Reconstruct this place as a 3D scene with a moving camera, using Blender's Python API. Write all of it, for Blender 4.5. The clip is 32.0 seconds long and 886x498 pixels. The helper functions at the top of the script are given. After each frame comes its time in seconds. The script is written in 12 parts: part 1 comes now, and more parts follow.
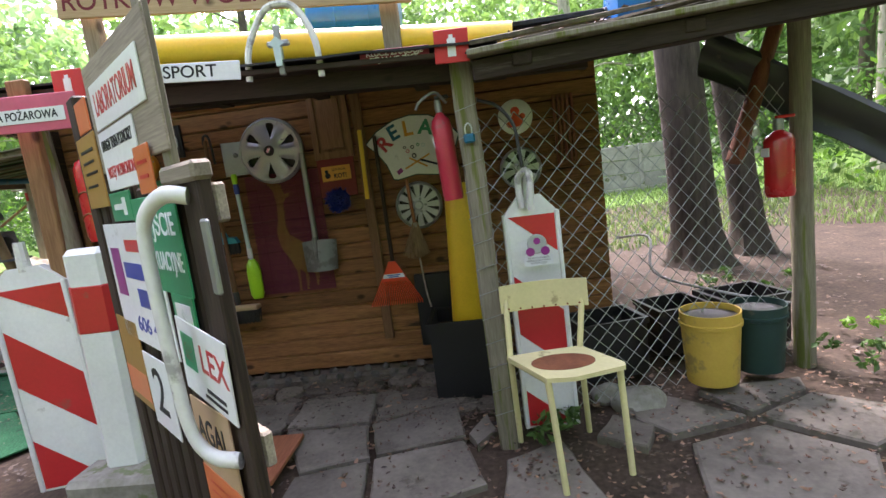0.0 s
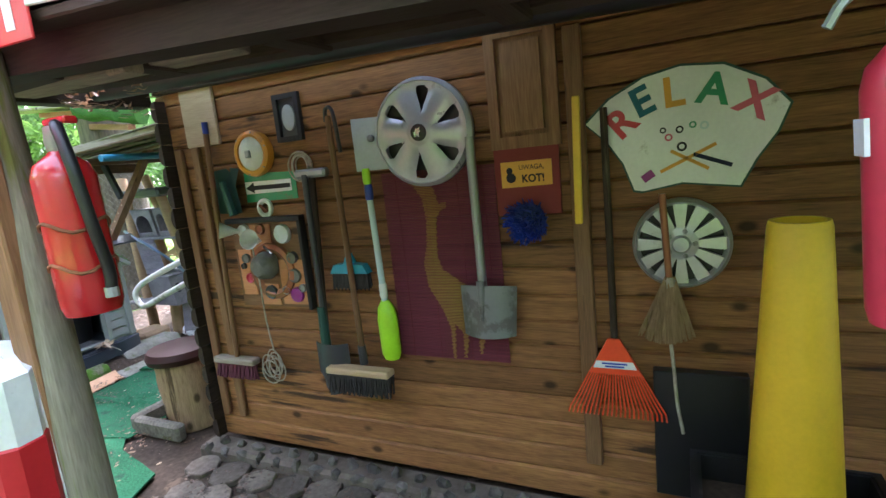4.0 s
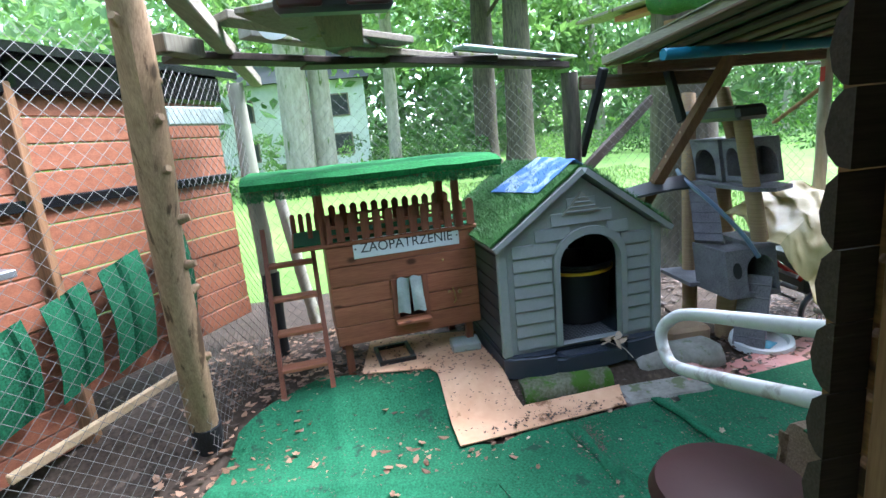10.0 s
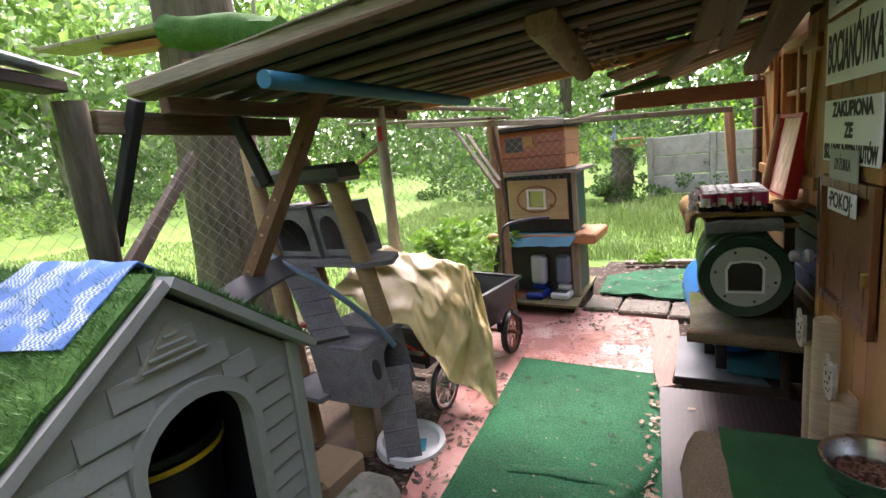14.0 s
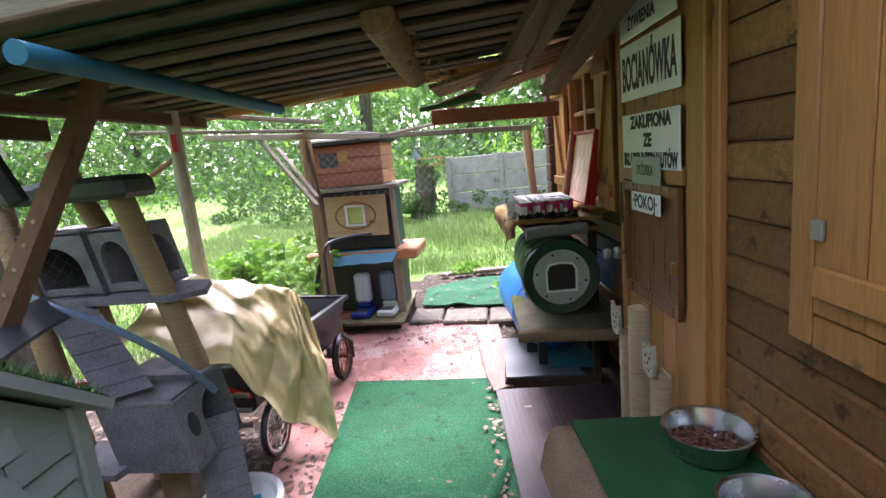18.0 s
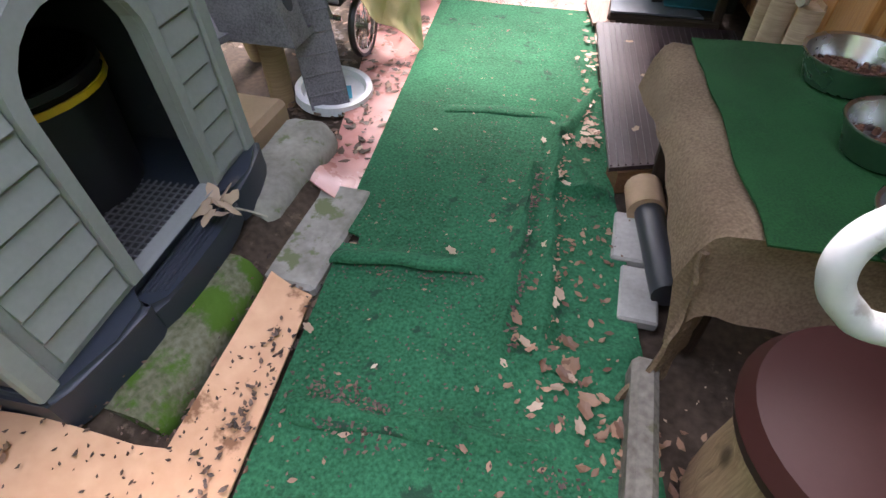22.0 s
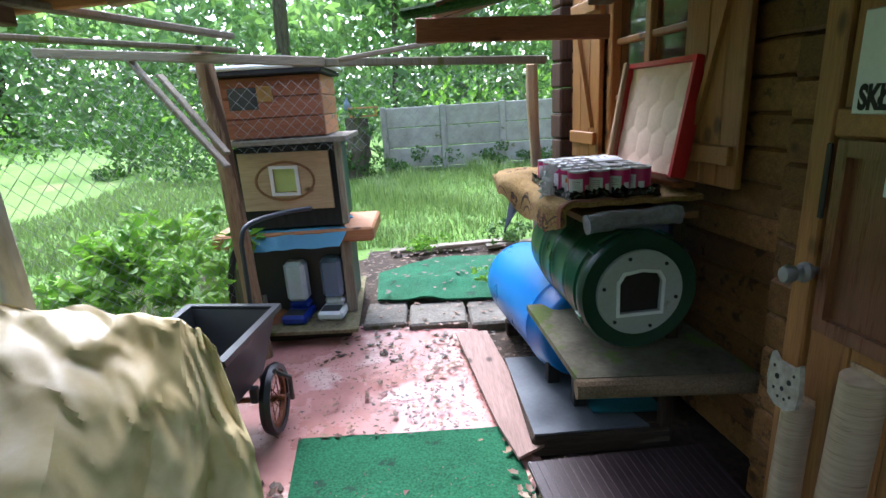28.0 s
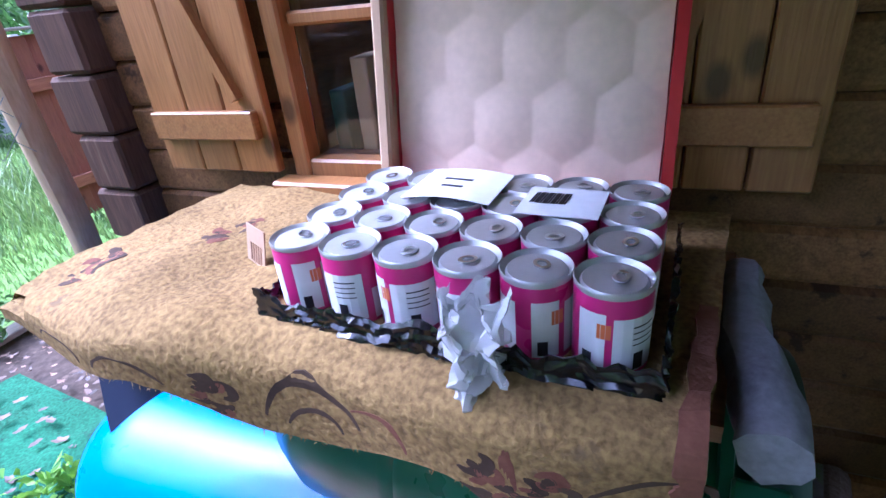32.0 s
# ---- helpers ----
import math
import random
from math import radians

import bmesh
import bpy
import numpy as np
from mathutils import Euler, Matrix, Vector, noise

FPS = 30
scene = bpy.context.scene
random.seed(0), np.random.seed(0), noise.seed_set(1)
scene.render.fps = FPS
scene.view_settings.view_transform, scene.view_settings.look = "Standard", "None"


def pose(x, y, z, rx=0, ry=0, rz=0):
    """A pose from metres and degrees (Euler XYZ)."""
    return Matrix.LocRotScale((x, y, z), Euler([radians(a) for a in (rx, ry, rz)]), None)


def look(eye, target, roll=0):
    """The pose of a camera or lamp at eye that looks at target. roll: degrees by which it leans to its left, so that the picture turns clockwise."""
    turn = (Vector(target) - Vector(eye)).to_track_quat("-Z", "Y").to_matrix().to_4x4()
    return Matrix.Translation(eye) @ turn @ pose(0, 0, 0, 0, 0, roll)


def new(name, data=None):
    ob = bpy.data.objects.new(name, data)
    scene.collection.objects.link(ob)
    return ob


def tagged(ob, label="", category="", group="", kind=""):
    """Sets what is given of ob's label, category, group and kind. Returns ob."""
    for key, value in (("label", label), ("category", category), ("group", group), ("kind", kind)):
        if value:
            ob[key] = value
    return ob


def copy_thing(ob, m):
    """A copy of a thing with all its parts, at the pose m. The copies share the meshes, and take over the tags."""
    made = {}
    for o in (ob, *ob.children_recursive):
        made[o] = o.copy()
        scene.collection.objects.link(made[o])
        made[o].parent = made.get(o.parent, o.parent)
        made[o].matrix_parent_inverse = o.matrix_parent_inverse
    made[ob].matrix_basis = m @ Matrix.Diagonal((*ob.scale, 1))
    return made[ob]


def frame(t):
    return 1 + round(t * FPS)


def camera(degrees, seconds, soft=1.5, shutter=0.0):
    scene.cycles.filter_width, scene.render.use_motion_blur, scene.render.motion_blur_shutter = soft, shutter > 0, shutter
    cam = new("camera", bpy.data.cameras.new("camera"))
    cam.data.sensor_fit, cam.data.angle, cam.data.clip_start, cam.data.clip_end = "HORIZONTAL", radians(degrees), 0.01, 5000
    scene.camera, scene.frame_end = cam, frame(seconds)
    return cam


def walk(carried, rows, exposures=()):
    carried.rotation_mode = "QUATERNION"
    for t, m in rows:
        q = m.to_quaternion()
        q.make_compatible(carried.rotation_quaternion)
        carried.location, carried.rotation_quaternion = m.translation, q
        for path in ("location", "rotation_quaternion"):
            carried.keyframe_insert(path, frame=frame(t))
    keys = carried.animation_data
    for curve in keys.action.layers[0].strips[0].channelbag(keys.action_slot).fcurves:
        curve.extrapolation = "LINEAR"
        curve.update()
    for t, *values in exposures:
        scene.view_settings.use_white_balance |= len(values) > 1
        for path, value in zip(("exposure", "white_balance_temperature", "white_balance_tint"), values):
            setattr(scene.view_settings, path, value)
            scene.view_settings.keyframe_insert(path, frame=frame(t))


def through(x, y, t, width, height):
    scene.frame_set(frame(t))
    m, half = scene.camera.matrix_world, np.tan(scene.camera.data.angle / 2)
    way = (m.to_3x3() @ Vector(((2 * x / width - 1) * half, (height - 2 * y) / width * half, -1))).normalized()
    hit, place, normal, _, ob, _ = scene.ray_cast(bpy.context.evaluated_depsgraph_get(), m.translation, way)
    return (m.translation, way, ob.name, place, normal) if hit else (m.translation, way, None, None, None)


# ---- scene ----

EXPOSURES = [(0, 3.25, 6400, 31), (1, 3.4, 6400, 32), (2, 3.9, 6300, 30), (3.5, 4.25, 6000, 25), (6, 4.4, 5300, 18), (7, 4.35, 5100, 18), (8, 4.1, 5350, 20), (9, 3.65, 5400, 17), (11, 3.25, 5400, 12), (12, 3.1, 5700, 13), (13, 3.1, 5800, 16), (14, 3.2, 6800, 28), (17, 3.45, 6400, 34), (19, 3.5, 6000, 25), (20, 3.5, 6300, 22), (21.5, 3.75, 6500, 24), (23, 3.72, 6600, 31), (24, 3.95, 6500, 33), (25, 3.75, 6700, 34), (26.5, 3.2, 6600, 34), (29, 3.0, 5050, 9), (30, 3.2, 5100, 15), (31, 3.4, 5150, 25), (32, 3.45, 4650, 36)]
cam = camera(81.8, 32.0)
PATH = [
    (0, (0.821, 0.675, 1.195), (0.627, 2.642, 0.893), -7.40),
    (0.5, (0.751, 0.923, 1.207), (0.532, 2.889, 0.915), -7.63),
    (1, (0.709, 1.137, 1.201), (0.394, 3.087, 0.884), -7.34),
    (1.5, (0.687, 1.397, 1.254), (0.255, 3.321, 0.924), -6.31),
    (2, (0.682, 1.494, 1.290), (0.222, 3.413, 0.961), -6.42),
    (2.5, (0.600, 1.659, 1.314), (0.139, 3.577, 0.983), -6.60),
    (3, (0.540, 1.768, 1.324), (-0.030, 3.659, 1.012), -5.54),
    (3.5, (0.491, 1.878, 1.338), (-0.251, 3.705, 1.005), -5.75),
    (5.5, (0.213, 2.321, 1.342), (-0.897, 3.952, 1.015), -5.26),
    (6, (0.136, 2.455, 1.348), (-1.135, 3.965, 1.029), -5.64),
    (6.5, (-0.028, 2.560, 1.353), (-1.373, 4.007, 1.040), -6.05),
    (7, (-0.155, 2.647, 1.341), (-1.586, 4.008, 1.023), -5.96),
    (7.5, (-0.277, 2.797, 1.334), (-1.863, 3.965, 0.985), -5.53),
    (8, (-0.422, 2.886, 1.319), (-2.120, 3.872, 0.937), -5.68),
    (8.5, (-0.622, 2.959, 1.327), (-2.393, 3.800, 0.931), -5.95),
    (9, (-0.798, 3.056, 1.320), (-2.671, 3.645, 0.940), -5.85),
    (9.5, (-0.959, 3.112, 1.319), (-2.895, 3.421, 0.924), -5.77),
    (10, (-1.187, 3.072, 1.318), (-3.127, 3.313, 0.895), -5.39),
    (10.5, (-1.338, 3.057, 1.328), (-3.281, 3.285, 0.909), -4.80),
    (11, (-1.560, 3.096, 1.334), (-3.508, 3.286, 0.925), -4.53),
    (11.5, (-1.742, 3.123, 1.327), (-3.694, 3.331, 0.942), -4.64),
    (12, (-1.959, 3.105, 1.340), (-3.864, 3.544, 0.920), -4.91),
    (12.5, (-2.124, 3.174, 1.333), (-3.943, 3.875, 0.887), -5.18),
    (13, (-2.270, 3.297, 1.344), (-3.912, 4.345, 0.888), -5.44),
    (13.5, (-2.357, 3.360, 1.336), (-3.625, 4.838, 0.880), -5.55),
    (14, (-2.353, 3.364, 1.343), (-3.331, 5.069, 0.974), -5.83),
    (14.5, (-2.358, 3.361, 1.378), (-3.229, 5.135, 1.070), -5.30),
    (16.5, (-2.372, 3.454, 1.327), (-3.142, 5.269, 0.991), -6.18),
    (17, (-2.458, 3.474, 1.309), (-3.047, 5.356, 0.976), -7.30),
    (17.5, (-2.524, 3.461, 1.305), (-2.920, 5.389, 0.947), -6.58),
    (18, (-2.526, 3.456, 1.308), (-2.790, 5.404, 0.944), -5.53),
    (18.5, (-2.520, 3.449, 1.315), (-2.653, 5.415, 0.972), -5.15),
    (19, (-2.504, 3.446, 1.314), (-2.578, 5.402, 0.903), -4.82),
    (19.5, (-2.574, 3.445, 1.257), (-2.841, 5.280, 0.509), -4.73),
    (20, (-2.627, 3.441, 1.201), (-3.059, 5.092, 0.159), -5.67),
    (20.5, (-2.624, 3.433, 1.192), (-3.090, 5.013, 0.056), -5.62),
    (21, (-2.630, 3.415, 1.171), (-3.081, 4.950, -0.030), -3.99),
    (21.5, (-2.631, 3.404, 1.135), (-3.073, 4.841, -0.184), -2.76),
    (22, (-2.624, 3.400, 1.105), (-3.059, 4.714, -0.339), -2.44),
    (22.5, (-2.628, 3.388, 1.081), (-3.055, 4.534, -0.502), -1.41),
    (23, (-2.633, 3.377, 1.067), (-3.024, 4.315, -0.656), -0.64),
    (23.5, (-2.637, 3.363, 1.059), (-3.027, 4.232, -0.700), -1.26),
    (24, (-2.663, 3.376, 1.097), (-3.144, 4.454, -0.517), -3.07),
    (24.5, (-2.690, 3.397, 1.144), (-3.222, 4.745, -0.233), -4.42),
    (25, (-2.647, 3.536, 1.165), (-3.145, 5.151, 0.095), -3.50),
    (25.5, (-2.638, 3.702, 1.220), (-3.093, 5.496, 0.460), -1.84),
    (26, (-2.755, 3.834, 1.234), (-3.126, 5.708, 0.642), -3.36),
    (26.5, (-2.793, 4.001, 1.235), (-3.081, 5.903, 0.687), -3.64),
    (28.5, (-2.942, 4.701, 1.268), (-2.802, 6.617, 0.713), -4.43),
    (29, (-2.945, 4.973, 1.262), (-2.678, 6.855, 0.639), -5.45),
    (29.5, (-2.969, 5.176, 1.271), (-2.460, 6.989, 0.597), -5.21),
    (30, (-2.916, 5.388, 1.258), (-2.261, 7.138, 0.546), -5.43),
    (30.5, (-2.937, 5.587, 1.247), (-2.080, 7.225, 0.484), -6.12),
    (31, (-2.909, 5.737, 1.252), (-1.810, 7.212, 0.467), -6.38),
    (31.5, (-2.840, 5.907, 1.247), (-1.491, 7.136, 0.428), -6.05),
    (32, (-2.835, 6.033, 1.262), (-1.307, 6.951, 0.355), -5.99),
]
walk(cam, [(t, look(eye, target, roll)) for t, eye, target, roll in PATH], EXPOSURES)

# ---- overcast daylight ----
world = bpy.data.worlds.new("world")
scene.world = world
world.use_nodes = True
wn, wl = world.node_tree.nodes, world.node_tree.links
sky = wn.new("ShaderNodeTexSky")
sky.sky_type, sky.sun_disc = "NISHITA", False
sky.sun_elevation, sky.sun_rotation = radians(52), radians(-20)
sky.air_density, sky.dust_density, sky.ozone_density = 1.0, 2.0, 1.0
grey = wn.new("ShaderNodeHueSaturation")
grey.inputs["Saturation"].default_value = 0.55
wl.new(sky.outputs["Color"], grey.inputs["Color"])
wl.new(grey.outputs["Color"], wn["Background"].inputs["Color"])
wn["Background"].inputs["Strength"].default_value = 0.15
lamp_data = bpy.data.lights.new("sun", "SUN")
lamp_data.energy, lamp_data.angle, lamp_data.color = 1.5, radians(20), (1.0, 0.97, 0.92)
sun = new("sun", lamp_data)
sun.matrix_basis = look((-6, 21, 22), (-2, 5, 0))

# ---- small builders ----
def part(name, bm, material, parent, label=""):
    """Link a bmesh as one mesh object under a thing or a part."""
    me = bpy.data.meshes.new(name)
    bm.to_mesh(me)
    bm.free()
    me.materials.append(material)
    ob = new(name, me)
    ob.parent = parent
    if label:
        ob["label"] = label
    return ob


def share(name, me, parent, m):
    """One more piece on a mesh that exists already."""
    ob = new(name, me)
    ob.parent = parent
    ob.matrix_basis = m
    return ob


def thing(name, label, category, m=None, group="", kind=""):
    ob = new(name)
    ob.empty_display_size = 0.05
    ob.matrix_basis = m if m is not None else Matrix()
    return tagged(ob, label, category, group, kind)


def solo(name, bm, material, label, category, m=None, group="", kind=""):
    """A thing that is one mesh."""
    ob = part(name, bm, material, None)
    ob.matrix_basis = m if m is not None else Matrix()
    return tagged(ob, label, category, group, kind)


def smooth(ob, angle=40):
    me = ob.data
    me.polygons.foreach_set("use_smooth", [True] * len(me.polygons))
    me.set_sharp_from_angle(angle=radians(angle))
    return ob


def B():
    return bmesh.new()


def box(bm, a, b, bevel=0.004, m=None):
    """A chamfered box between two corners."""
    (x0, y0, z0), (x1, y1, z1) = a, b
    c = min(bevel, abs(x1 - x0) / 3, abs(y1 - y0) / 3, abs(z1 - z0) / 3)
    r = bmesh.ops.create_cube(bm, size=1.0)["verts"]
    mm = Matrix.Translation(((x0 + x1) / 2, (y0 + y1) / 2, (z0 + z1) / 2)) @ Matrix.Diagonal((abs(x1 - x0), abs(y1 - y0), abs(z1 - z0), 1))
    bmesh.ops.transform(bm, matrix=mm, verts=r)
    if c > 0.0005:
        edges = list({e for v in r for e in v.link_edges})
        out = bmesh.ops.bevel(bm, geom=edges, offset=c, segments=1, affect="EDGES")
        r = list({v for f in out["faces"] for v in f.verts} | {v for v in r if v.is_valid})
    if m is not None:
        bmesh.ops.transform(bm, matrix=m, verts=r)
    return r


def rod(bm, p, q, r0, r1=None, n=10, caps=True, wobble=0.0, rings=1, seed=0):
    """A round bar from p to q, tapered, with an uneven surface if wobble is given."""
    p, q = Vector(p), Vector(q)
    r1 = r0 if r1 is None else r1
    d = (q - p).normalized()
    u = d.orthogonal().normalized()
    v = d.cross(u)
    loops = []
    for i in range(rings + 1):
        w = i / rings
        c = p.lerp(q, w)
        r = r0 + (r1 - r0) * w
        if wobble:
            c = c + noise.noise_vector(Vector((seed, w * 3.1, 7.7))) * wobble * 1.2
        loop = []
        for k in range(n):
            a = 2 * math.pi * k / n
            rr = r
            if wobble:
                rr += wobble * noise.noise(Vector((math.cos(a) * 1.7 + seed, math.sin(a) * 1.7, w * 6)))
            loop.append(bm.verts.new(c + (u * math.cos(a) + v * math.sin(a)) * rr))
        loops.append(loop)
    for A, C in zip(loops, loops[1:]):
        for k in range(n):
            bm.faces.new((A[k], A[(k + 1) % n], C[(k + 1) % n], C[k]))
    if caps:
        bm.faces.new(loops[0][::-1])
        bm.faces.new(loops[-1])
    return bm


def pipe(bm, pts, r, n=8):
    """A bent bar through points."""
    pts = [Vector(p) for p in pts]
    loops = []
    u = None
    for i, p in enumerate(pts):
        a, b = pts[max(i - 1, 0)], pts[min(i + 1, len(pts) - 1)]
        d = (b - a).normalized()
        u = d.orthogonal().normalized() if u is None else (u - d * u.dot(d)).normalized()
        v = d.cross(u)
        loops.append([bm.verts.new(p + (u * math.cos(2 * math.pi * k / n) + v * math.sin(2 * math.pi * k / n)) * r) for k in range(n)])
    for A, C in zip(loops, loops[1:]):
        for k in range(n):
            bm.faces.new((A[k], A[(k + 1) % n], C[(k + 1) % n], C[k]))
    bm.faces.new(loops[0][::-1])
    bm.faces.new(loops[-1])
    return bm


def bend(pts, k=6):
    """A smooth line through points (Catmull-Rom)."""
    pts = [Vector(p) for p in pts]
    ext = [pts[0] * 2 - pts[1]] + pts + [pts[-1] * 2 - pts[-2]]
    out = []
    for i in range(1, len(ext) - 2):
        a, b, c, d = ext[i - 1], ext[i], ext[i + 1], ext[i + 2]
        for j in range(k):
            t = j / k
            out.append(0.5 * (2 * b + (c - a) * t + (2 * a - 5 * b + 4 * c - d) * t * t + (3 * b - a - 3 * c + d) * t ** 3))
    return out + [pts[-1]]


def lathe(bm, profile, n=24, m=None):
    """A turned body round z from (radius, height) pairs."""
    m = m or Matrix()
    loops = []
    for r, z in profile:
        if r < 1e-5:
            loops.append([bm.verts.new(m @ Vector((0, 0, z)))])
        else:
            loops.append([bm.verts.new(m @ Vector((r * math.cos(2 * math.pi * k / n), r * math.sin(2 * math.pi * k / n), z))) for k in range(n)])
    for A, C in zip(loops, loops[1:]):
        for k in range(n):
            j = (k + 1) % n
            if len(A) == 1 and len(C) > 1:
                bm.faces.new((A[0], C[j], C[k]))
            elif len(C) == 1 and len(A) > 1:
                bm.faces.new((A[k], A[j], C[0]))
            elif len(A) > 1:
                bm.faces.new((A[k], A[j], C[j], C[k]))
    return bm


def slab(bm, outline, z0, z1, m=None, grow=0.0):
    """A flat piece of any outline (x, y), from z0 to z1."""
    m = m or Matrix()
    lo = [bm.verts.new(m @ Vector((x, y, z0))) for x, y in outline]
    hi = [bm.verts.new(m @ Vector((x, y, z1))) for x, y in outline]
    n = len(lo)
    bm.faces.new(lo[::-1])
    bm.faces.new(hi)
    for k in range(n):
        bm.faces.new((lo[k], lo[(k + 1) % n], hi[(k + 1) % n], hi[k]))
    return bm


def ring_slab(bm, outer, inner, z0, z1, m=None):
    """A flat plate with a hole; outer and inner have as many corners."""
    m = m or Matrix()
    V = [[bm.verts.new(m @ Vector((x, y, z))) for x, y in o] for o, z in ((outer, z0), (outer, z1), (inner, z1), (inner, z0))]
    n = len(outer)
    for A, C in zip(V, V[1:] + V[:1]):
        for k in range(n):
            bm.faces.new((A[k], A[(k + 1) % n], C[(k + 1) % n], C[k]))
    return bm


def sheet(bm, fn, nx, ny, thick=0.0):
    """A cloth or ground sheet: fn(u, v) gives a place, u and v from 0 to 1."""
    g = [[bm.verts.new(fn(i / nx, j / ny)) for i in range(nx + 1)] for j in range(ny + 1)]
    for j in range(ny):
        for i in range(nx):
            bm.faces.new((g[j][i], g[j][i + 1], g[j + 1][i + 1], g[j + 1][i]))
    if thick:
        bm.normal_update()
        h = [[bm.verts.new(v.co - v.normal * thick) for v in row] for row in g]
        for j in range(ny):
            for i in range(nx):
                bm.faces.new((h[j][i], h[j + 1][i], h[j + 1][i + 1], h[j][i + 1]))
        rim = [(0, i) for i in range(nx)] + [(j, nx) for j in range(ny)] + [(ny, i) for i in range(nx, 0, -1)] + [(j, 0) for j in range(ny, 0, -1)]
        for (a, b), (c, d) in zip(rim, rim[1:] + rim[:1]):
            bm.faces.new((g[c][d], g[a][b], h[a][b], h[c][d]))
    return bm


def circle(r, n=24, cx=0.0, cy=0.0, a0=0.0):
    return [(cx + r * math.cos(a0 + 2 * math.pi * k / n), cy + r * math.sin(a0 + 2 * math.pi * k / n)) for k in range(n)]


def letters(parent, body, height, m, material, width=0.0, name="lettering", bold=0.0):
    """Raised flat writing in the built-in font, centred; width squeezes it to fit."""
    cu = bpy.data.curves.new(name, "FONT")
    cu.body, cu.size, cu.align_x, cu.align_y, cu.extrude, cu.offset = body, height * 1.38, "CENTER", "CENTER", 0.0006, bold
    tmp = bpy.data.objects.new(name, cu)
    scene.collection.objects.link(tmp)
    dg = bpy.context.evaluated_depsgraph_get()
    me = bpy.data.meshes.new_from_object(tmp.evaluated_get(dg))
    bpy.data.objects.remove(tmp)
    if width and len(me.vertices):
        xs = [v.co.x for v in me.vertices]
        k = width / (max(xs) - min(xs))
        for v in me.vertices:
            v.co.x *= k
    me.materials.clear()
    me.materials.append(material)
    ob = new(name, me)
    ob.parent = parent
    ob.matrix_basis = m
    return ob


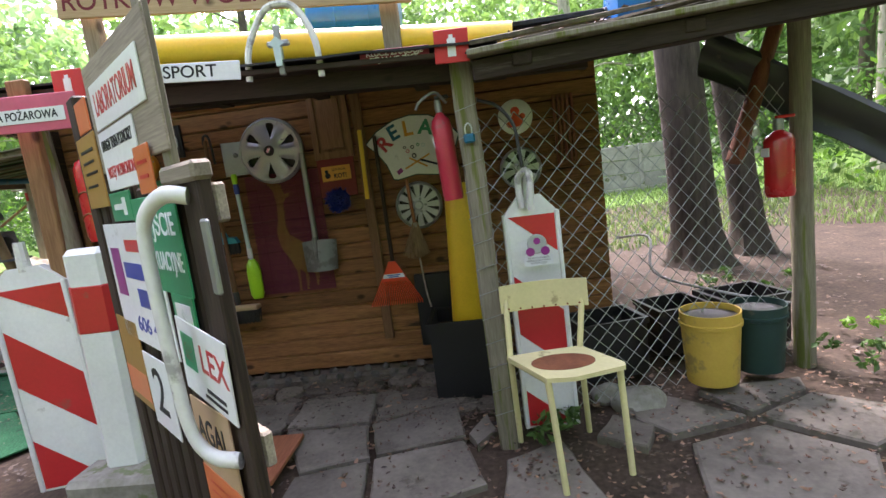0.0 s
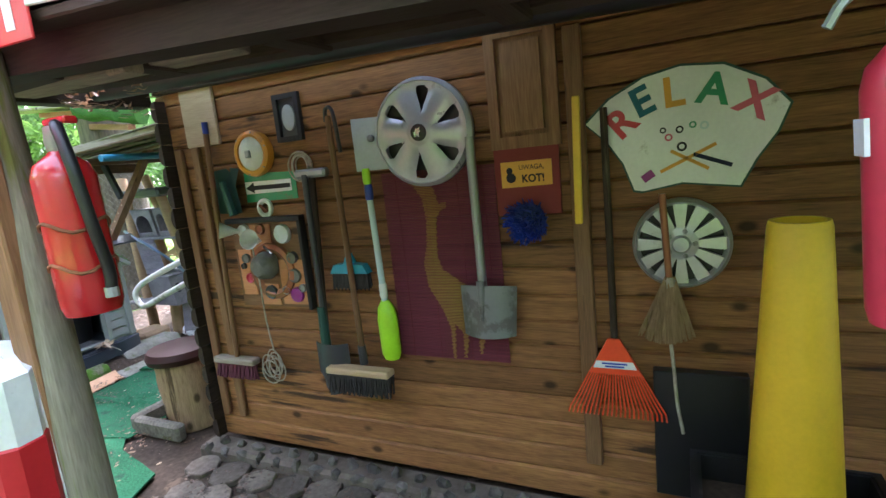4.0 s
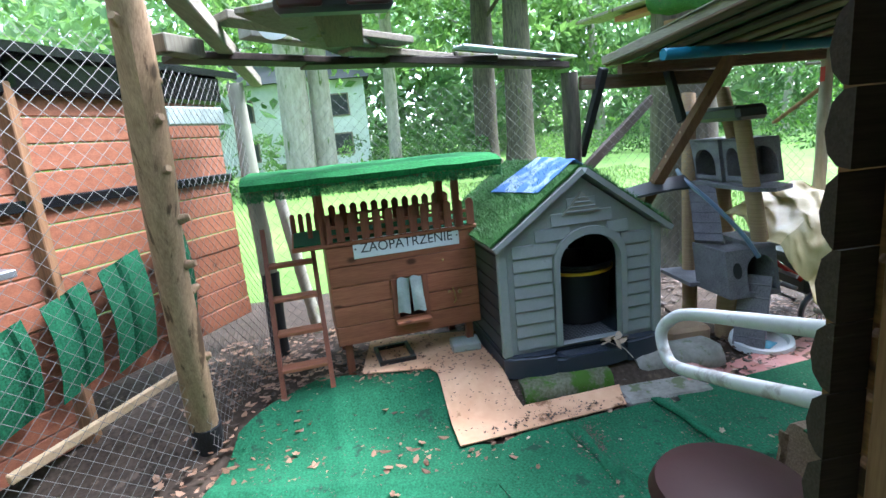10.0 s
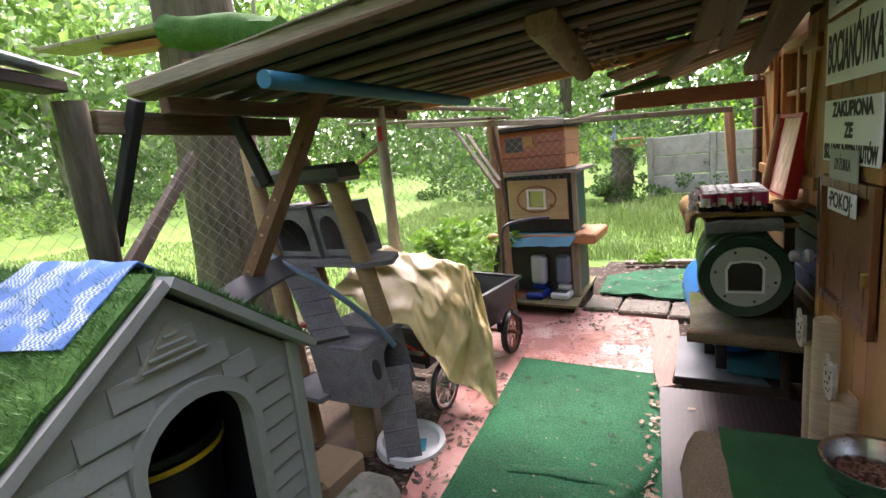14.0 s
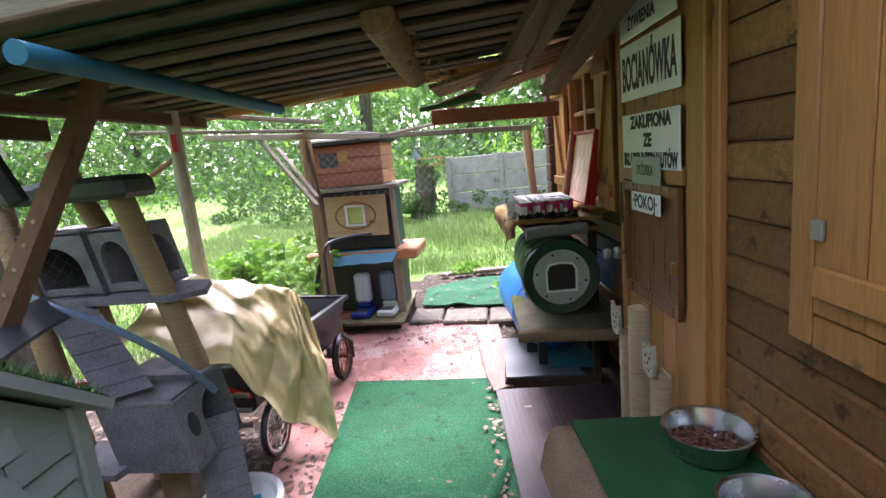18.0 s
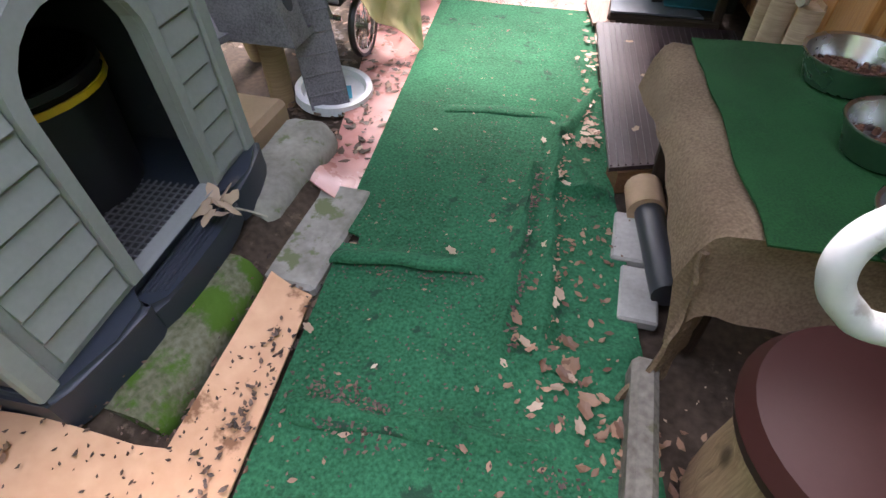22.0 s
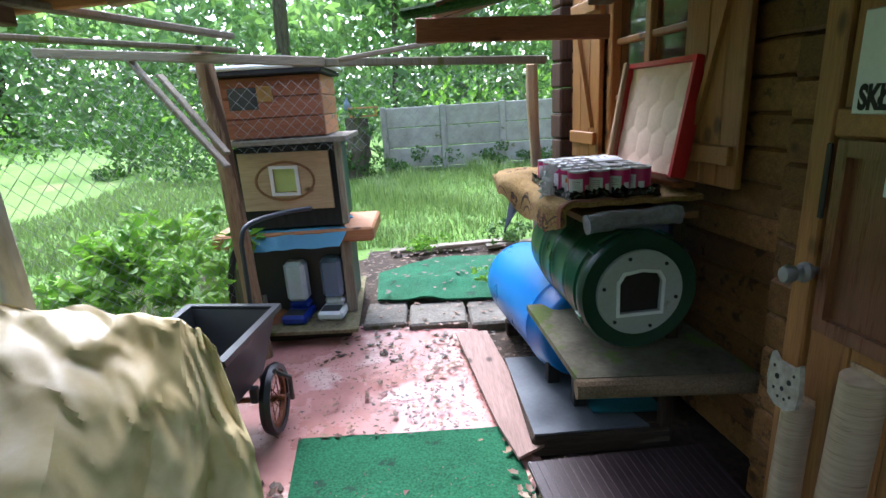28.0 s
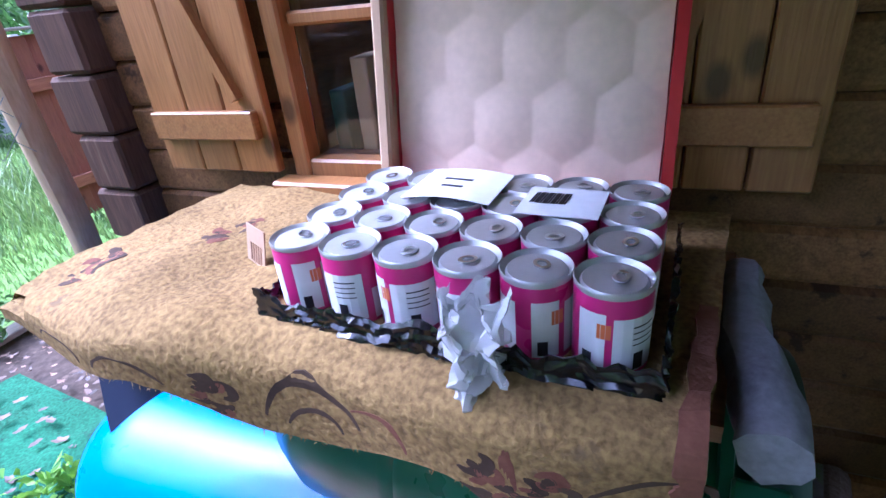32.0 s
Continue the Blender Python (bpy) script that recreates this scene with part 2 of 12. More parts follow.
# ---- materials ----
def material(name, c1, c2, scale=8.0, rough=0.7, bump=0.3, metal=0.0, stretch=(1, 1, 1), fine=60.0, fine_amt=0.25, spots=None, spot_scale=6.0, spot_cut=0.6, vary=0.0, coat=0.0, space="Object", rough_var=0.15, knots=None):
    """Two-scale colour and relief. spots: a colour of stains or wear; vary: how far pieces differ from one another."""
    ma = bpy.data.materials.new(name)
    ma.use_nodes = True
    nt = ma.node_tree
    nd, ln = nt.nodes, nt.links
    bs = nd["Principled BSDF"]
    tc = nd.new("ShaderNodeTexCoord")
    mp = nd.new("ShaderNodeMapping")
    mp.inputs["Scale"].default_value = stretch
    ln.new(tc.outputs[space], mp.inputs["Vector"])
    info = nd.new("ShaderNodeObjectInfo")
    add = nd.new("ShaderNodeVectorMath")
    add.operation = "ADD"
    mul = nd.new("ShaderNodeMath")
    mul.operation = "MULTIPLY"
    mul.inputs[1].default_value = 37.0
    ln.new(info.outputs["Random"], mul.inputs[0])
    ln.new(mp.outputs["Vector"], add.inputs[0])
    if space == "Object":
        ln.new(mul.outputs[0], add.inputs[1])
    n1 = nd.new("ShaderNodeTexNoise")
    n1.inputs["Scale"].default_value, n1.inputs["Detail"].default_value, n1.inputs["Roughness"].default_value = scale, 5.0, 0.6
    n2 = nd.new("ShaderNodeTexNoise")
    n2.inputs["Scale"].default_value, n2.inputs["Detail"].default_value = fine, 3.0
    ln.new(add.outputs[0], n1.inputs["Vector"])
    ln.new(add.outputs[0], n2.inputs["Vector"])
    mixf = nd.new("ShaderNodeMix")
    mixf.inputs[0].default_value = fine_amt
    ln.new(n1.outputs["Fac"], mixf.inputs[2])
    ln.new(n2.outputs["Fac"], mixf.inputs[3])
    ramp = nd.new("ShaderNodeValToRGB")
    ramp.color_ramp.elements[0].position, ramp.color_ramp.elements[1].position = 0.32, 0.68
    ramp.color_ramp.elements[0].color, ramp.color_ramp.elements[1].color = (*c1, 1), (*c2, 1)
    ln.new(mixf.outputs[0], ramp.inputs["Fac"])
    col = ramp.outputs["Color"]
    if spots:
        n3 = nd.new("ShaderNodeTexNoise")
        n3.inputs["Scale"].default_value, n3.inputs["Detail"].default_value, n3.inputs["Roughness"].default_value = spot_scale, 6.0, 0.65
        ln.new(add.outputs[0], n3.inputs["Vector"])
        r3 = nd.new("ShaderNodeValToRGB")
        r3.color_ramp.elements[0].position, r3.color_ramp.elements[1].position = spot_cut, spot_cut + 0.06
        ln.new(n3.outputs["Fac"], r3.inputs["Fac"])
        mx = nd.new("ShaderNodeMix")
        mx.data_type = "RGBA"
        ln.new(r3.outputs["Color"], mx.inputs[0])
        ln.new(col, mx.inputs[6])
        mx.inputs[7].default_value = (*spots, 1)
        col = mx.outputs[2]
    if knots:
        kc, ks = knots
        mk = nd.new("ShaderNodeMapping")
        mk.inputs["Scale"].default_value = ks
        ln.new(tc.outputs["Object"], mk.inputs["Vector"])
        ak = nd.new("ShaderNodeVectorMath")
        ak.operation = "ADD"
        ln.new(mk.outputs["Vector"], ak.inputs[0])
        ln.new(mul.outputs[0], ak.inputs[1])
        vo = nd.new("ShaderNodeTexVoronoi")
        vo.inputs["Scale"].default_value = 7.0
        ln.new(ak.outputs[0], vo.inputs["Vector"])
        rk = nd.new("ShaderNodeValToRGB")
        rk.color_ramp.elements[0].position, rk.color_ramp.elements[1].position = 0.075, 0.15
        rk.color_ramp.elements[0].color, rk.color_ramp.elements[1].color = (0.9, 0.9, 0.9, 1), (0, 0, 0, 1)
        ln.new(vo.outputs["Distance"], rk.inputs["Fac"])
        mx = nd.new("ShaderNodeMix")
        mx.data_type = "RGBA"
        ln.new(rk.outputs["Color"], mx.inputs[0])
        ln.new(col, mx.inputs[6])
        mx.inputs[7].default_value = (*kc, 1)
        col = mx.outputs[2]
    if vary:
        hs = nd.new("ShaderNodeHueSaturation")
        rg = nd.new("ShaderNodeMapRange")
        rg.inputs[3].default_value, rg.inputs[4].default_value = 1 - vary, 1 + vary
        ln.new(info.outputs["Random"], rg.inputs[0])
        ln.new(rg.outputs[0], hs.inputs["Value"])
        ln.new(col, hs.inputs["Color"])
        col = hs.outputs["Color"]
    ln.new(col, bs.inputs["Base Color"])
    rr = nd.new("ShaderNodeMapRange")
    rr.inputs[3].default_value, rr.inputs[4].default_value = max(rough - rough_var, 0.03), min(rough + rough_var, 1.0)
    ln.new(n1.outputs["Fac"], rr.inputs[0])
    ln.new(rr.outputs[0], bs.inputs["Roughness"])
    bs.inputs["Metallic"].default_value = metal
    bs.inputs["Coat Weight"].default_value = coat
    bs.inputs["Specular IOR Level"].default_value = 0.5 if rough < 0.5 or metal else 0.22
    if bump:
        bp = nd.new("ShaderNodeBump")
        bp.inputs["Strength"].default_value, bp.inputs["Distance"].default_value = bump, 0.004
        ln.new(mixf.outputs[0], bp.inputs["Height"])
        ln.new(bp.outputs["Normal"], bs.inputs["Normal"])
    return ma


def wood(name, c1, c2, axis="x", rough=0.65, spots=None, vary=0.18, cut=0.64, bump=0.35):
    """Grain that runs along one axis of the piece, with knots and stains."""
    s = {"x": (0.6, 9, 9), "y": (9, 0.6, 9), "z": (9, 9, 0.6)}[axis]
    return material(name, c1, c2, 5.0, rough, bump, stretch=s, fine=26, fine_amt=0.5, spots=spots, spot_scale=1.6, spot_cut=cut, vary=vary, knots=(tuple(v * 0.28 for v in c1), {"x": (0.6, 1, 1), "y": (1, 0.6, 1), "z": (1, 1, 0.6)}[axis]))


def leafy(name, dark, light, through=0.5):
    """Leaves: each one its own shade; some light comes through."""
    ma = bpy.data.materials.new(name)
    ma.use_nodes = True
    nd, ln = ma.node_tree.nodes, ma.node_tree.links
    bs, out = nd["Principled BSDF"], nd["Material Output"]
    geo = nd.new("ShaderNodeNewGeometry")
    ramp = nd.new("ShaderNodeValToRGB")
    ramp.color_ramp.elements[0].color, ramp.color_ramp.elements[1].color = (*dark, 1), (*light, 1)
    ln.new(geo.outputs["Random Per Island"], ramp.inputs["Fac"])
    ln.new(ramp.outputs["Color"], bs.inputs["Base Color"])
    bs.inputs["Roughness"].default_value = 0.55
    if through:
        tr = nd.new("ShaderNodeBsdfTranslucent")
        ln.new(ramp.outputs["Color"], tr.inputs["Color"])
        mx = nd.new("ShaderNodeMixShader")
        mx.inputs[0].default_value = through
        ln.new(bs.outputs[0], mx.inputs[1])
        ln.new(tr.outputs[0], mx.inputs[2])
        ln.new(mx.outputs[0], out.inputs["Surface"])
    return ma

M = {}
# boards, logs, bark
M["wall_plank"] = wood("wall_plank", (0.115, 0.050, 0.018), (0.32, 0.150, 0.058), "x", 0.6, (0.04, 0.021, 0.012), 0.3, 0.60)
M["front_plank"] = wood("front_plank", (0.090, 0.041, 0.014), (0.245, 0.120, 0.042), "y", 0.5, (0.055, 0.026, 0.012), 0.32, 0.58)
M["honey_z"] = wood("honey_z", (0.205, 0.086, 0.023), (0.36, 0.168, 0.048), "z", 0.42, (0.17, 0.07, 0.022), 0.12)
M["honey_y"] = wood("honey_y", (0.205, 0.086, 0.023), (0.36, 0.168, 0.048), "y", 0.42, (0.17, 0.07, 0.022), 0.12)
M["door_panel"] = wood("door_panel", (0.10, 0.035, 0.015), (0.20, 0.085, 0.035), "z", 0.3, (0.06, 0.02, 0.01), 0.05)
M["dark_beam_x"] = wood("dark_beam_x", (0.016, 0.011, 0.008), (0.05, 0.034, 0.024), "x", 0.75, (0.10, 0.085, 0.06), 0.2)
M["dark_beam_y"] = wood("dark_beam_y", (0.016, 0.011, 0.008), (0.05, 0.034, 0.024), "y", 0.75, (0.10, 0.085, 0.06), 0.2)
M["dark_beam_z"] = wood("dark_beam_z", (0.016, 0.011, 0.008), (0.05, 0.034, 0.024), "z", 0.75, (0.10, 0.085, 0.06), 0.2)
M["black_wood"] = wood("black_wood", (0.010, 0.010, 0.011), (0.03, 0.03, 0.032), "z", 0.6)
M["brown_wood_z"] = wood("brown_wood_z", (0.12, 0.06, 0.028), (0.24, 0.13, 0.065), "z", 0.6, (0.07, 0.035, 0.02))
M["brown_wood_x"] = wood("brown_wood_x", (0.12, 0.06, 0.028), (0.24, 0.13, 0.065), "x", 0.6, (0.07, 0.035, 0.02))
M["brown_wood_y"] = wood("brown_wood_y", (0.12, 0.06, 0.028), (0.24, 0.13, 0.065), "y", 0.6, (0.07, 0.035, 0.02))
M["grey_wood_x"] = wood("grey_wood_x", (0.15, 0.125, 0.095), (0.30, 0.26, 0.20), "x", 0.8, (0.10, 0.12, 0.05))
M["grey_wood_y"] = wood("grey_wood_y", (0.15, 0.125, 0.095), (0.30, 0.26, 0.20), "y", 0.8, (0.10, 0.12, 0.05))
M["grey_wood_z"] = wood("grey_wood_z", (0.14, 0.115, 0.085), (0.29, 0.25, 0.19), "z", 0.8, (0.10, 0.12, 0.04))
M["mossy_post"] = wood("mossy_post", (0.13, 0.115, 0.085), (0.25, 0.23, 0.17), "z", 0.85, (0.115, 0.13, 0.035), 0.1, 0.56)
M["peeled_log"] = wood("peeled_log", (0.15, 0.092, 0.05), (0.33, 0.225, 0.135), "z", 0.7, (0.075, 0.045, 0.025), 0.1, 0.57)
M["raw_wood_x"] = wood("raw_wood_x", (0.32, 0.22, 0.12), (0.48, 0.35, 0.21), "x", 0.7, (0.22, 0.14, 0.08))
M["raw_wood_z"] = wood("raw_wood_z", (0.32, 0.22, 0.12), (0.48, 0.35, 0.21), "z", 0.7, (0.22, 0.14, 0.08))
M["red_stain_x"] = wood("red_stain_x", (0.19, 0.065, 0.034), (0.32, 0.125, 0.065), "x", 0.6, (0.13, 0.045, 0.025), 0.1)
M["red_stain_y"] = wood("red_stain_y", (0.19, 0.065, 0.034), (0.32, 0.125, 0.065), "y", 0.6, (0.13, 0.045, 0.025), 0.1)
M["red_stain_z"] = wood("red_stain_z", (0.13, 0.045, 0.028), (0.24, 0.09, 0.05), "z", 0.6, (0.09, 0.03, 0.02), 0.1)
M["orange_board_x"] = wood("orange_board_x", (0.36, 0.15, 0.06), (0.52, 0.25, 0.12), "x", 0.6, (0.24, 0.09, 0.04))
M["bark"] = material("bark", (0.035, 0.029, 0.021), (0.125, 0.108, 0.076), 7, 0.95, 1.0, stretch=(3, 3, 0.5), fine=30, spots=(0.08, 0.10, 0.03), spot_scale=2.5, spot_cut=0.6)
M["dark_bark"] = material("dark_bark", (0.020, 0.016, 0.012), (0.075, 0.062, 0.045), 7, 0.95, 1.0, stretch=(3, 3, 0.5), fine=30, spots=(0.045, 0.055, 0.02), spot_scale=2.5, spot_cut=0.62)
M["bark_light"] = material("bark_light", (0.22, 0.205, 0.155), (0.44, 0.41, 0.33), 5, 0.9, 0.6, stretch=(2, 2, 0.6), fine=24, spots=(0.10, 0.14, 0.04), spot_scale=1.8, spot_cut=0.58)
M["plywood"] = wood("plywood", (0.26, 0.19, 0.12), (0.40, 0.31, 0.21), "x", 0.75, (0.17, 0.12, 0.07))
# ground and stone
M["soil"] = material("soil", (0.022, 0.016, 0.011), (0.085, 0.06, 0.042), 3.5, 0.95, 0.8, fine=45, fine_amt=0.5, spots=(0.12, 0.085, 0.06), spot_scale=9, spot_cut=0.6)
M["lawn"] = material("lawn", (0.06, 0.13, 0.02), (0.17, 0.30, 0.055), 1.2, 0.9, 0.7, fine=40, fine_amt=0.5, spots=(0.20, 0.24, 0.08), spot_scale=0.7, spot_cut=0.62)
M["stone_slab"] = material("stone_slab", (0.095, 0.083, 0.068), (0.215, 0.19, 0.158), 4, 0.85, 0.5, fine=50, spots=(0.08, 0.075, 0.055), spot_scale=5, spot_cut=0.6, vary=0.15)
M["path_stone"] = material("path_stone", (0.07, 0.058, 0.046), (0.17, 0.145, 0.118), 5, 0.9, 0.7, fine=45, fine_amt=0.5, spots=(0.04, 0.034, 0.028), spot_scale=7, spot_cut=0.58, vary=0.3)
M["concrete"] = material("concrete", (0.24, 0.23, 0.21), (0.42, 0.41, 0.37), 5, 0.85, 0.5, fine=70, spots=(0.13, 0.15, 0.07), spot_scale=4, spot_cut=0.62, vary=0.1)
M["mossy_stone"] = material("mossy_stone", (0.15, 0.14, 0.11), (0.33, 0.32, 0.28), 6, 0.9, 0.8, fine=50, spots=(0.13, 0.15, 0.075), spot_scale=9, spot_cut=0.56)
M["yard_slab"] = material("yard_slab", (0.085, 0.076, 0.06), (0.22, 0.20, 0.165), 5, 0.9, 0.6, fine=60, fine_amt=0.5, spots=(0.07, 0.075, 0.03), spot_scale=4, spot_cut=0.56, vary=0.15)
M["flint"] = material("flint", (0.03, 0.027, 0.024), (0.13, 0.12, 0.105), 9, 0.6, 0.4, vary=0.4)
M["mortar"] = material("mortar", (0.07, 0.058, 0.046), (0.16, 0.135, 0.11), 10, 0.95, 0.7)
# carpets and cloth
M["green_carpet"] = material("green_carpet", (0.004, 0.044, 0.016), (0.026, 0.150, 0.070), 3.5, 0.95, 1.0, fine=110, fine_amt=0.62, spots=(0.014, 0.048, 0.026), spot_scale=9, spot_cut=0.60)
M["green_turf"] = material("green_turf", (0.004, 0.05, 0.011), (0.028, 0.185, 0.045), 6.0, 0.95, 1.0, fine=90, fine_amt=0.6)
M["turf_roof"] = material("turf_roof", (0.010, 0.042, 0.008), (0.045, 0.125, 0.024), 9, 0.95, 1.0, fine=120, fine_amt=0.6, spots=(0.12, 0.075, 0.045), spot_scale=5, spot_cut=0.64)
M["brown_carpet"] = material("brown_carpet", (0.09, 0.06, 0.035), (0.20, 0.145, 0.09), 8, 0.95, 0.9, fine=160, fine_amt=0.6)
M["gold_carpet"] = material("gold_carpet", (0.12, 0.073, 0.024), (0.29, 0.19, 0.068), 9, 0.95, 1.0, fine=130, fine_amt=0.75, spots=(0.12, 0.08, 0.04), spot_scale=5, spot_cut=0.66)
M["plush"] = material("plush", (0.085, 0.078, 0.085), (0.25, 0.24, 0.25), 7, 0.95, 0.8, fine=150, fine_amt=0.5, spots=(0.27, 0.26, 0.26), spot_scale=7, spot_cut=0.64)
M["sisal"] = material("sisal", (0.22, 0.14, 0.07), (0.38, 0.265, 0.15), 6, 0.9, 0.9, stretch=(0.4, 0.4, 40), fine=20, fine_amt=0.5)
M["tarp"] = material("tarp", (0.56, 0.43, 0.19), (0.72, 0.60, 0.33), 3, 0.42, 0.25, fine=40, spots=(0.36, 0.28, 0.13), spot_scale=3.5, spot_cut=0.66)
M["red_sheet"] = material("red_sheet", (0.40, 0.17, 0.145), (0.55, 0.29, 0.25), 2.5, 0.28, 0.35, fine=25, spots=(0.62, 0.42, 0.37), spot_scale=3.0, spot_cut=0.6, rough_var=0.2)
M["orange_mat"] = material("orange_mat", (0.50, 0.275, 0.15), (0.66, 0.41, 0.25), 4, 0.75, 0.5, fine=30, spots=(0.22, 0.11, 0.055), spot_scale=6, spot_cut=0.62)
M["dark_mat"] = material("dark_mat", (0.022, 0.013, 0.014), (0.06, 0.038, 0.04), 5, 0.4, 0.6, fine=90, spots=(0.16, 0.13, 0.12), spot_scale=24, spot_cut=0.70)
M["slate_mat"] = material("slate_mat", (0.05, 0.058, 0.066), (0.105, 0.118, 0.13), 4, 0.35, 0.3)
M["teal_mat"] = material("teal_mat", (0.01, 0.09, 0.12), (0.03, 0.16, 0.20), 6, 0.5, 0.4)
M["blue_cloth"] = material("blue_cloth", (0.05, 0.12, 0.33), (0.30, 0.40, 0.58), 9, 0.9, 0.6, fine=60, fine_amt=0.35)
M["grey_cloth"] = material("grey_cloth", (0.20, 0.24, 0.22), (0.36, 0.41, 0.38), 9, 0.9, 0.6, fine=90)
M["bamboo_red"] = material("bamboo_red", (0.095, 0.018, 0.03), (0.185, 0.042, 0.062), 3, 0.75, 0.7, stretch=(0.5, 1, 60), fine=8, fine_amt=0.4)
M["bamboo_gold"] = material("bamboo_gold", (0.23, 0.13, 0.03), (0.36, 0.215, 0.06), 3, 0.75, 0.7, stretch=(0.5, 1, 60), fine=8, fine_amt=0.4)


def plain(name, c, rough=0.45, metal=0.0, dirt=(0.12, 0.10, 0.07), cut=0.66, bump=0.12, coat=0.0, k=0.8):
    """Paint, plastic or metal: slight shade changes, a little dirt."""
    return material(name, tuple(v * k for v in c), c, 3.5, rough, bump, metal, fine=80, fine_amt=0.3, spots=tuple(0.45 * v + 0.55 * d for v, d in zip(c, dirt)), spot_scale=7, spot_cut=cut, coat=coat)


M["white_sign"] = plain("white_sign", (0.74, 0.76, 0.78), 0.35)
M["sign_green"] = plain("sign_green", (0.01, 0.24, 0.11), 0.35)
M["sign_red"] = plain("sign_red", (0.52, 0.02, 0.025), 0.35)
M["sign_blue"] = plain("sign_blue", (0.02, 0.05, 0.34), 0.35)
M["sign_yellow"] = plain("sign_yellow", (0.68, 0.32, 0.02), 0.4)
M["sign_orange"] = plain("sign_orange", (0.62, 0.16, 0.05), 0.4)
M["sign_pink"] = plain("sign_pink", (0.60, 0.10, 0.17), 0.4)
M["sign_purple"] = plain("sign_purple", (0.26, 0.02, 0.20), 0.4)
M["sign_ochre"] = plain("sign_ochre", (0.33, 0.19, 0.05), 0.5)
M["sign_maroon"] = plain("sign_maroon", (0.16, 0.02, 0.03), 0.5)
M["sign_grey"] = plain("sign_grey", (0.36, 0.39, 0.36), 0.5)
M["ink"] = plain("ink", (0.015, 0.015, 0.02), 0.5, cut=0.9)
M["ink_violet"] = plain("ink_violet", (0.035, 0.02, 0.05), 0.5, cut=0.9)
M["ext_red"] = plain("ext_red", (0.50, 0.015, 0.018), 0.25, coat=0.4)
M["faded_red"] = plain("faded_red", (0.47, 0.03, 0.055), 0.35)
M["hot_orange"] = plain("hot_orange", (0.75, 0.07, 0.015), 0.4)
M["yellow_plastic"] = plain("yellow_plastic", (0.78, 0.50, 0.02), 0.4, dirt=(0.3, 0.2, 0.02))
M["yellow_pail"] = plain("yellow_pail", (0.56, 0.38, 0.07), 0.5, cut=0.58)
M["amber"] = plain("amber", (0.62, 0.27, 0.02), 0.35)
M["cream_paint"] = plain("cream_paint", (0.66, 0.60, 0.32), 0.5, dirt=(0.10, 0.05, 0.03), cut=0.60)
M["rust"] = material("rust", (0.14, 0.045, 0.02), (0.30, 0.11, 0.05), 9, 0.8, 0.5, metal=0.2)
M["peeling_white"] = plain("peeling_white", (0.66, 0.67, 0.64), 0.5, dirt=(0.03, 0.02, 0.02), cut=0.56)
M["hoop_grey"] = plain("hoop_grey", (0.44, 0.45, 0.44), 0.5, dirt=(0.10, 0.07, 0.05), cut=0.56)
M["bright_white"] = plain("bright_white", (0.74, 0.76, 0.75), 0.4)
M["steel"] = plain("steel", (0.58, 0.59, 0.60), 0.28, 1.0, cut=0.75)
M["dull_steel"] = plain("dull_steel", (0.33, 0.34, 0.35), 0.5, 0.8)
M["alu_paint"] = plain("alu_paint", (0.46, 0.48, 0.50), 0.32, 0.45)
M["wire"] = plain("wire", (0.30, 0.31, 0.30), 0.5, 0.6)
M["old_wire"] = plain("old_wire", (0.20, 0.19, 0.17), 0.6, 0.5)
M["brass"] = plain("brass", (0.42, 0.28, 0.10), 0.35, 0.9)
M["copper"] = plain("copper", (0.30, 0.12, 0.06), 0.4, 0.6)
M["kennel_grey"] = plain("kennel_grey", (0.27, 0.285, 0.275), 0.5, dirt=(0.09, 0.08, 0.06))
M["kennel_side"] = plain("kennel_side", (0.30, 0.29, 0.25), 0.5)
M["kennel_base"] = plain("kennel_base", (0.025, 0.033, 0.048), 0.45)
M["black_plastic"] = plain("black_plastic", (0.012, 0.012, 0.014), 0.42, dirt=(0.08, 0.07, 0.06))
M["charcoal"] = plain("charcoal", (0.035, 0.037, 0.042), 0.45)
M["bin_grey"] = plain("bin_grey", (0.03, 0.034, 0.04), 0.4)
M["green_pail"] = plain("green_pail", (0.022, 0.05, 0.045), 0.5)
M["barrel_green"] = plain("barrel_green", (0.008, 0.085, 0.042), 0.33, dirt=(0.16, 0.17, 0.14), cut=0.63)
M["barrel_blue"] = plain("barrel_blue", (0.008, 0.16, 0.52), 0.3, cut=0.8)
M["lid_green"] = plain("lid_green", (0.006, 0.040, 0.024), 0.4, dirt=(0.12, 0.13, 0.10), cut=0.62)
M["lid_black"] = plain("lid_black", (0.02, 0.022, 0.022), 0.45)
M["blue_plastic"] = plain("blue_plastic", (0.012, 0.04, 0.32), 0.35)
M["blue_grey"] = plain("blue_grey", (0.13, 0.19, 0.27), 0.35)
M["teal_paint"] = plain("teal_paint", (0.02, 0.13, 0.20), 0.5, cut=0.6)
M["cyan_plastic"] = plain("cyan_plastic", (0.02, 0.30, 0.42), 0.4)
M["lime_plastic"] = plain("lime_plastic", (0.36, 0.72, 0.01), 0.35, cut=0.9)
M["pale_blue"] = plain("pale_blue", (0.50, 0.62, 0.66), 0.4)
M["bottle_green"] = plain("bottle_green", (0.008, 0.06, 0.045), 0.45)
M["roof_green"] = plain("roof_green", (0.012, 0.075, 0.05), 0.5)
M["navy"] = plain("navy", (0.012, 0.018, 0.045), 0.7, cut=0.9)
M["plum"] = plain("plum", (0.11, 0.03, 0.05), 0.8)
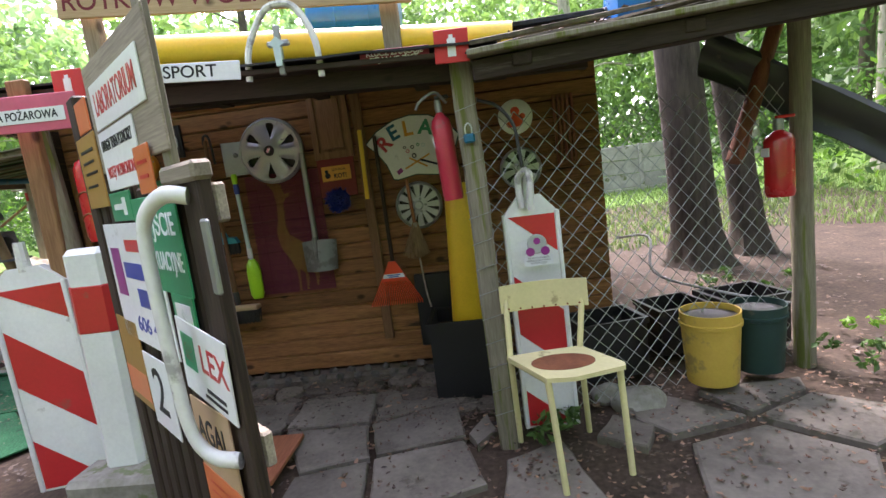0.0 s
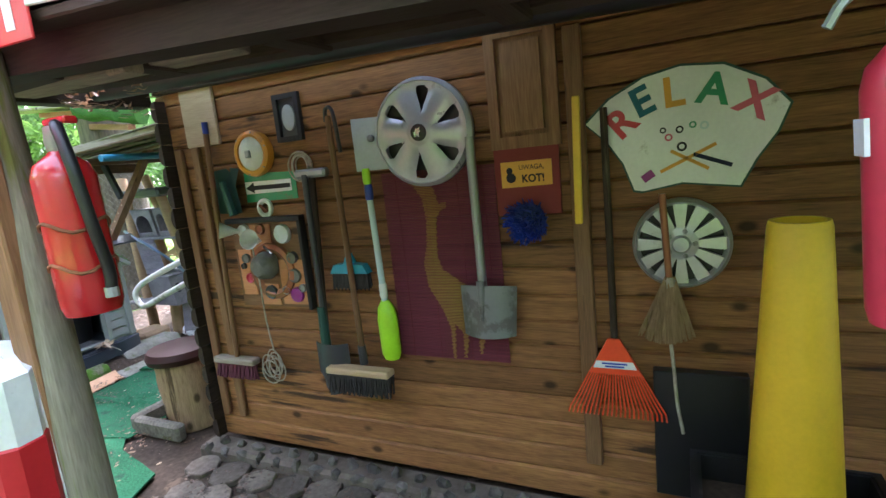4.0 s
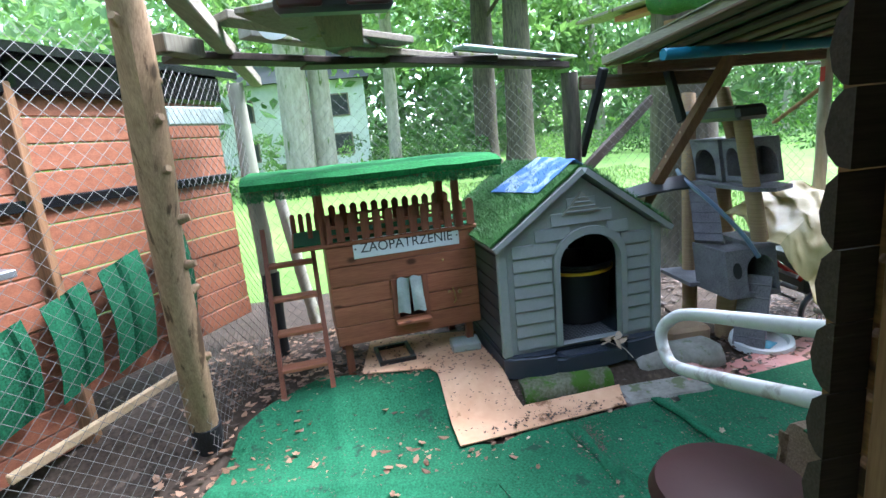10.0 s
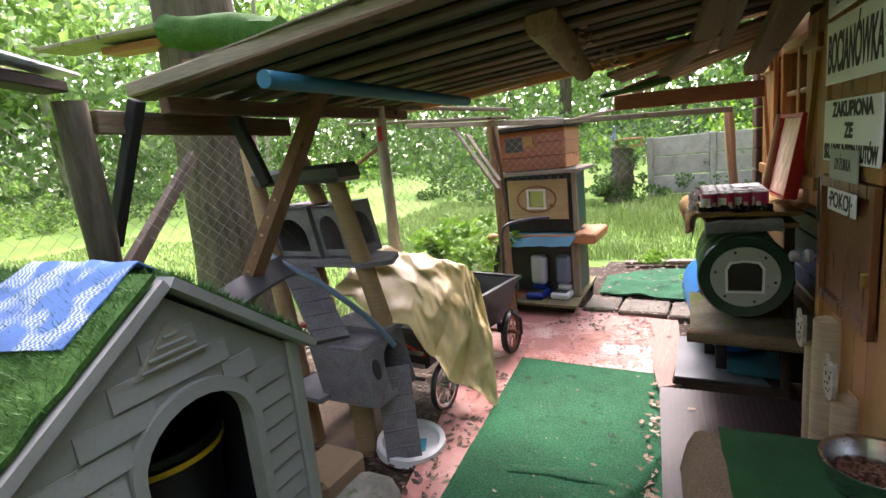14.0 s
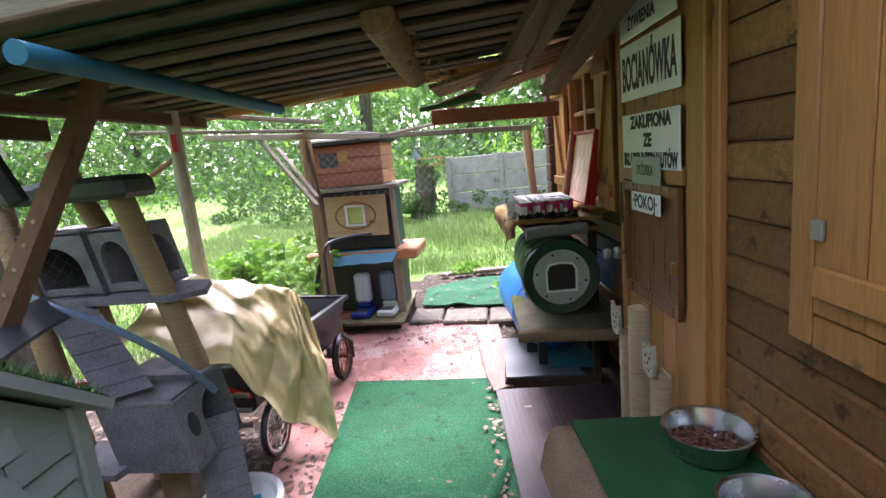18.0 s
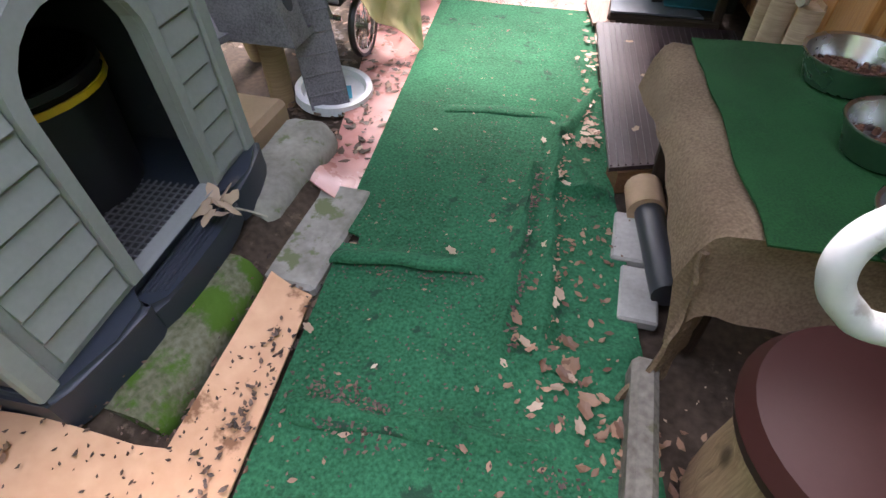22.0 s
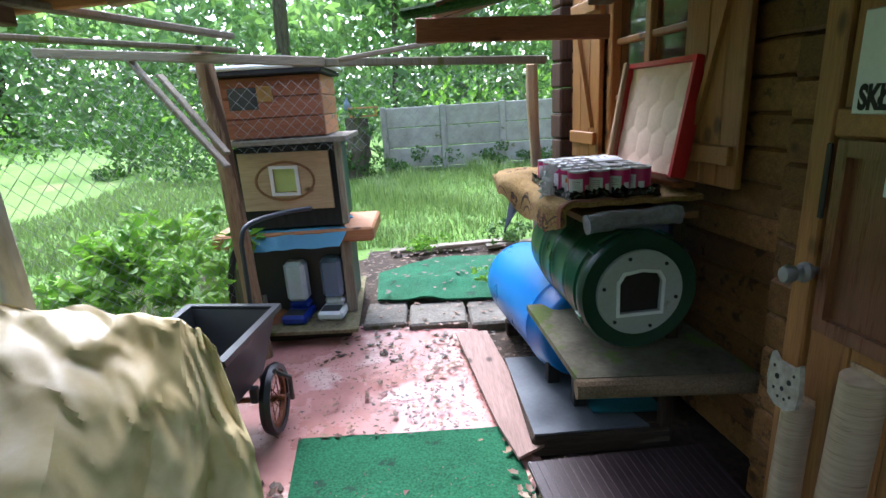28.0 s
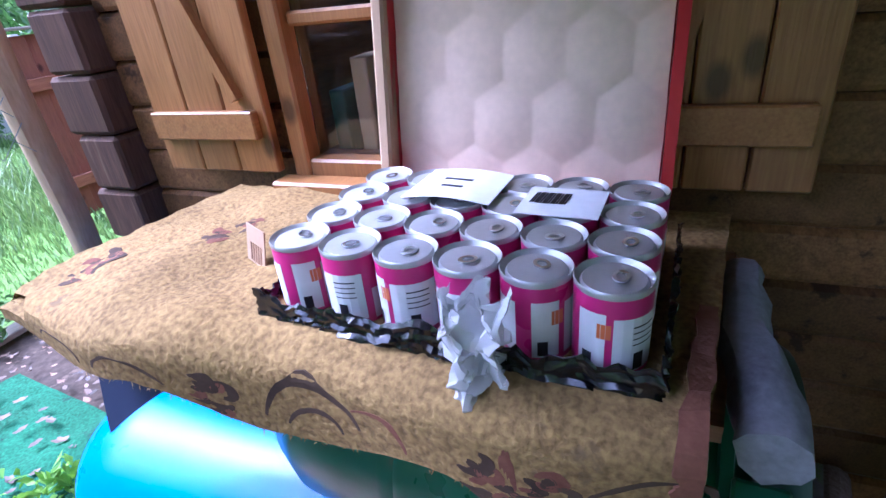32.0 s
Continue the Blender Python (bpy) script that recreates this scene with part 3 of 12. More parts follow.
M["brown_lid"] = plain("brown_lid", (0.030, 0.008, 0.0065), 0.55, dirt=(0.04, 0.025, 0.02))
M["bristle"] = material("bristle", (0.015, 0.014, 0.014), (0.05, 0.045, 0.04), 20, 0.95, 1.0, stretch=(6, 6, 0.6))
M["straw"] = material("straw", (0.16, 0.10, 0.05), (0.33, 0.22, 0.12), 18, 0.9, 1.0, stretch=(6, 6, 0.4))
M["post_sisal"] = material("post_sisal", (0.26, 0.19, 0.115), (0.46, 0.36, 0.235), 9, 0.9, 0.9, stretch=(0.6, 0.6, 20), fine=40, fine_amt=0.5, spots=(0.12, 0.08, 0.05), spot_scale=14, spot_cut=0.63)
M["mossy_board"] = material("mossy_board", (0.055, 0.05, 0.035), (0.17, 0.155, 0.11), 6, 0.9, 0.9, fine=60, spots=(0.085, 0.115, 0.03), spot_scale=7, spot_cut=0.52)
M["worn_steel"] = plain("worn_steel", (0.20, 0.205, 0.21), 0.5, 0.6, dirt=(0.05, 0.04, 0.03), cut=0.52)
M["pink_plank"] = wood("pink_plank", (0.17, 0.105, 0.085), (0.30, 0.20, 0.165), "y", 0.7, (0.12, 0.08, 0.06))
M["rope"] = material("rope", (0.24, 0.21, 0.16), (0.40, 0.37, 0.30), 30, 0.9, 0.6)
M["quilt_white"] = plain("quilt_white", (0.78, 0.60, 0.46), 0.7, dirt=(0.68, 0.50, 0.37), bump=0.2)
M["grey_foam"] = material("grey_foam", (0.09, 0.094, 0.105), (0.25, 0.265, 0.285), 12, 0.95, 0.8, fine=120)
M["lamp_red"] = plain("lamp_red", (0.040, 0.007, 0.007), 0.4)
M["rug_maroon"] = material("rug_maroon", (0.10, 0.035, 0.022), (0.20, 0.085, 0.05), 14, 0.95, 0.9, fine=130)
M["moss_kerb"] = material("moss_kerb", (0.05, 0.065, 0.022), (0.17, 0.165, 0.12), 5, 0.95, 1.0, fine=60, fine_amt=0.6, spots=(0.05, 0.11, 0.012), spot_scale=4, spot_cut=0.5)
M["canopy_brown_x"] = wood("canopy_brown_x", (0.045, 0.027, 0.016), (0.12, 0.075, 0.046), "x", 0.75, (0.10, 0.09, 0.06), 0.3, 0.56)
M["canopy_brown_y"] = wood("canopy_brown_y", (0.05, 0.03, 0.018), (0.14, 0.085, 0.05), "y", 0.75, (0.10, 0.09, 0.06), 0.3, 0.56)
M["paper"] = plain("paper", (0.70, 0.72, 0.75), 0.6, cut=0.9)
M["cardboard"] = plain("cardboard", (0.42, 0.29, 0.18), 0.8)
M["can_pink"] = plain("can_pink", (0.50, 0.02, 0.16), 0.3, cut=0.9)
M["can_lid"] = plain("can_lid", (0.50, 0.51, 0.51), 0.48, 0.75, cut=0.85)
M["kibble"] = material("kibble", (0.07, 0.03, 0.018), (0.17, 0.085, 0.05), 30, 0.9, 0.9)
M["fire_enamel"] = plain("fire_enamel", (0.60, 0.62, 0.58), 0.3)
M["pottery"] = material("pottery", (0.09, 0.09, 0.08), (0.20, 0.20, 0.18), 10, 0.5, 0.4)
M["cobweb"] = plain("cobweb", (0.45, 0.42, 0.37), 0.9)
M["gold_red"] = plain("gold_red", (0.55, 0.10, 0.03), 0.4)


def glass(name, tint=(0.9, 0.95, 0.93), rough=0.04):
    ma = bpy.data.materials.new(name)
    ma.use_nodes = True
    bs = ma.node_tree.nodes["Principled BSDF"]
    bs.inputs["Base Color"].default_value = (*tint, 1)
    bs.inputs["Roughness"].default_value = rough
    bs.inputs["Transmission Weight"].default_value = 1.0
    bs.inputs["IOR"].default_value = 1.45
    return ma


M["glass"] = glass("window_glass")
M["film"] = glass("clear_film", (0.93, 0.95, 0.97), 0.22)
# leaves
M["leaf_crown"] = leafy("leaf_crown", (0.075, 0.155, 0.03), (0.23, 0.40, 0.09), 0.6)
M["leaf_shrub"] = leafy("leaf_shrub", (0.03, 0.08, 0.016), (0.10, 0.20, 0.04), 0.4)
M["leaf_bright"] = leafy("leaf_bright", (0.10, 0.25, 0.02), (0.24, 0.44, 0.05), 0.4)
# paler than the crown leaves: distant haze and brightness put into the colour
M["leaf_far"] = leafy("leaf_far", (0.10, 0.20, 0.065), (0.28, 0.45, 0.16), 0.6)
M["grass"] = leafy("grass", (0.085, 0.155, 0.035), (0.24, 0.34, 0.095), 0.35)
M["dead_leaf"] = leafy("dead_leaf", (0.10, 0.045, 0.022), (0.34, 0.20, 0.12), 0.15)
M["dark_litter"] = leafy("dark_litter", (0.03, 0.018, 0.012), (0.14, 0.085, 0.055), 0.1)
M["pale_leaf"] = leafy("pale_leaf", (0.30, 0.20, 0.13), (0.52, 0.40, 0.28), 0.15)

M["cyan_sheet"] = plain("cyan_sheet", (0.06, 0.24, 0.38), 0.45)
M["grey_plate"] = plain("grey_plate", (0.42, 0.47, 0.48), 0.5, 0.2)
M["sign_maroon_red"] = plain("sign_maroon_red", (0.20, 0.035, 0.03), 0.6)
M["rugmark"] = material("rugmark", (0.03, 0.018, 0.012), (0.085, 0.054, 0.034), 12, 0.95, 0.8)
M["black_film"] = plain("black_film", (0.008, 0.008, 0.009), 0.18, cut=0.9)
M["film_white"] = plain("film_white", (0.80, 0.82, 0.84), 0.16, cut=0.9)
M["film_white"].node_tree.nodes["Principled BSDF"].inputs["Alpha"].default_value = 0.55
M["lime_pane"] = plain("lime_pane", (0.42, 0.55, 0.16), 0.3, cut=0.8)
M["green_dark"] = material("green_dark", (0.003, 0.030, 0.008), (0.012, 0.078, 0.022), 5, 0.95, 0.7, fine=240, fine_amt=0.5)

M["log_end"] = wood("log_end", (0.030, 0.015, 0.009), (0.085, 0.045, 0.026), "z", 0.8, (0.11, 0.07, 0.045), 0.3, 0.60)
M["mossy_ply"] = material("mossy_ply", (0.10, 0.085, 0.04), (0.24, 0.205, 0.12), 5, 0.95, 0.7, fine=50, fine_amt=0.5, spots=(0.07, 0.10, 0.02), spot_scale=5, spot_cut=0.52)

# ---- ground ----
WY, WX = 3.70, -2.04          # outer faces of the tool wall and of the front wall
WR, WB = 1.49, 7.05           # right end of the tool wall, far end of the front wall


def rise(x, y):
    """The raised bed that carries the kennel and the hutch, behind the kerb stones."""
    def ease(t):
        t = min(max(t, 0.0), 1.0)
        return t * t * (3 - 2 * t)
    return 0.125 * ease((-3.28 - x) / 0.30) * (1 - ease((y - 4.52) / 0.22))


def ground():
    me = bpy.data.meshes.new("ground")
    xs = [-160, -90, -50, -30, -20] + [-14 + 0.25 * i for i in range(0, 41)] + [-3.9 + 0.1 * i for i in range(10)] + [-2.75 + 0.25 * i for i in range(44)] + [14, 20, 30, 50, 90, 160]
    ys = [-160, -90, -50, -25, -12, -6] + [-3 + 0.25 * i for i in range(0, 29)] + [4.1 + 0.1 * i for i in range(9)] + [5.0 + 0.25 * i for i in range(61)] + [24, 28, 35, 50, 90, 160]
    nx = len(xs)
    vs, fs, mi = [], [], []
    for y in ys:
        for x in xs:
            h = 0.012 * noise.noise(Vector((x * 1.3, y * 1.3, 0))) - 0.012
            h += rise(x, y)
            if x < -5.6:
                h += min(0.25, 0.035 * (-5.6 - x))
            if y > 9.3:
                h += min(0.2, 0.03 * (y - 9.3))
            vs.append((x, y, h))
    for j in range(len(ys) - 1):
        for i in range(nx - 1):
            a = j * nx + i
            fs.append((a, a + 1, a + nx + 1, a + nx))
            x, y = (xs[i] + xs[i + 1]) / 2, (ys[j] + ys[j + 1]) / 2
            w = 0.9 * noise.noise(Vector((x * 0.5, y * 0.5, 3)))
            soil = (-5.4 + w * 0.4 < x < 5.4 + w and -2.5 + w < y < 8.9 + 0.3 * w) or (x > 1.5 and -1 < y < 11 and x < 7 + w)
            mi.append(0 if soil else 1)
    me.from_pydata(vs, [], fs)
    me.materials.append(M["soil"])
    me.materials.append(M["lawn"])
    me.polygons.foreach_set("material_index", mi)
    tagged(new("ground", me), "trodden soil that turns to mown lawn and woodland floor", "ground", kind="structure")


ground()


def leaf_mesh(name, spots, mat, size, seed, flat=0.25, parent=None, label="", category="", up=0.0, lobes=True):
    """Many small leaves in one mesh; spots yields (x, y, z)."""
    rnd = random.Random(seed)
    vs, fs = [], []
    for x, y, z in spots:
        s = size * rnd.uniform(0.55, 1.25)
        a = rnd.uniform(0, 6.283)
        tilt = rnd.uniform(-flat, flat)
        ca, sa = math.cos(a), math.sin(a)
        shape = ((0, -1, 0), (0.42, -0.35, 0.12), (0.5, 0.25, 0.18), (0, 1, 0.05), (-0.48, 0.3, 0.2), (-0.4, -0.3, 0.1)) if lobes else ((0, -1, 0), (0.45, 0, 0.15), (0, 1, 0), (-0.45, 0, 0.15))
        b = len(vs)
        for px, py, pz in shape:
            pz = pz * 0.7 + py * tilt
            vs.append((x + s * (px * ca - py * sa), y + s * (px * sa + py * ca), z + s * abs(pz) * 1.0 + 0.002))
        fs.append(tuple(range(b, b + len(shape))))
    me = bpy.data.meshes.new(name)
    me.from_pydata(vs, [], fs)
    me.materials.append(mat)
    ob = new(name, me)
    return tagged(ob, label, category, kind="stuff")


# ---- cabin ----
def plank_wall(name, label, horizontal, length, z0, z1, high, m, mat, thick=0.045):
    """A wall of lapped planks; each plank is a piece. Local x along the wall, y outward is minus."""
    wall = thing(name, label, "wall", m, kind="structure")
    bm = B()
    box(bm, (0.0, 0.03, z0), (length, 0.10, z1 + 0.04), 0.0)
    part("backing", bm, mat, wall)
    rnd = random.Random(len(name) * 7)
    z = z0
    while z < z1 - 0.02:
        h = min(high * rnd.uniform(0.96, 1.04), z1 - z)
        bm = B()
        o = rnd.uniform(0, 0.006)
        pts = [(-0.0 - o, 0.0), (-0.004 - o, 0.008), (-0.004 - o, h - 0.012), (0.004, h - 0.003), (0.03, h - 0.003), (0.03, 0.0)]
        a = [bm.verts.new((0.0, y, z + q)) for y, q in pts]
        c = [bm.verts.new((length, y, z + q)) for y, q in pts]
        k = len(pts)
        bm.faces.new(a)
        bm.faces.new(c[::-1])
        for i in range(k):
            bm.faces.new((a[i], c[i], c[(i + 1) % k], a[(i + 1) % k]))
        bmesh.ops.recalc_face_normals(bm, faces=bm.faces)
        part("plank", bm, mat, wall)
        z += h
    return wall


FW = Matrix.Translation((-1.80, 3.70, 0)) @ Matrix.Rotation(radians(97.2), 4, "Z")   # front wall: x along it, y outward
SOUTH = Matrix.Translation((-1.74, WY, 0))
plank_wall("wall_south", "brown lapped plank wall of a wooden cabin hung with garden tools", True, WR + 1.74, 0.055, 1.80, 0.097, SOUTH, M["wall_plank"])
FLIP = FW @ Matrix.Translation((3.54, -0.105, 0)) @ Matrix.Rotation(math.pi, 4, "Z")
# window opening between u 2.50 and 3.11: the planks stop there
plank_wall("wall_west", "honey brown plank wall of a wooden cabin beside its door", True, 2.0, 0.12, 1.86, 0.096, FW @ Matrix.Translation((2.0, 0, 0)) @ Matrix.Rotation(math.pi, 4, "Z"), M["front_plank"])
plank_wall("wall_west_mid", "honey brown planks of the cabin wall behind the barrels", True, 0.50, 0.12, 1.86, 0.096, FW @ Matrix.Translation((2.50, -0.105, 0)) @ Matrix.Rotation(math.pi, 4, "Z"), M["front_plank"])
plank_wall("wall_west_end", "honey brown plank wall of a wooden cabin at its far corner", True, 0.43, 0.12, 1.86, 0.096, FLIP, M["front_plank"])
plank_wall("wall_west_low", "honey brown planks under the cabin window", True, 0.61, 0.12, 0.93, 0.096, FW @ Matrix.Translation((3.11, -0.105, 0)) @ Matrix.Rotation(math.pi, 4, "Z"), M["front_plank"])
plank_wall("wall_west_top", "honey brown planks above the cabin window", True, 0.61, 1.72, 1.86, 0.096, FW @ Matrix.Translation((3.11, -0.105, 0)) @ Matrix.Rotation(math.pi, 4, "Z"), M["front_plank"])
bm = B()
box(bm, (WR - 0.08, WY + 0.11, 0.1), (WR, 7.42, 1.84), 0.0)
solo("wall_east", bm, M["wall_plank"], "brown timber side wall of the cabin", "wall", kind="structure")
bm = B()
box(bm, (-2.05, 7.18, 0.1), (WR - 0.09, 7.26, 1.84), 0.0)
solo("wall_north", bm, M["wall_plank"], "brown timber back wall of the cabin", "wall", kind="structure")
bm = slab(B(), [(-1.65, 3.85), (1.38, 3.85), (1.38, 7.12), (-2.0, 7.12)], 0.03, 0.10)
solo("floor", bm, M["brown_wood_x"], "dark board floor inside the cabin", "floor", kind="structure")
# crossing log ends at the two visible corners
cor = thing("log_corner", "dark brown notched log ends at the cabin corner", "log corner", kind="structure")
for i in range(17):
    bm = B()
    o = 0.006 * (i % 2) + 0.005 * (i % 3)
    pts = [(-1.732, 0.0), (-1.752 + o, 0.003), (-1.766 + o, 0.018), (-1.772 + o, 0.045), (-1.764 + o, 0.080), (-1.748 + o, 0.095), (-1.732, 0.096)]
    slab(bm, pts, 3.640 - o, 3.690, Matrix(((1, 0, 0, 0), (0, 0, 1, 0), (0, 1, 0, 0.06 + i * 0.098), (0, 0, 0, 1))))
    bmesh.ops.recalc_face_normals(bm, faces=bm.faces)
    part("log_end", bm, M["dark_beam_y"], cor)
cor = thing("log_corner", "dark brown notched log ends at the far cabin corner", "log corner", FW @ Matrix.Translation((3.54, -0.105, 0)), kind="structure")
for i in range(15):
    bm = B()
    box(bm, (0.003, -0.10, 0.13 + i * 0.13), (0.13 + 0.015 * (i % 2), 0.07, 0.256 + i * 0.13), 0.009)
    part("log_end", bm, M["log_end"], cor)
# stone footing along the tool wall
foot = thing("stone_footing", "flint and mortar footing strip along the cabin wall", "footing", kind="structure")
bm = B()
box(bm, (-1.80, 3.56, -0.03), (1.45, 3.69, 0.05), 0.015)
part("mortar_bed", bm, M["mortar"], foot)
rnd = random.Random(11)
for i in range(58):
    bm = B()
    bmesh.ops.create_icosphere(bm, subdivisions=1, radius=1.0)
    x = -1.76 + 3.2 * (i + 0.5) / 58
    row = i % 2
    mm = Matrix.Translation((x, 3.575 + 0.05 * row, 0.035 + 0.018 * row)) @ Matrix.Rotation(rnd.uniform(0, 3), 4, "Y") @ Matrix.Diagonal((rnd.uniform(0.03, 0.05), 0.025, rnd.uniform(0.022, 0.034), 1))
    bmesh.ops.transform(bm, matrix=mm, verts=bm.verts)
    part("stone", bm, M["flint"], foot)

# ---- the yard west of the cabin: kennel, hutch, cat tree ----
def polar(poly, angles, c=(0.0, 0.0)):
    """Where rays from c at these angles leave a polygon."""
    out = []
    for a in angles:
        dx, dy = math.cos(a), math.sin(a)
        best = None
        for (x0, y0), (x1, y1) in zip(poly, poly[1:] + poly[:1]):
            ex, ey = x1 - x0, y1 - y0
            den = dx * ey - dy * ex
            if abs(den) < 1e-9:
                continue
            t = ((x0 - c[0]) * ey - (y0 - c[1]) * ex) / den
            u = ((x0 - c[0]) * dy - (y0 - c[1]) * dx) / den
            if t > 0 and -1e-6 <= u <= 1 + 1e-6 and (best is None or t > best):
                best = t
        out.append((c[0] + dx * best, c[1] + dy * best))
    return out


def holed(bm, outer, inner, z0, z1, m=None, c=None):
    """A plate of any outline with a hole of any outline round c."""
    c = c or (sum(x for x, y in inner) / len(inner), sum(y for x, y in inner) / len(inner))
    ang = sorted(math.atan2(y - c[1], x - c[0]) for x, y in list(outer) + list(inner))
    keep = [a for i, a in enumerate(ang) if i == 0 or a - ang[i - 1] > 1e-4]
    return ring_slab(bm, polar(outer, keep, c), polar(inner, keep, c), z0, z1, m)


def arch(w, h, spring, n=10, y0=0.0, cx=0.0):
    """A doorway outline: w wide, h high, straight up to spring."""
    pts = [(cx - w / 2, y0), (cx + w / 2, y0)]
    for k in range(n + 1):
        a = math.pi * k / n
        pts.append((cx + w / 2 * math.cos(a), spring + (h - spring) * math.sin(a)))
    return pts


UP = Matrix(((0, 0, 1, 0), (1, 0, 0, 0), (0, 1, 0, 0), (0, 0, 0, 1)))   # plan (u, v, w) -> (w, u, v): a plate that faces +x


def kennel(m):
    k = thing("dog_kennel", "grey plastic dog kennel with arched doorway and turf-covered gable roof", "dog kennel", m)
    W, D, E, A = 0.40, 0.86, 0.645, 0.925
    gable = [(-W + 0.02, 0.10), (W - 0.02, 0.10), (W - 0.02, E), (0, A - 0.02), (-W + 0.02, E)]
    door = arch(0.32, 0.64, 0.51, 12, 0.12, 0.035)
    bm = holed(B(), gable, door, -0.03, 0.0, UP)
    part("front_wall", bm, M["kennel_grey"], k)
    bm = holed(B(), arch(0.38, 0.677, 0.52, 14, 0.121, 0.035), door, 0.001, 0.018, UP)
    part("door_trim", bm, M["kennel_grey"], k, "moulded grey arch round the doorway")
    # back wall in charcoal: the shade inside the kennel is put into its colour
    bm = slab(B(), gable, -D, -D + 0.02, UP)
    part("back_wall", bm, M["charcoal"], k, "plastic back wall, coloured dark for the shade inside")
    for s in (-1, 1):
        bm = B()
        # side walls charcoal as well, painting the dark interior seen through the doorway
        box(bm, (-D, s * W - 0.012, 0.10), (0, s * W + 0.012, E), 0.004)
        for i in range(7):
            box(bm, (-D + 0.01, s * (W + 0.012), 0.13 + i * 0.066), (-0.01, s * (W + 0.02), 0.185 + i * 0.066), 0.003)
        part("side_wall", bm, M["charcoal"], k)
        bm = B()
        box(bm, (-0.02, s * W - 0.03, 0.10), (0.012, s * W + 0.018, E + 0.01), 0.006)
        part("corner_trim", bm, M["kennel_grey"], k)
    for i in range(11):
        z = 0.125 + i * 0.063
        for s in (-1, 1):
            inner = 0.035 + s * 0.195
            if z > 0.51:
                inner = 0.035 + s * (0.195 * math.sqrt(max(0.0, 1 - ((z + 0.03 - 0.51) / 0.172) ** 2)) if z + 0.03 < 0.68 else 0.0)
            edge = W - 0.045
            if z + 0.05 > E:
                edge = (W - 0.03) * max(0.0, (A - 0.05 - z - 0.05) / (A - E)) - 0.02
            if s * (s * edge - inner) < 0.02 and abs(s * edge - inner) < 0.04 or edge < abs(inner) + 0.03:
                continue
            bm = B()
            y0, y1 = sorted((inner, s * edge))
            v = [bm.verts.new(p) for p in ((0.0005, y0, z), (0.0005, y1, z), (0.0005, y1, z + 0.058), (0.0005, y0, z + 0.058), (0.011, y0, z + 0.003), (0.011, y1, z + 0.003), (0.003, y1, z + 0.056), (0.003, y0, z + 0.056))]
            for f in ((0, 1, 5, 4), (4, 5, 6, 7), (7, 6, 2, 3), (0, 4, 7, 3), (1, 2, 6, 5)):
                bm.faces.new([v[q] for q in f])
            bmesh.ops.recalc_face_normals(bm, faces=bm.faces)
            part("siding_board", bm, M["kennel_grey"], k)
    # triangular vent
    vent = slab(B(), [(-0.10, 0.74), (0.10, 0.74), (0, 0.84)], 0.002, 0.012, UP)
    vt = part("vent", vent, M["kennel_side"], k)
    for i in range(4):
        bm = B()
        h = 0.085 - i * 0.022
        box(bm, (0.012, -h, 0.748 + i * 0.02), (0.02, h, 0.756 + i * 0.02), 0.002)
        part("slat", bm, M["kennel_grey"], vt)
    # roof: two turfed slopes and their grey verge
    for s in (-1, 1):
        n = Vector((0, s * (A - E), W)).normalized()
        a, b = Vector((0, s * (W + 0.045), E - 0.032)), Vector((0, 0, A))
        bm = B()
        P = [a, b, b + n * 0.025, a + n * 0.025]
        lo = [bm.verts.new(p + Vector((0.05, 0, 0))) for p in P]
        hi = [bm.verts.new(p + Vector((-D - 0.03, 0, 0))) for p in P]
        bm.faces.new(lo)
        bm.faces.new(hi[::-1])
        for i in range(4):
            bm.faces.new((lo[i], hi[i], hi[(i + 1) % 4], lo[(i + 1) % 4]))
        bmesh.ops.recalc_face_normals(bm, faces=bm.faces)
        part("roof_panel", bm, M["kennel_grey"], k)
        rnd = random.Random(5 + s)

        def turf(u, v):
            p = a.lerp(b, min(max(v, 0.0), 1.0) * 1.0) + n * (0.032 + 0.008 * noise.noise(Vector((u * 9, v * 9, s))))
            return p + Vector((0.035 - (D + 0.06) * u, 0, 0))
        bm = sheet(B(), turf, 26, 14, 0.012)
        t = part("turf", bm, M["turf_roof"], k, "matted green artificial turf with brown litter")
        vs, fs = [], []
        for q in range(15000):
            u, v = rnd.random(), rnd.random()
            p = turf(u, v)
            d = Vector((rnd.uniform(-1, 1), rnd.uniform(-1, 1), rnd.uniform(0.2, 1.0))).normalized() * rnd.uniform(0.010, 0.030)
            w = Vector((rnd.uniform(-1, 1), rnd.uniform(-1, 1), 0)).normalized() * 0.0022
            i = len(vs)
            vs += [p - w, p + w, p + n * 0.008 + d]
            fs.append((i, i + 1, i + 2))
        me = bpy.data.meshes.new("turf_blades")
        me.from_pydata(vs, [], fs)
        me.materials.append(M["turf_blade"])
        tagged(share("turf_blades", me, t, Matrix()), kind="stuff")
    # base tray and doorstep
    out = [(-D - 0.02, -W - 0.03), (0.012, -W - 0.03), (0.030, -W + 0.01), (0.050, -0.28), (0.060, -0.20), (0.054, -0.178), (-0.005, -0.165), (-0.005, 0.185), (0.054, 0.198), (0.060, 0.22), (0.050, 0.30), (0.030, W - 0.01), (0.012, W + 0.03), (-D - 0.02, W + 0.03)]
    bm = slab(B(), out, 0.0, 0.105)
    bmesh.ops.bevel(bm, geom=[e for e in bm.edges if all(v.co.z > 0.1 for v in e.verts)], offset=0.012, segments=3, affect="EDGES")
    smooth(part("base", bm, M["kennel_base"], k, "dark blue-grey plastic base tray"), 40)
    step = B()
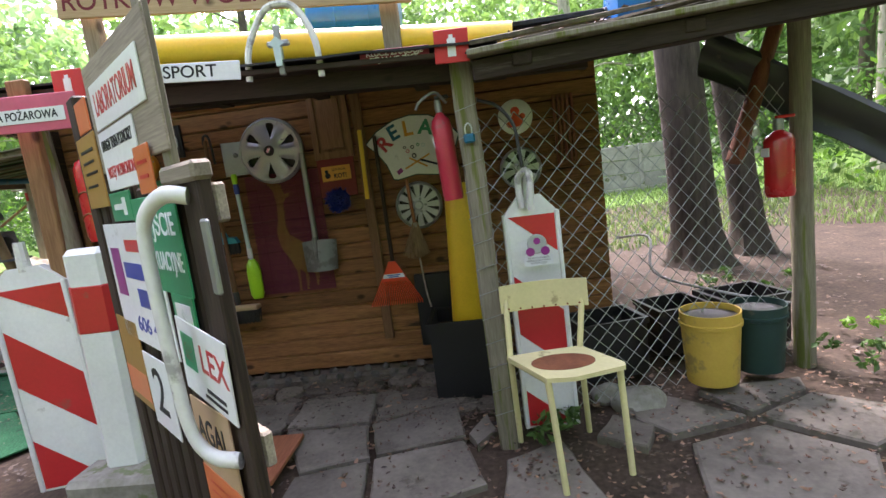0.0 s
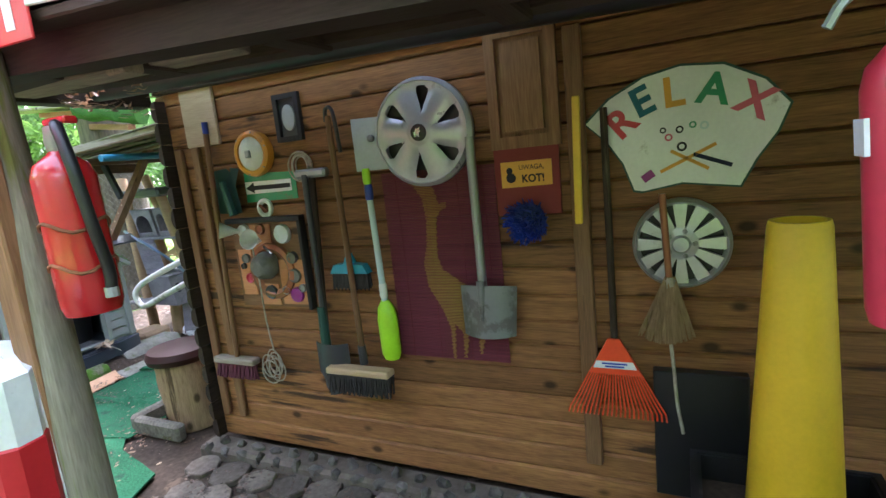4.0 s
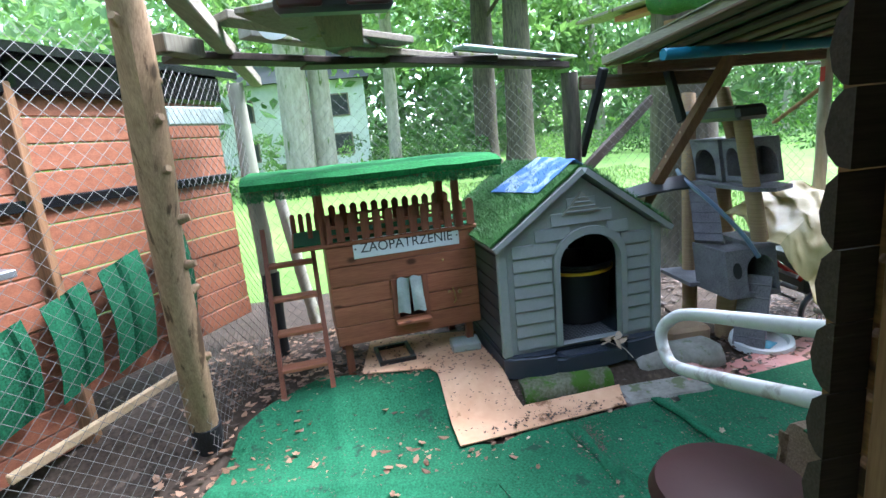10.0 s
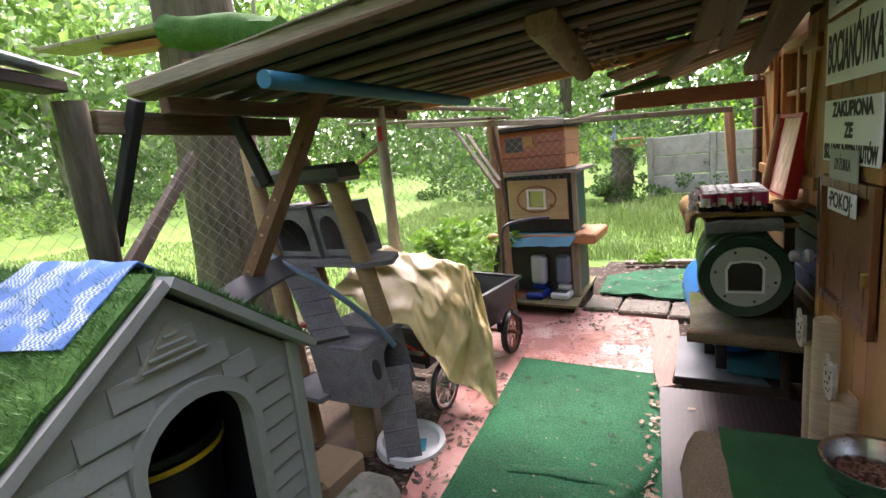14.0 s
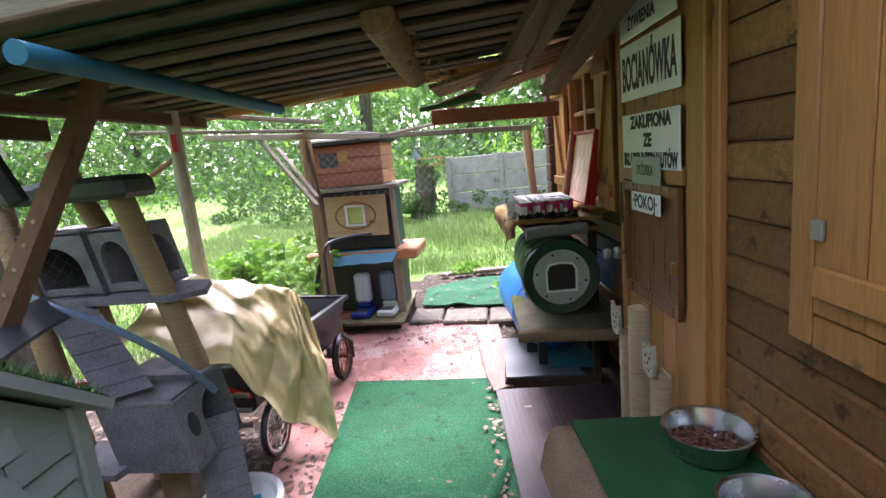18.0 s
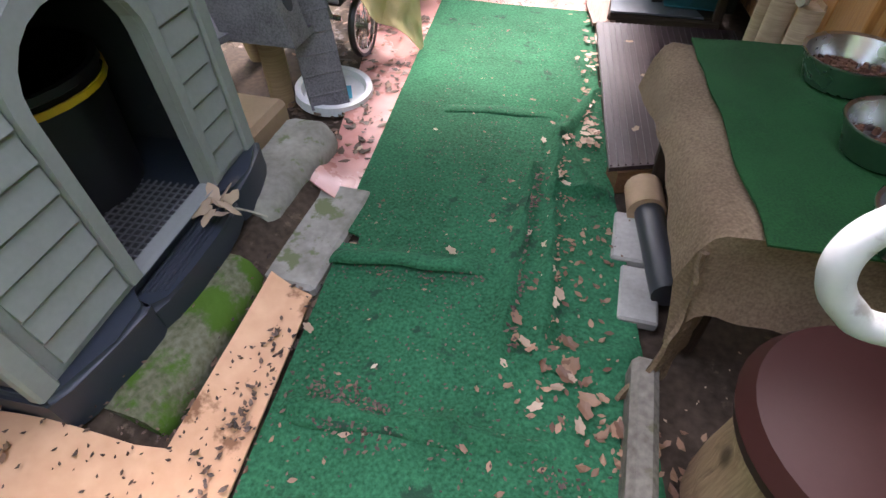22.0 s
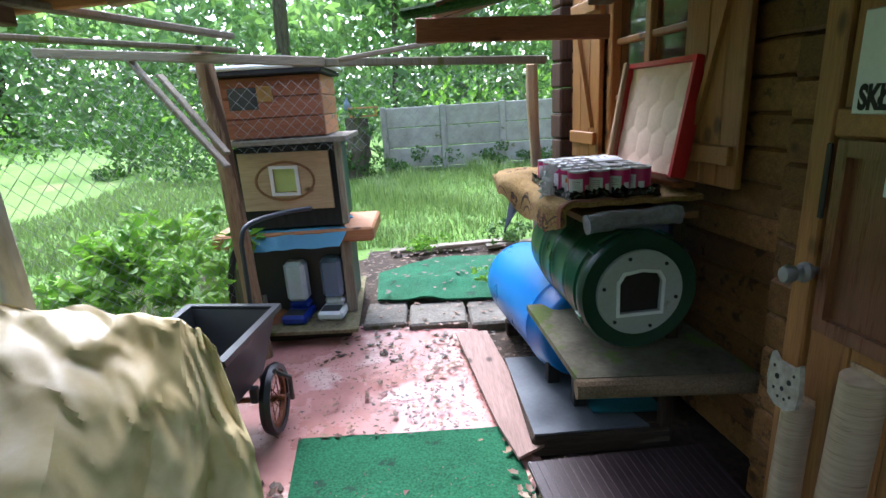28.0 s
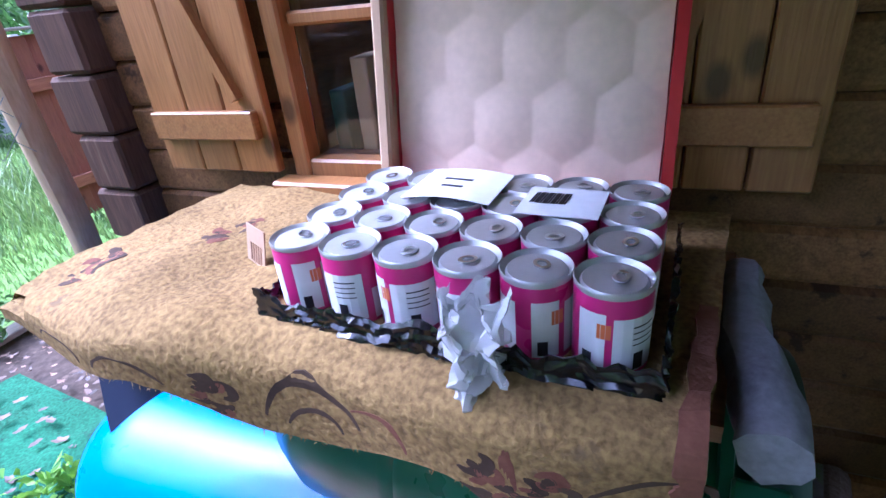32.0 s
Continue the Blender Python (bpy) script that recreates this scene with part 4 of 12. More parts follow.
    slab(step, [(-0.004, -0.164), (0.053, -0.176), (0.064, -0.14), (0.074, -0.06), (0.076, 0.06), (0.068, 0.14), (0.053, 0.196), (-0.004, 0.184)], 0.006, 0.080)
    bmesh.ops.bevel(step, geom=[e for e in step.edges if all(v.co.z > 0.07 and v.co.x > 0.05 for v in e.verts)], offset=0.014, segments=3, affect="EDGES")
    step = smooth(part("doorstep", step, M["kennel_base"], k, "ribbed dark plastic doorstep"), 40)
    for i in range(5):
        bm = B()
        box(bm, (0.002 + i * 0.0122, -0.145 + 0.004 * i, 0.080), (0.0090 + i * 0.0122, 0.165 - 0.003 * i, 0.0855), 0.002)
        part("rib", bm, M["kennel_base"], step)
    bm = B()
    box(bm, (-0.36, -0.12, 0.105), (-0.02, 0.19, 0.112), 0.002)
    zt = max(v.co.z for v in bm.verts)
    x0, x1 = min(v.co.x for v in bm.verts), max(v.co.x for v in bm.verts)
    y0, y1 = min(v.co.y for v in bm.verts), max(v.co.y for v in bm.verts)
    part("floor_mat", bm, M["charcoal"], k, "dark floor mat")
    bm = B()
    for q in range(int((y1 - y0) / 0.02)):
        box(bm, (max(x0, x1 - 0.40), y0 + 0.02 * q + 0.008, zt), (x1, y0 + 0.02 * q + 0.0125, zt + 0.003), 0.0)
    for q in range(20):
        if x1 - 0.02 * q > x0 + 0.02:
            box(bm, (x1 - 0.02 * q - 0.0125, y0, zt + 0.001), (x1 - 0.02 * q - 0.008, y1, zt + 0.0042), 0.0)
    part("floor_grid", bm, M["dull_steel"], k, "grey metal mesh on the floor")
    # tub inside
    t = thing("black_tub", "black plastic tub with a yellow rim band inside the kennel", "tub", m @ Matrix.Translation((-0.36, 0.13, 0.114)) @ Matrix.Diagonal((1.2, 1.2, 1.15, 1)))
    bm = lathe(B(), [(0.0, 0.0), (0.15, 0.0), (0.17, 0.26), (0.178, 0.265), (0.178, 0.28), (0.165, 0.28), (0.145, 0.02), (0.0, 0.02)], 28)
    smooth(part("tub_body", bm, M["black_plastic"], t))
    bm = lathe(B(), [(0.1755, 0.238), (0.180, 0.238), (0.181, 0.252), (0.1765, 0.252)], 28)
    part("rim_band", bm, M["yellow_plastic"], t, "yellow band")
    # crocheted cloth over the ridge
    rot = Matrix.Rotation(0.0, 4, "Z")

    def cloth(u, v):
        yy = -0.245 + 0.33 * v + 0.05 * u
        xx = -0.40 + 0.36 * u - 0.17 * (1 - v) * (1 - u)
        zz = A - abs(yy) * (A - E) / W * 1.0 + 0.062 + 0.004 * noise.noise(Vector((u * 7, v * 7, 2)))
        return Vector((xx, yy, zz))
    bm = sheet(B(), cloth, 16, 20, 0.004)
    cl = smooth(solo("crochet_cloth", bm, M["crochet"], "blue and white crocheted cloth draped over the kennel ridge", "cloth", m @ rot))
    return k


def crochet_material():
    ma = M["blue_cloth"].copy()
    ma.name = "crochet"
    nd, ln = ma.node_tree.nodes, ma.node_tree.links
    bs = nd["Principled BSDF"]
    tc = nd.new("ShaderNodeTexCoord")
    ch = nd.new("ShaderNodeTexChecker")
    ch.inputs["Scale"].default_value = 120
    vo = nd.new("ShaderNodeTexNoise")
    vo.inputs["Scale"].default_value, vo.inputs["Detail"].default_value = 9.0, 1.0
    rp = nd.new("ShaderNodeValToRGB")
    rp.color_ramp.elements[0].position, rp.color_ramp.elements[1].position = 0.46, 0.54
    ln.new(tc.outputs["Object"], ch.inputs["Vector"])
    ln.new(tc.outputs["Object"], vo.inputs["Vector"])
    ln.new(vo.outputs["Fac"], rp.inputs["Fac"])
    ch.inputs["Color1"].default_value, ch.inputs["Color2"].default_value = (0.40, 0.48, 0.60, 1), (0.09, 0.17, 0.38, 1)
    mx = nd.new("ShaderNodeMix")
    mx.data_type = "RGBA"
    ln.new(rp.outputs["Color"], mx.inputs[0])
    mx.inputs[6].default_value = (0.07, 0.15, 0.36, 1)
    ln.new(ch.outputs["Color"], mx.inputs[7])
    ln.new(mx.outputs[2], bs.inputs["Base Color"])
    return ma


M["crochet"] = crochet_material()
M["turf_blade"] = leafy("turf_blade", (0.010, 0.055, 0.010), (0.052, 0.165, 0.030), 0.2)


def hutch(m):
    """Local: x outward (front), y along the front, z up."""
    h = thing("cat_hutch", "reddish wooden raised cat hutch under a green turf canopy", "hutch", m)
    W, D, Z0, Z1 = 0.79, 0.46, 0.28, 0.81
    n = 5
    for i in range(n):
        z = Z0 + (Z1 - Z0) * i / n
        zt = Z0 + (Z1 - Z0) * (i + 1) / n - 0.004
        if i in (1, 2):
            for a, b in ((0.0, 0.335), (0.475, W)):
                bm = B()
                box(bm, (-0.018, a, z), (0, b, zt), 0.003)
                part("front_board", bm, M["red_stain_y"], h)
        else:
            bm = B()
            box(bm, (-0.018, 0, z), (0, W, zt), 0.003)
            part("front_board", bm, M["red_stain_y"], h)
    for y in (0.0, W - 0.018):
        bm = B()
        box(bm, (-D, y, Z0), (-0.018, y + 0.018, Z1), 0.003)
        part("side_board", bm, M["red_stain_x"], h)
    bm = B()
    box(bm, (-D, 0.018, Z0), (-D + 0.018, W - 0.018, Z1), 0.003)
    part("back_board", bm, M["red_stain_y"], h)
    bm = B()
    box(bm, (-D + 0.018, 0.018, Z0), (-0.018, W - 0.018, Z0 + 0.018), 0.002)
    part("floor_board", bm, M["red_stain_x"], h)
    bm = B()
    box(bm, (-D - 0.01, -0.16, Z1), (0.012, W + 0.012, Z1 + 0.022), 0.004)
    part("deck", bm, M["red_stain_y"], h)
    bm = B()
    box(bm, (-D - 0.0, -0.15, Z1 + 0.0225), (0.0, W, Z1 + 0.03), 0.002)
    part("deck_mat", bm, M["green_carpet"], h, "dark green mat on the deck")
    for x in (-D + 0.03, -0.05):
        for y in (0.05, W - 0.06):
            bm = B()
            box(bm, (x - 0.02, y - 0.02, -0.05), (x + 0.02, y + 0.02, Z0), 0.003)
            part("leg", bm, M["red_stain_z"], h)
    # picket fence round the deck
    picket = slab(B(), [(-0.02, 0), (0.02, 0), (0.02, 0.125), (0.008, 0.14), (-0.008, 0.14), (-0.02, 0.125)], -0.006, 0.006, UP)
    pk = part("picket", picket, M["red_stain_z"], h)
    pk.matrix_basis = Matrix.Translation((0.012, 0.02, Z1 + 0.025))
    for i in range(1, 13):
        share("picket", pk.data, h, Matrix.Translation((0.012, 0.02 + i * 0.0625, Z1 + 0.025)))
    for i in range(13):
        share("picket", pk.data, h, Matrix.Translation((-D + 0.0, 0.02 + i * 0.0625, Z1 + 0.025)))
    for i in range(4):
        share("picket", pk.data, h, Matrix.Translation((-D + 0.0, -0.145 + i * 0.045, Z1 + 0.025)) @ Matrix.Diagonal((1, 0.7, 0.8, 1)))
    for x in (0.003, -D - 0.009):
        for z in (0.045, 0.09):
            bm = B()
            box(bm, (x - 0.006, 0, Z1 + z), (x + 0.003, W, Z1 + z + 0.018), 0.002)
            part("fence_rail", bm, M["red_stain_y"], h)
    # canopy posts and turfed canopy
    for x, y in ((0.0, 0.0), (-D, 0.0), (0.0, W - 0.09), (-0.06, W - 0.16), (-D, W - 0.06)):
        bm = B()
        box(bm, (x - 0.018, y - 0.018, Z1 + 0.02), (x + 0.018, y + 0.018, 1.13), 0.003)
        part("canopy_post", bm, M["red_stain_z"], h)
    bm = B()
    box(bm, (-D - 0.1, -0.30, 1.125), (0.17, W + 0.07, 1.14), 0.003)
    can = part("canopy_board", bm, M["red_stain_y"], h)

    def turf(u, v):
        return Vector((0.20 - (D + 0.33) * u, -0.33 + (W + 0.43) * v, 1.172 + 0.006 * noise.noise(Vector((u * 6, v * 9, 1))) - 0.03 * (abs(u - 0.5) * 2) ** 10))
    bm = sheet(B(), turf, 14, 22, 0.03)
    tf = part("canopy_turf", bm, M["green_turf"], h, "bright green artificial turf hanging over the canopy edge")
    rnd = random.Random(3)
    vs, fs = [], []
    for q in range(26000):
        u, v = rnd.random(), rnd.random()
        if q % 3 == 0:
            u, edge = 0.0, True
        else:
            edge = False
        p = turf(u, v)
        d = Vector((rnd.uniform(0.3, 1) if edge else rnd.uniform(-1, 1), rnd.uniform(-1, 1), rnd.uniform(-1.2, 0.4) if edge else rnd.uniform(0.3, 1))).normalized() * rnd.uniform(0.010, 0.026)
        if edge:
            p = p - Vector((0, 0, rnd.uniform(0, 0.045)))
        w = Vector((rnd.uniform(-1, 1), rnd.uniform(-1, 1), 0.2)).normalized() * 0.0022
        i = len(vs)
        vs += [p - w, p + w, p + d]
        fs.append((i, i + 1, i + 2))
    me = bpy.data.meshes.new("turf_fringe")
    me.from_pydata(vs, [], fs)
    me.materials.append(M["fringe"])
    tagged(share("turf_fringe", me, tf, Matrix()), kind="stuff")
    # cat flap: grey cloth strips in a frame
    for a, b, z0, z1 in ((0.305, 0.335, 0.38, 0.60), (0.475, 0.505, 0.38, 0.60)):
        bm = B()
        box(bm, (0.001, a, z0), (0.014, b, z1), 0.002)
        part("flap_frame", bm, M["red_stain_z"], h)
    for s in (0, 1):
        def strip(u, v, s=s):
            y = 0.335 + s * 0.068 + 0.068 * u + 0.018 * (0.5 - s) * (1 - v) * -1
            return Vector((0.02 + 0.012 * math.sin(u * 3 + v * 2), y, 0.60 - 0.19 * (1 - v) + 0.008 * math.sin(u * 5)))
        bm = sheet(B(), strip, 5, 6, 0.004)
        smooth(part("flap_cloth", bm, M["grey_cloth"], h, "worn grey-green cloth strip"))
    bm = B()
    box(bm, (0.0, 0.31, 0.355), (0.06, 0.50, 0.372), 0.003)
    part("flap_ledge", bm, M["red_stain_y"], h)
    # latch and studs
    for y, z, r in ((0.62, 0.48, 0.008), (0.60, 0.66, 0.006), (0.68, 0.47, 0.012)):
        bm = lathe(B(), [(0.0, 0.012), (r, 0.008), (r, 0.0)], 10, Matrix.Translation((0, y, z)) @ pose(0, 0, 0, 0, 90, 0))
        part("stud", bm, M["brass"], h, "tarnished brass stud")
    bm = pipe(B(), bend([(0.004, 0.64, 0.50), (0.016, 0.645, 0.47), (0.012, 0.65, 0.43), (0.004, 0.64, 0.41)]), 0.004, 6)
    part("latch", bm, M["brass"], h, "hanging brass latch")
    # ladder up to the deck's end
    lad = part("ladder", B(), M["red_stain_z"], h, "small reddish wooden step ladder")
    for y in (-0.30, -0.06):
        bm = rod(B(), (0.20, y, -0.045), (-0.24, y, Z1 + 0.10), 0.017, 0.017, 4)
        part("rail", bm, M["red_stain_z"], lad)
    for i in range(5):
        t = 0.10 + i * 0.175
        x, z = 0.20 - 0.44 * t, 0.91 * t
        bm = B()
        box(bm, (x - 0.045, -0.29, z - 0.01), (x + 0.035, -0.07, z + 0.008), 0.003)
        part("rung", bm, M["red_stain_y"], lad)
    # nameplate
    pl = B()
    box(pl, (0.001, 0.135, 0.735), (0.006, 0.70, 0.835), 0.002)
    sg = part("nameplate", pl, M["white_sign"], h, "white nameplate with black capitals")
    letters(sg, "ZAOPATRZENIE", 0.052, Matrix.Translation((0.0065, 0.4175, 0.785)) @ UP, M["ink"], 0.49)
    for y in (0.147, 0.688):
        bm = lathe(B(), [(0.0, 0.002), (0.005, 0.001), (0.005, 0.0)], 8, Matrix.Translation((0.006, y, 0.785)) @ pose(0, 0, 0, 0, 90, 0))
        part("screw", bm, M["ink"], sg)
    return h


M["fringe"] = leafy("fringe", (0.004, 0.07, 0.014), (0.022, 0.20, 0.042), 0.2)


kennel(pose(-3.555, 4.06, 0.107, 0, 0, 4.4) @ Matrix.Diagonal((1.11, 1.04, 1.07, 1.0)))
hutch(pose(-3.755, 2.80, 0.022, 0, 0, 8))

# ---- things on the tool wall (x along the wall, z up; they stand off it towards -y) ----
TY = WY - 0.008


def on_wall(name, label, category, x, z, off=0.0, group=""):
    return thing(name, label, category, Matrix.Translation((x, TY - off, z)), group)


FACE = pose(0, 0, 0, 90, 0, 0)     # plan (u, v, w) -> (u, -w, v): a plate that faces -y


def face_plate(outline, thick, off=0.0):
    return slab(B(), outline, off, off + thick, FACE)


def wheel_trim(name, label, x, z, r, kind, off=0.03):
    w = on_wall(name, label, "wheel trim", x, z, 0.0, "wheel trims on the cabin wall")
    n = 48
    bm = lathe(B(), [(r * 0.86, 0.03), (r * 0.93, 0.05), (r, 0.035), (r, 0.012), (r * 0.95, 0.0), (r * 0.86, 0.012), (r * 0.86, 0.03)], n, FACE)
    smooth(part("rim", bm, M["alu_paint"], w))
    # black disc added behind the slots to paint the shade there
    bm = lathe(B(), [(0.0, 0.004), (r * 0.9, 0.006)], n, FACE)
    part("shadow_well", bm, M["black_plastic"], w, "black disc for the shade behind the spokes")
    if kind == "swirl":
        # a dished face with six slots that widen outward and lean a little
        rings = [(0.24, 0.058, 0.02), (0.34, 0.056, 0.03), (0.42, 0.054, 0.05), (0.52, 0.052, 0.09), (0.62, 0.049, 0.135), (0.72, 0.046, 0.165), (0.79, 0.044, 0.155), (0.84, 0.043, 0.10), (0.90, 0.045, 0.10), (0.95, 0.046, 0.10)]
        offs = [-1.0, -0.66, -0.33, 0.0, 0.33, 0.66, 1.0]
        for k in range(6):
            bm = B()
            grid = []
            for q, (rad, h, w_) in enumerate(rings):
                row = []
                for side in offs:
                    lean = 0.10 * (rad - 0.4)
                    a = math.pi / 3 * (k + 0.5) + math.radians(21) + lean + side * (math.pi / 6 - w_)
                    edge = 0.012 * abs(side) ** 3 if 2 <= q <= 6 else 0.0
                    row.append(bm.verts.new(FACE @ Vector((r * rad * math.cos(a), r * rad * math.sin(a), h - edge))))
                grid.append(row)
            for A, C in zip(grid, grid[1:]):
                for n_ in range(6):
                    bm.faces.new((A[n_], A[n_ + 1], C[n_ + 1], C[n_]))
            bmesh.ops.recalc_face_normals(bm, faces=bm.faces)
            smooth(part("spoke", bm, M["alu_paint"], w), 50)
            for q0, q1 in ((0, 2), (7, 9)):
                bm = B()
                grid = []
                for rad, h, w_ in rings[q0:q1 + 1]:
                    c = math.pi / 3 * k + math.radians(21) + 0.10 * (rad - 0.4)
                    grid.append([bm.verts.new(FACE @ Vector((r * rad * math.cos(c + t * w_), r * rad * math.sin(c + t * w_), h))) for t in (-1, 0, 1)])
                for A, C in zip(grid, grid[1:]):
                    for n_ in range(2):
                        bm.faces.new((A[n_], A[n_ + 1], C[n_ + 1], C[n_]))
                bmesh.ops.recalc_face_normals(bm, faces=bm.faces)
                smooth(part("web", bm, M["alu_paint"], w), 50)
        bm = lathe(B(), [(0.0, 0.062), (r * 0.20, 0.060), (r * 0.29, 0.050), (r * 0.30, 0.03)], 28, FACE)
        smooth(part("hub", bm, M["alu_paint"], w))
        bm = lathe(B(), [(0.0, 0.067), (r * 0.15, 0.066), (r * 0.16, 0.06)], 24, FACE)
        b = part("badge", bm, M["black_plastic"], w, "black round badge with a silver emblem")
        bm = slab(B(), [(-0.013, -0.014), (-0.004, -0.010), (0.006, -0.016), (0.004, -0.002), (0.014, 0.004), (0.006, 0.008), (0.010, 0.016), (-0.002, 0.012), (-0.006, 0.017), (-0.008, 0.006), (-0.015, 0.002)], 0.067, 0.069, FACE)
        part("emblem", bm, M["steel"], b)
    else:
        k_n = 12 if kind == "spoked" else 9
        for k in range(k_n):
            a = 2 * math.pi * k / k_n
            h = 0.15 if kind == "spoked" else 0.19
            o = [(r * 0.30, -r * h * 0.5), (r * 0.88, -r * h * 0.95), (r * 0.88, r * h * 0.95), (r * 0.30, r * h * 0.5)]
            bm = slab(B(), o, 0.022, 0.040, FACE @ Matrix.Rotation(a, 4, "Z"))
            part("spoke", bm, M["alu_paint"], w)
        bm = lathe(B(), [(0.0, 0.062), (r * 0.16, 0.058), (r * 0.20, 0.045), (r * 0.36, 0.040), (r * 0.37, 0.02)], 28, FACE)
        smooth(part("hub", bm, M["alu_paint"], w))
        for k in range(5):
            a = 2 * math.pi * k / 5
            bm = lathe(B(), [(0.0, 0.048), (0.007, 0.046), (0.008, 0.038)], 10, FACE @ Matrix.Translation((r * 0.28 * math.cos(a), r * 0.28 * math.sin(a), 0)))
            part("bolt_cap", bm, M["dull_steel"], w)
    return w


wheel_trim("wheel_trim", "silver six-slot car wheel trim nailed to the plank wall", -0.41, 1.436, 0.192, "swirl")
wheel_trim("wheel_trim", "silver twelve-spoke car wheel trim hung under the white sign", 0.42, 1.012, 0.138, "spoked")
wheel_trim("wheel_trim", "grey nine-spoke car wheel trim behind the wire netting", 1.03, 1.15, 0.118, "nine")

# bamboo roll-up mat with a giraffe
mt = on_wall("bamboo_mat", "dark red bamboo blind with a woven golden giraffe", "bamboo mat", -0.365, 0.0, 0.0)
bm = B()
for i in range(120):
    z = 0.575 + i * 0.0061
    s = 0.035 * (1.29 - z) / 0.7
    rod(bm, (-0.250 + 0.0 * s, -0.007, z), (0.205, -0.007, z - 0.002), 0.0031, 0.0031, 4, True)
part("slats", bm, M["bamboo_red"], mt)
for x in (-0.19, -0.07, 0.06, 0.16):
    bm = pipe(B(), [(x, -0.0135, 0.572), (x + 0.004, -0.0135, 0.95), (x, -0.0135, 1.305)], 0.0013, 4)
    part("string", bm, M["sign_maroon"], mt)
neck = [(-0.155, 1.275), (-0.085, 1.283), (-0.035, 1.235), (-0.02, 1.175), (0.01, 1.185), (0.012, 1.165), (-0.02, 1.145), (-0.035, 1.12), (-0.045, 0.98), (-0.03, 0.93), (0.07, 0.86), (0.115, 0.80), (0.135, 0.745), (0.105, 0.72), (0.115, 0.66), (0.10, 0.60), (0.092, 0.60), (0.092, 0.665), (0.075, 0.71), (0.045, 0.715), (0.05, 0.66), (0.035, 0.58), (0.026, 0.58), (0.03, 0.68), (0.0, 0.715), (-0.005, 0.65), (-0.01, 0.575), (-0.02, 0.575), (-0.02, 0.70), (-0.045, 0.77), (-0.095, 0.86), (-0.105, 0.95), (-0.085, 1.02), (-0.075, 1.12), (-0.085, 1.20), (-0.115, 1.245)]
bm = B()
for i in range(120):
    z = 0.578 + i * 0.0060
    cuts = sorted(x0 + (x1 - x0) * (z - z0) / (z1 - z0) for (x0, z0), (x1, z1) in zip(neck, neck[1:] + neck[:1]) if (z0 > z) != (z1 > z))
    for a, b in zip(cuts[::2], cuts[1::2]):
        if b - a > 0.004:
            rod(bm, (a - 0.003 * math.sin(i * 2.3), -0.0132, z), (b + 0.003 * math.sin(i * 1.7), -0.0132, z), 0.0021, 0.0021, 4)
part("giraffe_figure", bm, M["bamboo_gold"], mt, "golden giraffe woven thread by thread")


def handle_tool(name, label, cat, top, bottom, r, mat, off=0.03):
    t = thing(name, label, cat, Matrix.Translation((0, TY - off, 0)), "garden tools on the wall")
    bm = rod(B(), (top[0], 0, top[1]), (bottom[0], 0, bottom[1]), r, r * 1.05, 10, True, 0.0008, 6)
    smooth(part("handle", bm, mat, t))
    return t


# mop broom by the corner
t = handle_tool("mop_broom", "wooden-handled brush with plum bristles against the wall", "broom", (-1.475, 1.575), (-1.53, 0.50), 0.012, M["brown_wood_z"])
bm = B()
box(bm, (-1.66, -0.035, 0.475), (-1.40, 0.02, 0.505), 0.006)
part("brush_back", bm, M["grey_wood_x"], t)
bm = B()
for i in range(60):
    x = -1.655 + 0.25 * i / 59
    rod(bm, (x, -0.01, 0.478), (x + 0.012 * math.sin(i * 2.3), -0.02 + 0.012 * math.cos(i), 0.405), 0.006, 0.004, 4)
part("bristles", bm, M["plum"], t)
bm = rod(B(), (-1.473, 0, 1.55), (-1.472, 0, 1.60), 0.013, 0.013, 10)
part("cap", bm, M["sign_blue"], t)
# wooden patch board and corner trim
bm = B()
box(bm, (-1.615, TY - 0.02, 1.50), (-1.415, TY - 0.002, 1.76), 0.003)
solo("patch_board", bm, M["plywood"], "square weathered plywood board nailed near the eave", "board")
for x in (-1.575, -1.685):
    bm = B()
    box(bm, (x - 0.022, TY - 0.024, 0.18), (x + 0.022, TY - 0.002, 1.50), 0.004)
    solo("wall_batten", bm, M["brown_wood_z"], "upright brown batten on the cabin wall", "batten")
# green dustpan
t = on_wall("dustpan", "bottle green plastic dustpan hung upside down", "dustpan", -1.40, 1.285)
bm = B()
P = [[(-0.105, 0.10, 0.005), (0.0, 0.11, 0.0), (0.075, 0.10, 0.02)], [(-0.10, 0.02, 0.012), (0.0, 0.02, 0.004), (0.07, 0.03, 0.05)], [(-0.11, -0.09, 0.012), (0.0, -0.10, 0.004), (0.085, -0.09, 0.05)]]
g = [[bm.verts.new(FACE @ Vector(p)) for p in r] for r in P]
for A, C in zip(g, g[1:]):
    for i in range(2):
        bm.faces.new((A[i], A[i + 1], C[i + 1], C[i]))
bmesh.ops.solidify(bm, geom=list(bm.faces), thickness=0.004)
smooth(part("pan", bm, M["bottle_green"], t))
bm = rod(B(), FACE @ Vector((-0.02, 0.05, 0.035)), FACE @ Vector((0.02, -0.10, 0.04)), 0.016, 0.02, 8)
part("grip", bm, M["bottle_green"], t)
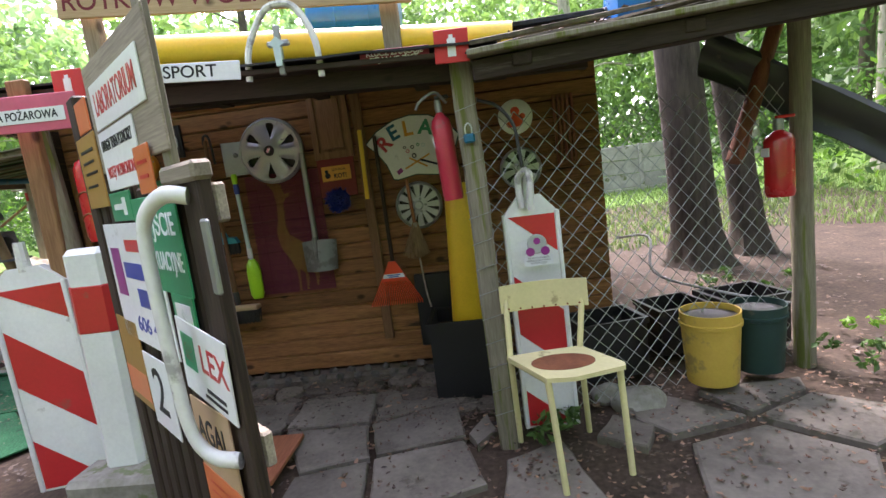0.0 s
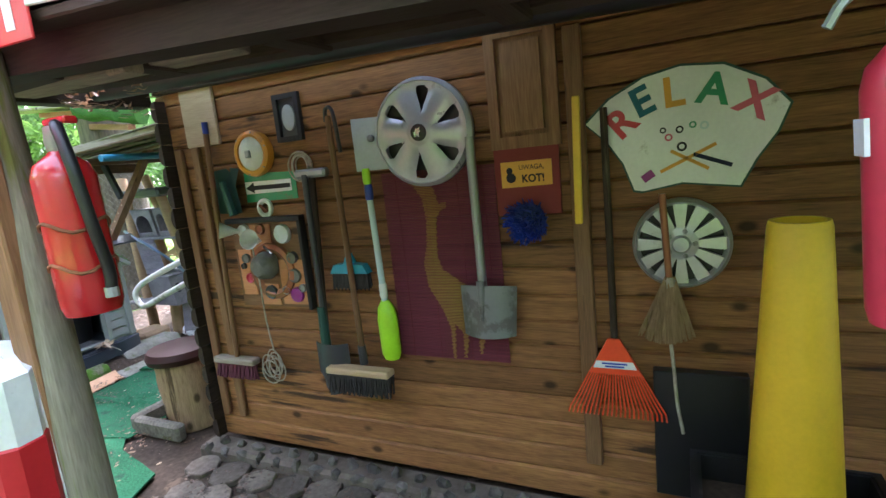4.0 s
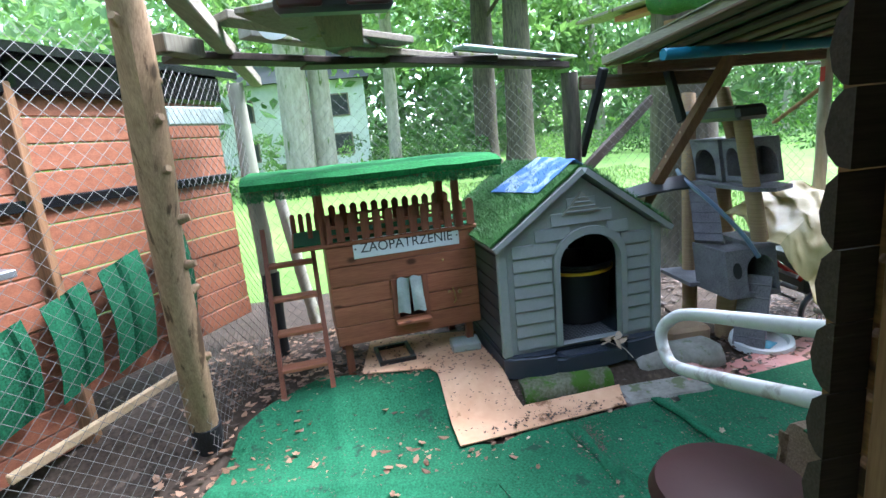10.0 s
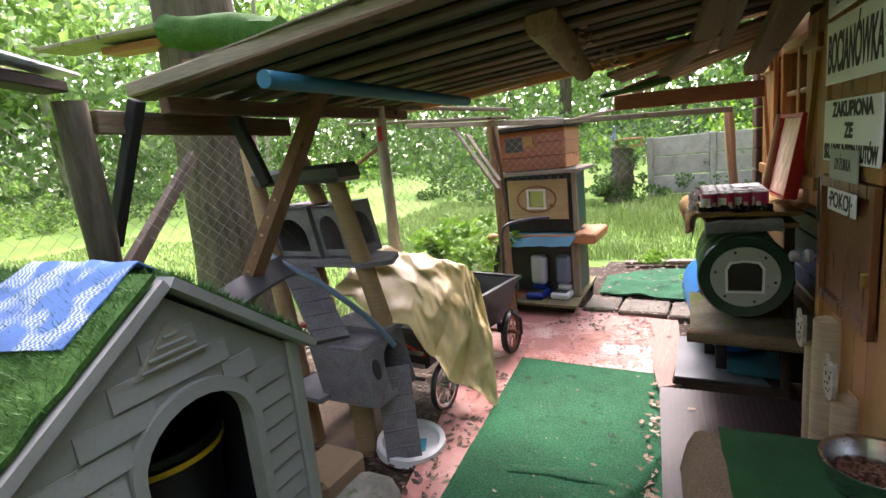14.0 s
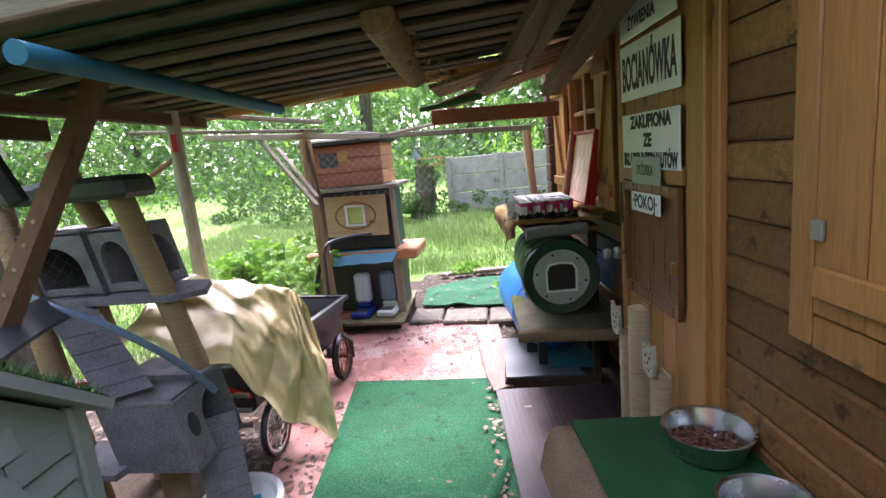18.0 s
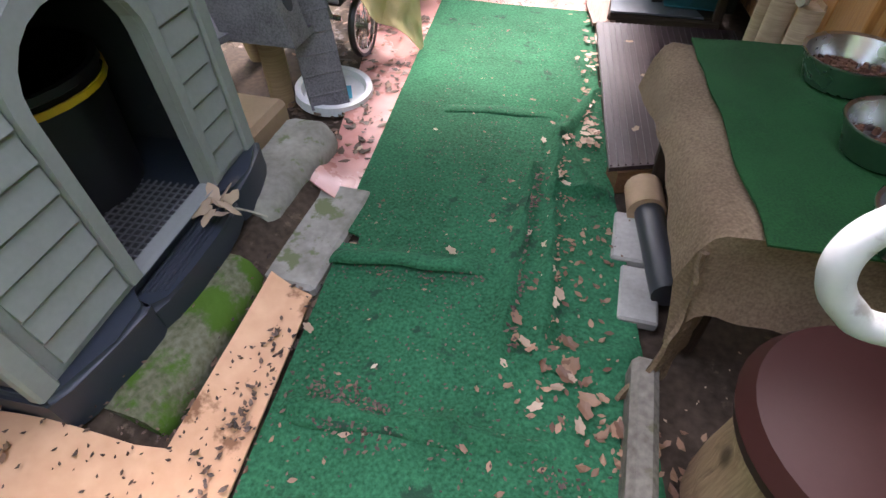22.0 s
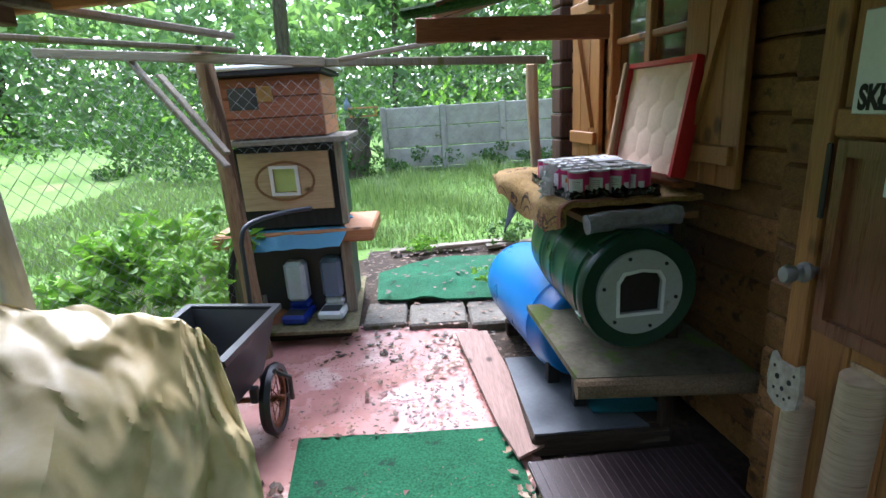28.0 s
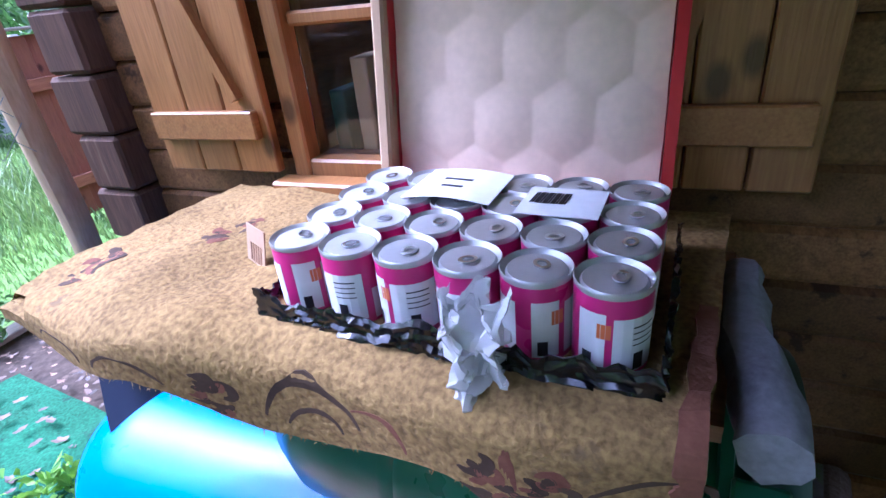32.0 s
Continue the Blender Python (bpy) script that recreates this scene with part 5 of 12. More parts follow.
# round bulkhead lamp
t = on_wall("bulkhead_lamp", "round amber-rimmed lamp with frosted glass, unlit", "lamp", -1.225, 1.44)
bm = lathe(B(), [(0.094, 0.0), (0.098, 0.02), (0.094, 0.038), (0.082, 0.046), (0.072, 0.042), (0.072, 0.02)], 40, FACE)
smooth(part("rim", bm, M["amber"], t, "amber yellow plastic rim"))
bm = lathe(B(), [(0.0, 0.052), (0.03, 0.050), (0.06, 0.043), (0.0725, 0.034), (0.0725, 0.02)], 40, FACE)
smooth(part("diffuser", bm, M["fire_enamel"], t, "frosted white diffuser"))
bm = B()
box(bm, (-0.012, -0.064, -0.018), (0.014, -0.048, 0.014), 0.004)
part("clasp", bm, M["dull_steel"], t)
for k in range(6):
    a = k * math.pi / 3 + 0.3
    bm = lathe(B(), [(0.0, 0.046), (0.004, 0.044), (0.004, 0.038)], 8, FACE @ Matrix.Translation((0.088 * math.cos(a), 0.088 * math.sin(a), 0)))
    part("screw", bm, M["dull_steel"], t)
# dark picture frame
t = on_wall("picture_frame", "dark wooden frame with a small faded oval picture", "picture frame", -1.02, 1.565)
bm = ring_slab(B(), [(-0.065, -0.095), (0.065, -0.095), (0.065, 0.095), (-0.065, 0.095)], [(-0.045, -0.075), (0.045, -0.075), (0.045, 0.075), (-0.045, 0.075)], 0.0, 0.02, FACE)
part("frame", bm, M["black_wood"], t)
bm = face_plate([(-0.045, -0.075), (0.045, -0.075), (0.045, 0.075), (-0.045, 0.075)], 0.004)
part("ground", bm, M["charcoal"], t)
bm = slab(B(), [(x * 0.62, y) for x, y in circle(0.052, 20)], 0.004, 0.010, FACE)
part("oval", bm, M["sign_grey"], t, "pale mottled oval")
# coiled white cable
t = on_wall("cable_coil", "off-white coiled cable hung on a nail", "cable", -0.985, 1.365)
for k in range(5):
    r = 0.040 + 0.005 * k
    bm = pipe(B(), [FACE @ Vector((r * math.cos(a) * (0.8 + 0.05 * k), r * math.sin(a), 0.012 + 0.006 * ((k * 2) % 3))) for a in [2 * math.pi * q / 22 for q in range(23)]], 0.004, 6)
    smooth(part("cable_loop", bm, M["rope"], t))
bm = pipe(B(), bend([(-0.985 + 0.985, -0.015, -0.05), (0.03, -0.02, -0.12), (0.035, -0.018, -0.22), (0.028, -0.02, -0.26)]), 0.004, 6)
part("cable_tail", bm, M["rope"], t)
bm = lathe(B(), [(0.0, 0.03), (0.012, 0.025), (0.017, 0.0), (0.017, -0.02), (0.0, -0.025)], 12, Matrix.Translation((0.03, -0.022, -0.275)))
part("plug", bm, M["bright_white"], t)
# green arrow sign
t = on_wall("arrow_sign", "green and white metal sign with a black arrow", "sign", -1.18, 1.295)
bm = face_plate([(-0.145, -0.062), (0.143, -0.058), (0.145, 0.055), (-0.14, 0.065)], 0.003)
part("plate", bm, M["sign_green"], t)
bm = face_plate([(-0.14, -0.026), (0.118, -0.024), (0.118, 0.026), (-0.14, 0.028)], 0.001, 0.0032)
part("white_band", bm, M["white_sign"], t)
bm = face_plate([(-0.138, 0.0), (-0.09, 0.024), (-0.09, 0.009), (0.112, 0.009), (0.112, -0.010), (-0.09, -0.010), (-0.09, -0.024)], 0.001, 0.0044)
part("arrow", bm, M["ink"], t)
# white rosette
t = on_wall("valve_wheel", "small white enamel ring with a crossbar", "fitting", -1.225, 1.205)
bm = lathe(B(), [(0.022, 0.008), (0.030, 0.016), (0.041, 0.012), (0.042, 0.0), (0.022, 0.0)], 24, FACE)
smooth(part("ring", bm, M["bright_white"], t))
bm = B()
box(bm, (-0.026, -0.022, -0.006), (0.026, -0.008, 0.006), 0.003, Matrix.Rotation(0.6, 4, "Y"))
part("crossbar", bm, M["rust"], t)
# assemblage board with funnels, plates and badges
t = on_wall("assemblage_board", "framed wooden board covered with old funnels, discs and badges", "wall art", -1.235, 0.955)
for a, b, mt_ in (((-0.20, -0.195), (0.20, 0.195), "brown_wood_x"), ((-0.085, 0.05), (0.03, 0.18), "orange_board_x"), ((0.05, -0.18), (0.185, 0.02), "orange_board_x"), ((-0.18, -0.14), (-0.10, 0.07), "orange_board_x"), ((-0.085, -0.185), (0.03, -0.09), "orange_board_x")):
    z = 0.0 if mt_ == "brown_wood_x" else 0.016
    bm = face_plate([(a[0], a[1]), (b[0], a[1]), (b[0], b[1]), (a[0], b[1])], 0.015 if z == 0 else 0.006, z)
    part("panel", bm, M[mt_], t)
for a, b in (((-0.215, 0.19), (0.215, 0.212)), ((0.195, -0.20), (0.215, 0.19))):
    bm = B()
    box(bm, (a[0], -0.04, a[1]), (b[0], 0.0, b[1]), 0.004)
    part("frame_bar", bm, M["black_wood"], t)
bm = lathe(B(), [(0.085, 0.02), (0.105, 0.035), (0.125, 0.03), (0.13, 0.016), (0.085, 0.016)], 36, FACE @ Matrix.Translation((0.01, -0.03, 0)))
smooth(part("copper_plate", bm, M["copper"], t, "round copper plate"))
bm = lathe(B(), [(0.0, 0.10), (0.035, 0.095), (0.055, 0.07), (0.065, 0.03), (0.05, 0.0)], 18, FACE @ Matrix.Translation((-0.01, 0.0, 0)))
for v in bm.verts:
    v.co += noise.noise_vector(v.co * 30) * 0.008
smooth(part("pottery_head", bm, M["pottery"], t, "mottled grey pottery lump"))
for (x, z), d, r, l in (((-0.13, 0.155), (-0.9, -0.9, 0.25), 0.036, 0.085), ((-0.02, 0.11), (0.25, -1.0, 0.25), 0.042, 0.09)):
    q = Vector(d).normalized().to_track_quat("Z", "Y").to_matrix().to_4x4()
    bm = lathe(B(), [(0.006, 0.0), (0.012, 0.02), (r, l), (r * 1.04, l), (r * 0.95, l - 0.003), (0.008, 0.022)], 24, Matrix.Translation((x, -0.035, z)) @ q)
    smooth(part("funnel", bm, M["fire_enamel"], t, "white enamel funnel"))
bm = rod(B(), (0.03, -0.07, 0.09), (0.085, -0.085, 0.06), 0.006, 0.006, 8)
part("spout", bm, M["steel"], t)
for x, z, r, c in ((-0.12, 0.155, 0.03, "fire_enamel"), (0.10, 0.135, 0.042, "fire_enamel"), (0.135, 0.03, 0.026, "pottery"), (0.135, -0.05, 0.032, "pottery"), (-0.01, -0.125, 0.032, "charcoal"), (0.135, -0.135, 0.034, "sign_purple"), (-0.13, 0.03, 0.022, "pottery"), (-0.12, -0.06, 0.024, "faded_red"), (0.08, -0.115, 0.02, "steel"), (-0.02, 0.16, 0.024, "copper"), (-0.15, -0.005, 0.014, "charcoal"), (0.17, -0.105, 0.018, "dull_steel")):
    bm = lathe(B(), [(0.0, 0.026), (r * 0.6, 0.025), (r * 0.92, 0.031), (r, 0.026), (r, 0.012)], 22, FACE @ Matrix.Translation((x, z, 0.004)))
    smooth(part("badge", bm, M[c], t))
bm = pipe(B(), bend([(-0.06, -0.05, 0.10), (-0.055, -0.045, -0.05), (-0.06, -0.04, -0.25), (-0.055, -0.03, -0.40)]), 0.0035, 6)
part("cord", bm, M["rope"], t)
t = on_wall("rope_bundle", "loose bundle of pale cord hung low on the wall", "rope", -1.30, 0.50)
for k in range(6):
    bm = pipe(B(), [Vector((0.035 * math.cos(a) * (1 + 0.1 * k) + 0.02 * math.sin(k * 2), -0.03 - 0.008 * (k % 3), 0.055 * math.sin(a) - 0.01 * k)) for a in [2 * math.pi * q / 16 for q in range(17)]], 0.0035, 5)
    part("cord_loop", bm, M["rope"], t)
# pickaxe
t = handle_tool("pickaxe", "old hammer-headed pick with a dark wooden shaft", "pickaxe", (-0.925, 1.345), (-0.975, 0.60), 0.015, M["dark_beam_z"], 0.035)
bm = B()
box(bm, (-1.0, -0.022, 1.315), (-0.845, 0.022, 1.352), 0.010)
part("head", bm, M["dull_steel"], t)
# spade
t = handle_tool("spade", "spade with a dark shaft and black steel blade", "spade", (-0.945, 1.33), (-0.952, 0.60), 0.013, M["charcoal"], 0.055)
bm = sheet(B(), lambda u, v: Vector((-1.005 + 0.165 * u + (0.02 if v < 0.2 else 0) * (1 if u < 0.5 else -1), -0.01 - 0.03 * (1 - (2 * u - 1) ** 2), 0.42 + 0.205 * v - 0.02 * (1 - v) * (1 - (2 * u - 1) ** 2))), 8, 6, 0.004)
smooth(part("blade", bm, M["charcoal"], t))
bm = rod(B(), (-0.952, -0.01, 0.78), (-0.95, -0.012, 0.57), 0.017, 0.022, 10)
part("socket", bm, M["bottle_green"], t, "green painted socket")
# push broom
t = handle_tool("push_broom", "long wooden push broom with black bristles", "broom", (-0.79, 1.54), (-0.775, 0.56), 0.012, M["brown_wood_z"], 0.06)
bm = B()
box(bm, (-0.925, -0.07, 0.512), (-0.625, -0.01, 0.54), 0.006)
part("brush_back", bm, M["raw_wood_x"], t)
bm = B()
for i in range(150):
    x = -0.92 + 0.29 * (i % 50) / 49
    y = -0.062 + 0.022 * (i // 50)
    rod(bm, (x, y, 0.513), (x + 0.01 * math.sin(i * 3.1), y - 0.01 + 0.008 * math.cos(i * 1.7), 0.435), 0.0045, 0.003, 4)
part("bristles", bm, M["bristle"], t)
bm = rod(B(), (-0.777, 0, 0.62), (-0.775, 0, 0.54), 0.017, 0.017, 10)
part("ferrule", bm, M["charcoal"], t)
bm = pipe(B(), bend([(-0.80, 0, 1.52), (-0.785, -0.012, 1.565), (-0.755, -0.012, 1.55), (-0.748, -0.005, 1.40)]), 0.008, 6)
part("hook", bm, M["black_plastic"], t)
# teal dustpan brush
t = on_wall("hand_brush", "teal dustpan with dark bristle brush", "brush", -0.80, 0.90)
bm = slab(B(), [(-0.09, 0.02), (-0.07, 0.055), (-0.02, 0.06), (0.0, 0.10), (0.02, 0.06), (0.07, 0.055), (0.09, 0.02)], 0.01, 0.05, FACE)
part("brush_back", bm, M["cyan_plastic"], t)
bm = B()
for i in range(60):
    x = -0.082 + 0.164 * (i % 30) / 29
    rod(bm, (x, -0.02 - 0.02 * (i // 30), 0.022), (x * 1.05, -0.02 - 0.025 * (i // 30), -0.045 + 0.006 * math.sin(i * 2.0)), 0.004, 0.003, 4)
part("bristles", bm, M["bristle"], t)
# square metal plate behind the trim
t = on_wall("metal_plate", "pale blue-grey square metal plate with a bolt", "metal plate", -0.64, 1.42)
bm = face_plate([(-0.085, -0.10), (0.07, -0.10), (0.075, 0.095), (-0.085, 0.10)], 0.006)
part("plate", bm, M["grey_plate"], t)
bm = lathe(B(), [(0.0, 0.02), (0.008, 0.018), (0.014, 0.012), (0.014, 0.0)], 14, FACE @ Matrix.Translation((0.0, 0.02, 0.006)))
part("bolt", bm, M["dull_steel"], t)
# telescopic brush in lime cover
t = thing("window_brush", "white telescopic pole brush with a lime green head cover", "brush", Matrix.Translation((0, TY - 0.04, 0)), "garden tools on the wall")
bm = rod(B(), (-0.662, 0, 1.32), (-0.650, 0, 0.80), 0.012, 0.013, 12)
smooth(part("pole", bm, M["pale_blue"], t))
for z, c in ((1.30, "lime_plastic"), (1.24, "sign_blue"), (0.85, "bright_white")):
    bm = lathe(B(), [(0.0135, -0.03), (0.016, -0.02), (0.016, 0.02), (0.0135, 0.03)], 14, Matrix.Translation((-0.662 + 0.023 * (1.32 - z), 0, z)))
    smooth(part("collar", bm, M[c], t))
bm = lathe(B(), [(0.0, -0.13), (0.032, -0.125), (0.042, -0.10), (0.044, 0.04), (0.036, 0.09), (0.018, 0.12), (0.0, 0.125)], 20, Matrix.Translation((-0.648, 0, 0.69)) @ Matrix.Diagonal((1, 0.7, 1, 1)))
smooth(part("head_cover", bm, M["lime_plastic"], t, "lime green plastic cover"))
# grey scoop shovel
t = handle_tool("scoop_shovel", "grey metal scoop shovel hung blade down", "shovel", (-0.222, 1.40), (-0.222, 0.84), 0.016, M["dull_steel"], 0.06)
bm = sheet(B(), lambda u, v: Vector((-0.318 + 0.215 * u + 0.02 * (0.5 - u) * (1 - v), -0.02 + 0.045 * ((2 * u - 1) ** 2) - 0.02 * (1 - v), 0.885 - 0.19 * (1 - v) - 0.012 * ((2 * u - 1) ** 2) * v)), 12, 8, 0.004)
smooth(part("blade", bm, M["worn_steel"], t))
bm = rod(B(), (-0.222, -0.012, 0.90), (-0.222, -0.03, 0.76), 0.018, 0.008, 10)
part("rib", bm, M["worn_steel"], t)
# small cupboard door, red board, warning sign, blue brush
t = on_wall("cupboard_door", "old brown panelled cupboard door fixed to the wall", "cupboard door", -0.038, 1.53)
bm = ring_slab(B(), [(-0.12, -0.185), (0.115, -0.185), (0.115, 0.20), (-0.12, 0.20)], [(-0.085, -0.145), (0.08, -0.145), (0.08, 0.17), (-0.085, 0.17)], 0.0, 0.026, FACE)
part("frame", bm, M["brown_wood_z"], t)
bm = face_plate([(-0.085, -0.145), (0.08, -0.145), (0.08, 0.17), (-0.085, 0.17)], 0.012)
part("panel", bm, M["brown_wood_z"], t)
bm = face_plate([(-0.068, -0.128), (0.063, -0.128), (0.063, 0.153), (-0.068, 0.153)], 0.008, 0.012)
part("raised_field", bm, M["brown_wood_z"], t)
bm = face_plate([(-0.113, -0.115), (0.107, -0.115), (0.11, 0.115), (-0.113, 0.115)], 0.014)
t = part("red_board", bm, M["sign_maroon_red"], None)
t.matrix_basis = Matrix.Translation((-0.043, TY, 1.235))
tagged(t, "dull red board under the cupboard door", "board")
t = on_wall("warning_sign", "orange warning sign about a cat, black lettering", "sign", -0.045, 1.26, 0.0145)
bm = face_plate([(-0.088, -0.045), (0.086, -0.042), (0.086, 0.042), (-0.088, 0.042)], 0.003)
part("plate", bm, M["sign_yellow"], t)
letters(t, "UWAGA,", 0.017, FACE @ Matrix.Translation((0.018, 0.020, 0.0034)), M["ink"], 0.085)
letters(t, "KOT!", 0.026, FACE @ Matrix.Translation((0.022, -0.018, 0.0034)), M["ink"], 0.075, bold=0.001)
for x, y, r in ((-0.058, 0.012, 0.011), (-0.054, -0.012, 0.017)):
    bm = slab(B(), [(px + x, py + y) for px, py in circle(r, 14)], 0.0034, 0.0042, FACE)
    part("mark", bm, M["ink"], t)
t = on_wall("round_brush", "round blue bristle brush head", "brush", -0.05, 1.10, 0.014)
rnd = random.Random(2)
bm = B()
for i in range(420):
    a, r = rnd.uniform(0, 6.283), 0.058 * math.sqrt(rnd.random())
    p = Vector((r * math.cos(a), -0.01, r * math.sin(a)))
    rod(bm, p, p + Vector((p.x * 0.35 + rnd.uniform(-0.01, 0.01), -0.035, p.z * 0.35 + rnd.uniform(-0.01, 0.01))), 0.003, 0.002, 3)
part("bristles", bm, M["blue_plastic"], t)
bm = lathe(B(), [(0.0, 0.012), (0.06, 0.012), (0.06, 0.0)], 24, FACE)
part("disc", bm, M["sign_blue"], t)
bm = B()
box(bm, (0.10, TY - 0.03, 0.22), (0.155, TY - 0.002, 1.70), 0.004)
solo("wall_batten", bm, M["brown_wood_z"], "broad upright brown batten on the cabin wall", "batten")
bm = B()
box(bm, (-0.012, -0.045, -0.20), (0.012, -0.031, 0.20), 0.003)
t = solo("folding_rule", bm, M["yellow_plastic"], "long yellow measuring stick hung on the batten", "measuring stick", Matrix.Translation((0.128, TY, 1.285)) @ pose(0, 0, 0, 0, 1.5, 0))
# orange leaf rake
t = handle_tool("leaf_rake", "orange plastic leaf rake with a dark wooden handle", "rake", (0.212, 1.44), (0.214, 0.69), 0.011, M["dark_beam_z"], 0.03)
bm = slab(B(), [(-0.02, 0.0), (0.02, 0.0), (0.085, -0.12), (-0.085, -0.12)], 0.0, 0.012, Matrix.Translation((0.214, -0.01, 0.70)) @ FACE)
part("fan", bm, M["hot_orange"], t)
bm = slab(B(), [(-0.058, -0.075), (0.058, -0.075), (0.069, -0.10), (-0.069, -0.10)], 0.0125, 0.014, Matrix.Translation((0.214, -0.01, 0.70)) @ FACE)
lb = part("label", bm, M["paper"], t, "white label with blue and red bars")
for w, z in ((0.08, -0.083), (0.06, -0.093)):
    bm = slab(B(), [(-w / 2, z - 0.003), (w / 2, z - 0.003), (w / 2, z + 0.003), (-w / 2, z + 0.003)], 0.0142, 0.0148, Matrix.Translation((0.214, -0.01, 0.70)) @ FACE)
    part("text_bar", bm, M["sign_blue"], lb)
for i in range(23):
    u = i / 22 * 2 - 1
    bm = pipe(B(), [(0.214 + 0.082 * u, -0.016, 0.582), (0.214 + 0.125 * u, -0.02, 0.50), (0.214 + 0.152 * u, -0.022, 0.452), (0.214 + 0.155 * u, -0.045, 0.44)], 0.0032, 4)
    part("tine", bm, M["hot_orange"], t)
# white RELAX board shaped like a fan
t = on_wall("relax_sign", "white fan-shaped plywood sign with hand-painted coloured letters", "sign", 0.428, 1.34)
ol = [(-0.272, 0.055), (-0.20, 0.12), (-0.10, 0.17), (0.0, 0.188), (0.11, 0.175), (0.21, 0.12), (0.268, 0.05), (0.24, -0.02), (0.19, -0.09), (0.15, -0.165), (0.0, -0.145), (-0.11, -0.165), (-0.135, -0.16), (-0.165, -0.075), (-0.21, -0.005)]
bm = slab(B(), [(x * 1.03, y * 1.04) for x, y in ol], 0.0, 0.008, FACE)
part("backing", bm, M["bottle_green"], t)
bm = slab(B(), ol, 0.0085, 0.0125, FACE)
part("board", bm, M["bright_white"], t)
for ch, x, y, a, c in (("R", -0.165, 0.045, 38, "sign_red"), ("E", -0.105, 0.10, 22, "teal_paint"), ("L", -0.02, 0.115, 4, "sign_yellow"), ("A", 0.085, 0.11, -12, "sign_green"), ("X", 0.185, 0.065, -28, "sign_pink")):
    letters(t, ch, 0.085, FACE @ Matrix.Translation((x, y, 0.0130)) @ Matrix.Rotation(radians(a), 4, "Z"), M[c], bold=0.0035)
for x, y, r, c in ((-0.035, -0.01, 0.011, "sign_pink"), (-0.005, 0.01, 0.011, "ink"), (0.03, 0.02, 0.010, "sign_green"), (0.06, 0.015, 0.012, "pale_blue"), (0.0, -0.04, 0.014, "ink"), (-0.05, 0.012, 0.009, "ink")):
    bm = ring_slab(B(), circle(r, 14, x, y), circle(r * 0.55, 14, x, y), 0.013, 0.0142, FACE)
    part("painted_ring", bm, M[c], t)
for a, b, w, c in (((-0.06, -0.11), (0.09, -0.04), 0.005, "sign_yellow"), ((-0.03, -0.05), (0.07, -0.11), 0.005, "sign_yellow"), ((0.03, -0.065), (0.13, -0.105), 0.006, "navy"), ((-0.11, -0.13), (-0.08, -0.11), 0.012, "sign_purple")):
    d = (Vector(b) - Vector(a)).normalized()
    n = Vector((-d.y, d.x)) * w
    o = [Vector(a) - n, Vector(b) - n, Vector(b) + n, Vector(a) + n]
    bm = slab(B(), [(p.x, p.y) for p in o], 0.013, 0.0142, FACE)
    part("painted_bar", bm, M[c], t)
# straw besom
t = handle_tool("straw_broom", "small straw besom with a red-brown shaft", "broom", (0.372, 1.17), (0.388, 0.86), 0.010, M["copper"], 0.075)
rnd = random.Random(4)
bm = B()
for i in range(140):
    a, q = rnd.uniform(0, 6.283), math.sqrt(rnd.random())
    rod(bm, (0.388 + 0.012 * math.cos(a), 0.012 * math.sin(a), 0.92), (0.372 + 0.085 * q * math.cos(a), 0.045 * q * math.sin(a), 0.705 + 0.03 * q * q), 0.0032, 0.0022, 3)
part("straw", bm, M["straw"], t)
bm = lathe(B(), [(0.014, -0.02), (0.018, -0.01), (0.018, 0.01), (0.014, 0.02)], 12, Matrix.Translation((0.388, 0, 0.90)))
part("binding", bm, M["rope"], t)
bm = pipe(B(), bend([(0.385, 0.01, 0.71), (0.392, 0.012, 0.62), (0.40, 0.01, 0.50), (0.415, 0.015, 0.40)]), 0.006, 5)
part("hanging_cord", bm, M["rope"], t)
# white plate with a fox-red figure, wooden lattice
t = on_wall("painted_disc", "round white disc with an orange painted figure", "wall plaque", 1.03, 1.44)
bm = lathe(B(), [(0.0, 0.010), (0.09, 0.010), (0.098, 0.005), (0.098, 0.0)], 32, FACE)
smooth(part("disc", bm, M["bright_white"], t))
for x, y, r in ((0.0, 0.03, 0.026), (0.005, -0.02, 0.036), (-0.035, -0.04, 0.018), (0.04, 0.0, 0.016)):
    bm = slab(B(), circle(r, 14, x, y), 0.0105, 0.012, FACE)
    part("figure_patch", bm, M["hot_orange"], t)
t = on_wall("wood_lattice", "small dark wooden slatted rack on the wall", "rack", 1.295, 1.34)
for i in range(5):
    bm = B()
    box(bm, (-0.055 + i * 0.025, -0.022, -0.19), (-0.040 + i * 0.025, -0.004, 0.19), 0.003)
    part("slat", bm, M["red_stain_z"], t)
# yellow cone in a black tub
t = thing("yellow_cone", "tall yellow plastic traffic cone sleeve standing in a tub", "cone", pose(0.665, 3.36, 0.345))
bm = lathe(B(), [(0.103, 0.0), (0.108, 0.01), (0.064, 0.76), (0.060, 0.775), (0.052, 0.775), (0.092, 0.02)], 30)
smooth(part("sleeve", bm, M["yellow_plastic"], t))
t = thing("plant_tub", "square black plastic tub holding soil and a yellow cone", "tub", pose(0.655, 3.36, 0.0))
ol = [(-0.21, -0.16), (0.21, -0.16), (0.21, 0.14), (-0.21, 0.14)]
bm = ring_slab(B(), ol, [(x * 0.93, y * 0.93) for x, y in ol], 0.0, 0.42)
part("tub_wall", bm, M["black_plastic"], t)
bm = ring_slab(B(), [(x * 1.06, y * 1.06) for x, y in ol], [(x * 0.97, y * 0.97) for x, y in ol], 0.385, 0.425)
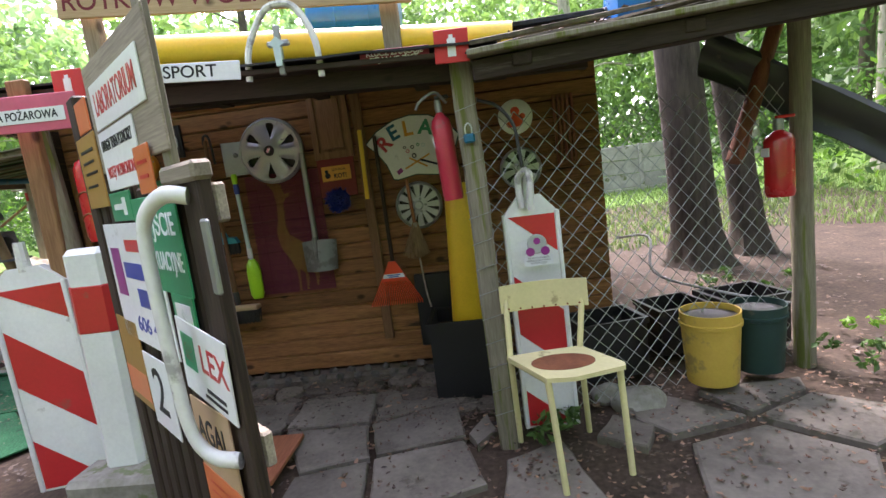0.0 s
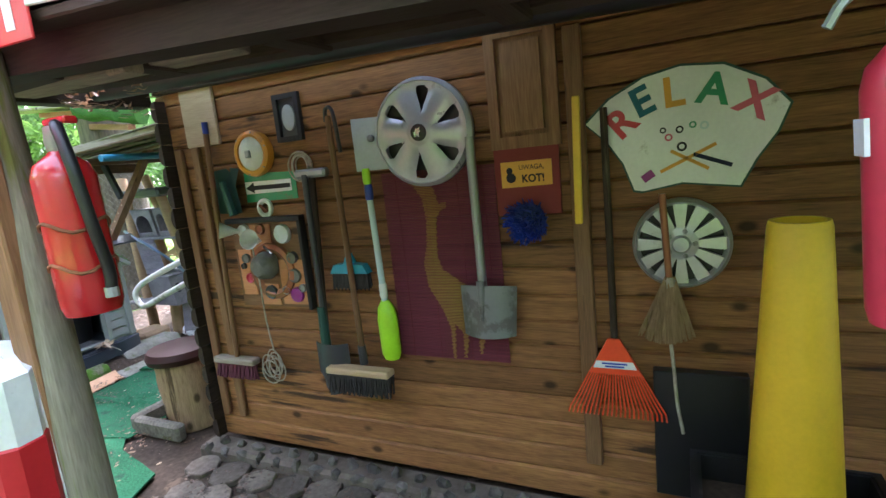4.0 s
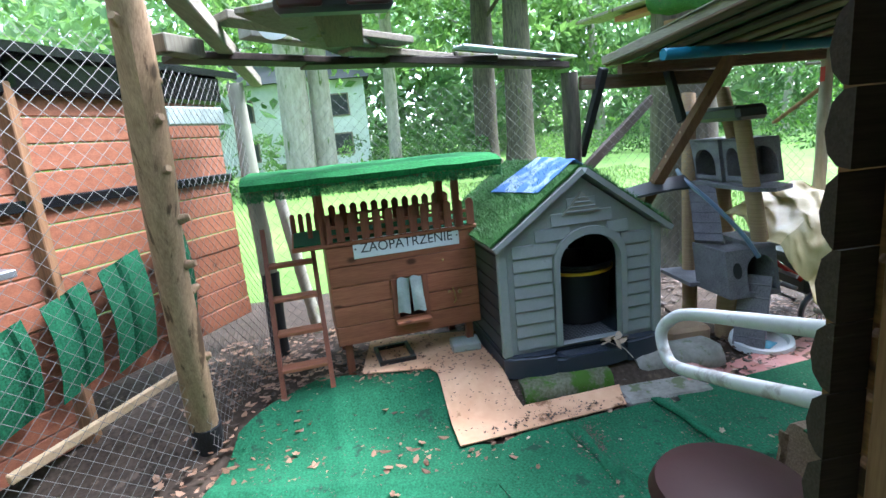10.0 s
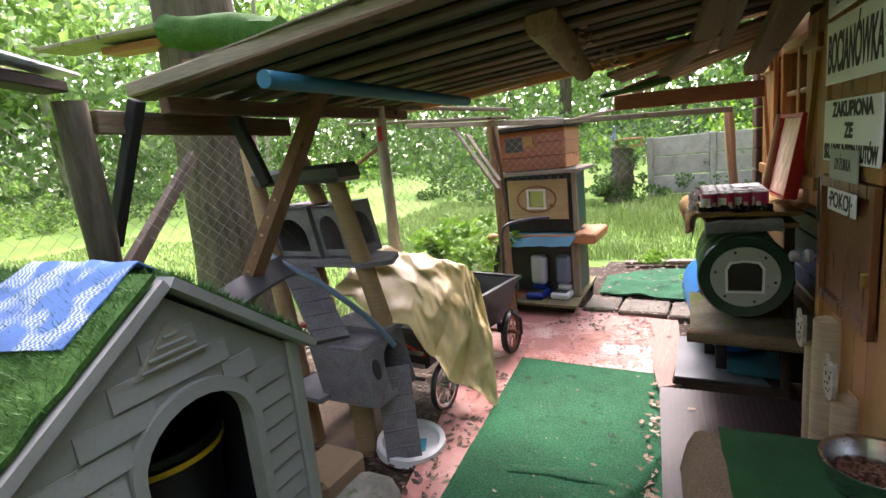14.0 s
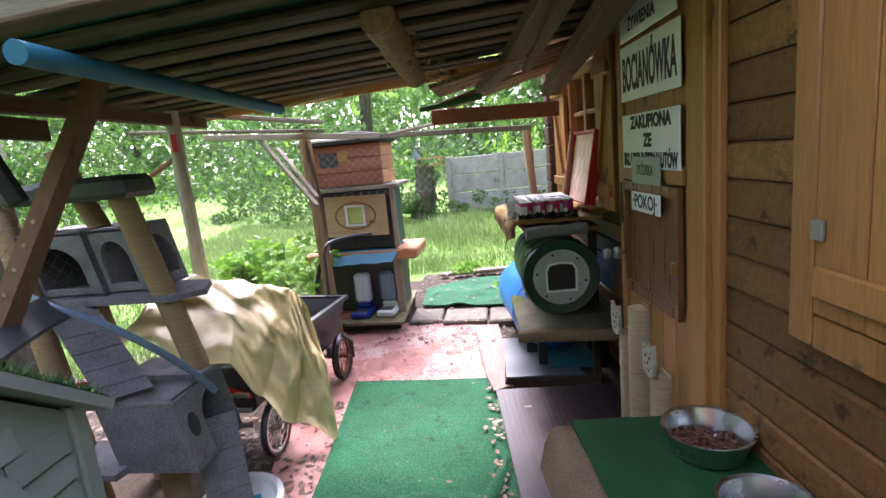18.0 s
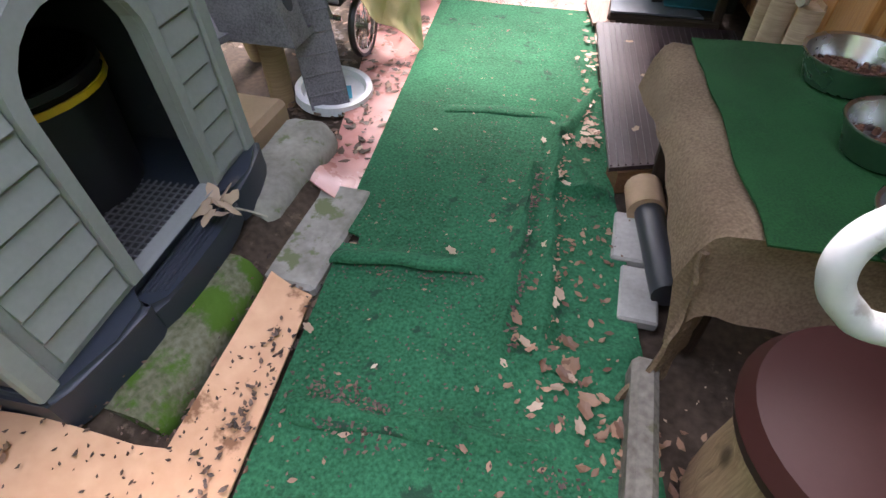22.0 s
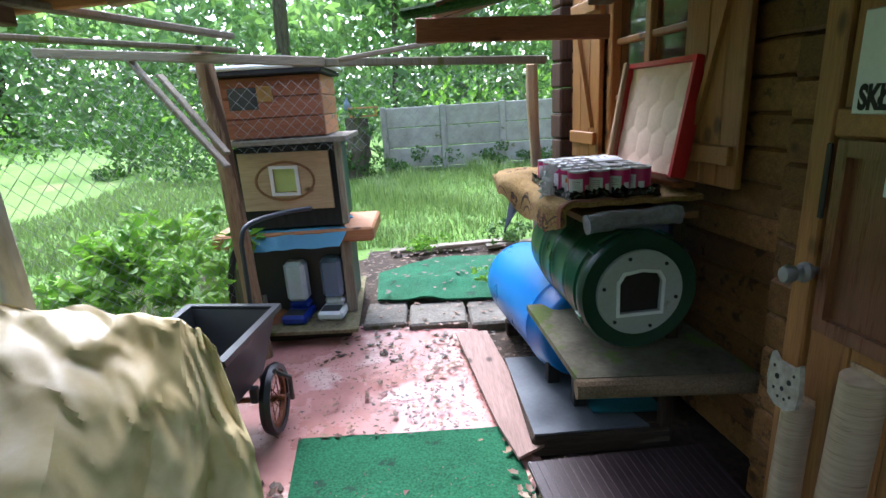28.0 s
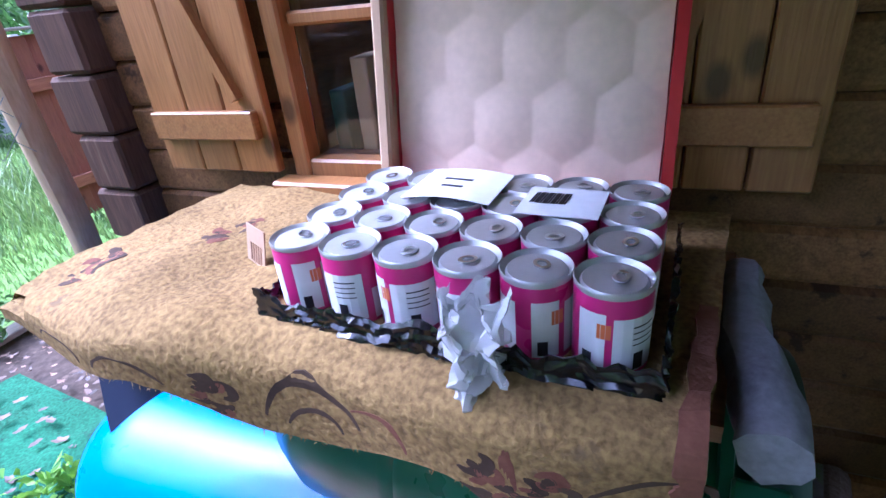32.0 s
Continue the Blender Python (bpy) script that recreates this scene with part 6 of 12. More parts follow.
part("rim", bm, M["black_plastic"], t)
bm = slab(B(), [(x * 0.92, y * 0.92) for x, y in ol], 0.0, 0.345)
part("soil_fill", bm, M["soil"], t, "dark soil")
bm = B()
box(bm, (0.33, TY - 0.045, 0.16), (0.60, TY - 0.005, 0.60), 0.004)
solo("black_board", bm, M["black_plastic"], "black plastic board leaning at the wall foot", "board")

FD = FW @ Matrix.Translation((0.27, 0, 0.015)) @ Matrix.Diagonal((0.78, 1, 1, 1))   # the door and its signs
FQ = FW @ Matrix.Translation((0.16, -0.105, 0.0))                                        # the window, its shutters and the suitcase lid
# ---- front wall: door, signs, window, feeding table (local x along the wall, y outward, z up) ----
FT = Matrix(((-1, 0, 0, 0), (0, 0, 1, 0), (0, 1, 0, 0), (0, 0, 0, 1)))   # writing that faces outward


def fbox(name, a, b, mat, bevel=0.004):
    bm = B()
    box(bm, a, b, bevel)
    return bm


d = thing("door_1", "honey brown plank door of the cabin covered with signs and scratching posts, shut", "door", FD, kind="structure")
for u0, u1 in ((1.385, 1.50), (1.503, 1.63), (1.633, 1.76), (1.763, 1.89), (1.893, 2.02)):
    bm = B()
    box(bm, (u0, 0.006, 0.10), (u1, 0.03, 1.80), 0.003)
    part("door_board", bm, M["honey_z"], d)
for a, b in (((1.39, 0.0305, 1.132), (2.015, 0.05, 1.19)), ((1.39, 0.0305, 0.10), (2.015, 0.05, 0.20))):
    bm = B()
    box(bm, a, b, 0.004)
    part("door_rail", bm, M["honey_y"], d)
bm = B()
box(bm, (1.425, 0.0305, 0.73), (1.965, 0.042, 1.105), 0.003)
pn = part("door_panel", bm, M["door_panel"], d, "dark red-brown varnished panel")
bm = ring_slab(B(), [(1.395, 0.712), (1.985, 0.712), (1.985, 1.128), (1.395, 1.128)], [(1.43, 0.745), (1.955, 0.745), (1.955, 1.095), (1.43, 1.095)], 0.043, 0.060, Matrix(((1, 0, 0, 0), (0, 0, 1, 0), (0, 1, 0, 0), (0, 0, 0, 1))))
part("panel_moulding", bm, M["door_panel"], pn)
for u0, u1, o in ((1.235, 1.365, 0.045), (2.03, 2.10, 0.04), (1.175, 1.225, 0.03)):
    bm = B()
    box(bm, (u0, 0.004, 0.05), (u1, o, 1.95), 0.005)
    solo("door_jamb", bm, M["honey_z"], "honey brown upright door jamb of the cabin", "door jamb", FD, kind="structure")
# handle knobs
kn = part("door_handle", rod(B(), (2.0, 0.03, 0.845), (2.0, 0.10, 0.845), 0.008, 0.008, 10), M["dull_steel"], d, "grey metal door knob")
for off, r in ((0.085, 0.024), (0.125, 0.022)):
    bm = lathe(B(), [(0.0, -0.018), (r * 0.8, -0.012), (r, 0.0), (r * 0.8, 0.014), (0.0, 0.018)], 18, Matrix.Translation((2.0, off, 0.845)) @ pose(0, 0, 0, 90, 0, 0))
    smooth(part("knob", bm, M["dull_steel"], kn))
bm = B()
box(bm, (1.405, 0.045, 0.86), (1.425, 0.075, 0.90), 0.004)
part("hasp", bm, M["brass"], d)
bm = B()
box(bm, (2.005, 0.0505, 0.96), (2.02, 0.06, 1.12), 0.003)
part("latch_plate", bm, M["black_plastic"], d)
# scratching posts on the door's lower half
for u, z0, z1, r in ((2.0, 0.04, 0.52, 0.040), (1.82, 0.05, 0.66, 0.052), (1.585, 0.10, 0.47, 0.046)):
    bm = rod(B(), (u + 0.015, 0.046, z0), (u, 0.046, z1), r, r, 20, True, 0.002, 8, seed=u)
    smooth(part("scratching_post", bm, M["post_sisal"], d, "worn pale sisal scratching post"), 40)
    bm = B()
    box(bm, (u - r * 0.9, 0.031, z0 + 0.02), (u + r * 0.9 + 0.015, 0.037, z1 + 0.012), 0.002)
    part("post_backing", bm, M["raw_wood_z"], d)
for u, z in ((1.995, 0.575), (1.575, 0.535)):
    head = [(-0.052, -0.045), (-0.022, -0.062), (0.022, -0.062), (0.052, -0.045), (0.060, 0.0), (0.056, 0.040), (0.050, 0.066), (0.028, 0.050), (-0.028, 0.050), (-0.050, 0.066), (-0.056, 0.040), (-0.060, 0.0)]
    bm = slab(B(), head, 0.0, 0.012, Matrix.Translation((u, 0.092, z)) @ FT)
    pad = part("cat_face_pad", bm, M["rope"], d, "worn pale pad shaped like a cat face")
    for x, y, q in ((-0.022, 0.012, 0.007), (0.022, 0.012, 0.007), (0.0, -0.012, 0.006), (-0.03, -0.02, 0.004), (0.03, -0.022, 0.004), (0.012, -0.035, 0.004), (-0.012, -0.036, 0.004), (-0.035, 0.035, 0.004), (0.036, 0.034, 0.004)):
        bm = slab(B(), circle(q, 10, x, y), 0.012, 0.0135, Matrix.Translation((u, 0.092, z)) @ FT)
        part("spot", bm, M["black_wood"], pad)

SG = "signs on the cabin door"


def plate(name, label, u0, u1, z0, z1, rows_, mat="white_sign", ink="ink", off=0.052, tilt=0.0):
    t = thing(name, label, "sign", FD @ Matrix.Translation(((u0 + u1) / 2, off, (z0 + z1) / 2)) @ Matrix.Rotation(radians(tilt), 4, "Y"), SG)
    w, h = u1 - u0, z1 - z0
    bm = B()
    box(bm, (-w / 2, 0.0, -h / 2), (w / 2, 0.006, h / 2), 0.002)
    part("plate", bm, M[mat], t)
    for txt, th, tw, x, y, bd in rows_:
        letters(t, txt, th, Matrix.Translation((-x, 0.0063, y)) @ FT, M[ink], tw, bold=bd)
    return t


plate("job_sign", "white sign with the words kierownik zywienia in black", 1.40, 1.968, 1.622, 1.78, [("KIEROWNIK", 0.042, 0.34, -0.02, 0.042, 0.001), ("ŻYWIENIA", 0.042, 0.29, -0.04, -0.034, 0.001)], tilt=1)
plate("name_sign", "white board with bocianowka painted by hand in dark violet", 1.37, 1.967, 1.415, 1.604, [("BOCIANÓWKA", 0.115, 0.55, 0.0, -0.01, 0.004)], ink="ink_violet")
plate("fund_sign", "white board hand-lettered as bought from internet donations", 1.378, 1.966, 1.178, 1.366, [("ZAKUPIONA", 0.042, 0.42, 0.02, 0.062, 0.003), ("ZE", 0.042, 0.09, 0.0, 0.0, 0.003), ("SKŁADEK INTERNAUTÓW", 0.045, 0.56, 0.0, -0.065, 0.003)])
plate("duty_sign", "small grey-green enamel sign reading dyzurka", 1.53, 1.828, 1.128, 1.22, [("DYŻURKA", 0.036, 0.17, 0.0, 0.0, 0.0)], mat="sign_grey", off=0.062)
plate("room_sign", "white enamel sign reading pokoj in blue-black capitals", 1.535, 1.84, 1.03, 1.098, [("·POKOJ·", 0.048, 0.26, 0.0, 0.0, 0.001)], off=0.062)
# near shutter
sh = thing("window_shutter", "honey brown board shutter with a black iron hook, shut", "shutter", FW, "shutters of the cabin")
for u0, u1 in ((0.15, 0.29), (0.293, 0.42), (0.423, 0.56), (0.563, 0.69), (0.693, 0.815)):
    bm = B()
    box(bm, (u0, 0.022, 0.93), (u1, 0.045, 1.70), 0.003)
    part("board", bm, M["honey_z"], sh)
for a, b in (((0.82, 0.004, 0.86), (0.885, 0.045, 1.78)), ((0.10, 0.004, 0.855), (0.82, 0.04, 0.925)), ((0.10, 0.0455, 0.97), (0.80, 0.062, 1.03))):
    bm = B()
    box(bm, a, b, 0.004)
    part("rail", bm, M["honey_z"], sh)
bm = pipe(B(), [(0.60, 0.06, 1.40), (0.60, 0.085, 1.40), (0.54, 0.085, 1.40), (0.535, 0.085, 1.31), (0.55, 0.085, 1.27), (0.57, 0.085, 1.28)], 0.008, 8)
part("iron_hook", bm, M["black_plastic"], sh, "black iron hook")
bm = B()
box(bm, (0.785, 0.046, 1.08), (0.815, 0.055, 1.12), 0.002)
part("hinge", bm, M["dull_steel"], sh)

# window with open shutters
w = thing("window_1", "four-pane cabin window with a brown timber frame", "window", FQ, kind="structure")
for a, b in (((2.345, -0.05, 0.93), (2.40, 0.03, 1.72)), ((2.91, -0.05, 0.93), (2.95, 0.03, 1.72)), ((2.40, -0.05, 0.93), (2.91, 0.03, 0.985)), ((2.40, -0.05, 1.67), (2.91, 0.03, 1.72)), ((2.64, -0.04, 0.985), (2.68, 0.015, 1.67)), ((2.40, -0.03, 1.225), (2.64, 0.01, 1.25)), ((2.68, -0.03, 1.225), (2.91, 0.01, 1.25)), ((2.40, -0.03, 1.45), (2.64, 0.01, 1.475)), ((2.68, -0.03, 1.45), (2.91, 0.01, 1.475))):
    bm = B()
    box(bm, a, b, 0.005)
    part("frame_bar", bm, M["honey_z"], w)
for u0, u1 in ((2.40, 2.64), (2.68, 2.91)):
    for z0, z1 in ((0.985, 1.225), (1.25, 1.45), (1.475, 1.67)):
        bm = B()
        box(bm, (u0, -0.016, z0), (u1, -0.012, z1), 0.0)
        pn = part("pane", bm, M["glass"], w)
        pn.visible_shadow = False
bm = B()
box(bm, (2.33, 0.0305, 0.925), (2.97, 0.085, 0.955), 0.005)
part("sill", bm, M["honey_y"], w)
for k, (u, h, c) in enumerate(((2.47, 0.16, "bottle_green"), (2.53, 0.20, "cardboard"), (2.58, 0.18, "raw_wood_z"), (2.74, 0.17, "grey_foam"), (2.80, 0.21, "cardboard"), (2.86, 0.15, "bottle_green"))):
    bm = B()
    box(bm, (u, -0.20, 0.95), (u + 0.035, -0.06, 0.95 + h), 0.003)
    solo("book", bm, M[c], "old book standing on the inner window ledge", "book", FQ, "books in the window")
bm = B()
box(bm, (2.30, -0.30, 0.92), (3.0, -0.055, 0.945), 0.004)
solo("window_ledge", bm, M["brown_wood_x"], "inner wooden window ledge carrying books", "ledge", FQ)
for u0, u1, tag in ((2.965, 3.255, -1), (2.075, 2.325, 1)):
    s = thing("window_shutter", "honey brown braced board shutter, folded open beside the window", "shutter", FQ, "shutters of the cabin")
    n = 3
    for i in range(n):
        a, b = u0 + (u1 - u0) * i / n, u0 + (u1 - u0) * (i + 1) / n - 0.003
        bm = B()
        box(bm, (a, 0.035, 0.965), (b, 0.058, 1.75), 0.003)
        part("board", bm, M["honey_z"], s)
    for z in (1.035, 1.60):
        bm = B()
        box(bm, (u0 + 0.015, 0.0585, z), (u1 - 0.015, 0.078, z + 0.055), 0.003)
        part("ledge_bar", bm, M["honey_y"], s)
    bm = rod(B(), (u0 + 0.05 if tag < 0 else u1 - 0.05, 0.066, 1.11), (u1 - 0.05 if tag < 0 else u0 + 0.05, 0.066, 1.59), 0.014, 0.014, 4)
    part("brace", bm, M["honey_z"], s)
bm = B()
box(bm, (2.328, 0.004, 0.93), (2.343, 0.05, 1.80), 0.003)
solo("window_trim", bm, M["honey_z"], "honey brown trim beside the window", "trim", FQ, kind="structure")

# feeding table with carpet, bowls
t = thing("feeding_table", "low board table draped with worn brown and green carpet", "table", Matrix())
bm = slab(B(), [(-2.355, 4.165), (-1.90, 4.205), (-1.90, 4.95), (-2.44, 4.89)], 0.405, 0.435)
part("tabletop", bm, M["brown_wood_y"], t)
for x, y in ((-2.36, 4.85), (-1.95, 4.88), (-2.29, 4.24), (-1.95, 4.27)):
    bm = B()
    box(bm, (x - 0.025, y - 0.025, 0.0), (x + 0.025, y + 0.025, 0.405), 0.004)
    part("leg", bm, M["dark_beam_z"], t)


def drape(u, v, lift=0.0, side=0.0):
    """Carpet over the table: u from the open long side inward, v from the hanging front end to the far end."""
    wob = noise.noise(Vector((u * 6, v * 7, 1)))
    y = 4.16 + (v - 0.16) * 0.915
    edge = -2.378 - 0.125 * (y - 4.16) + 0.012 * noise.noise(Vector((v * 9, 3, 0)))
    x, z = edge + u * (-1.90 - edge), 0.449 + lift + 0.004 * wob
    over = max(0.0, 0.10 - u) / 0.10
    z -= (0.020 + 0.085 * over * (1 + 0.4 * math.sin(v * 8))) * over ** 2
    x -= 0.012 * over
    if v < 0.16:
        d = (0.16 - v) / 0.16
        y = 4.16 + 0.035 * (1 - d) + 0.030 * math.sin(d * 3) * (1 if u > 0.2 else u * 5) - 0.035
        z -= d * (0.185 + 0.03 * noise.noise(Vector((u * 5, 0, 7)))) + 0.012 * d
    return Vector((x, y + 0.008 * wob, z))


bm = sheet(B(), drape, 34, 44, 0.009)
smooth(part("brown_carpet", bm, M["brown_carpet"], t, "worn brown carpet edge hanging over the sides"))
bm = sheet(B(), lambda u, v: Vector((-2.285 - 0.122 * (v * 0.79) + 0.012 * noise.noise(Vector((v * 5, 1, 0))) + u * (0.385 + 0.122 * v * 0.79), 4.133 + 0.02 * u + 0.805 * v, 0.467 + 0.003 * noise.noise(Vector((u * 5, v * 9, 4))))), 14, 30, 0.005)
smooth(part("green_carpet", bm, M["green_dark"], t, "dark green short-pile carpet"))


def tail(u, v):
    """The torn corner of the brown carpet, trailing to the ground."""
    pts = [Vector(p) for p in ((-2.368, 4.165, 0.405), (-2.358, 4.15, 0.33), (-2.352, 4.13, 0.22), (-2.372, 4.10, 0.115), (-2.425, 4.045, 0.034))]
    q = min(v * 4, 3.999)
    c = pts[int(q)].lerp(pts[int(q) + 1], q - int(q))
    wide = Vector((0.02 + 0.075 * v, 0.055 + 0.035 * v, 0.0))
    return c + wide * (u - 0.25) + noise.noise_vector(Vector((u * 3, v * 5, 2))) * 0.014


bm = sheet(B(), tail, 10, 26, 0.010)
smooth(part("torn_corner", bm, M["brown_carpet"], t, "frayed brown carpet corner trailing to the ground"))
for x, y, r, lab in ((-2.05, 4.90, 0.112, "steel pet bowl half full of dry kibble"), (-2.04, 4.60, 0.098, "steel pet bowl with scraps of wet food"), (-2.06, 4.32, 0.09, "empty steel pet bowl")):
    b = thing("pet_bowl", lab, "bowl", pose(x, y - 0.145, 0.468), "pet bowls on the table")
    bm = lathe(B(), [(0.0, 0.004), (r * 0.72, 0.002), (r * 0.78, 0.006), (r * 0.96, 0.068), (r * 1.02, 0.072), (r * 1.02, 0.076), (r * 0.94, 0.072), (r * 0.74, 0.010), (0.0, 0.008)], 36)
    smooth(part("bowl", bm, M["steel"], b))
    rnd = random.Random(int(r * 1000))
    bm = B()
    for i in range(150 if r > 0.11 else 60 if r > 0.095 else 8):
        a, q = rnd.uniform(0, 6.283), r * 0.72 * math.sqrt(rnd.random())
        rod(bm, (q * math.cos(a), q * math.sin(a), 0.012), (q * math.cos(a), q * math.sin(a), 0.024 + (0.012 if r > 0.11 else 0.004) * rnd.random()), 0.008, 0.006, 5)
    tagged(part("kibble", bm, M["kibble"], b, "brown kibble"), kind="stuff")
# stool: log with a brown lid, concrete edging, white pipe hoop
t = thing("log_stool", "log section stool under a brown padded plastic lid", "stool", pose(-2.16, 3.83, 0.0))
bm = rod(B(), (0.02, 0.03, 0.0), (0.0, 0.0, 0.40), 0.165, 0.155, 20, True, 0.008, 8, 3)
smooth(part("log", bm, M["peeled_log"], t))
bm = lathe(B(), [(0.15, -0.02), (0.178, -0.01), (0.186, 0.02), (0.170, 0.052), (0.11, 0.068), (0.0, 0.072)], 36, Matrix.Translation((0, 0, 0.40)))
smooth(part("lid", bm, M["brown_lid"], t, "glossy brown plastic lid"))
bm = B()
for a, b in (((-2.42, 3.62, 0.0), (-2.36, 4.12, 0.10)), ((-2.36, 3.60, 0.0), (-2.0, 3.66, 0.10))):
    box(bm, a, b, 0.015)
solo("planter_edge", bm, M["yard_slab"], "low concrete planter edging beside the stool", "edging")
t = thing("pipe_hoop", "bent white-painted steel pipe hoop fixed to the cabin corner", "pipe hoop", Matrix())
bm = pipe(B(), bend([(-1.81, 3.73, 0.985), (-2.08, 3.77, 0.905), (-2.30, 3.805, 0.835), (-2.365, 3.80, 0.80), (-2.385, 3.785, 0.76), (-2.36, 3.78, 0.715), (-2.30, 3.775, 0.70), (-2.08, 3.745, 0.775), (-1.81, 3.72, 0.87)], 8), 0.0155, 14)
smooth(part("pipe", bm, M["hoop_grey"], t))
for i, (x, y, z, l) in enumerate(((-2.43, 4.57, 0.0, 0.20), (-2.40, 4.355, 0.0, 0.19))):
    bm = B()
    box(bm, (x - 0.05, y - l / 2, 0.0), (x + 0.05, y + l / 2, 0.035), 0.006)
    solo("paving_tile", bm, M["concrete"], "small grey concrete tile beside the carpet", "tile", None, "tiles beside the carpet")
t = thing("drain_pipe", "short clay pipe lying under the table edge", "pipe", Matrix())
bm = rod(B(), (-2.395, 4.70, 0.06), (-2.335, 4.34, 0.06), 0.042, 0.042, 16)
smooth(part("grey_pipe", bm, M["bin_grey"], t))
bm = rod(B(), (-2.408, 4.77, 0.06), (-2.394, 4.65, 0.06), 0.056, 0.056, 16)
smooth(part("clay_collar", bm, M["cardboard"], t, "glazed tan collar"))

# ---- entrance: gate boards, posts, netting, chair, buckets ----
GT = Matrix.Translation((0.300, 1.570, -0.265)) @ Matrix.Rotation(radians(139), 4, "Z") @ Matrix.Diagonal((1.66, 1.0, 1.265, 1.0))   # x along the gate, y out of its sign side
g = thing("sign_gate", "narrow slatted wooden gate standing open and covered with old signs", "gate", GT)
for i in range(9):
    bm = B()
    u = 0.03 + i * 0.065
    box(bm, (u, -0.03, 0.19), (u + 0.045, -0.012, 1.20 + 0.02 * math.sin(i * 2)), 0.004)
    part("slat", bm, M["dark_beam_z"], g)
for z in (0.25, 0.72, 1.12):
    bm = B()
    box(bm, (0.0, -0.055, z), (0.60, -0.031, z + 0.06), 0.004)
    part("rail", bm, M["grey_wood_x"], g)
bm = B()
box(bm, (-0.002, -0.03, 0.15), (0.03, -0.004, 1.20), 0.004)
part("edge_post", bm, M["dark_beam_z"], g, "weathered grey edge post")
bm = B()
box(bm, (-0.008, -0.034, 1.185), (0.11, 0.006, 1.215), 0.006)
part("cap_block", bm, M["grey_wood_x"], g)
bm = B()
box(bm, (0.54, -0.06, 0.15), (0.60, -0.005, 1.44), 0.006)
part("hinge_post", bm, M["dark_beam_z"], g)
bm = pipe(B(), bend([(0.03, 0.0, 1.165), (0.06, 0.03, 1.17), (0.10, 0.05, 1.14), (0.112, 0.055, 1.08), (0.108, 0.055, 0.90), (0.10, 0.05, 0.78), (0.075, 0.03, 0.735), (0.03, 0.0, 0.735)], 6), 0.0135, 12)
smooth(part("pipe_handle", bm, M["peeling_white"], g, "bent pipe handle with peeling white paint"))
bm = B()
box(bm, (-0.03, 0.003, 1.02), (-0.01, 0.012, 1.13), 0.003)
part("bolt", bm, M["dull_steel"], g)


def gate_sign(name, label, s0, s1, z0, z1, mat, rows_=(), off=0.0, tilt=0.0):
    t = thing(name, label, "sign", GT @ Matrix.Translation(((s0 + s1) / 2, off, (z0 + z1) / 2)) @ Matrix.Rotation(radians(tilt), 4, "Y"), "signs on the gate")
    w, h = s1 - s0, z1 - z0
    bm = B()
    box(bm, (-w / 2, -0.004, -h / 2), (w / 2, 0.0, h / 2), 0.001)
    part("plate", bm, M[mat], t)
    for kind, *r in rows_:
        if kind == "t":
            txt, th, tw, x, y, ink = r
            letters(t, txt, th, Matrix.Translation((-x, 0.0004, y)) @ FT, M[ink], tw, bold=0.0006)
        else:
            x0, x1, y0, y1, c = r
            bm = B()
            box(bm, (-x1, 0.0002, y0), (-x0, 0.0012, y1), 0.0)
            part("bar", bm, M[c], t)
    return t


bm = B()
box(bm, (0.07, -0.011, 1.24), (0.42, -0.0045, 1.46), 0.003)
part("head_board", bm, M["grey_wood_x"], g)
bm = B()
box(bm, (0.085, -0.03, 1.16), (0.115, -0.0115, 1.48), 0.003)
part("head_stake", bm, M["mossy_post"], g)
gate_sign("lab_sign", "white sign with laboratorium in red capitals", 0.11, 0.385, 1.325, 1.415, "white_sign", [("t", "LABORATORIUM", 0.045, 0.23, 0.0, 0.0, "sign_red")])
gate_sign("wet_ground_sign", "white sign warning of boggy ground, black and red lines", 0.185, 0.39, 1.20, 1.32, "white_sign", [("t", "UWAGA! TEREN PODMOKŁY", 0.022, 0.18, 0.0, 0.03, "ink"), ("t", "WSTĘP WZBRONIONY", 0.022, 0.17, 0.0, -0.025, "sign_red")])
gate_sign("orange_tag", "ragged orange warning sticker", 0.13, 0.20, 1.18, 1.262, "sign_orange", [("b", -0.022, 0.022, 0.01, 0.016, "sign_red"), ("b", -0.022, 0.018, -0.015, -0.009, "sign_red")], 0.006)
gate_sign("ochre_sign", "ochre panel with faded lines of writing", 0.42, 0.57, 1.17, 1.335, "sign_ochre", [("b", -0.05, 0.05, 0.045, 0.052, "ink"), ("b", -0.05, 0.04, 0.02, 0.026, "ink"), ("b", -0.045, 0.05, -0.005, 0.001, "ink"), ("b", -0.05, 0.03, -0.035, -0.029, "ink")])
gate_sign("round_tag", "faded orange panel above the ochre sign", 0.43, 0.52, 1.34, 1.41, "sign_orange")
gate_sign("escape_arrow", "green escape route sign with a white arrow", 0.28, 0.405, 1.135, 1.195, "sign_green", [("b", -0.04, 0.03, -0.006, 0.006, "white_sign"), ("b", 0.015, 0.035, -0.018, 0.018, "white_sign")])
gate_sign("exit_sign", "green emergency exit sign with white capitals", 0.08, 0.275, 1.0, 1.175, "sign_green", [("t", "WYJŚCIE", 0.040, 0.16, 0.0, 0.035, "white_sign"), ("t", "EWAKUACYJNE", 0.034, 0.17, 0.0, -0.03, "white_sign")], 0.0015)
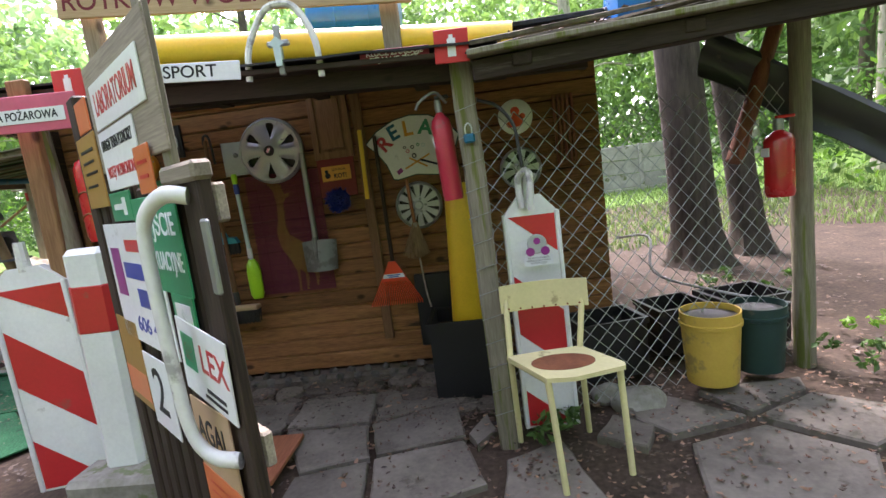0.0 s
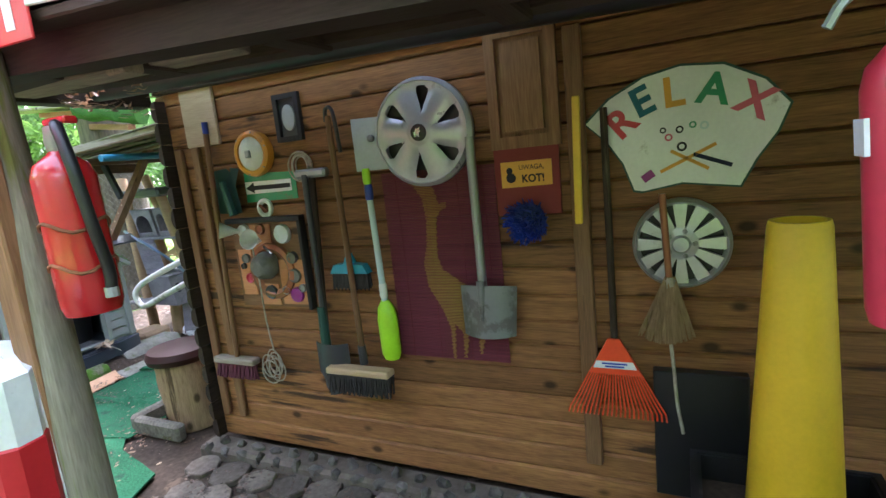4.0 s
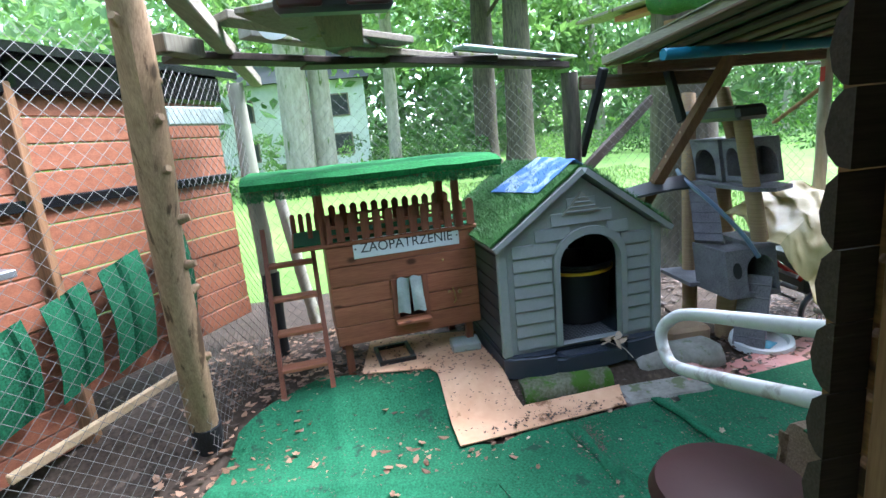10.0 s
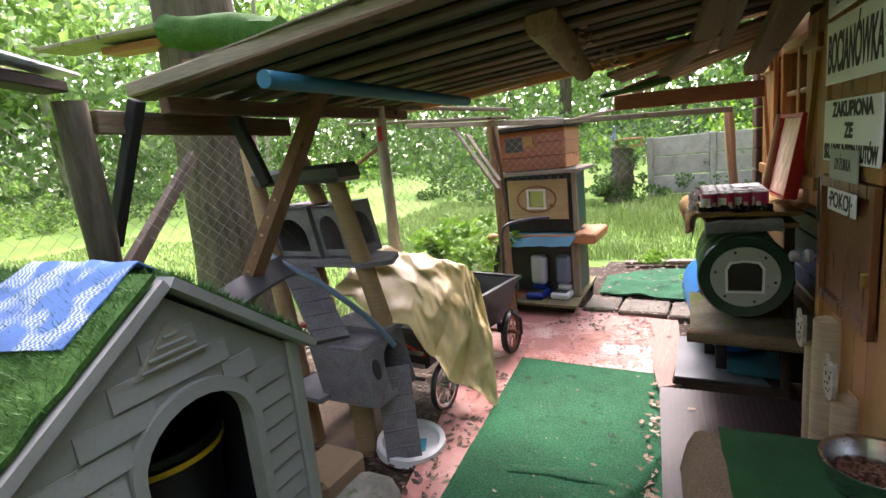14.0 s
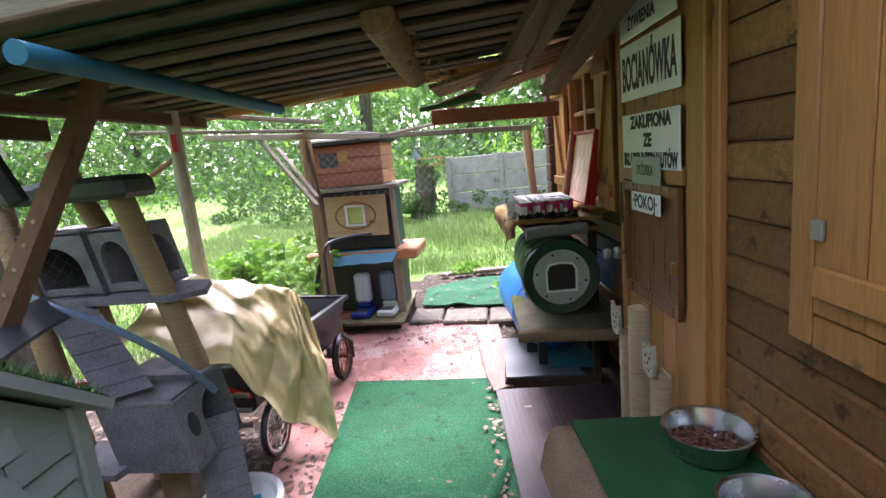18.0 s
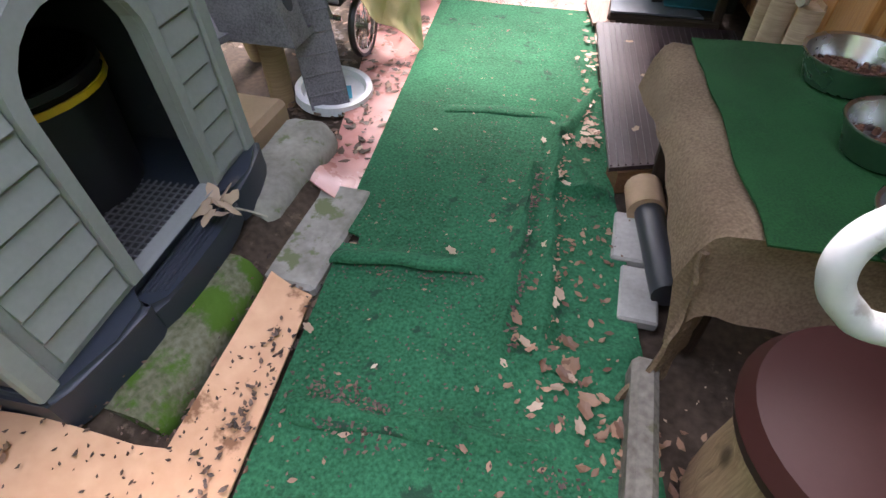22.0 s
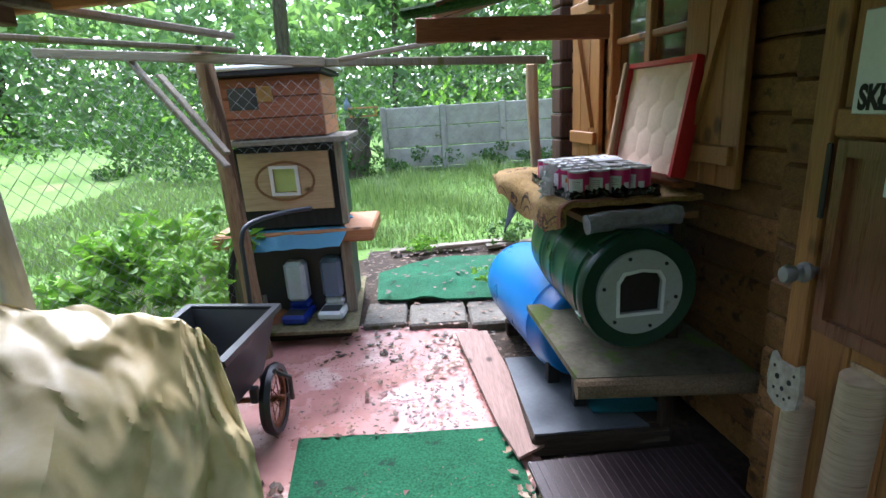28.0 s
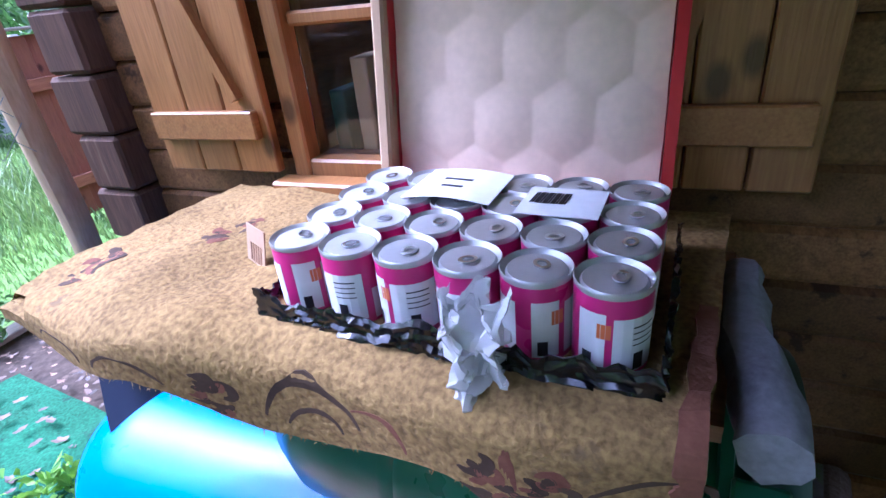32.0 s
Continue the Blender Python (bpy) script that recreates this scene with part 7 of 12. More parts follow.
gate_sign("runner_sign", "green and white escape pictogram sign", 0.085, 0.17, 0.90, 1.0, "sign_green", [("b", -0.03, 0.03, -0.035, 0.035, "white_sign"), ("b", -0.008, 0.012, -0.03, 0.025, "sign_green")], 0.003)
gate_sign("firm_sign", "white company board with blue bars and a phone number", 0.20, 0.505, 0.86, 1.13, "white_sign", [("b", -0.055, 0.13, 0.015, 0.05, "sign_blue"), ("b", -0.13, -0.07, -0.03, 0.08, "sign_purple"), ("b", 0.0, 0.13, -0.045, -0.005, "sign_blue"), ("b", -0.02, 0.13, 0.075, 0.10, "sign_red"), ("t", "606 441", 0.035, 0.16, 0.04, -0.09, "sign_blue")])
gate_sign("number_sign", "white plate with a large black numeral", 0.285, 0.42, 0.66, 0.835, "white_sign", [("t", "2", 0.11, 0.06, 0.0, 0.0, "ink")], 0.001)
gate_sign("weather_board", "brown wooden board with a faded orange strip", 0.425, 0.57, 0.68, 0.90, "sign_ochre", [("b", -0.07, 0.07, -0.09, -0.02, "sign_orange")])
gate_sign("lex_sign", "white sticker with red capitals and a round emblem", 0.005, 0.175, 0.81, 0.95, "white_sign", [("t", "LEX", 0.05, 0.085, 0.035, 0.012, "sign_red"), ("b", -0.07, -0.025, -0.02, 0.045, "sign_green"), ("b", -0.062, -0.033, -0.005, 0.03, "sign_red"), ("b", 0.0, 0.06, -0.045, -0.038, "ink"), ("b", -0.01, 0.06, -0.058, -0.052, "ink")], 0.005, -5)
gate_sign("sand_sign", "sand-coloured board with black capitals over an orange band", 0.05, 0.19, 0.56, 0.80, "cardboard", [("t", "AGAL", 0.05, 0.11, 0.0, 0.06, "ink"), ("b", -0.07, 0.07, -0.12, -0.02, "sign_orange"), ("b", -0.05, 0.05, -0.05, -0.045, "sign_red"), ("b", -0.05, 0.05, -0.07, -0.065, "sign_red")], 0.001)
# posts
t = thing("gate_post", "mossy squared timber post wrapped with netting wire", "post", pose(0.797, 2.74, 0.0, 0, -0.8, 0))
bm = B()
box(bm, (-0.042, -0.035, -0.02), (0.042, 0.035, 1.66), 0.010)
bmesh.ops.subdivide_edges(bm, edges=[e for e in bm.edges if e.calc_length() > 1], cuts=14)
for v in bm.verts:
    v.co += noise.noise_vector(v.co * 4) * 0.006
smooth(part("timber", bm, M["mossy_post"], t))
for i in range(13):
    z = 0.15 + i * 0.105
    bm = pipe(B(), [(-0.044, -0.037, z), (0.044, -0.037, z + 0.02), (0.046, 0.03, z + 0.05)], 0.0018, 4)
    part("wire_tie", bm, M["wire"], t)
lk = part("padlock", B(), M["dull_steel"], t, "blue padlock on a staple")
bm = B()
box(bm, (-0.022, -0.062, 1.285), (0.022, -0.040, 1.32), 0.006)
part("lock_body", bm, M["teal_paint"], lk)
bm = pipe(B(), bend([(-0.012, -0.05, 1.32), (-0.012, -0.05, 1.345), (0.0, -0.05, 1.36), (0.012, -0.05, 1.345), (0.012, -0.05, 1.32)]), 0.003, 6)
part("shackle", bm, M["steel"], lk)
for nm, x, y, top, r, lean, mt in (("fence_post", 2.33, 3.30, 1.85, 0.050, 0.3, "mossy_post"), ("fence_post", 3.3, 3.0, 1.3, 0.06, 3, "grey_wood_z"), ("canopy_post", 2.95, 2.2, 1.8, 0.05, 6, "bark")):
    bm = rod(B(), (0, 0, -0.03), (0, 0, top), r, r * 0.9, 14, True, 0.006, 12, seed=x)
    smooth(solo(nm, bm, M[mt], "round weathered timber post", "post", pose(x, y, 0, 0, lean, 0), "yard posts"))


def netting(name, label, a, b, z0, z1, cell=0.05, r=0.0016, mat="wire", wav=0.0, group="wire netting"):
    """Diamond wire netting between two plan points; one mesh of thin wires."""
    a, b = Vector((*a, 0)), Vector((*b, 0))
    L = (b - a).length
    dx = (b - a) / L
    nrm = Vector((-dx.y, dx.x, 0))
    vs, fs = [], []

    def P(u, z):
        return a + dx * u + nrm * (wav * noise.noise(Vector((u * 1.5, z * 1.5, 3)))) + Vector((0, 0, z))

    def wire(p, q, off):
        d = (q - p).normalized()
        s = d.cross(nrm).normalized() * r
        t_ = nrm * r
        i = len(vs)
        for e in (p + nrm * off, q + nrm * off):
            vs.extend((e + s, e - s * 0.5 + t_ * 0.87, e - s * 0.5 - t_ * 0.87))
        for k in range(3):
            fs.append((i + k, i + (k + 1) % 3, i + 3 + (k + 1) % 3, i + 3 + k))
    n, m_ = int(L / cell), int((z1 - z0) / cell)
    for i in range(n):
        for j in range(m_):
            u, z = i * cell, z0 + j * cell
            wire(P(u, z), P(u + cell / 2, z + cell / 2), 0.0)
            wire(P(u + cell / 2, z + cell / 2), P(u + cell, z), 0.002)
            wire(P(u, z + cell), P(u + cell / 2, z + cell / 2), 0.002)
            wire(P(u + cell / 2, z + cell / 2), P(u + cell, z + cell), 0.0)
    me = bpy.data.meshes.new(name)
    me.from_pydata([tuple(v) for v in vs], [], fs)
    me.materials.append(M[mat])
    ob = new(name, me)
    return tagged(ob, label, "wire netting", kind="stuff")


netting("chain_link", "galvanised diamond wire netting between two posts", (0.81, 2.80), (2.30, 3.28), 0.05, 1.45, 0.084, 0.0021, wav=0.02)
# front beam, sign boards, yellow pipe
t = thing("front_beam", "dark weathered lintel beam above the entrance", "beam", Matrix())
bm = rod(B(), (-1.15, 2.70, 1.665), (0.95, 2.76, 1.555), 0.055, 0.055, 4)
part("lintel", bm, M["dark_beam_x"], t)
bm = rod(B(), (-1.15, 2.94, 1.66), (1.3, 2.98, 1.57), 0.04, 0.04, 4)
part("second_beam", bm, M["dark_beam_x"], t)
t = thing("yellow_pipe", "long bright yellow plastic pipe lying on the lintel", "pipe", Matrix())
bm = rod(B(), (-0.76, 2.86, 1.868), (0.99, 2.86, 1.678), 0.068, 0.068, 28, False)
smooth(part("pipe_wall", bm, M["yellow_plastic"], t))
# solid black rod added in the pipe to stand for its shaded hollow
bm = rod(B(), (-0.74, 2.86, 1.866), (0.985, 2.86, 1.679), 0.062, 0.062, 28)
part("pipe_core", bm, M["black_plastic"], t, "black core for the shade inside the pipe")


def hung(name, label, a, b, h, mat, y=2.66, thick=0.006, writing=()):
    """A board from a to b (x, z of its lower corners), h high, facing the visitor."""
    (x0, z0), (x1, z1) = a, b
    L = math.hypot(x1 - x0, z1 - z0)
    t = thing(name, label, "sign", pose(x0, y, z0, 0, -math.degrees(math.atan2(z1 - z0, x1 - x0)), 0))
    bm = B()
    box(bm, (0, -thick, 0), (L, 0, h), 0.002)
    part("board", bm, M[mat], t)
    for txt, th, tw, x, z, ink in writing:
        letters(t, txt, th, Matrix.Translation((x, -thick - 0.0004, z)) @ FACE, M[ink], tw, bold=0.0006)
    return t


hung("transport_sign", "white metal sign with transport in black capitals", (-0.575, 1.664), (-0.015, 1.612), 0.067, "white_sign", 2.55, writing=[("TRANSPORT", 0.044, 0.39, 0.28, 0.034, "ink")])
hung("key_sign", "maroon sign saying where the key is kept", (0.412, 1.612), (0.672, 1.600), 0.052, "sign_maroon", 2.63, writing=[("KLUCZ ZNAJDUJE", 0.017, 0.21, 0.13, 0.036, "white_sign"), ("SIĘ U UF DYŻ", 0.017, 0.18, 0.125, 0.014, "white_sign")])
for x, z, y in ((0.69, 1.575, 2.62), (-0.785, 1.64, 2.60)):
    t = hung("extinguisher_sign", "red square fire extinguisher sign with a white pictogram", (x, z), (x + 0.125, z - 0.004), 0.118, "sign_red", y)
    bm = B()
    box(bm, (0.048, -0.0075, 0.022), (0.078, -0.0062, 0.085), 0.0)
    box(bm, (0.055, -0.0075, 0.085), (0.070, -0.0062, 0.098), 0.0)
    part("pictogram", bm, M["white_sign"], t)
hung("fire_road_sign", "pink sign with a white fire road strip", (-1.07, 1.533), (-0.59, 1.511), 0.128, "sign_pink", 2.45, writing=())
t = hung("fire_road_strip", "white strip reading droga pozarowa on the pink sign", (-1.03, 1.560), (-0.635, 1.545), 0.050, "white_sign", 2.443, 0.002, [("DROGA POŻAROWA", 0.030, 0.34, 0.198, 0.025, "ink")])
bm = B()
box(bm, (-0.955, 2.565, 0.0), (-0.875, 2.60, 1.74), 0.005)
solo("sign_stake", bm, M["brown_wood_z"], "brown timber stake carrying the pink sign", "post")
t = hung("name_board", "raw wooden name board with burnt capitals above the roof", (-0.80, 1.985), (0.62, 1.838), 0.16, "raw_wood_x", 2.74, 0.02, [("ROTKÓW WOLNO", 0.075, 0.95, 0.50, 0.06, "sign_maroon")])
for x in (-0.72, 0.52):
    bm = B()
    box(bm, (x - 0.035, 2.78, 1.60), (x + 0.035, 2.83, 2.02 - 0.1 * (x + 0.72)), 0.005)
    solo("board_stake", bm, M["grey_wood_z"], "grey stake holding the name board", "post")
t = thing("wall_cross", "small grey metal cross on a white arched strap", "cross", Matrix())
bm = pipe(B(), bend([(-0.025, 2.64, 1.62), (-0.005, 2.64, 1.74), (0.06, 2.66, 1.86), (0.12, 2.66, 1.885), (0.19, 2.66, 1.86), (0.25, 2.64, 1.74), (0.258, 2.64, 1.60)]), 0.013, 8)
smooth(part("arched_strap", bm, M["peeling_white"], t))
for a, b in (((0.105, 2.615, 1.62), (0.128, 2.635, 1.80)), ((0.075, 2.612, 1.725), (0.158, 2.636, 1.745))):
    bm = B()
    box(bm, a, b, 0.004)
    part("bar", bm, M["dull_steel"], t)
bm = slab(B(), [(-0.012, -0.05), (0.012, -0.05), (0.014, 0.02), (0.03, 0.03), (0.0, 0.055), (-0.03, 0.03), (-0.014, 0.02)], 0.0, 0.012, Matrix.Translation((0.117, 2.61, 1.70)) @ FACE)
part("figure", bm, M["pale_blue"], t, "plain worn metal figure")


def extinguisher(name, label, x, y, z, r, h, mat, m=None, hose=True, tilt=0):
    t = thing(name, label, "fire extinguisher", pose(x, y, z, 0, tilt, 0), "fire extinguishers")
    bm = lathe(B(), [(0.0, 0.0), (r * 0.9, 0.0), (r, 0.02), (r, h * 0.84), (r * 0.85, h * 0.92), (r * 0.4, h * 0.98), (r * 0.3, h)], 28)
    smooth(part("cylinder", bm, M[mat], t))
    bm = lathe(B(), [(r * 0.31, h), (r * 0.36, h + 0.02), (r * 0.30, h + 0.05), (0.0, h + 0.055)], 14)
    smooth(part("valve", bm, M["dull_steel"], t))
    bm = B()
    box(bm, (-0.01, -0.015, h + 0.05), (r * 1.1, 0.015, h + 0.065), 0.004)
    part("lever", bm, M["ext_red"] if mat == "ext_red" else M["black_plastic"], t)
    bm = lathe(B(), [(r * 1.004, h * 0.42), (r * 1.012, h * 0.42), (r * 1.012, h * 0.70), (r * 1.004, h * 0.70)], 28)
    if not hose:
        bm2 = B()
        box(bm2, (-r - 0.002, -r * 0.5, h * 0.62), (-r + 0.004, r * 0.5, h * 0.75), 0.0)
        bm.free()
        bm = bm2
        part("label", bm, M["paper"], t, "small white label")
    else:
        bm.free()
        bm = pipe(B(), bend([(0.02, 0, h + 0.03), (r * 0.8, -0.02, h + 0.045), (r * 1.45, -0.03, h * 0.9), (r * 1.55, -0.02, h * 0.55), (r * 1.35, 0, h * 0.28), (r * 1.25, 0, h * 0.12)]), 0.012, 10)
        smooth(part("hose", bm, M["black_plastic"], t))
        bm = rod(B(), (r * 1.25, 0, h * 0.16), (r * 1.24, 0, h * 0.10), 0.014, 0.014, 10)
        part("nozzle_ring", bm, M["alu_paint"], t)
        for k in (0.30, 0.55):
            bm = pipe(B(), [Vector((r * 1.03 * math.cos(a), r * 1.03 * math.sin(a), h * k + 0.012 * math.sin(a * 3))) for a in [2 * math.pi * q / 20 for q in range(21)]], 0.004, 5)
            part("tie_wire", bm, M["rust"], t)
    return t


extinguisher("fire_extinguisher", "bright red fire extinguisher with a black hose wired to a post", -0.745, 2.64, 1.09, 0.060, 0.345, "ext_red")
extinguisher("fire_extinguisher", "slim faded red fire extinguisher hung inside the gate post", 0.685, 2.80, 1.07, 0.042, 0.355, "faded_red", hose=False, tilt=-3)
extinguisher("fire_extinguisher", "red fire extinguisher with a white label on a fence post", 2.16, 3.16, 0.88, 0.062, 0.30, "ext_red", hose=False)
bm = pipe(B(), bend([(0.70, 2.80, 1.46), (0.66, 2.76, 1.50), (0.60, 2.74, 1.47), (0.58, 2.74, 1.44)]), 0.006, 6)
solo("hanger_hook", bm, M["dull_steel"], "bent steel hook over the slim extinguisher", "hook")
bm = rod(B(), (-0.82, 2.60, -0.02), (-0.93, 2.63, 1.66), 0.048, 0.043, 12, True, 0.006, 10, 4)
smooth(solo("canopy_post", bm, M["mossy_post"], "mossy round post carrying the red extinguisher", "post"))


def delineator(m, w, h, label, flip=1, lamp=True):
    t = thing("road_delineator", label, "road delineator", m, "road delineator boards")
    ol = [(-w / 2, 0.0), (w / 2, 0.0), (w / 2, h), (w * 0.22, h + 0.07), (-w * 0.22, h + 0.07), (-w / 2, h)]
    bm = slab(B(), ol, -0.045, 0.0, FACE)
    part("panel", bm, M["bright_white"], t)
    for s in (-1, 1):
        bm = B()
        box(bm, (s * w / 2 - 0.009, -0.010, 0.0), (s * w / 2 + 0.009, 0.05, h), 0.004)
        part("side_rail", bm, M["mossy_post"] if not lamp else M["bright_white"], t)
    band = h / 2.3
    for k in range(4):
        z = -band * 0.6 + k * band * 2 * 0.62 * 1.0
        o = [(-w / 2 + 0.012, z + (w if flip < 0 else 0) * 0.75), (w / 2 - 0.012, z + (0 if flip < 0 else w) * 0.75), (w / 2 - 0.012, z + band * 0.62 + (0 if flip < 0 else w) * 0.75), (-w / 2 + 0.012, z + band * 0.62 + (w if flip < 0 else 0) * 0.75)]
        o = [(x, min(max(y, 0.01), h - 0.012)) for x, y in o]
        if abs(o[0][1] - o[3][1]) < 0.004 and abs(o[1][1] - o[2][1]) < 0.004:
            continue
        pts_ = []
        for p in o:
            if not pts_ or (abs(p[0] - pts_[-1][0]) + abs(p[1] - pts_[-1][1])) > 0.002:
                pts_.append(p)
        bm = slab(B(), pts_, 0.0006, 0.002, FACE)
        part("red_stripe", bm, M["sign_red"], t, "red reflective stripe")
    if lamp:
        bm = rod(B(), (0, 0.02, h + 0.05), (0, 0.02, h + 0.17), 0.026, 0.02, 10)
        bm2 = part("lamp_socket", bm, M["peeling_white"], t)
    return t


delineator(pose(0.990, 2.765, 0.05, -2, 0, 2), 0.215, 0.93, "white and red road delineator board behind the chair", -1)
delineator(pose(-1.0, 2.50, 0.10, -2, -2, 10), 0.285, 0.86, "white and red road delineator board at the gate", -1)
t = thing("road_bollard", "white road guide post with a red band", "bollard", pose(-0.650, 2.38, 0.20, 0, 1.5, 8))
bm = B()
box(bm, (-0.072, -0.04, 0.0), (0.072, 0.04, 0.885), 0.020)
part("post_body", bm, M["bright_white"], t)
bm = B()
box(bm, (-0.0745, -0.0425, 0.56), (0.0745, 0.0425, 0.77), 0.021)
part("red_band", bm, M["sign_red"], t)
# badge and sticker on the delineator by the chair
t = thing("round_badge", "small magenta and silver badge over a white sticker", "badge", pose(0.998, 2.742, 0.855, -2, 0, 2))
bm = lathe(B(), [(0.0, 0.006), (0.036, 0.006), (0.04, 0.0)], 24, FACE)
part("silver_disc", bm, M["sign_grey"], t)
for x, z, r in ((0.0, 0.012, 0.014), (-0.03, -0.03, 0.018), (0.03, -0.03, 0.018)):
    bm = slab(B(), circle(r, 14, x, z), 0.0065, 0.008, FACE)
    part("magenta_patch", bm, M["sign_purple"], t)
bm = face_plate([(-0.058, -0.088), (0.058, -0.088), (0.058, -0.046), (-0.058, -0.046)], 0.002, 0.004)
st = part("sticker", bm, M["paper"], t, "white sticker with three black lines")
for txt, z, w_ in (("TO AUTO MOJEGO", -0.056, 0.085), ("KOTA, JA JE TYLKO", -0.067, 0.095), ("WYPOŻYCZAM", -0.078, 0.065)):
    letters(st, txt, 0.007, FACE @ Matrix.Translation((0, z, 0.0065)), M["ink"], w_)
# tap on top of the delineator
bm = pipe(B(), bend([(0.956, 2.79, 1.003), (0.953, 2.79, 1.121), (0.994, 2.76, 1.143), (0.991, 2.76, 0.994)]), 0.015, 8)
smooth(solo("old_tap", bm, M["peeling_white"], "old whitish lamp bracket on the delineator", "bracket"))
# rubber hose looping over the netting
bm = pipe(B(), bend([(0.823, 2.76, 1.449), (0.897, 2.76, 1.416), (0.954, 2.76, 1.338), (0.966, 2.76, 1.246), (0.973, 2.76, 1.166)]), 0.007, 8)
smooth(solo("rubber_hose", bm, M["charcoal"], "dark rubber cable looped over the netting", "hose"))

# painted steel chair
c = thing("metal_chair", "small steel school chair with flaking cream paint", "chair", Matrix.Translation((0.025, -0.045, -0.008)))
L = {"fl": ((0.93, 2.40, 0.455), (0.955, 2.385, 0.03)), "fr": ((1.185, 2.455, 0.465), (1.20, 2.445, 0.05)), "bl": ((0.815, 2.62, 0.46), (0.82, 2.72, 0.05)), "br": ((1.085, 2.65, 0.46), (1.11, 2.76, 0.05))}
for a, b in L.values():
    bm = rod(B(), a, b, 0.012, 0.012, 10)
    smooth(part("leg", bm, M["cream_paint"], c))
for a, b in (((0.815, 2.62, 0.46), (0.822, 2.70, 0.72)), ((1.085, 2.65, 0.46), (1.125, 2.70, 0.72))):
    bm = rod(B(), a, b, 0.012, 0.012, 10)
    smooth(part("back_post", bm, M["cream_paint"], c))
bm = sheet(B(), lambda u, v: Vector((0.80 + 0.335 * u, 2.688 - 0.035 * math.sin(u * math.pi) * -1 - 0.02, 0.622 + 0.108 * v)), 12, 4, 0.006)
smooth(part("backrest", bm, M["cream_paint"], c))
for i in range(7):
    bm = lathe(B(), [(0.0, 0.003), (0.004, 0.002), (0.004, 0.0)], 8, Matrix.Translation((0.83 + i * 0.045, 2.658, 0.64)) @ FACE)
    part("rivet", bm, M["rust"], c)
ol = [(0.80, 2.61), (0.925, 2.375), (1.02, 2.37), (1.20, 2.43), (1.205, 2.46), (1.09, 2.655), (0.95, 2.64)]
bm = slab(B(), ol, 0.452, 0.468)
part("seat", bm, M["cream_paint"], c)
bm = slab(B(), [(1.0 + 0.115 * math.cos(a), 2.51 + 0.075 * math.sin(a)) for a in [k * math.pi / 12 for k in range(24)]], 0.4685, 0.470)
part("worn_patch", bm, M["rust"], c, "rusty patch worn through the paint")
for a, b in (("bl", "fl"), ("br", "fr")):
    bm = rod(B(), Vector(L[a][0]) - Vector((0, 0, 0.015)), Vector(L[b][0]) - Vector((0, 0, 0.01)), 0.010, 0.010, 8)
    part("seat_rail", bm, M["cream_paint"], c)


def pail(x, y, z, r, h, mat, lid, label):
    t = thing("bucket", label, "bucket", pose(x, y, z), "buckets by the fence")
    bm = lathe(B(), [(0.0, 0.0), (r * 0.84, 0.0), (r * 0.86, 0.012), (r * 0.97, h * 0.80), (r * 1.03, h * 0.81), (r * 1.04, h * 0.86), (r * 0.99, h * 0.87), (r, h), (r * 0.95, h), (r * 0.83, 0.02), (0.0, 0.02)], 30)
    smooth(part("shell", bm, M[mat], t))
    bm = lathe(B(), [(0.0, h - 0.03), (r * 0.6, h - 0.022), (r * 0.95, h - 0.03)], 30)
    part("water_fill", bm, M[lid], t, "dark wet fill with leaves")
    bm = pipe(B(), [Vector((r * 1.03 * math.cos(a), r * 1.03 * math.sin(a), h * 0.90 - 0.10 * h * math.sin(a))) for a in [math.pi * q / 14 for q in range(15)]], 0.003, 5)
    part("bail", bm, M["dull_steel"], t)
    return t


pail(1.785, 3.07, 0.06, 0.132, 0.34, "yellow_pail", "lid_black", "dirty yellow plastic bucket with dark water")
pail(2.04, 3.16, 0.06, 0.125, 0.32, "green_pail", "lid_black", "dark green plastic bucket full of rainwater")
for x, y, w_, d_, h_, lab in ((1.36, 3.36, 0.34, 0.26, 0.30, "black plastic crate behind the netting"), (2.18, 3.62, 0.36, 0.30, 0.28, "black slatted crate with twigs"), (1.80, 3.62, 0.30, 0.28, 0.26, "black plastic crate near the tree")):
    t = thing("plastic_crate", lab, "crate", pose(x, y, 0.03, 0, 0, 12), "black crates by the fence")
    ol = [(-w_ / 2, -d_ / 2), (w_ / 2, -d_ / 2), (w_ / 2, d_ / 2), (-w_ / 2, d_ / 2)]
    bm = ring_slab(B(), ol, [(px * 0.93, py * 0.93) for px, py in ol], 0.0, h_)
    part("crate_wall", bm, M["black_plastic"], t)
    bm = ring_slab(B(), [(px * 1.07, py * 1.07) for px, py in ol], [(px * 0.98, py * 0.98) for px, py in ol], h_ - 0.03, h_)
    part("rim", bm, M["black_plastic"], t)
    bm = slab(B(), [(px * 0.92, py * 0.92) for px, py in ol], 0.0, 0.06)
    part("bottom", bm, M["soil"], t)
bm = pipe(B(), bend([(1.62, 4.05, 0.62), (1.78, 3.9, 0.63), (1.74, 3.7, 0.45), (2.0, 3.5, 0.36), (2.3, 3.35, 0.30)]), 0.008, 6)
smooth(solo("bent_wire", bm, M["dull_steel"], "bent steel handle wire leaning in the crates", "wire"))
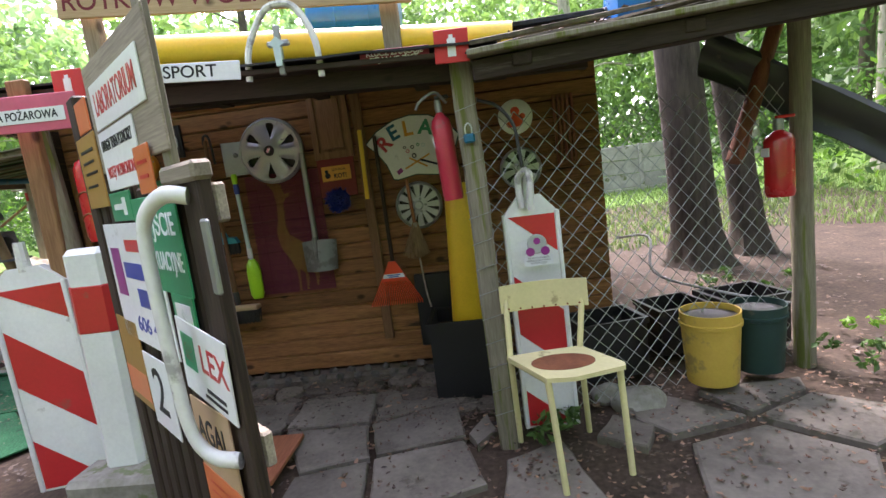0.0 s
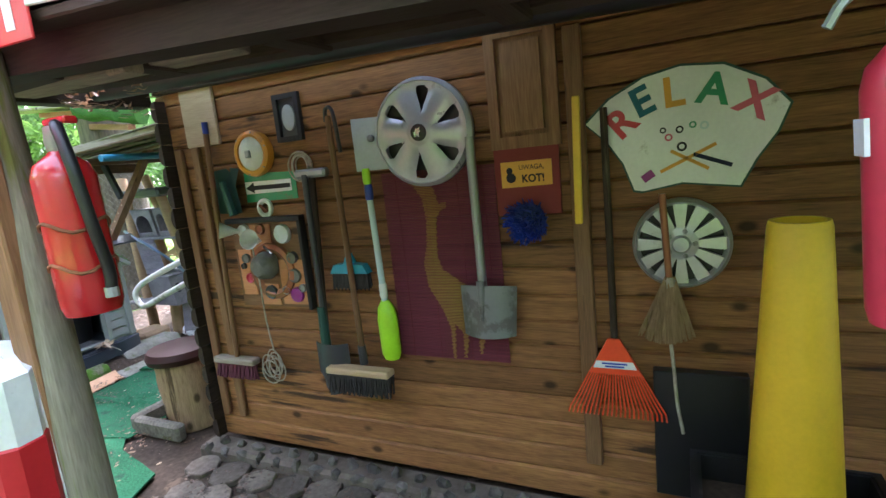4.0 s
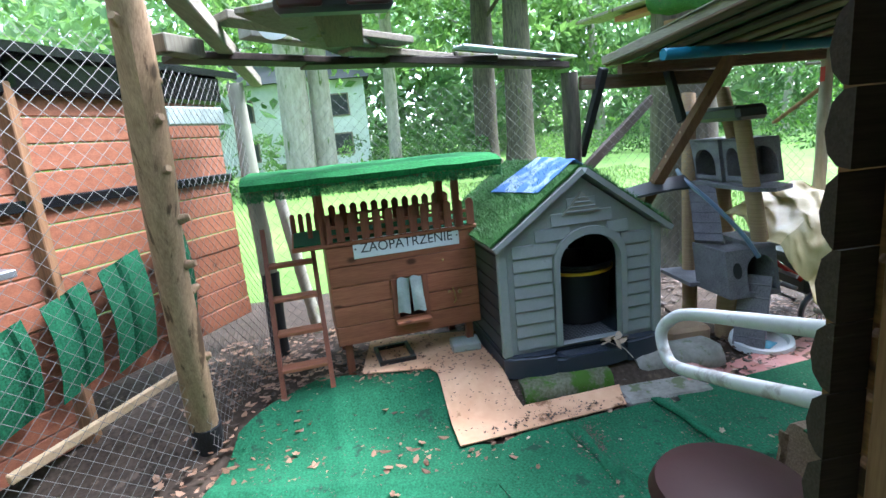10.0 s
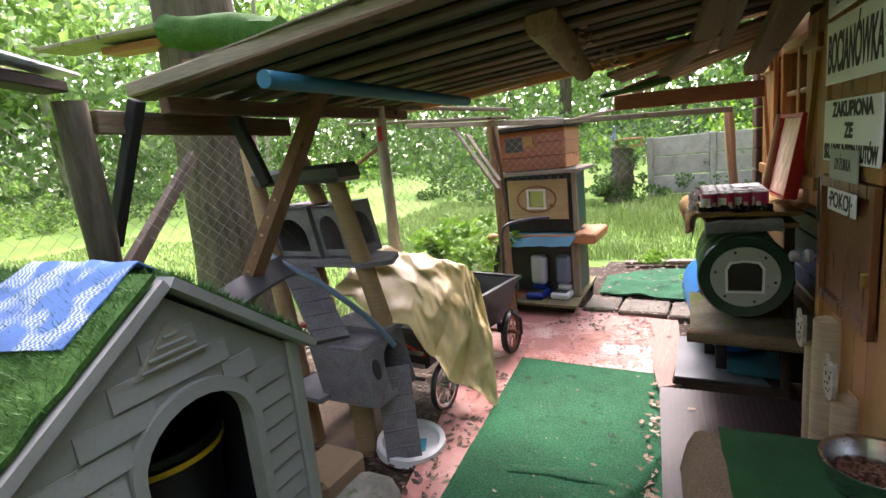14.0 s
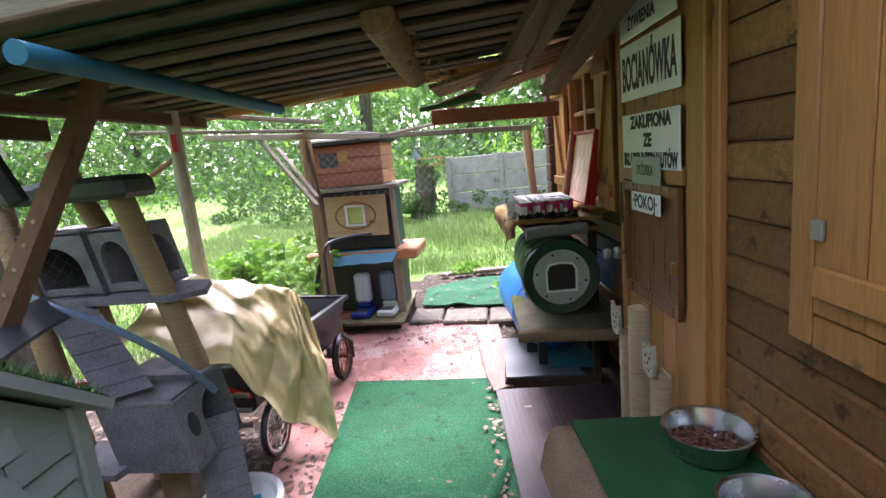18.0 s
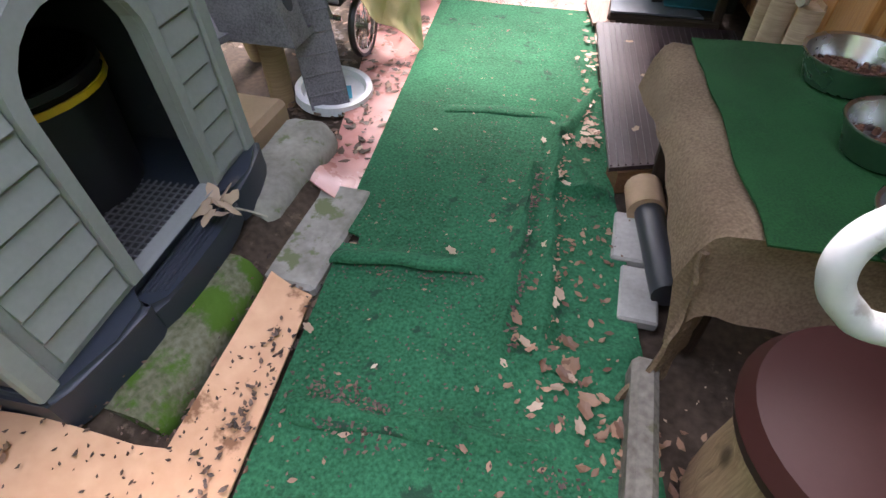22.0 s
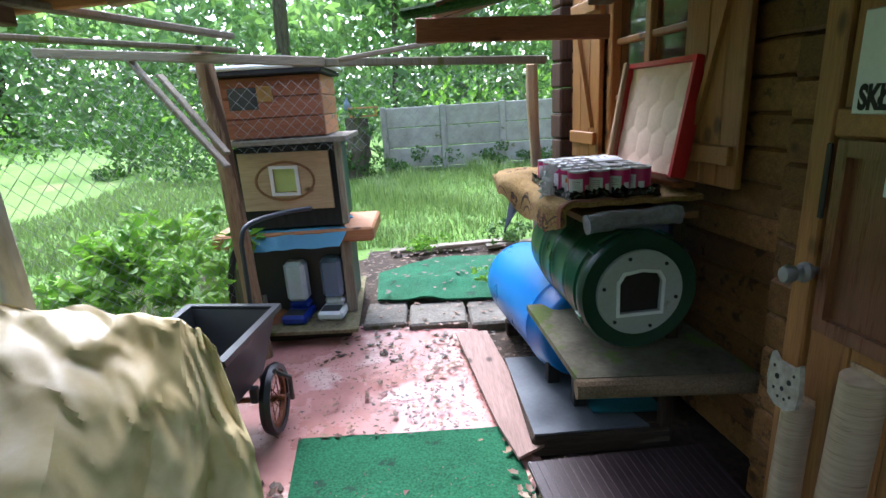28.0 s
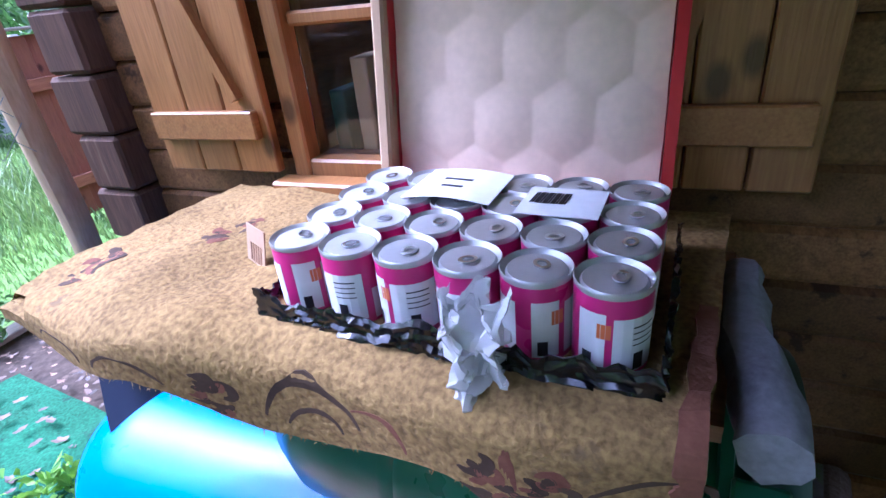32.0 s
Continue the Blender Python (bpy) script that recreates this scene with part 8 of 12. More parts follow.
for k, (cx, cy, r) in enumerate(((1.42, 2.98, 0.13), (1.30, 3.08, 0.09), (2.35, 3.75, 0.12))):
    bm = B()
    bmesh.ops.create_icosphere(bm, subdivisions=3, radius=1.0)
    for v in bm.verts:
        v.co *= 1 + 0.18 * noise.noise(v.co * 1.7 + Vector((k, 0, 0)))
    bmesh.ops.transform(bm, matrix=pose(cx, cy, 0.02) @ Matrix.Diagonal((r, r * 0.8, r * 0.55, 1)), verts=bm.verts)
    smooth(solo("boulder", bm, M["mossy_stone"], "rounded mossy boulder at the foot of the fence", "stone", None, "boulders by the fence"))
# braces and tarp by the right-hand post
bm = rod(B(), (2.05, 3.35, 1.05), (2.35, 3.5, 1.72), 0.04, 0.035, 10, True, 0.004, 8)
smooth(solo("diagonal_brace", bm, M["red_stain_z"], "reddish diagonal timber brace under the canopy", "brace"))
bm = sheet(B(), lambda u, v: Vector((1.98 + 1.25 * u + 0.05 * v, 3.55 - 0.5 * u + 0.03 * math.sin(v * 6), 1.62 - 0.95 * u + 0.22 * (v - 0.5) + 0.03 * noise.noise(Vector((u * 5, v * 3, 0))))), 20, 6, 0.006)
smooth(solo("dark_tarpaulin", bm, M["charcoal"], "torn dark grey tarpaulin hanging from the canopy", "tarpaulin"))
# stone paving
pv = thing("paving", "uneven weathered stone paving at the entrance", "paving", kind="structure")
PV = [[(-0.30, 2.97), (0.12, 2.97), (0.19, 2.69), (-0.10, 2.60)], [(0.14, 2.97), (0.55, 3.13), (0.61, 2.79), (0.21, 2.69)], [(-0.12, 2.585), (0.19, 2.67), (0.25, 2.2), (-0.1, 2.1)], [(0.21, 2.67), (0.60, 2.77), (0.70, 2.44), (0.27, 2.25)], [(0.62, 2.80), (0.70, 2.98), (0.75, 2.82), (0.66, 2.70)], [(0.78, 2.60), (1.02, 2.72), (1.12, 2.30), (0.74, 2.22)], [(1.16, 2.71), (1.27, 2.88), (1.42, 2.76), (1.34, 2.60)], [(1.30, 2.90), (1.54, 3.02), (1.80, 2.78), (1.46, 2.68)], [(1.50, 2.62), (1.84, 2.72), (2.1, 2.47), (1.9, 2.1), (1.40, 2.1)], [(1.84, 2.78), (2.15, 2.95), (2.5, 2.7), (2.12, 2.5)], [(0.72, 2.2), (1.3, 2.28), (1.3, 1.7), (0.75, 1.65)], [(0.1, 2.08), (0.68, 2.2), (0.70, 1.65), (0.12, 1.5)], [(1.70, 3.05), (2.2, 3.1), (2.15, 2.98), (1.83, 2.82)], [(-0.32, 3.30), (0.1, 3.32), (0.12, 3.0), (-0.31, 3.0)], [(0.14, 3.32), (0.5, 3.35), (0.55, 3.16), (0.14, 3.0)], [(-0.8, 3.30), (-0.36, 3.30), (-0.33, 2.98), (-0.8, 2.95)], [(-1.3, 3.35), (-0.84, 3.33), (-0.84, 2.95), (-1.3, 3.0)], [(-0.7, 2.92), (-0.36, 2.95), (-0.4, 2.55), (-0.8, 2.5)]]
for k, ol in enumerate(PV):
    bm = B()
    cx, cy = sum(p[0] for p in ol) / len(ol), sum(p[1] for p in ol) / len(ol)
    fine = []
    for (x0, y0), (x1, y1) in zip(ol, ol[1:] + ol[:1]):
        for q in range(4):
            x, y = x0 + (x1 - x0) * q / 4, y0 + (y1 - y0) * q / 4
            fine.append((cx + (x - cx) * 0.985 + 0.012 * noise.noise(Vector((x * 9, y * 9, k))), cy + (y - cy) * 0.985 + 0.012 * noise.noise(Vector((x * 9, y * 9, k + 9)))))
    z = 0.014 + 0.006 * math.sin(k * 2.1)
    lo = [bm.verts.new((x, y, -0.02)) for x, y in fine]
    hi = [bm.verts.new((x, y, z)) for x, y in fine]
    top = [bm.verts.new((cx + (x - cx) * 0.955, cy + (y - cy) * 0.955, z + 0.007)) for x, y in fine]
    n = len(fine)
    bm.faces.new(top)
    for q in range(n):
        bm.faces.new((lo[q], lo[(q + 1) % n], hi[(q + 1) % n], hi[q]))
        bm.faces.new((hi[q], hi[(q + 1) % n], top[(q + 1) % n], top[q]))
    part("stone_slab", bm, M["stone_slab"], pv)
bm = B()
box(bm, (-0.33, 2.50, 0.03), (-0.17, 2.88, 0.052), 0.004)
solo("loose_board", bm, M["red_stain_y"], "reddish loose board lying on the paving", "board")

bm = B()
box(bm, (-0.82, 2.24, -0.02), (-0.36, 2.42, 0.258), 0.02)
solo("stone_block", bm, M["mossy_stone"], "mossy stone block under the road signs", "stone block")

# ---- floor coverings ----
def mat_sheet(name, label, outline, z, mat, thick=0.008, rumple=0.006, cell=0.05, cat="carpet", seed=0, folds=()):
    """A laid sheet of any outline with a rumpled surface; folds are (x0, y0, x1, y1, height, width)."""
    xs = [p[0] for p in outline]
    ys = [p[1] for p in outline]
    n = len(outline)

    def inside(x, y):
        c = False
        for i in range(n):
            (x0, y0), (x1, y1) = outline[i], outline[(i + 1) % n]
            if (y0 > y) != (y1 > y) and x < (x1 - x0) * (y - y0) / (y1 - y0) + x0:
                c = not c
        return c

    def clamp(x, y):
        best, bp = 1e9, (x, y)
        for i in range(n):
            a, b = Vector(outline[i]), Vector(outline[(i + 1) % n])
            t = max(0.0, min(1.0, (Vector((x, y)) - a).dot(b - a) / max((b - a).length_squared, 1e-9)))
            p = a + (b - a) * t
            d = (p - Vector((x, y))).length
            if d < best:
                best, bp = d, (p.x, p.y)
        return bp
    nx, ny = int((max(xs) - min(xs)) / cell) + 2, int((max(ys) - min(ys)) / cell) + 2
    bm = B()
    grid = {}

    def vert(i, j):
        if (i, j) not in grid:
            x, y = min(xs) + i * cell, min(ys) + j * cell
            if not inside(x, y):
                x, y = clamp(x, y)
            h = rumple * (noise.noise(Vector((x * 3.1, y * 3.1, seed))) + 0.6 * noise.noise(Vector((x * 9, y * 9, seed + 5))))
            for fx0, fy0, fx1, fy1, fh, fw in folds:
                a, b = Vector((fx0, fy0)), Vector((fx1, fy1))
                t = max(0.0, min(1.0, (Vector((x, y)) - a).dot(b - a) / (b - a).length_squared))
                d = (a + (b - a) * t - Vector((x, y))).length + 0.012 * noise.noise(Vector((x * 7, y * 7, 2)))
                h += 1.35 * fh * math.exp(-(d / max(1.5 * fw, 1.8 * cell)) ** 2)
            grid[(i, j)] = bm.verts.new((x, y, z + rise(x, y) + abs(h)))
        return grid[(i, j)]
    for i in range(nx):
        for j in range(ny):
            cs = [(min(xs) + (i + a) * cell, min(ys) + (j + b) * cell) for a, b in ((0, 0), (1, 0), (1, 1), (0, 1))]
            if any(inside(*c) for c in cs):
                try:
                    bm.faces.new((vert(i, j), vert(i + 1, j), vert(i + 1, j + 1), vert(i, j + 1)))
                except ValueError:
                    pass
    bmesh.ops.remove_doubles(bm, verts=bm.verts, dist=0.001)
    bmesh.ops.dissolve_degenerate(bm, edges=bm.edges, dist=0.0005)
    bm.normal_update()
    bmesh.ops.solidify(bm, geom=list(bm.faces), thickness=-thick)
    return smooth(solo(name, bm, mat, label, cat), 50)


mat_sheet("green_carpet", "long green artificial grass carpet, creased and littered with leaves", [(-3.50, 6.23), (-2.68, 6.215), (-2.60, 5.5), (-2.51, 4.9), (-2.42, 4.38), (-2.33, 3.85), (-2.33, 3.55), (-2.9, 3.40), (-3.12, 3.5), (-3.165, 3.61), (-3.245, 4.27), (-3.19, 4.37), (-3.285, 4.39)], 0.012, M["green_carpet"], cell=0.0125, rumple=0.006, seed=1, folds=[(-2.765, 4.84, -2.72, 4.06, 0.020, 0.013), (-2.71, 5.09, -2.62, 4.13, 0.020, 0.012), (-3.14, 3.82, -2.58, 3.87, 0.020, 0.016), (-2.66, 4.09, -2.79, 3.87, 0.014, 0.014), (-2.69, 5.05, -2.60, 5.40, 0.020, 0.014), (-2.67, 4.73, -2.53, 4.745, 0.022, 0.014), (-2.60, 4.10, -2.42, 4.16, 0.016, 0.016), (-2.66, 4.95, -2.58, 4.75, 0.018, 0.014)])
mat_sheet("green_carpet", "wide green artificial grass carpet before the kennel", [(-2.9, 3.60), (-2.43, 3.60), (-2.25, 3.46), (-1.86, 3.36), (-1.75, 3.1), (-2.1, 2.55), (-2.75, 2.2), (-3.44, 2.33), (-3.77, 2.68), (-3.69, 3.28), (-3.15, 3.34), (-3.1, 3.56)], 0.006, M["green_carpet"], cell=0.02, rumple=0.006, seed=2, folds=[(-3.1, 2.3, -2.9, 3.4, 0.014, 0.015), (-3.7, 2.75, -2.2, 2.9, 0.010, 0.02)])
mat_sheet("orange_mat", "pale orange rubber-backed mat strewn with dark litter", [(-3.13, 3.31), (-3.24, 4.12), (-3.375, 4.15), (-3.345, 3.64), (-3.62, 3.60), (-4.1, 3.55), (-4.2, 2.95), (-3.72, 2.9), (-3.66, 3.28)], 0.024, M["orange_mat"], 0.006, 0.003, cell=0.05, seed=3, cat="mat")
mat_sheet("red_sheet", "faded pink-red plastic floor sheet, wet and littered", [(-3.30, 4.50), (-3.44, 4.52), (-3.52, 4.9), (-3.62, 5.3), (-3.74, 5.75), (-4.0, 6.1), (-4.05, 7.36), (-3.4, 7.30), (-2.7, 7.15), (-2.58, 6.0), (-2.9, 5.3), (-3.1, 4.7)], 0.004, M["red_sheet"], 0.004, 0.008, cell=0.04, seed=4, cat="floor sheet", folds=[(-3.5, 6.5, -2.8, 6.6, 0.008, 0.03), (-3.1, 6.2, -3.0, 7.0, 0.008, 0.03)])
mat_sheet("edge_plank", "worn pinkish-brown plank along the raised edge", [(-2.83, 7.02), (-2.66, 7.02), (-2.55, 6.05), (-2.67, 5.98), (-2.72, 6.2)], 0.045, M["pink_plank"], 0.012, 0.006, cell=0.04, seed=5, cat="plank")
mat_sheet("green_carpet", "small green grass mat lying on stone slabs by the lawn", [(-3.30, 7.55), (-3.34, 8.10), (-2.92, 8.41), (-2.3, 8.35), (-2.28, 7.60), (-2.45, 7.45), (-2.80, 7.49)], 0.058, M["green_carpet"], 0.012, 0.012, cell=0.04, seed=6, folds=[(-3.2, 7.9, -2.4, 7.7, 0.02, 0.03), (-3.0, 7.5, -2.7, 8.1, 0.015, 0.03)])
for x0, y0, x1, y1, lab in ((-3.36, 7.23, -3.11, 7.57, "mossy grey concrete paving slab"), (-3.09, 7.19, -2.75, 7.51, "grey concrete paving slab edged with litter"), (-2.73, 7.15, -2.46, 7.49, "mossy concrete slab beside the barrel"), (-3.30, 7.59, -2.85, 8.10, "grey concrete slab under the green mat"), (-2.83, 7.55, -2.33, 8.15, "grey concrete slab under the green mat"), (-3.54, 4.14, -3.25, 4.58, "flat mossy concrete slab beside the kennel")):
    low = y0 < 5
    bm = B()
    box(bm, (x0, y0, -0.02), (x1, y1, 0.03 if low else 0.045), 0.012)
    solo("paving_slab", bm, M["yard_slab"] if not low else M["mossy_stone"], lab, "paving slab", None, "paving slabs")
t = thing("door_mat", "dark ribbed brown rubber mat on low planks before the door", "door mat", Matrix())
bm = slab(B(), [(-2.655, 5.90), (-2.06, 5.93), (-1.99, 5.0), (-2.52, 4.79)], 0.085, 0.10)
part("mat", bm, M["dark_mat"], t)
for i in range(24):
    u = i / 23
    a, b = Vector((-2.648 + 0.58 * u, 5.90 + 0.02 * u, 0.1015)), Vector((-2.515 + 0.51 * u, 4.80 + 0.195 * u, 0.1015))
    bm = rod(B(), a, b, 0.004, 0.004, 4)
    part("rib", bm, M["dark_mat"], t)
for k in range(2):
    bm = rod(B(), (-2.505, 4.83 + 0.5 * k, 0.040), (-2.02, 5.03 + 0.45 * k, 0.040), 0.058, 0.058, 4)
    part("plank", bm, M["brown_wood_x"], t)
mat_sheet("slate_mat", "slate grey ribbed rubber mat by the barrel shelf", [(-2.60, 6.045), (-2.62, 6.62), (-2.38, 6.62), (-2.18, 6.05)], 0.09, M["slate_mat"], 0.008, 0.003, cell=0.05, seed=7, cat="mat")
mat_sheet("teal_mat", "small teal ribbed mat beside the door", [(-2.36, 6.14), (-2.36, 6.5), (-2.12, 6.45), (-2.10, 6.12)], 0.103, M["teal_mat"], 0.006, 0.003, cell=0.05, seed=8, cat="mat")
bm = B()
box(bm, (-2.61, 6.04, 0.0), (-2.10, 6.62, 0.085), 0.01)
solo("step_board", bm, M["dark_beam_x"], "low dark board step under the mats", "step")
# kerb logs by the kennel
for a, b, w, h, mt, lab in (((-3.462, 3.675), (-3.492, 4.145), 0.205, 0.112, "moss_kerb", "mossy half-round concrete kerb under the kennel"), ((-3.545, 4.315), (-3.560, 4.80), 0.19, 0.118, "mossy_stone", "lichen-covered half-round concrete kerb")):
    bm = B()
    a, b = Vector((*a, 0)), Vector((*b, 0))
    prof = [(-w / 2, -0.02), (w / 2 - 0.012, -0.02), (w / 2, 0.03), (w / 2 - 0.004, h * 0.62), (w / 2 - 0.022, h * 0.86), (w / 2 - 0.05, h), (-w / 2 + 0.012, h), (-w / 2, h - 0.012)]
    rows_ = []
    for q in range(15):
        c = a.lerp(b, q / 14)
        end = 0.012 if q in (0, 14) else 0.0
        rows_.append([bm.verts.new(c + Vector((x - end * (1 if x > 0 else -1), 0, z - end * (z > 0.05))) + noise.noise_vector(Vector((x * 14, c.y * 11, z * 14))) * 0.007) for x, z in prof])
    for A, C in zip(rows_, rows_[1:]):
        for q in range(len(prof)):
            bm.faces.new((A[q], A[(q + 1) % len(prof)], C[(q + 1) % len(prof)], C[q]))
    bm.faces.new(rows_[0])
    bm.faces.new(rows_[-1][::-1])
    bmesh.ops.recalc_face_normals(bm, faces=bm.faces)
    smooth(solo("kerb_stone", bm, M[mt], lab, "kerb", None, "kerb stones by the kennel"), 60)
bm = B()
box(bm, (-3.92, 4.62, 0.0), (-3.70, 4.88, 0.14), 0.02)
solo("stone_block", bm, M["cardboard"], "tan weathered block between kennel and cat tree", "block")
# doorstep litter: dry leaf bunch, brick and boards under the hutch
bm = B()
box(bm, (-3.92, 3.34, 0.135), (-3.74, 3.55, 0.153), 0.003)
solo("thin_board", bm, M["orange_board_x"], "thin orange-brown board under the hutch", "board")
bm = B()
box(bm, (-3.93, 3.40, 0.154), (-3.80, 3.56, 0.20), 0.006)
solo("brick", bm, M["sign_grey"], "dull grey brick under the hutch", "brick")
t = thing("rain_tray", "black plastic tray lying under the hutch", "tray", pose(-3.90, 3.08, 0.137, 0, 0, 8))
bm = ring_slab(B(), [(-0.12, -0.10), (0.12, -0.10), (0.12, 0.10), (-0.12, 0.10)], [(-0.10, -0.08), (0.10, -0.08), (0.10, 0.08), (-0.10, 0.08)], 0.0, 0.04)
part("rim", bm, M["black_plastic"], t)
bm = B()
box(bm, (-0.10, -0.08, 0.0), (0.10, 0.08, 0.01), 0.0)
part("bottom", bm, M["black_plastic"], t)

# ---- cat tree ----
c = thing("cat_tree", "worn grey plush cat tree with box dens and ramps", "cat tree", Matrix())


def den(name, x0, x1, y0, y1, z0, z1, front, side):
    bm = B()
    th = 0.022
    box(bm, (x0, y0, z1 - th), (x1, y1, z1), 0.010)
    box(bm, (x0, y0, z0), (x1, y1, z0 + th), 0.010)
    box(bm, (x0, y0 + 0.002, z0 + th), (x0 + th, y1, z1 - th), 0.006)
    box(bm, (x0 + th, y1 - th, z0 + th), (x1, y1, z1 - th), 0.006)
    d_ = part(name, bm, M["plush"], c, "grey plush box den with round openings")
    ol = [(x0, z0), (x1, z0), (x1, z1), (x0, z1)]
    bm = holed(B(), ol, front, -y0 - th, -y0, FACE) if front else slab(B(), ol, -y0 - th, -y0, FACE)
    part("front_panel", bm, M["plush"], d_)
    if not front:
        # no hole cut here: a black oval paints the shade of a peep hole
        bm = lathe(B(), [(0.0, 0.0), (0.030, 0.0), (0.030, -0.003)], 20, Matrix.Translation((x1 + 0.0022, y0 + 0.062, (z0 + z1) / 2 + 0.02)) @ pose(0, 0, 0, 0, 90, 0) @ Matrix.Diagonal((1.5, 0.9, 1, 1)))
        part("peep_hole", bm, M["black_plastic"], d_, "small black oval for the shade in a peep hole")
    ol = [(y0 + th, z0), (y1, z0), (y1, z1), (y0 + th, z1)]
    bm = holed(B(), ol, side, x1 - th, x1, Matrix(((0, 0, 1, 0), (1, 0, 0, 0), (0, 1, 0, 0), (0, 0, 0, 1))))
    part("side_panel", bm, M["plush"], d_)
    return d_


den("upper_den", -4.40, -4.10, 5.22, 5.52, 0.885, 1.15, arch(0.20, 1.09, 1.0, 10, 0.925, -4.25), arch(0.20, 1.10, 1.0, 10, 0.93, 5.38))
den("upper_den", -4.09, -3.93, 5.24, 5.50, 0.885, 1.15, arch(0.12, 1.10, 1.02, 10, 0.93, -4.01), arch(0.18, 1.10, 1.0, 10, 0.93, 5.38))
den("lower_den", -4.08, -3.78, 4.96, 5.27, 0.29, 0.555, [], arch(0.17, 0.52, 0.43, 10, 0.315, 5.165))
for a, b, r in (((-4.30, 5.02, 0.0), (-4.46, 5.30, 1.46), 0.045), ((-4.02, 5.05, 0.0), (-3.97, 5.08, 0.29), 0.048), ((-3.83, 5.22, 0.55), (-3.87, 5.22, 1.27), 0.045), ((-4.10, 5.33, 1.15), (-4.17, 5.34, 1.46), 0.042), ((-4.30, 5.35, 0.0), (-4.30, 5.36, 0.885), 0.045)):
    bm = rod(B(), a, b, r, r, 18, True, 0.002, 10, a[0])
    smooth(part("sisal_post", bm, M["sisal"], c, "sisal-wrapped post"))
for ol, z in (([(-4.50, 5.18), (-3.80, 5.16), (-3.70, 5.25), (-3.78, 5.42), (-4.45, 5.55)], 0.862), ([(-4.42, 4.92), (-4.05, 4.90), (-4.02, 5.10), (-4.38, 5.14)], 0.30), ([(-4.12, 5.16), (-3.78, 5.14), (-3.76, 5.30), (-4.12, 5.34)], 0.557)):
    bm = slab(B(), ol, z, z + 0.022)
    part("shelf", bm, M["plush"], c)
for a, b in (((-4.42, 5.30, 1.285), (-4.16, 5.36, 1.30)), ((-4.14, 5.22, 1.285), (-3.78, 5.24, 1.305))):
    bm = B()
    box(bm, (a[0], a[1] - 0.09, a[2] - 0.025), (b[0], b[1] + 0.09, b[2] + 0.04), 0.02)
    part("perch", bm, M["charcoal"], c, "dark plush perch")


def ramp(a, b, w, name, mat, rungs=5):
    a, b = Vector(a), Vector(b)
    d_ = (b - a).normalized()
    s = Vector((w[0], w[1], 0))
    n = d_.cross(s.normalized()).normalized() * 0.014
    bm = B()
    vs = [bm.verts.new(p) for p in (a - s - n, a + s - n, b + s - n, b - s - n, a - s + n, a + s + n, b + s + n, b - s + n)]
    for f in ((0, 1, 2, 3), (4, 7, 6, 5), (0, 4, 5, 1), (1, 5, 6, 2), (2, 6, 7, 3), (3, 7, 4, 0)):
        bm.faces.new([vs[q] for q in f])
    bmesh.ops.recalc_face_normals(bm, faces=bm.faces)
    r_ = part(name, bm, mat, c)
    up = n if n.z > 0 else -n
    for i in range(rungs):
        p = a.lerp(b, (i + 0.7) / (rungs + 0.4)) + up * 1.25
        bm = rod(B(), p - s * 0.98 - up * 0.35, p + s * 0.98 - up * 0.35, 0.006, 0.006, 6)
        part("rung", bm, M["plush"], r_)


# the whole tree has slumped: its foot stands further out than its top
for ob in c.children_recursive:
    ob.data.transform(Matrix(((1, 0, -0.21, 0.175), (0, 1, 0, 0), (0, 0, 1, 0), (0, 0, 0, 1))))
ramp((-3.90, 4.99, 0.575), (-4.21, 5.15, 0.86), (0.055, 0.055), "ramp", M["plush"])
ramp((-3.62, 5.04, 0.02), (-3.71, 5.15, 0.40), (0.06, 0.05), "ramp", M["plush"])
bm = slab(B(), [(-4.35, 4.98), (-3.86, 4.95), (-3.80, 5.34), (-4.40, 5.44)], 0.0, 0.022)
part("base_board", bm, M["soil"], c, "dirty dark plush base board")
# plastic disc, slanting plank, cane
t = thing("plastic_disc", "round white plastic tub lid with a teal splash, on the ground", "lid", pose(-3.655, 5.15, 0.012, 3, 5, 0))
bm = lathe(B(), [(0.0, 0.012), (0.125, 0.012), (0.135, 0.035), (0.16, 0.035), (0.165, 0.0), (0.0, 0.0)], 36)
smooth(part("rim_disc", bm, M["bright_white"], t))
bm = slab(B(), [(-0.08, -0.07), (0.03, -0.10), (0.09, -0.02), (0.05, 0.06), (-0.02, 0.02), (-0.06, 0.07)], 0.0125, 0.014)
part("teal_splash", bm, M["cyan_plastic"], t)
bm = sheet(B(), lambda u, v: Vector((-3.89, 4.33, 0.905)).lerp(Vector((-4.12, 4.96, 0.950)), u).lerp(Vector((-3.74, 4.38, 0.895)).lerp(Vector((-4.03, 4.98, 0.880)), u), v) + Vector((0, 0, 0.012 * math.sin(u * 3))), 12, 4, 0.014)
smooth(solo("slanting_plank", bm, M["charcoal"], "slate grey plank bridge from the kennel to the cat tree", "plank"))
bm = pipe(B(), bend([(-4.32, 5.05, 0.97), (-4.1, 4.95, 0.94), (-3.85, 4.95, 0.83), (-3.72, 5.05, 0.66), (-3.66, 5.12, 0.52)]), 0.013, 8)
smooth(solo("bent_pipe", bm, M["blue_grey"], "bent blue-grey pipe hooked over the cat tree", "pipe"))
bm = rod(B(), (-4.05, 4.58, 0.70), (-3.85, 5.18, 1.78), 0.042, 0.038, 4)
br = solo("diagonal_brace", bm, M["brown_wood_z"], "brown diagonal roof brace with drilled holes", "brace")
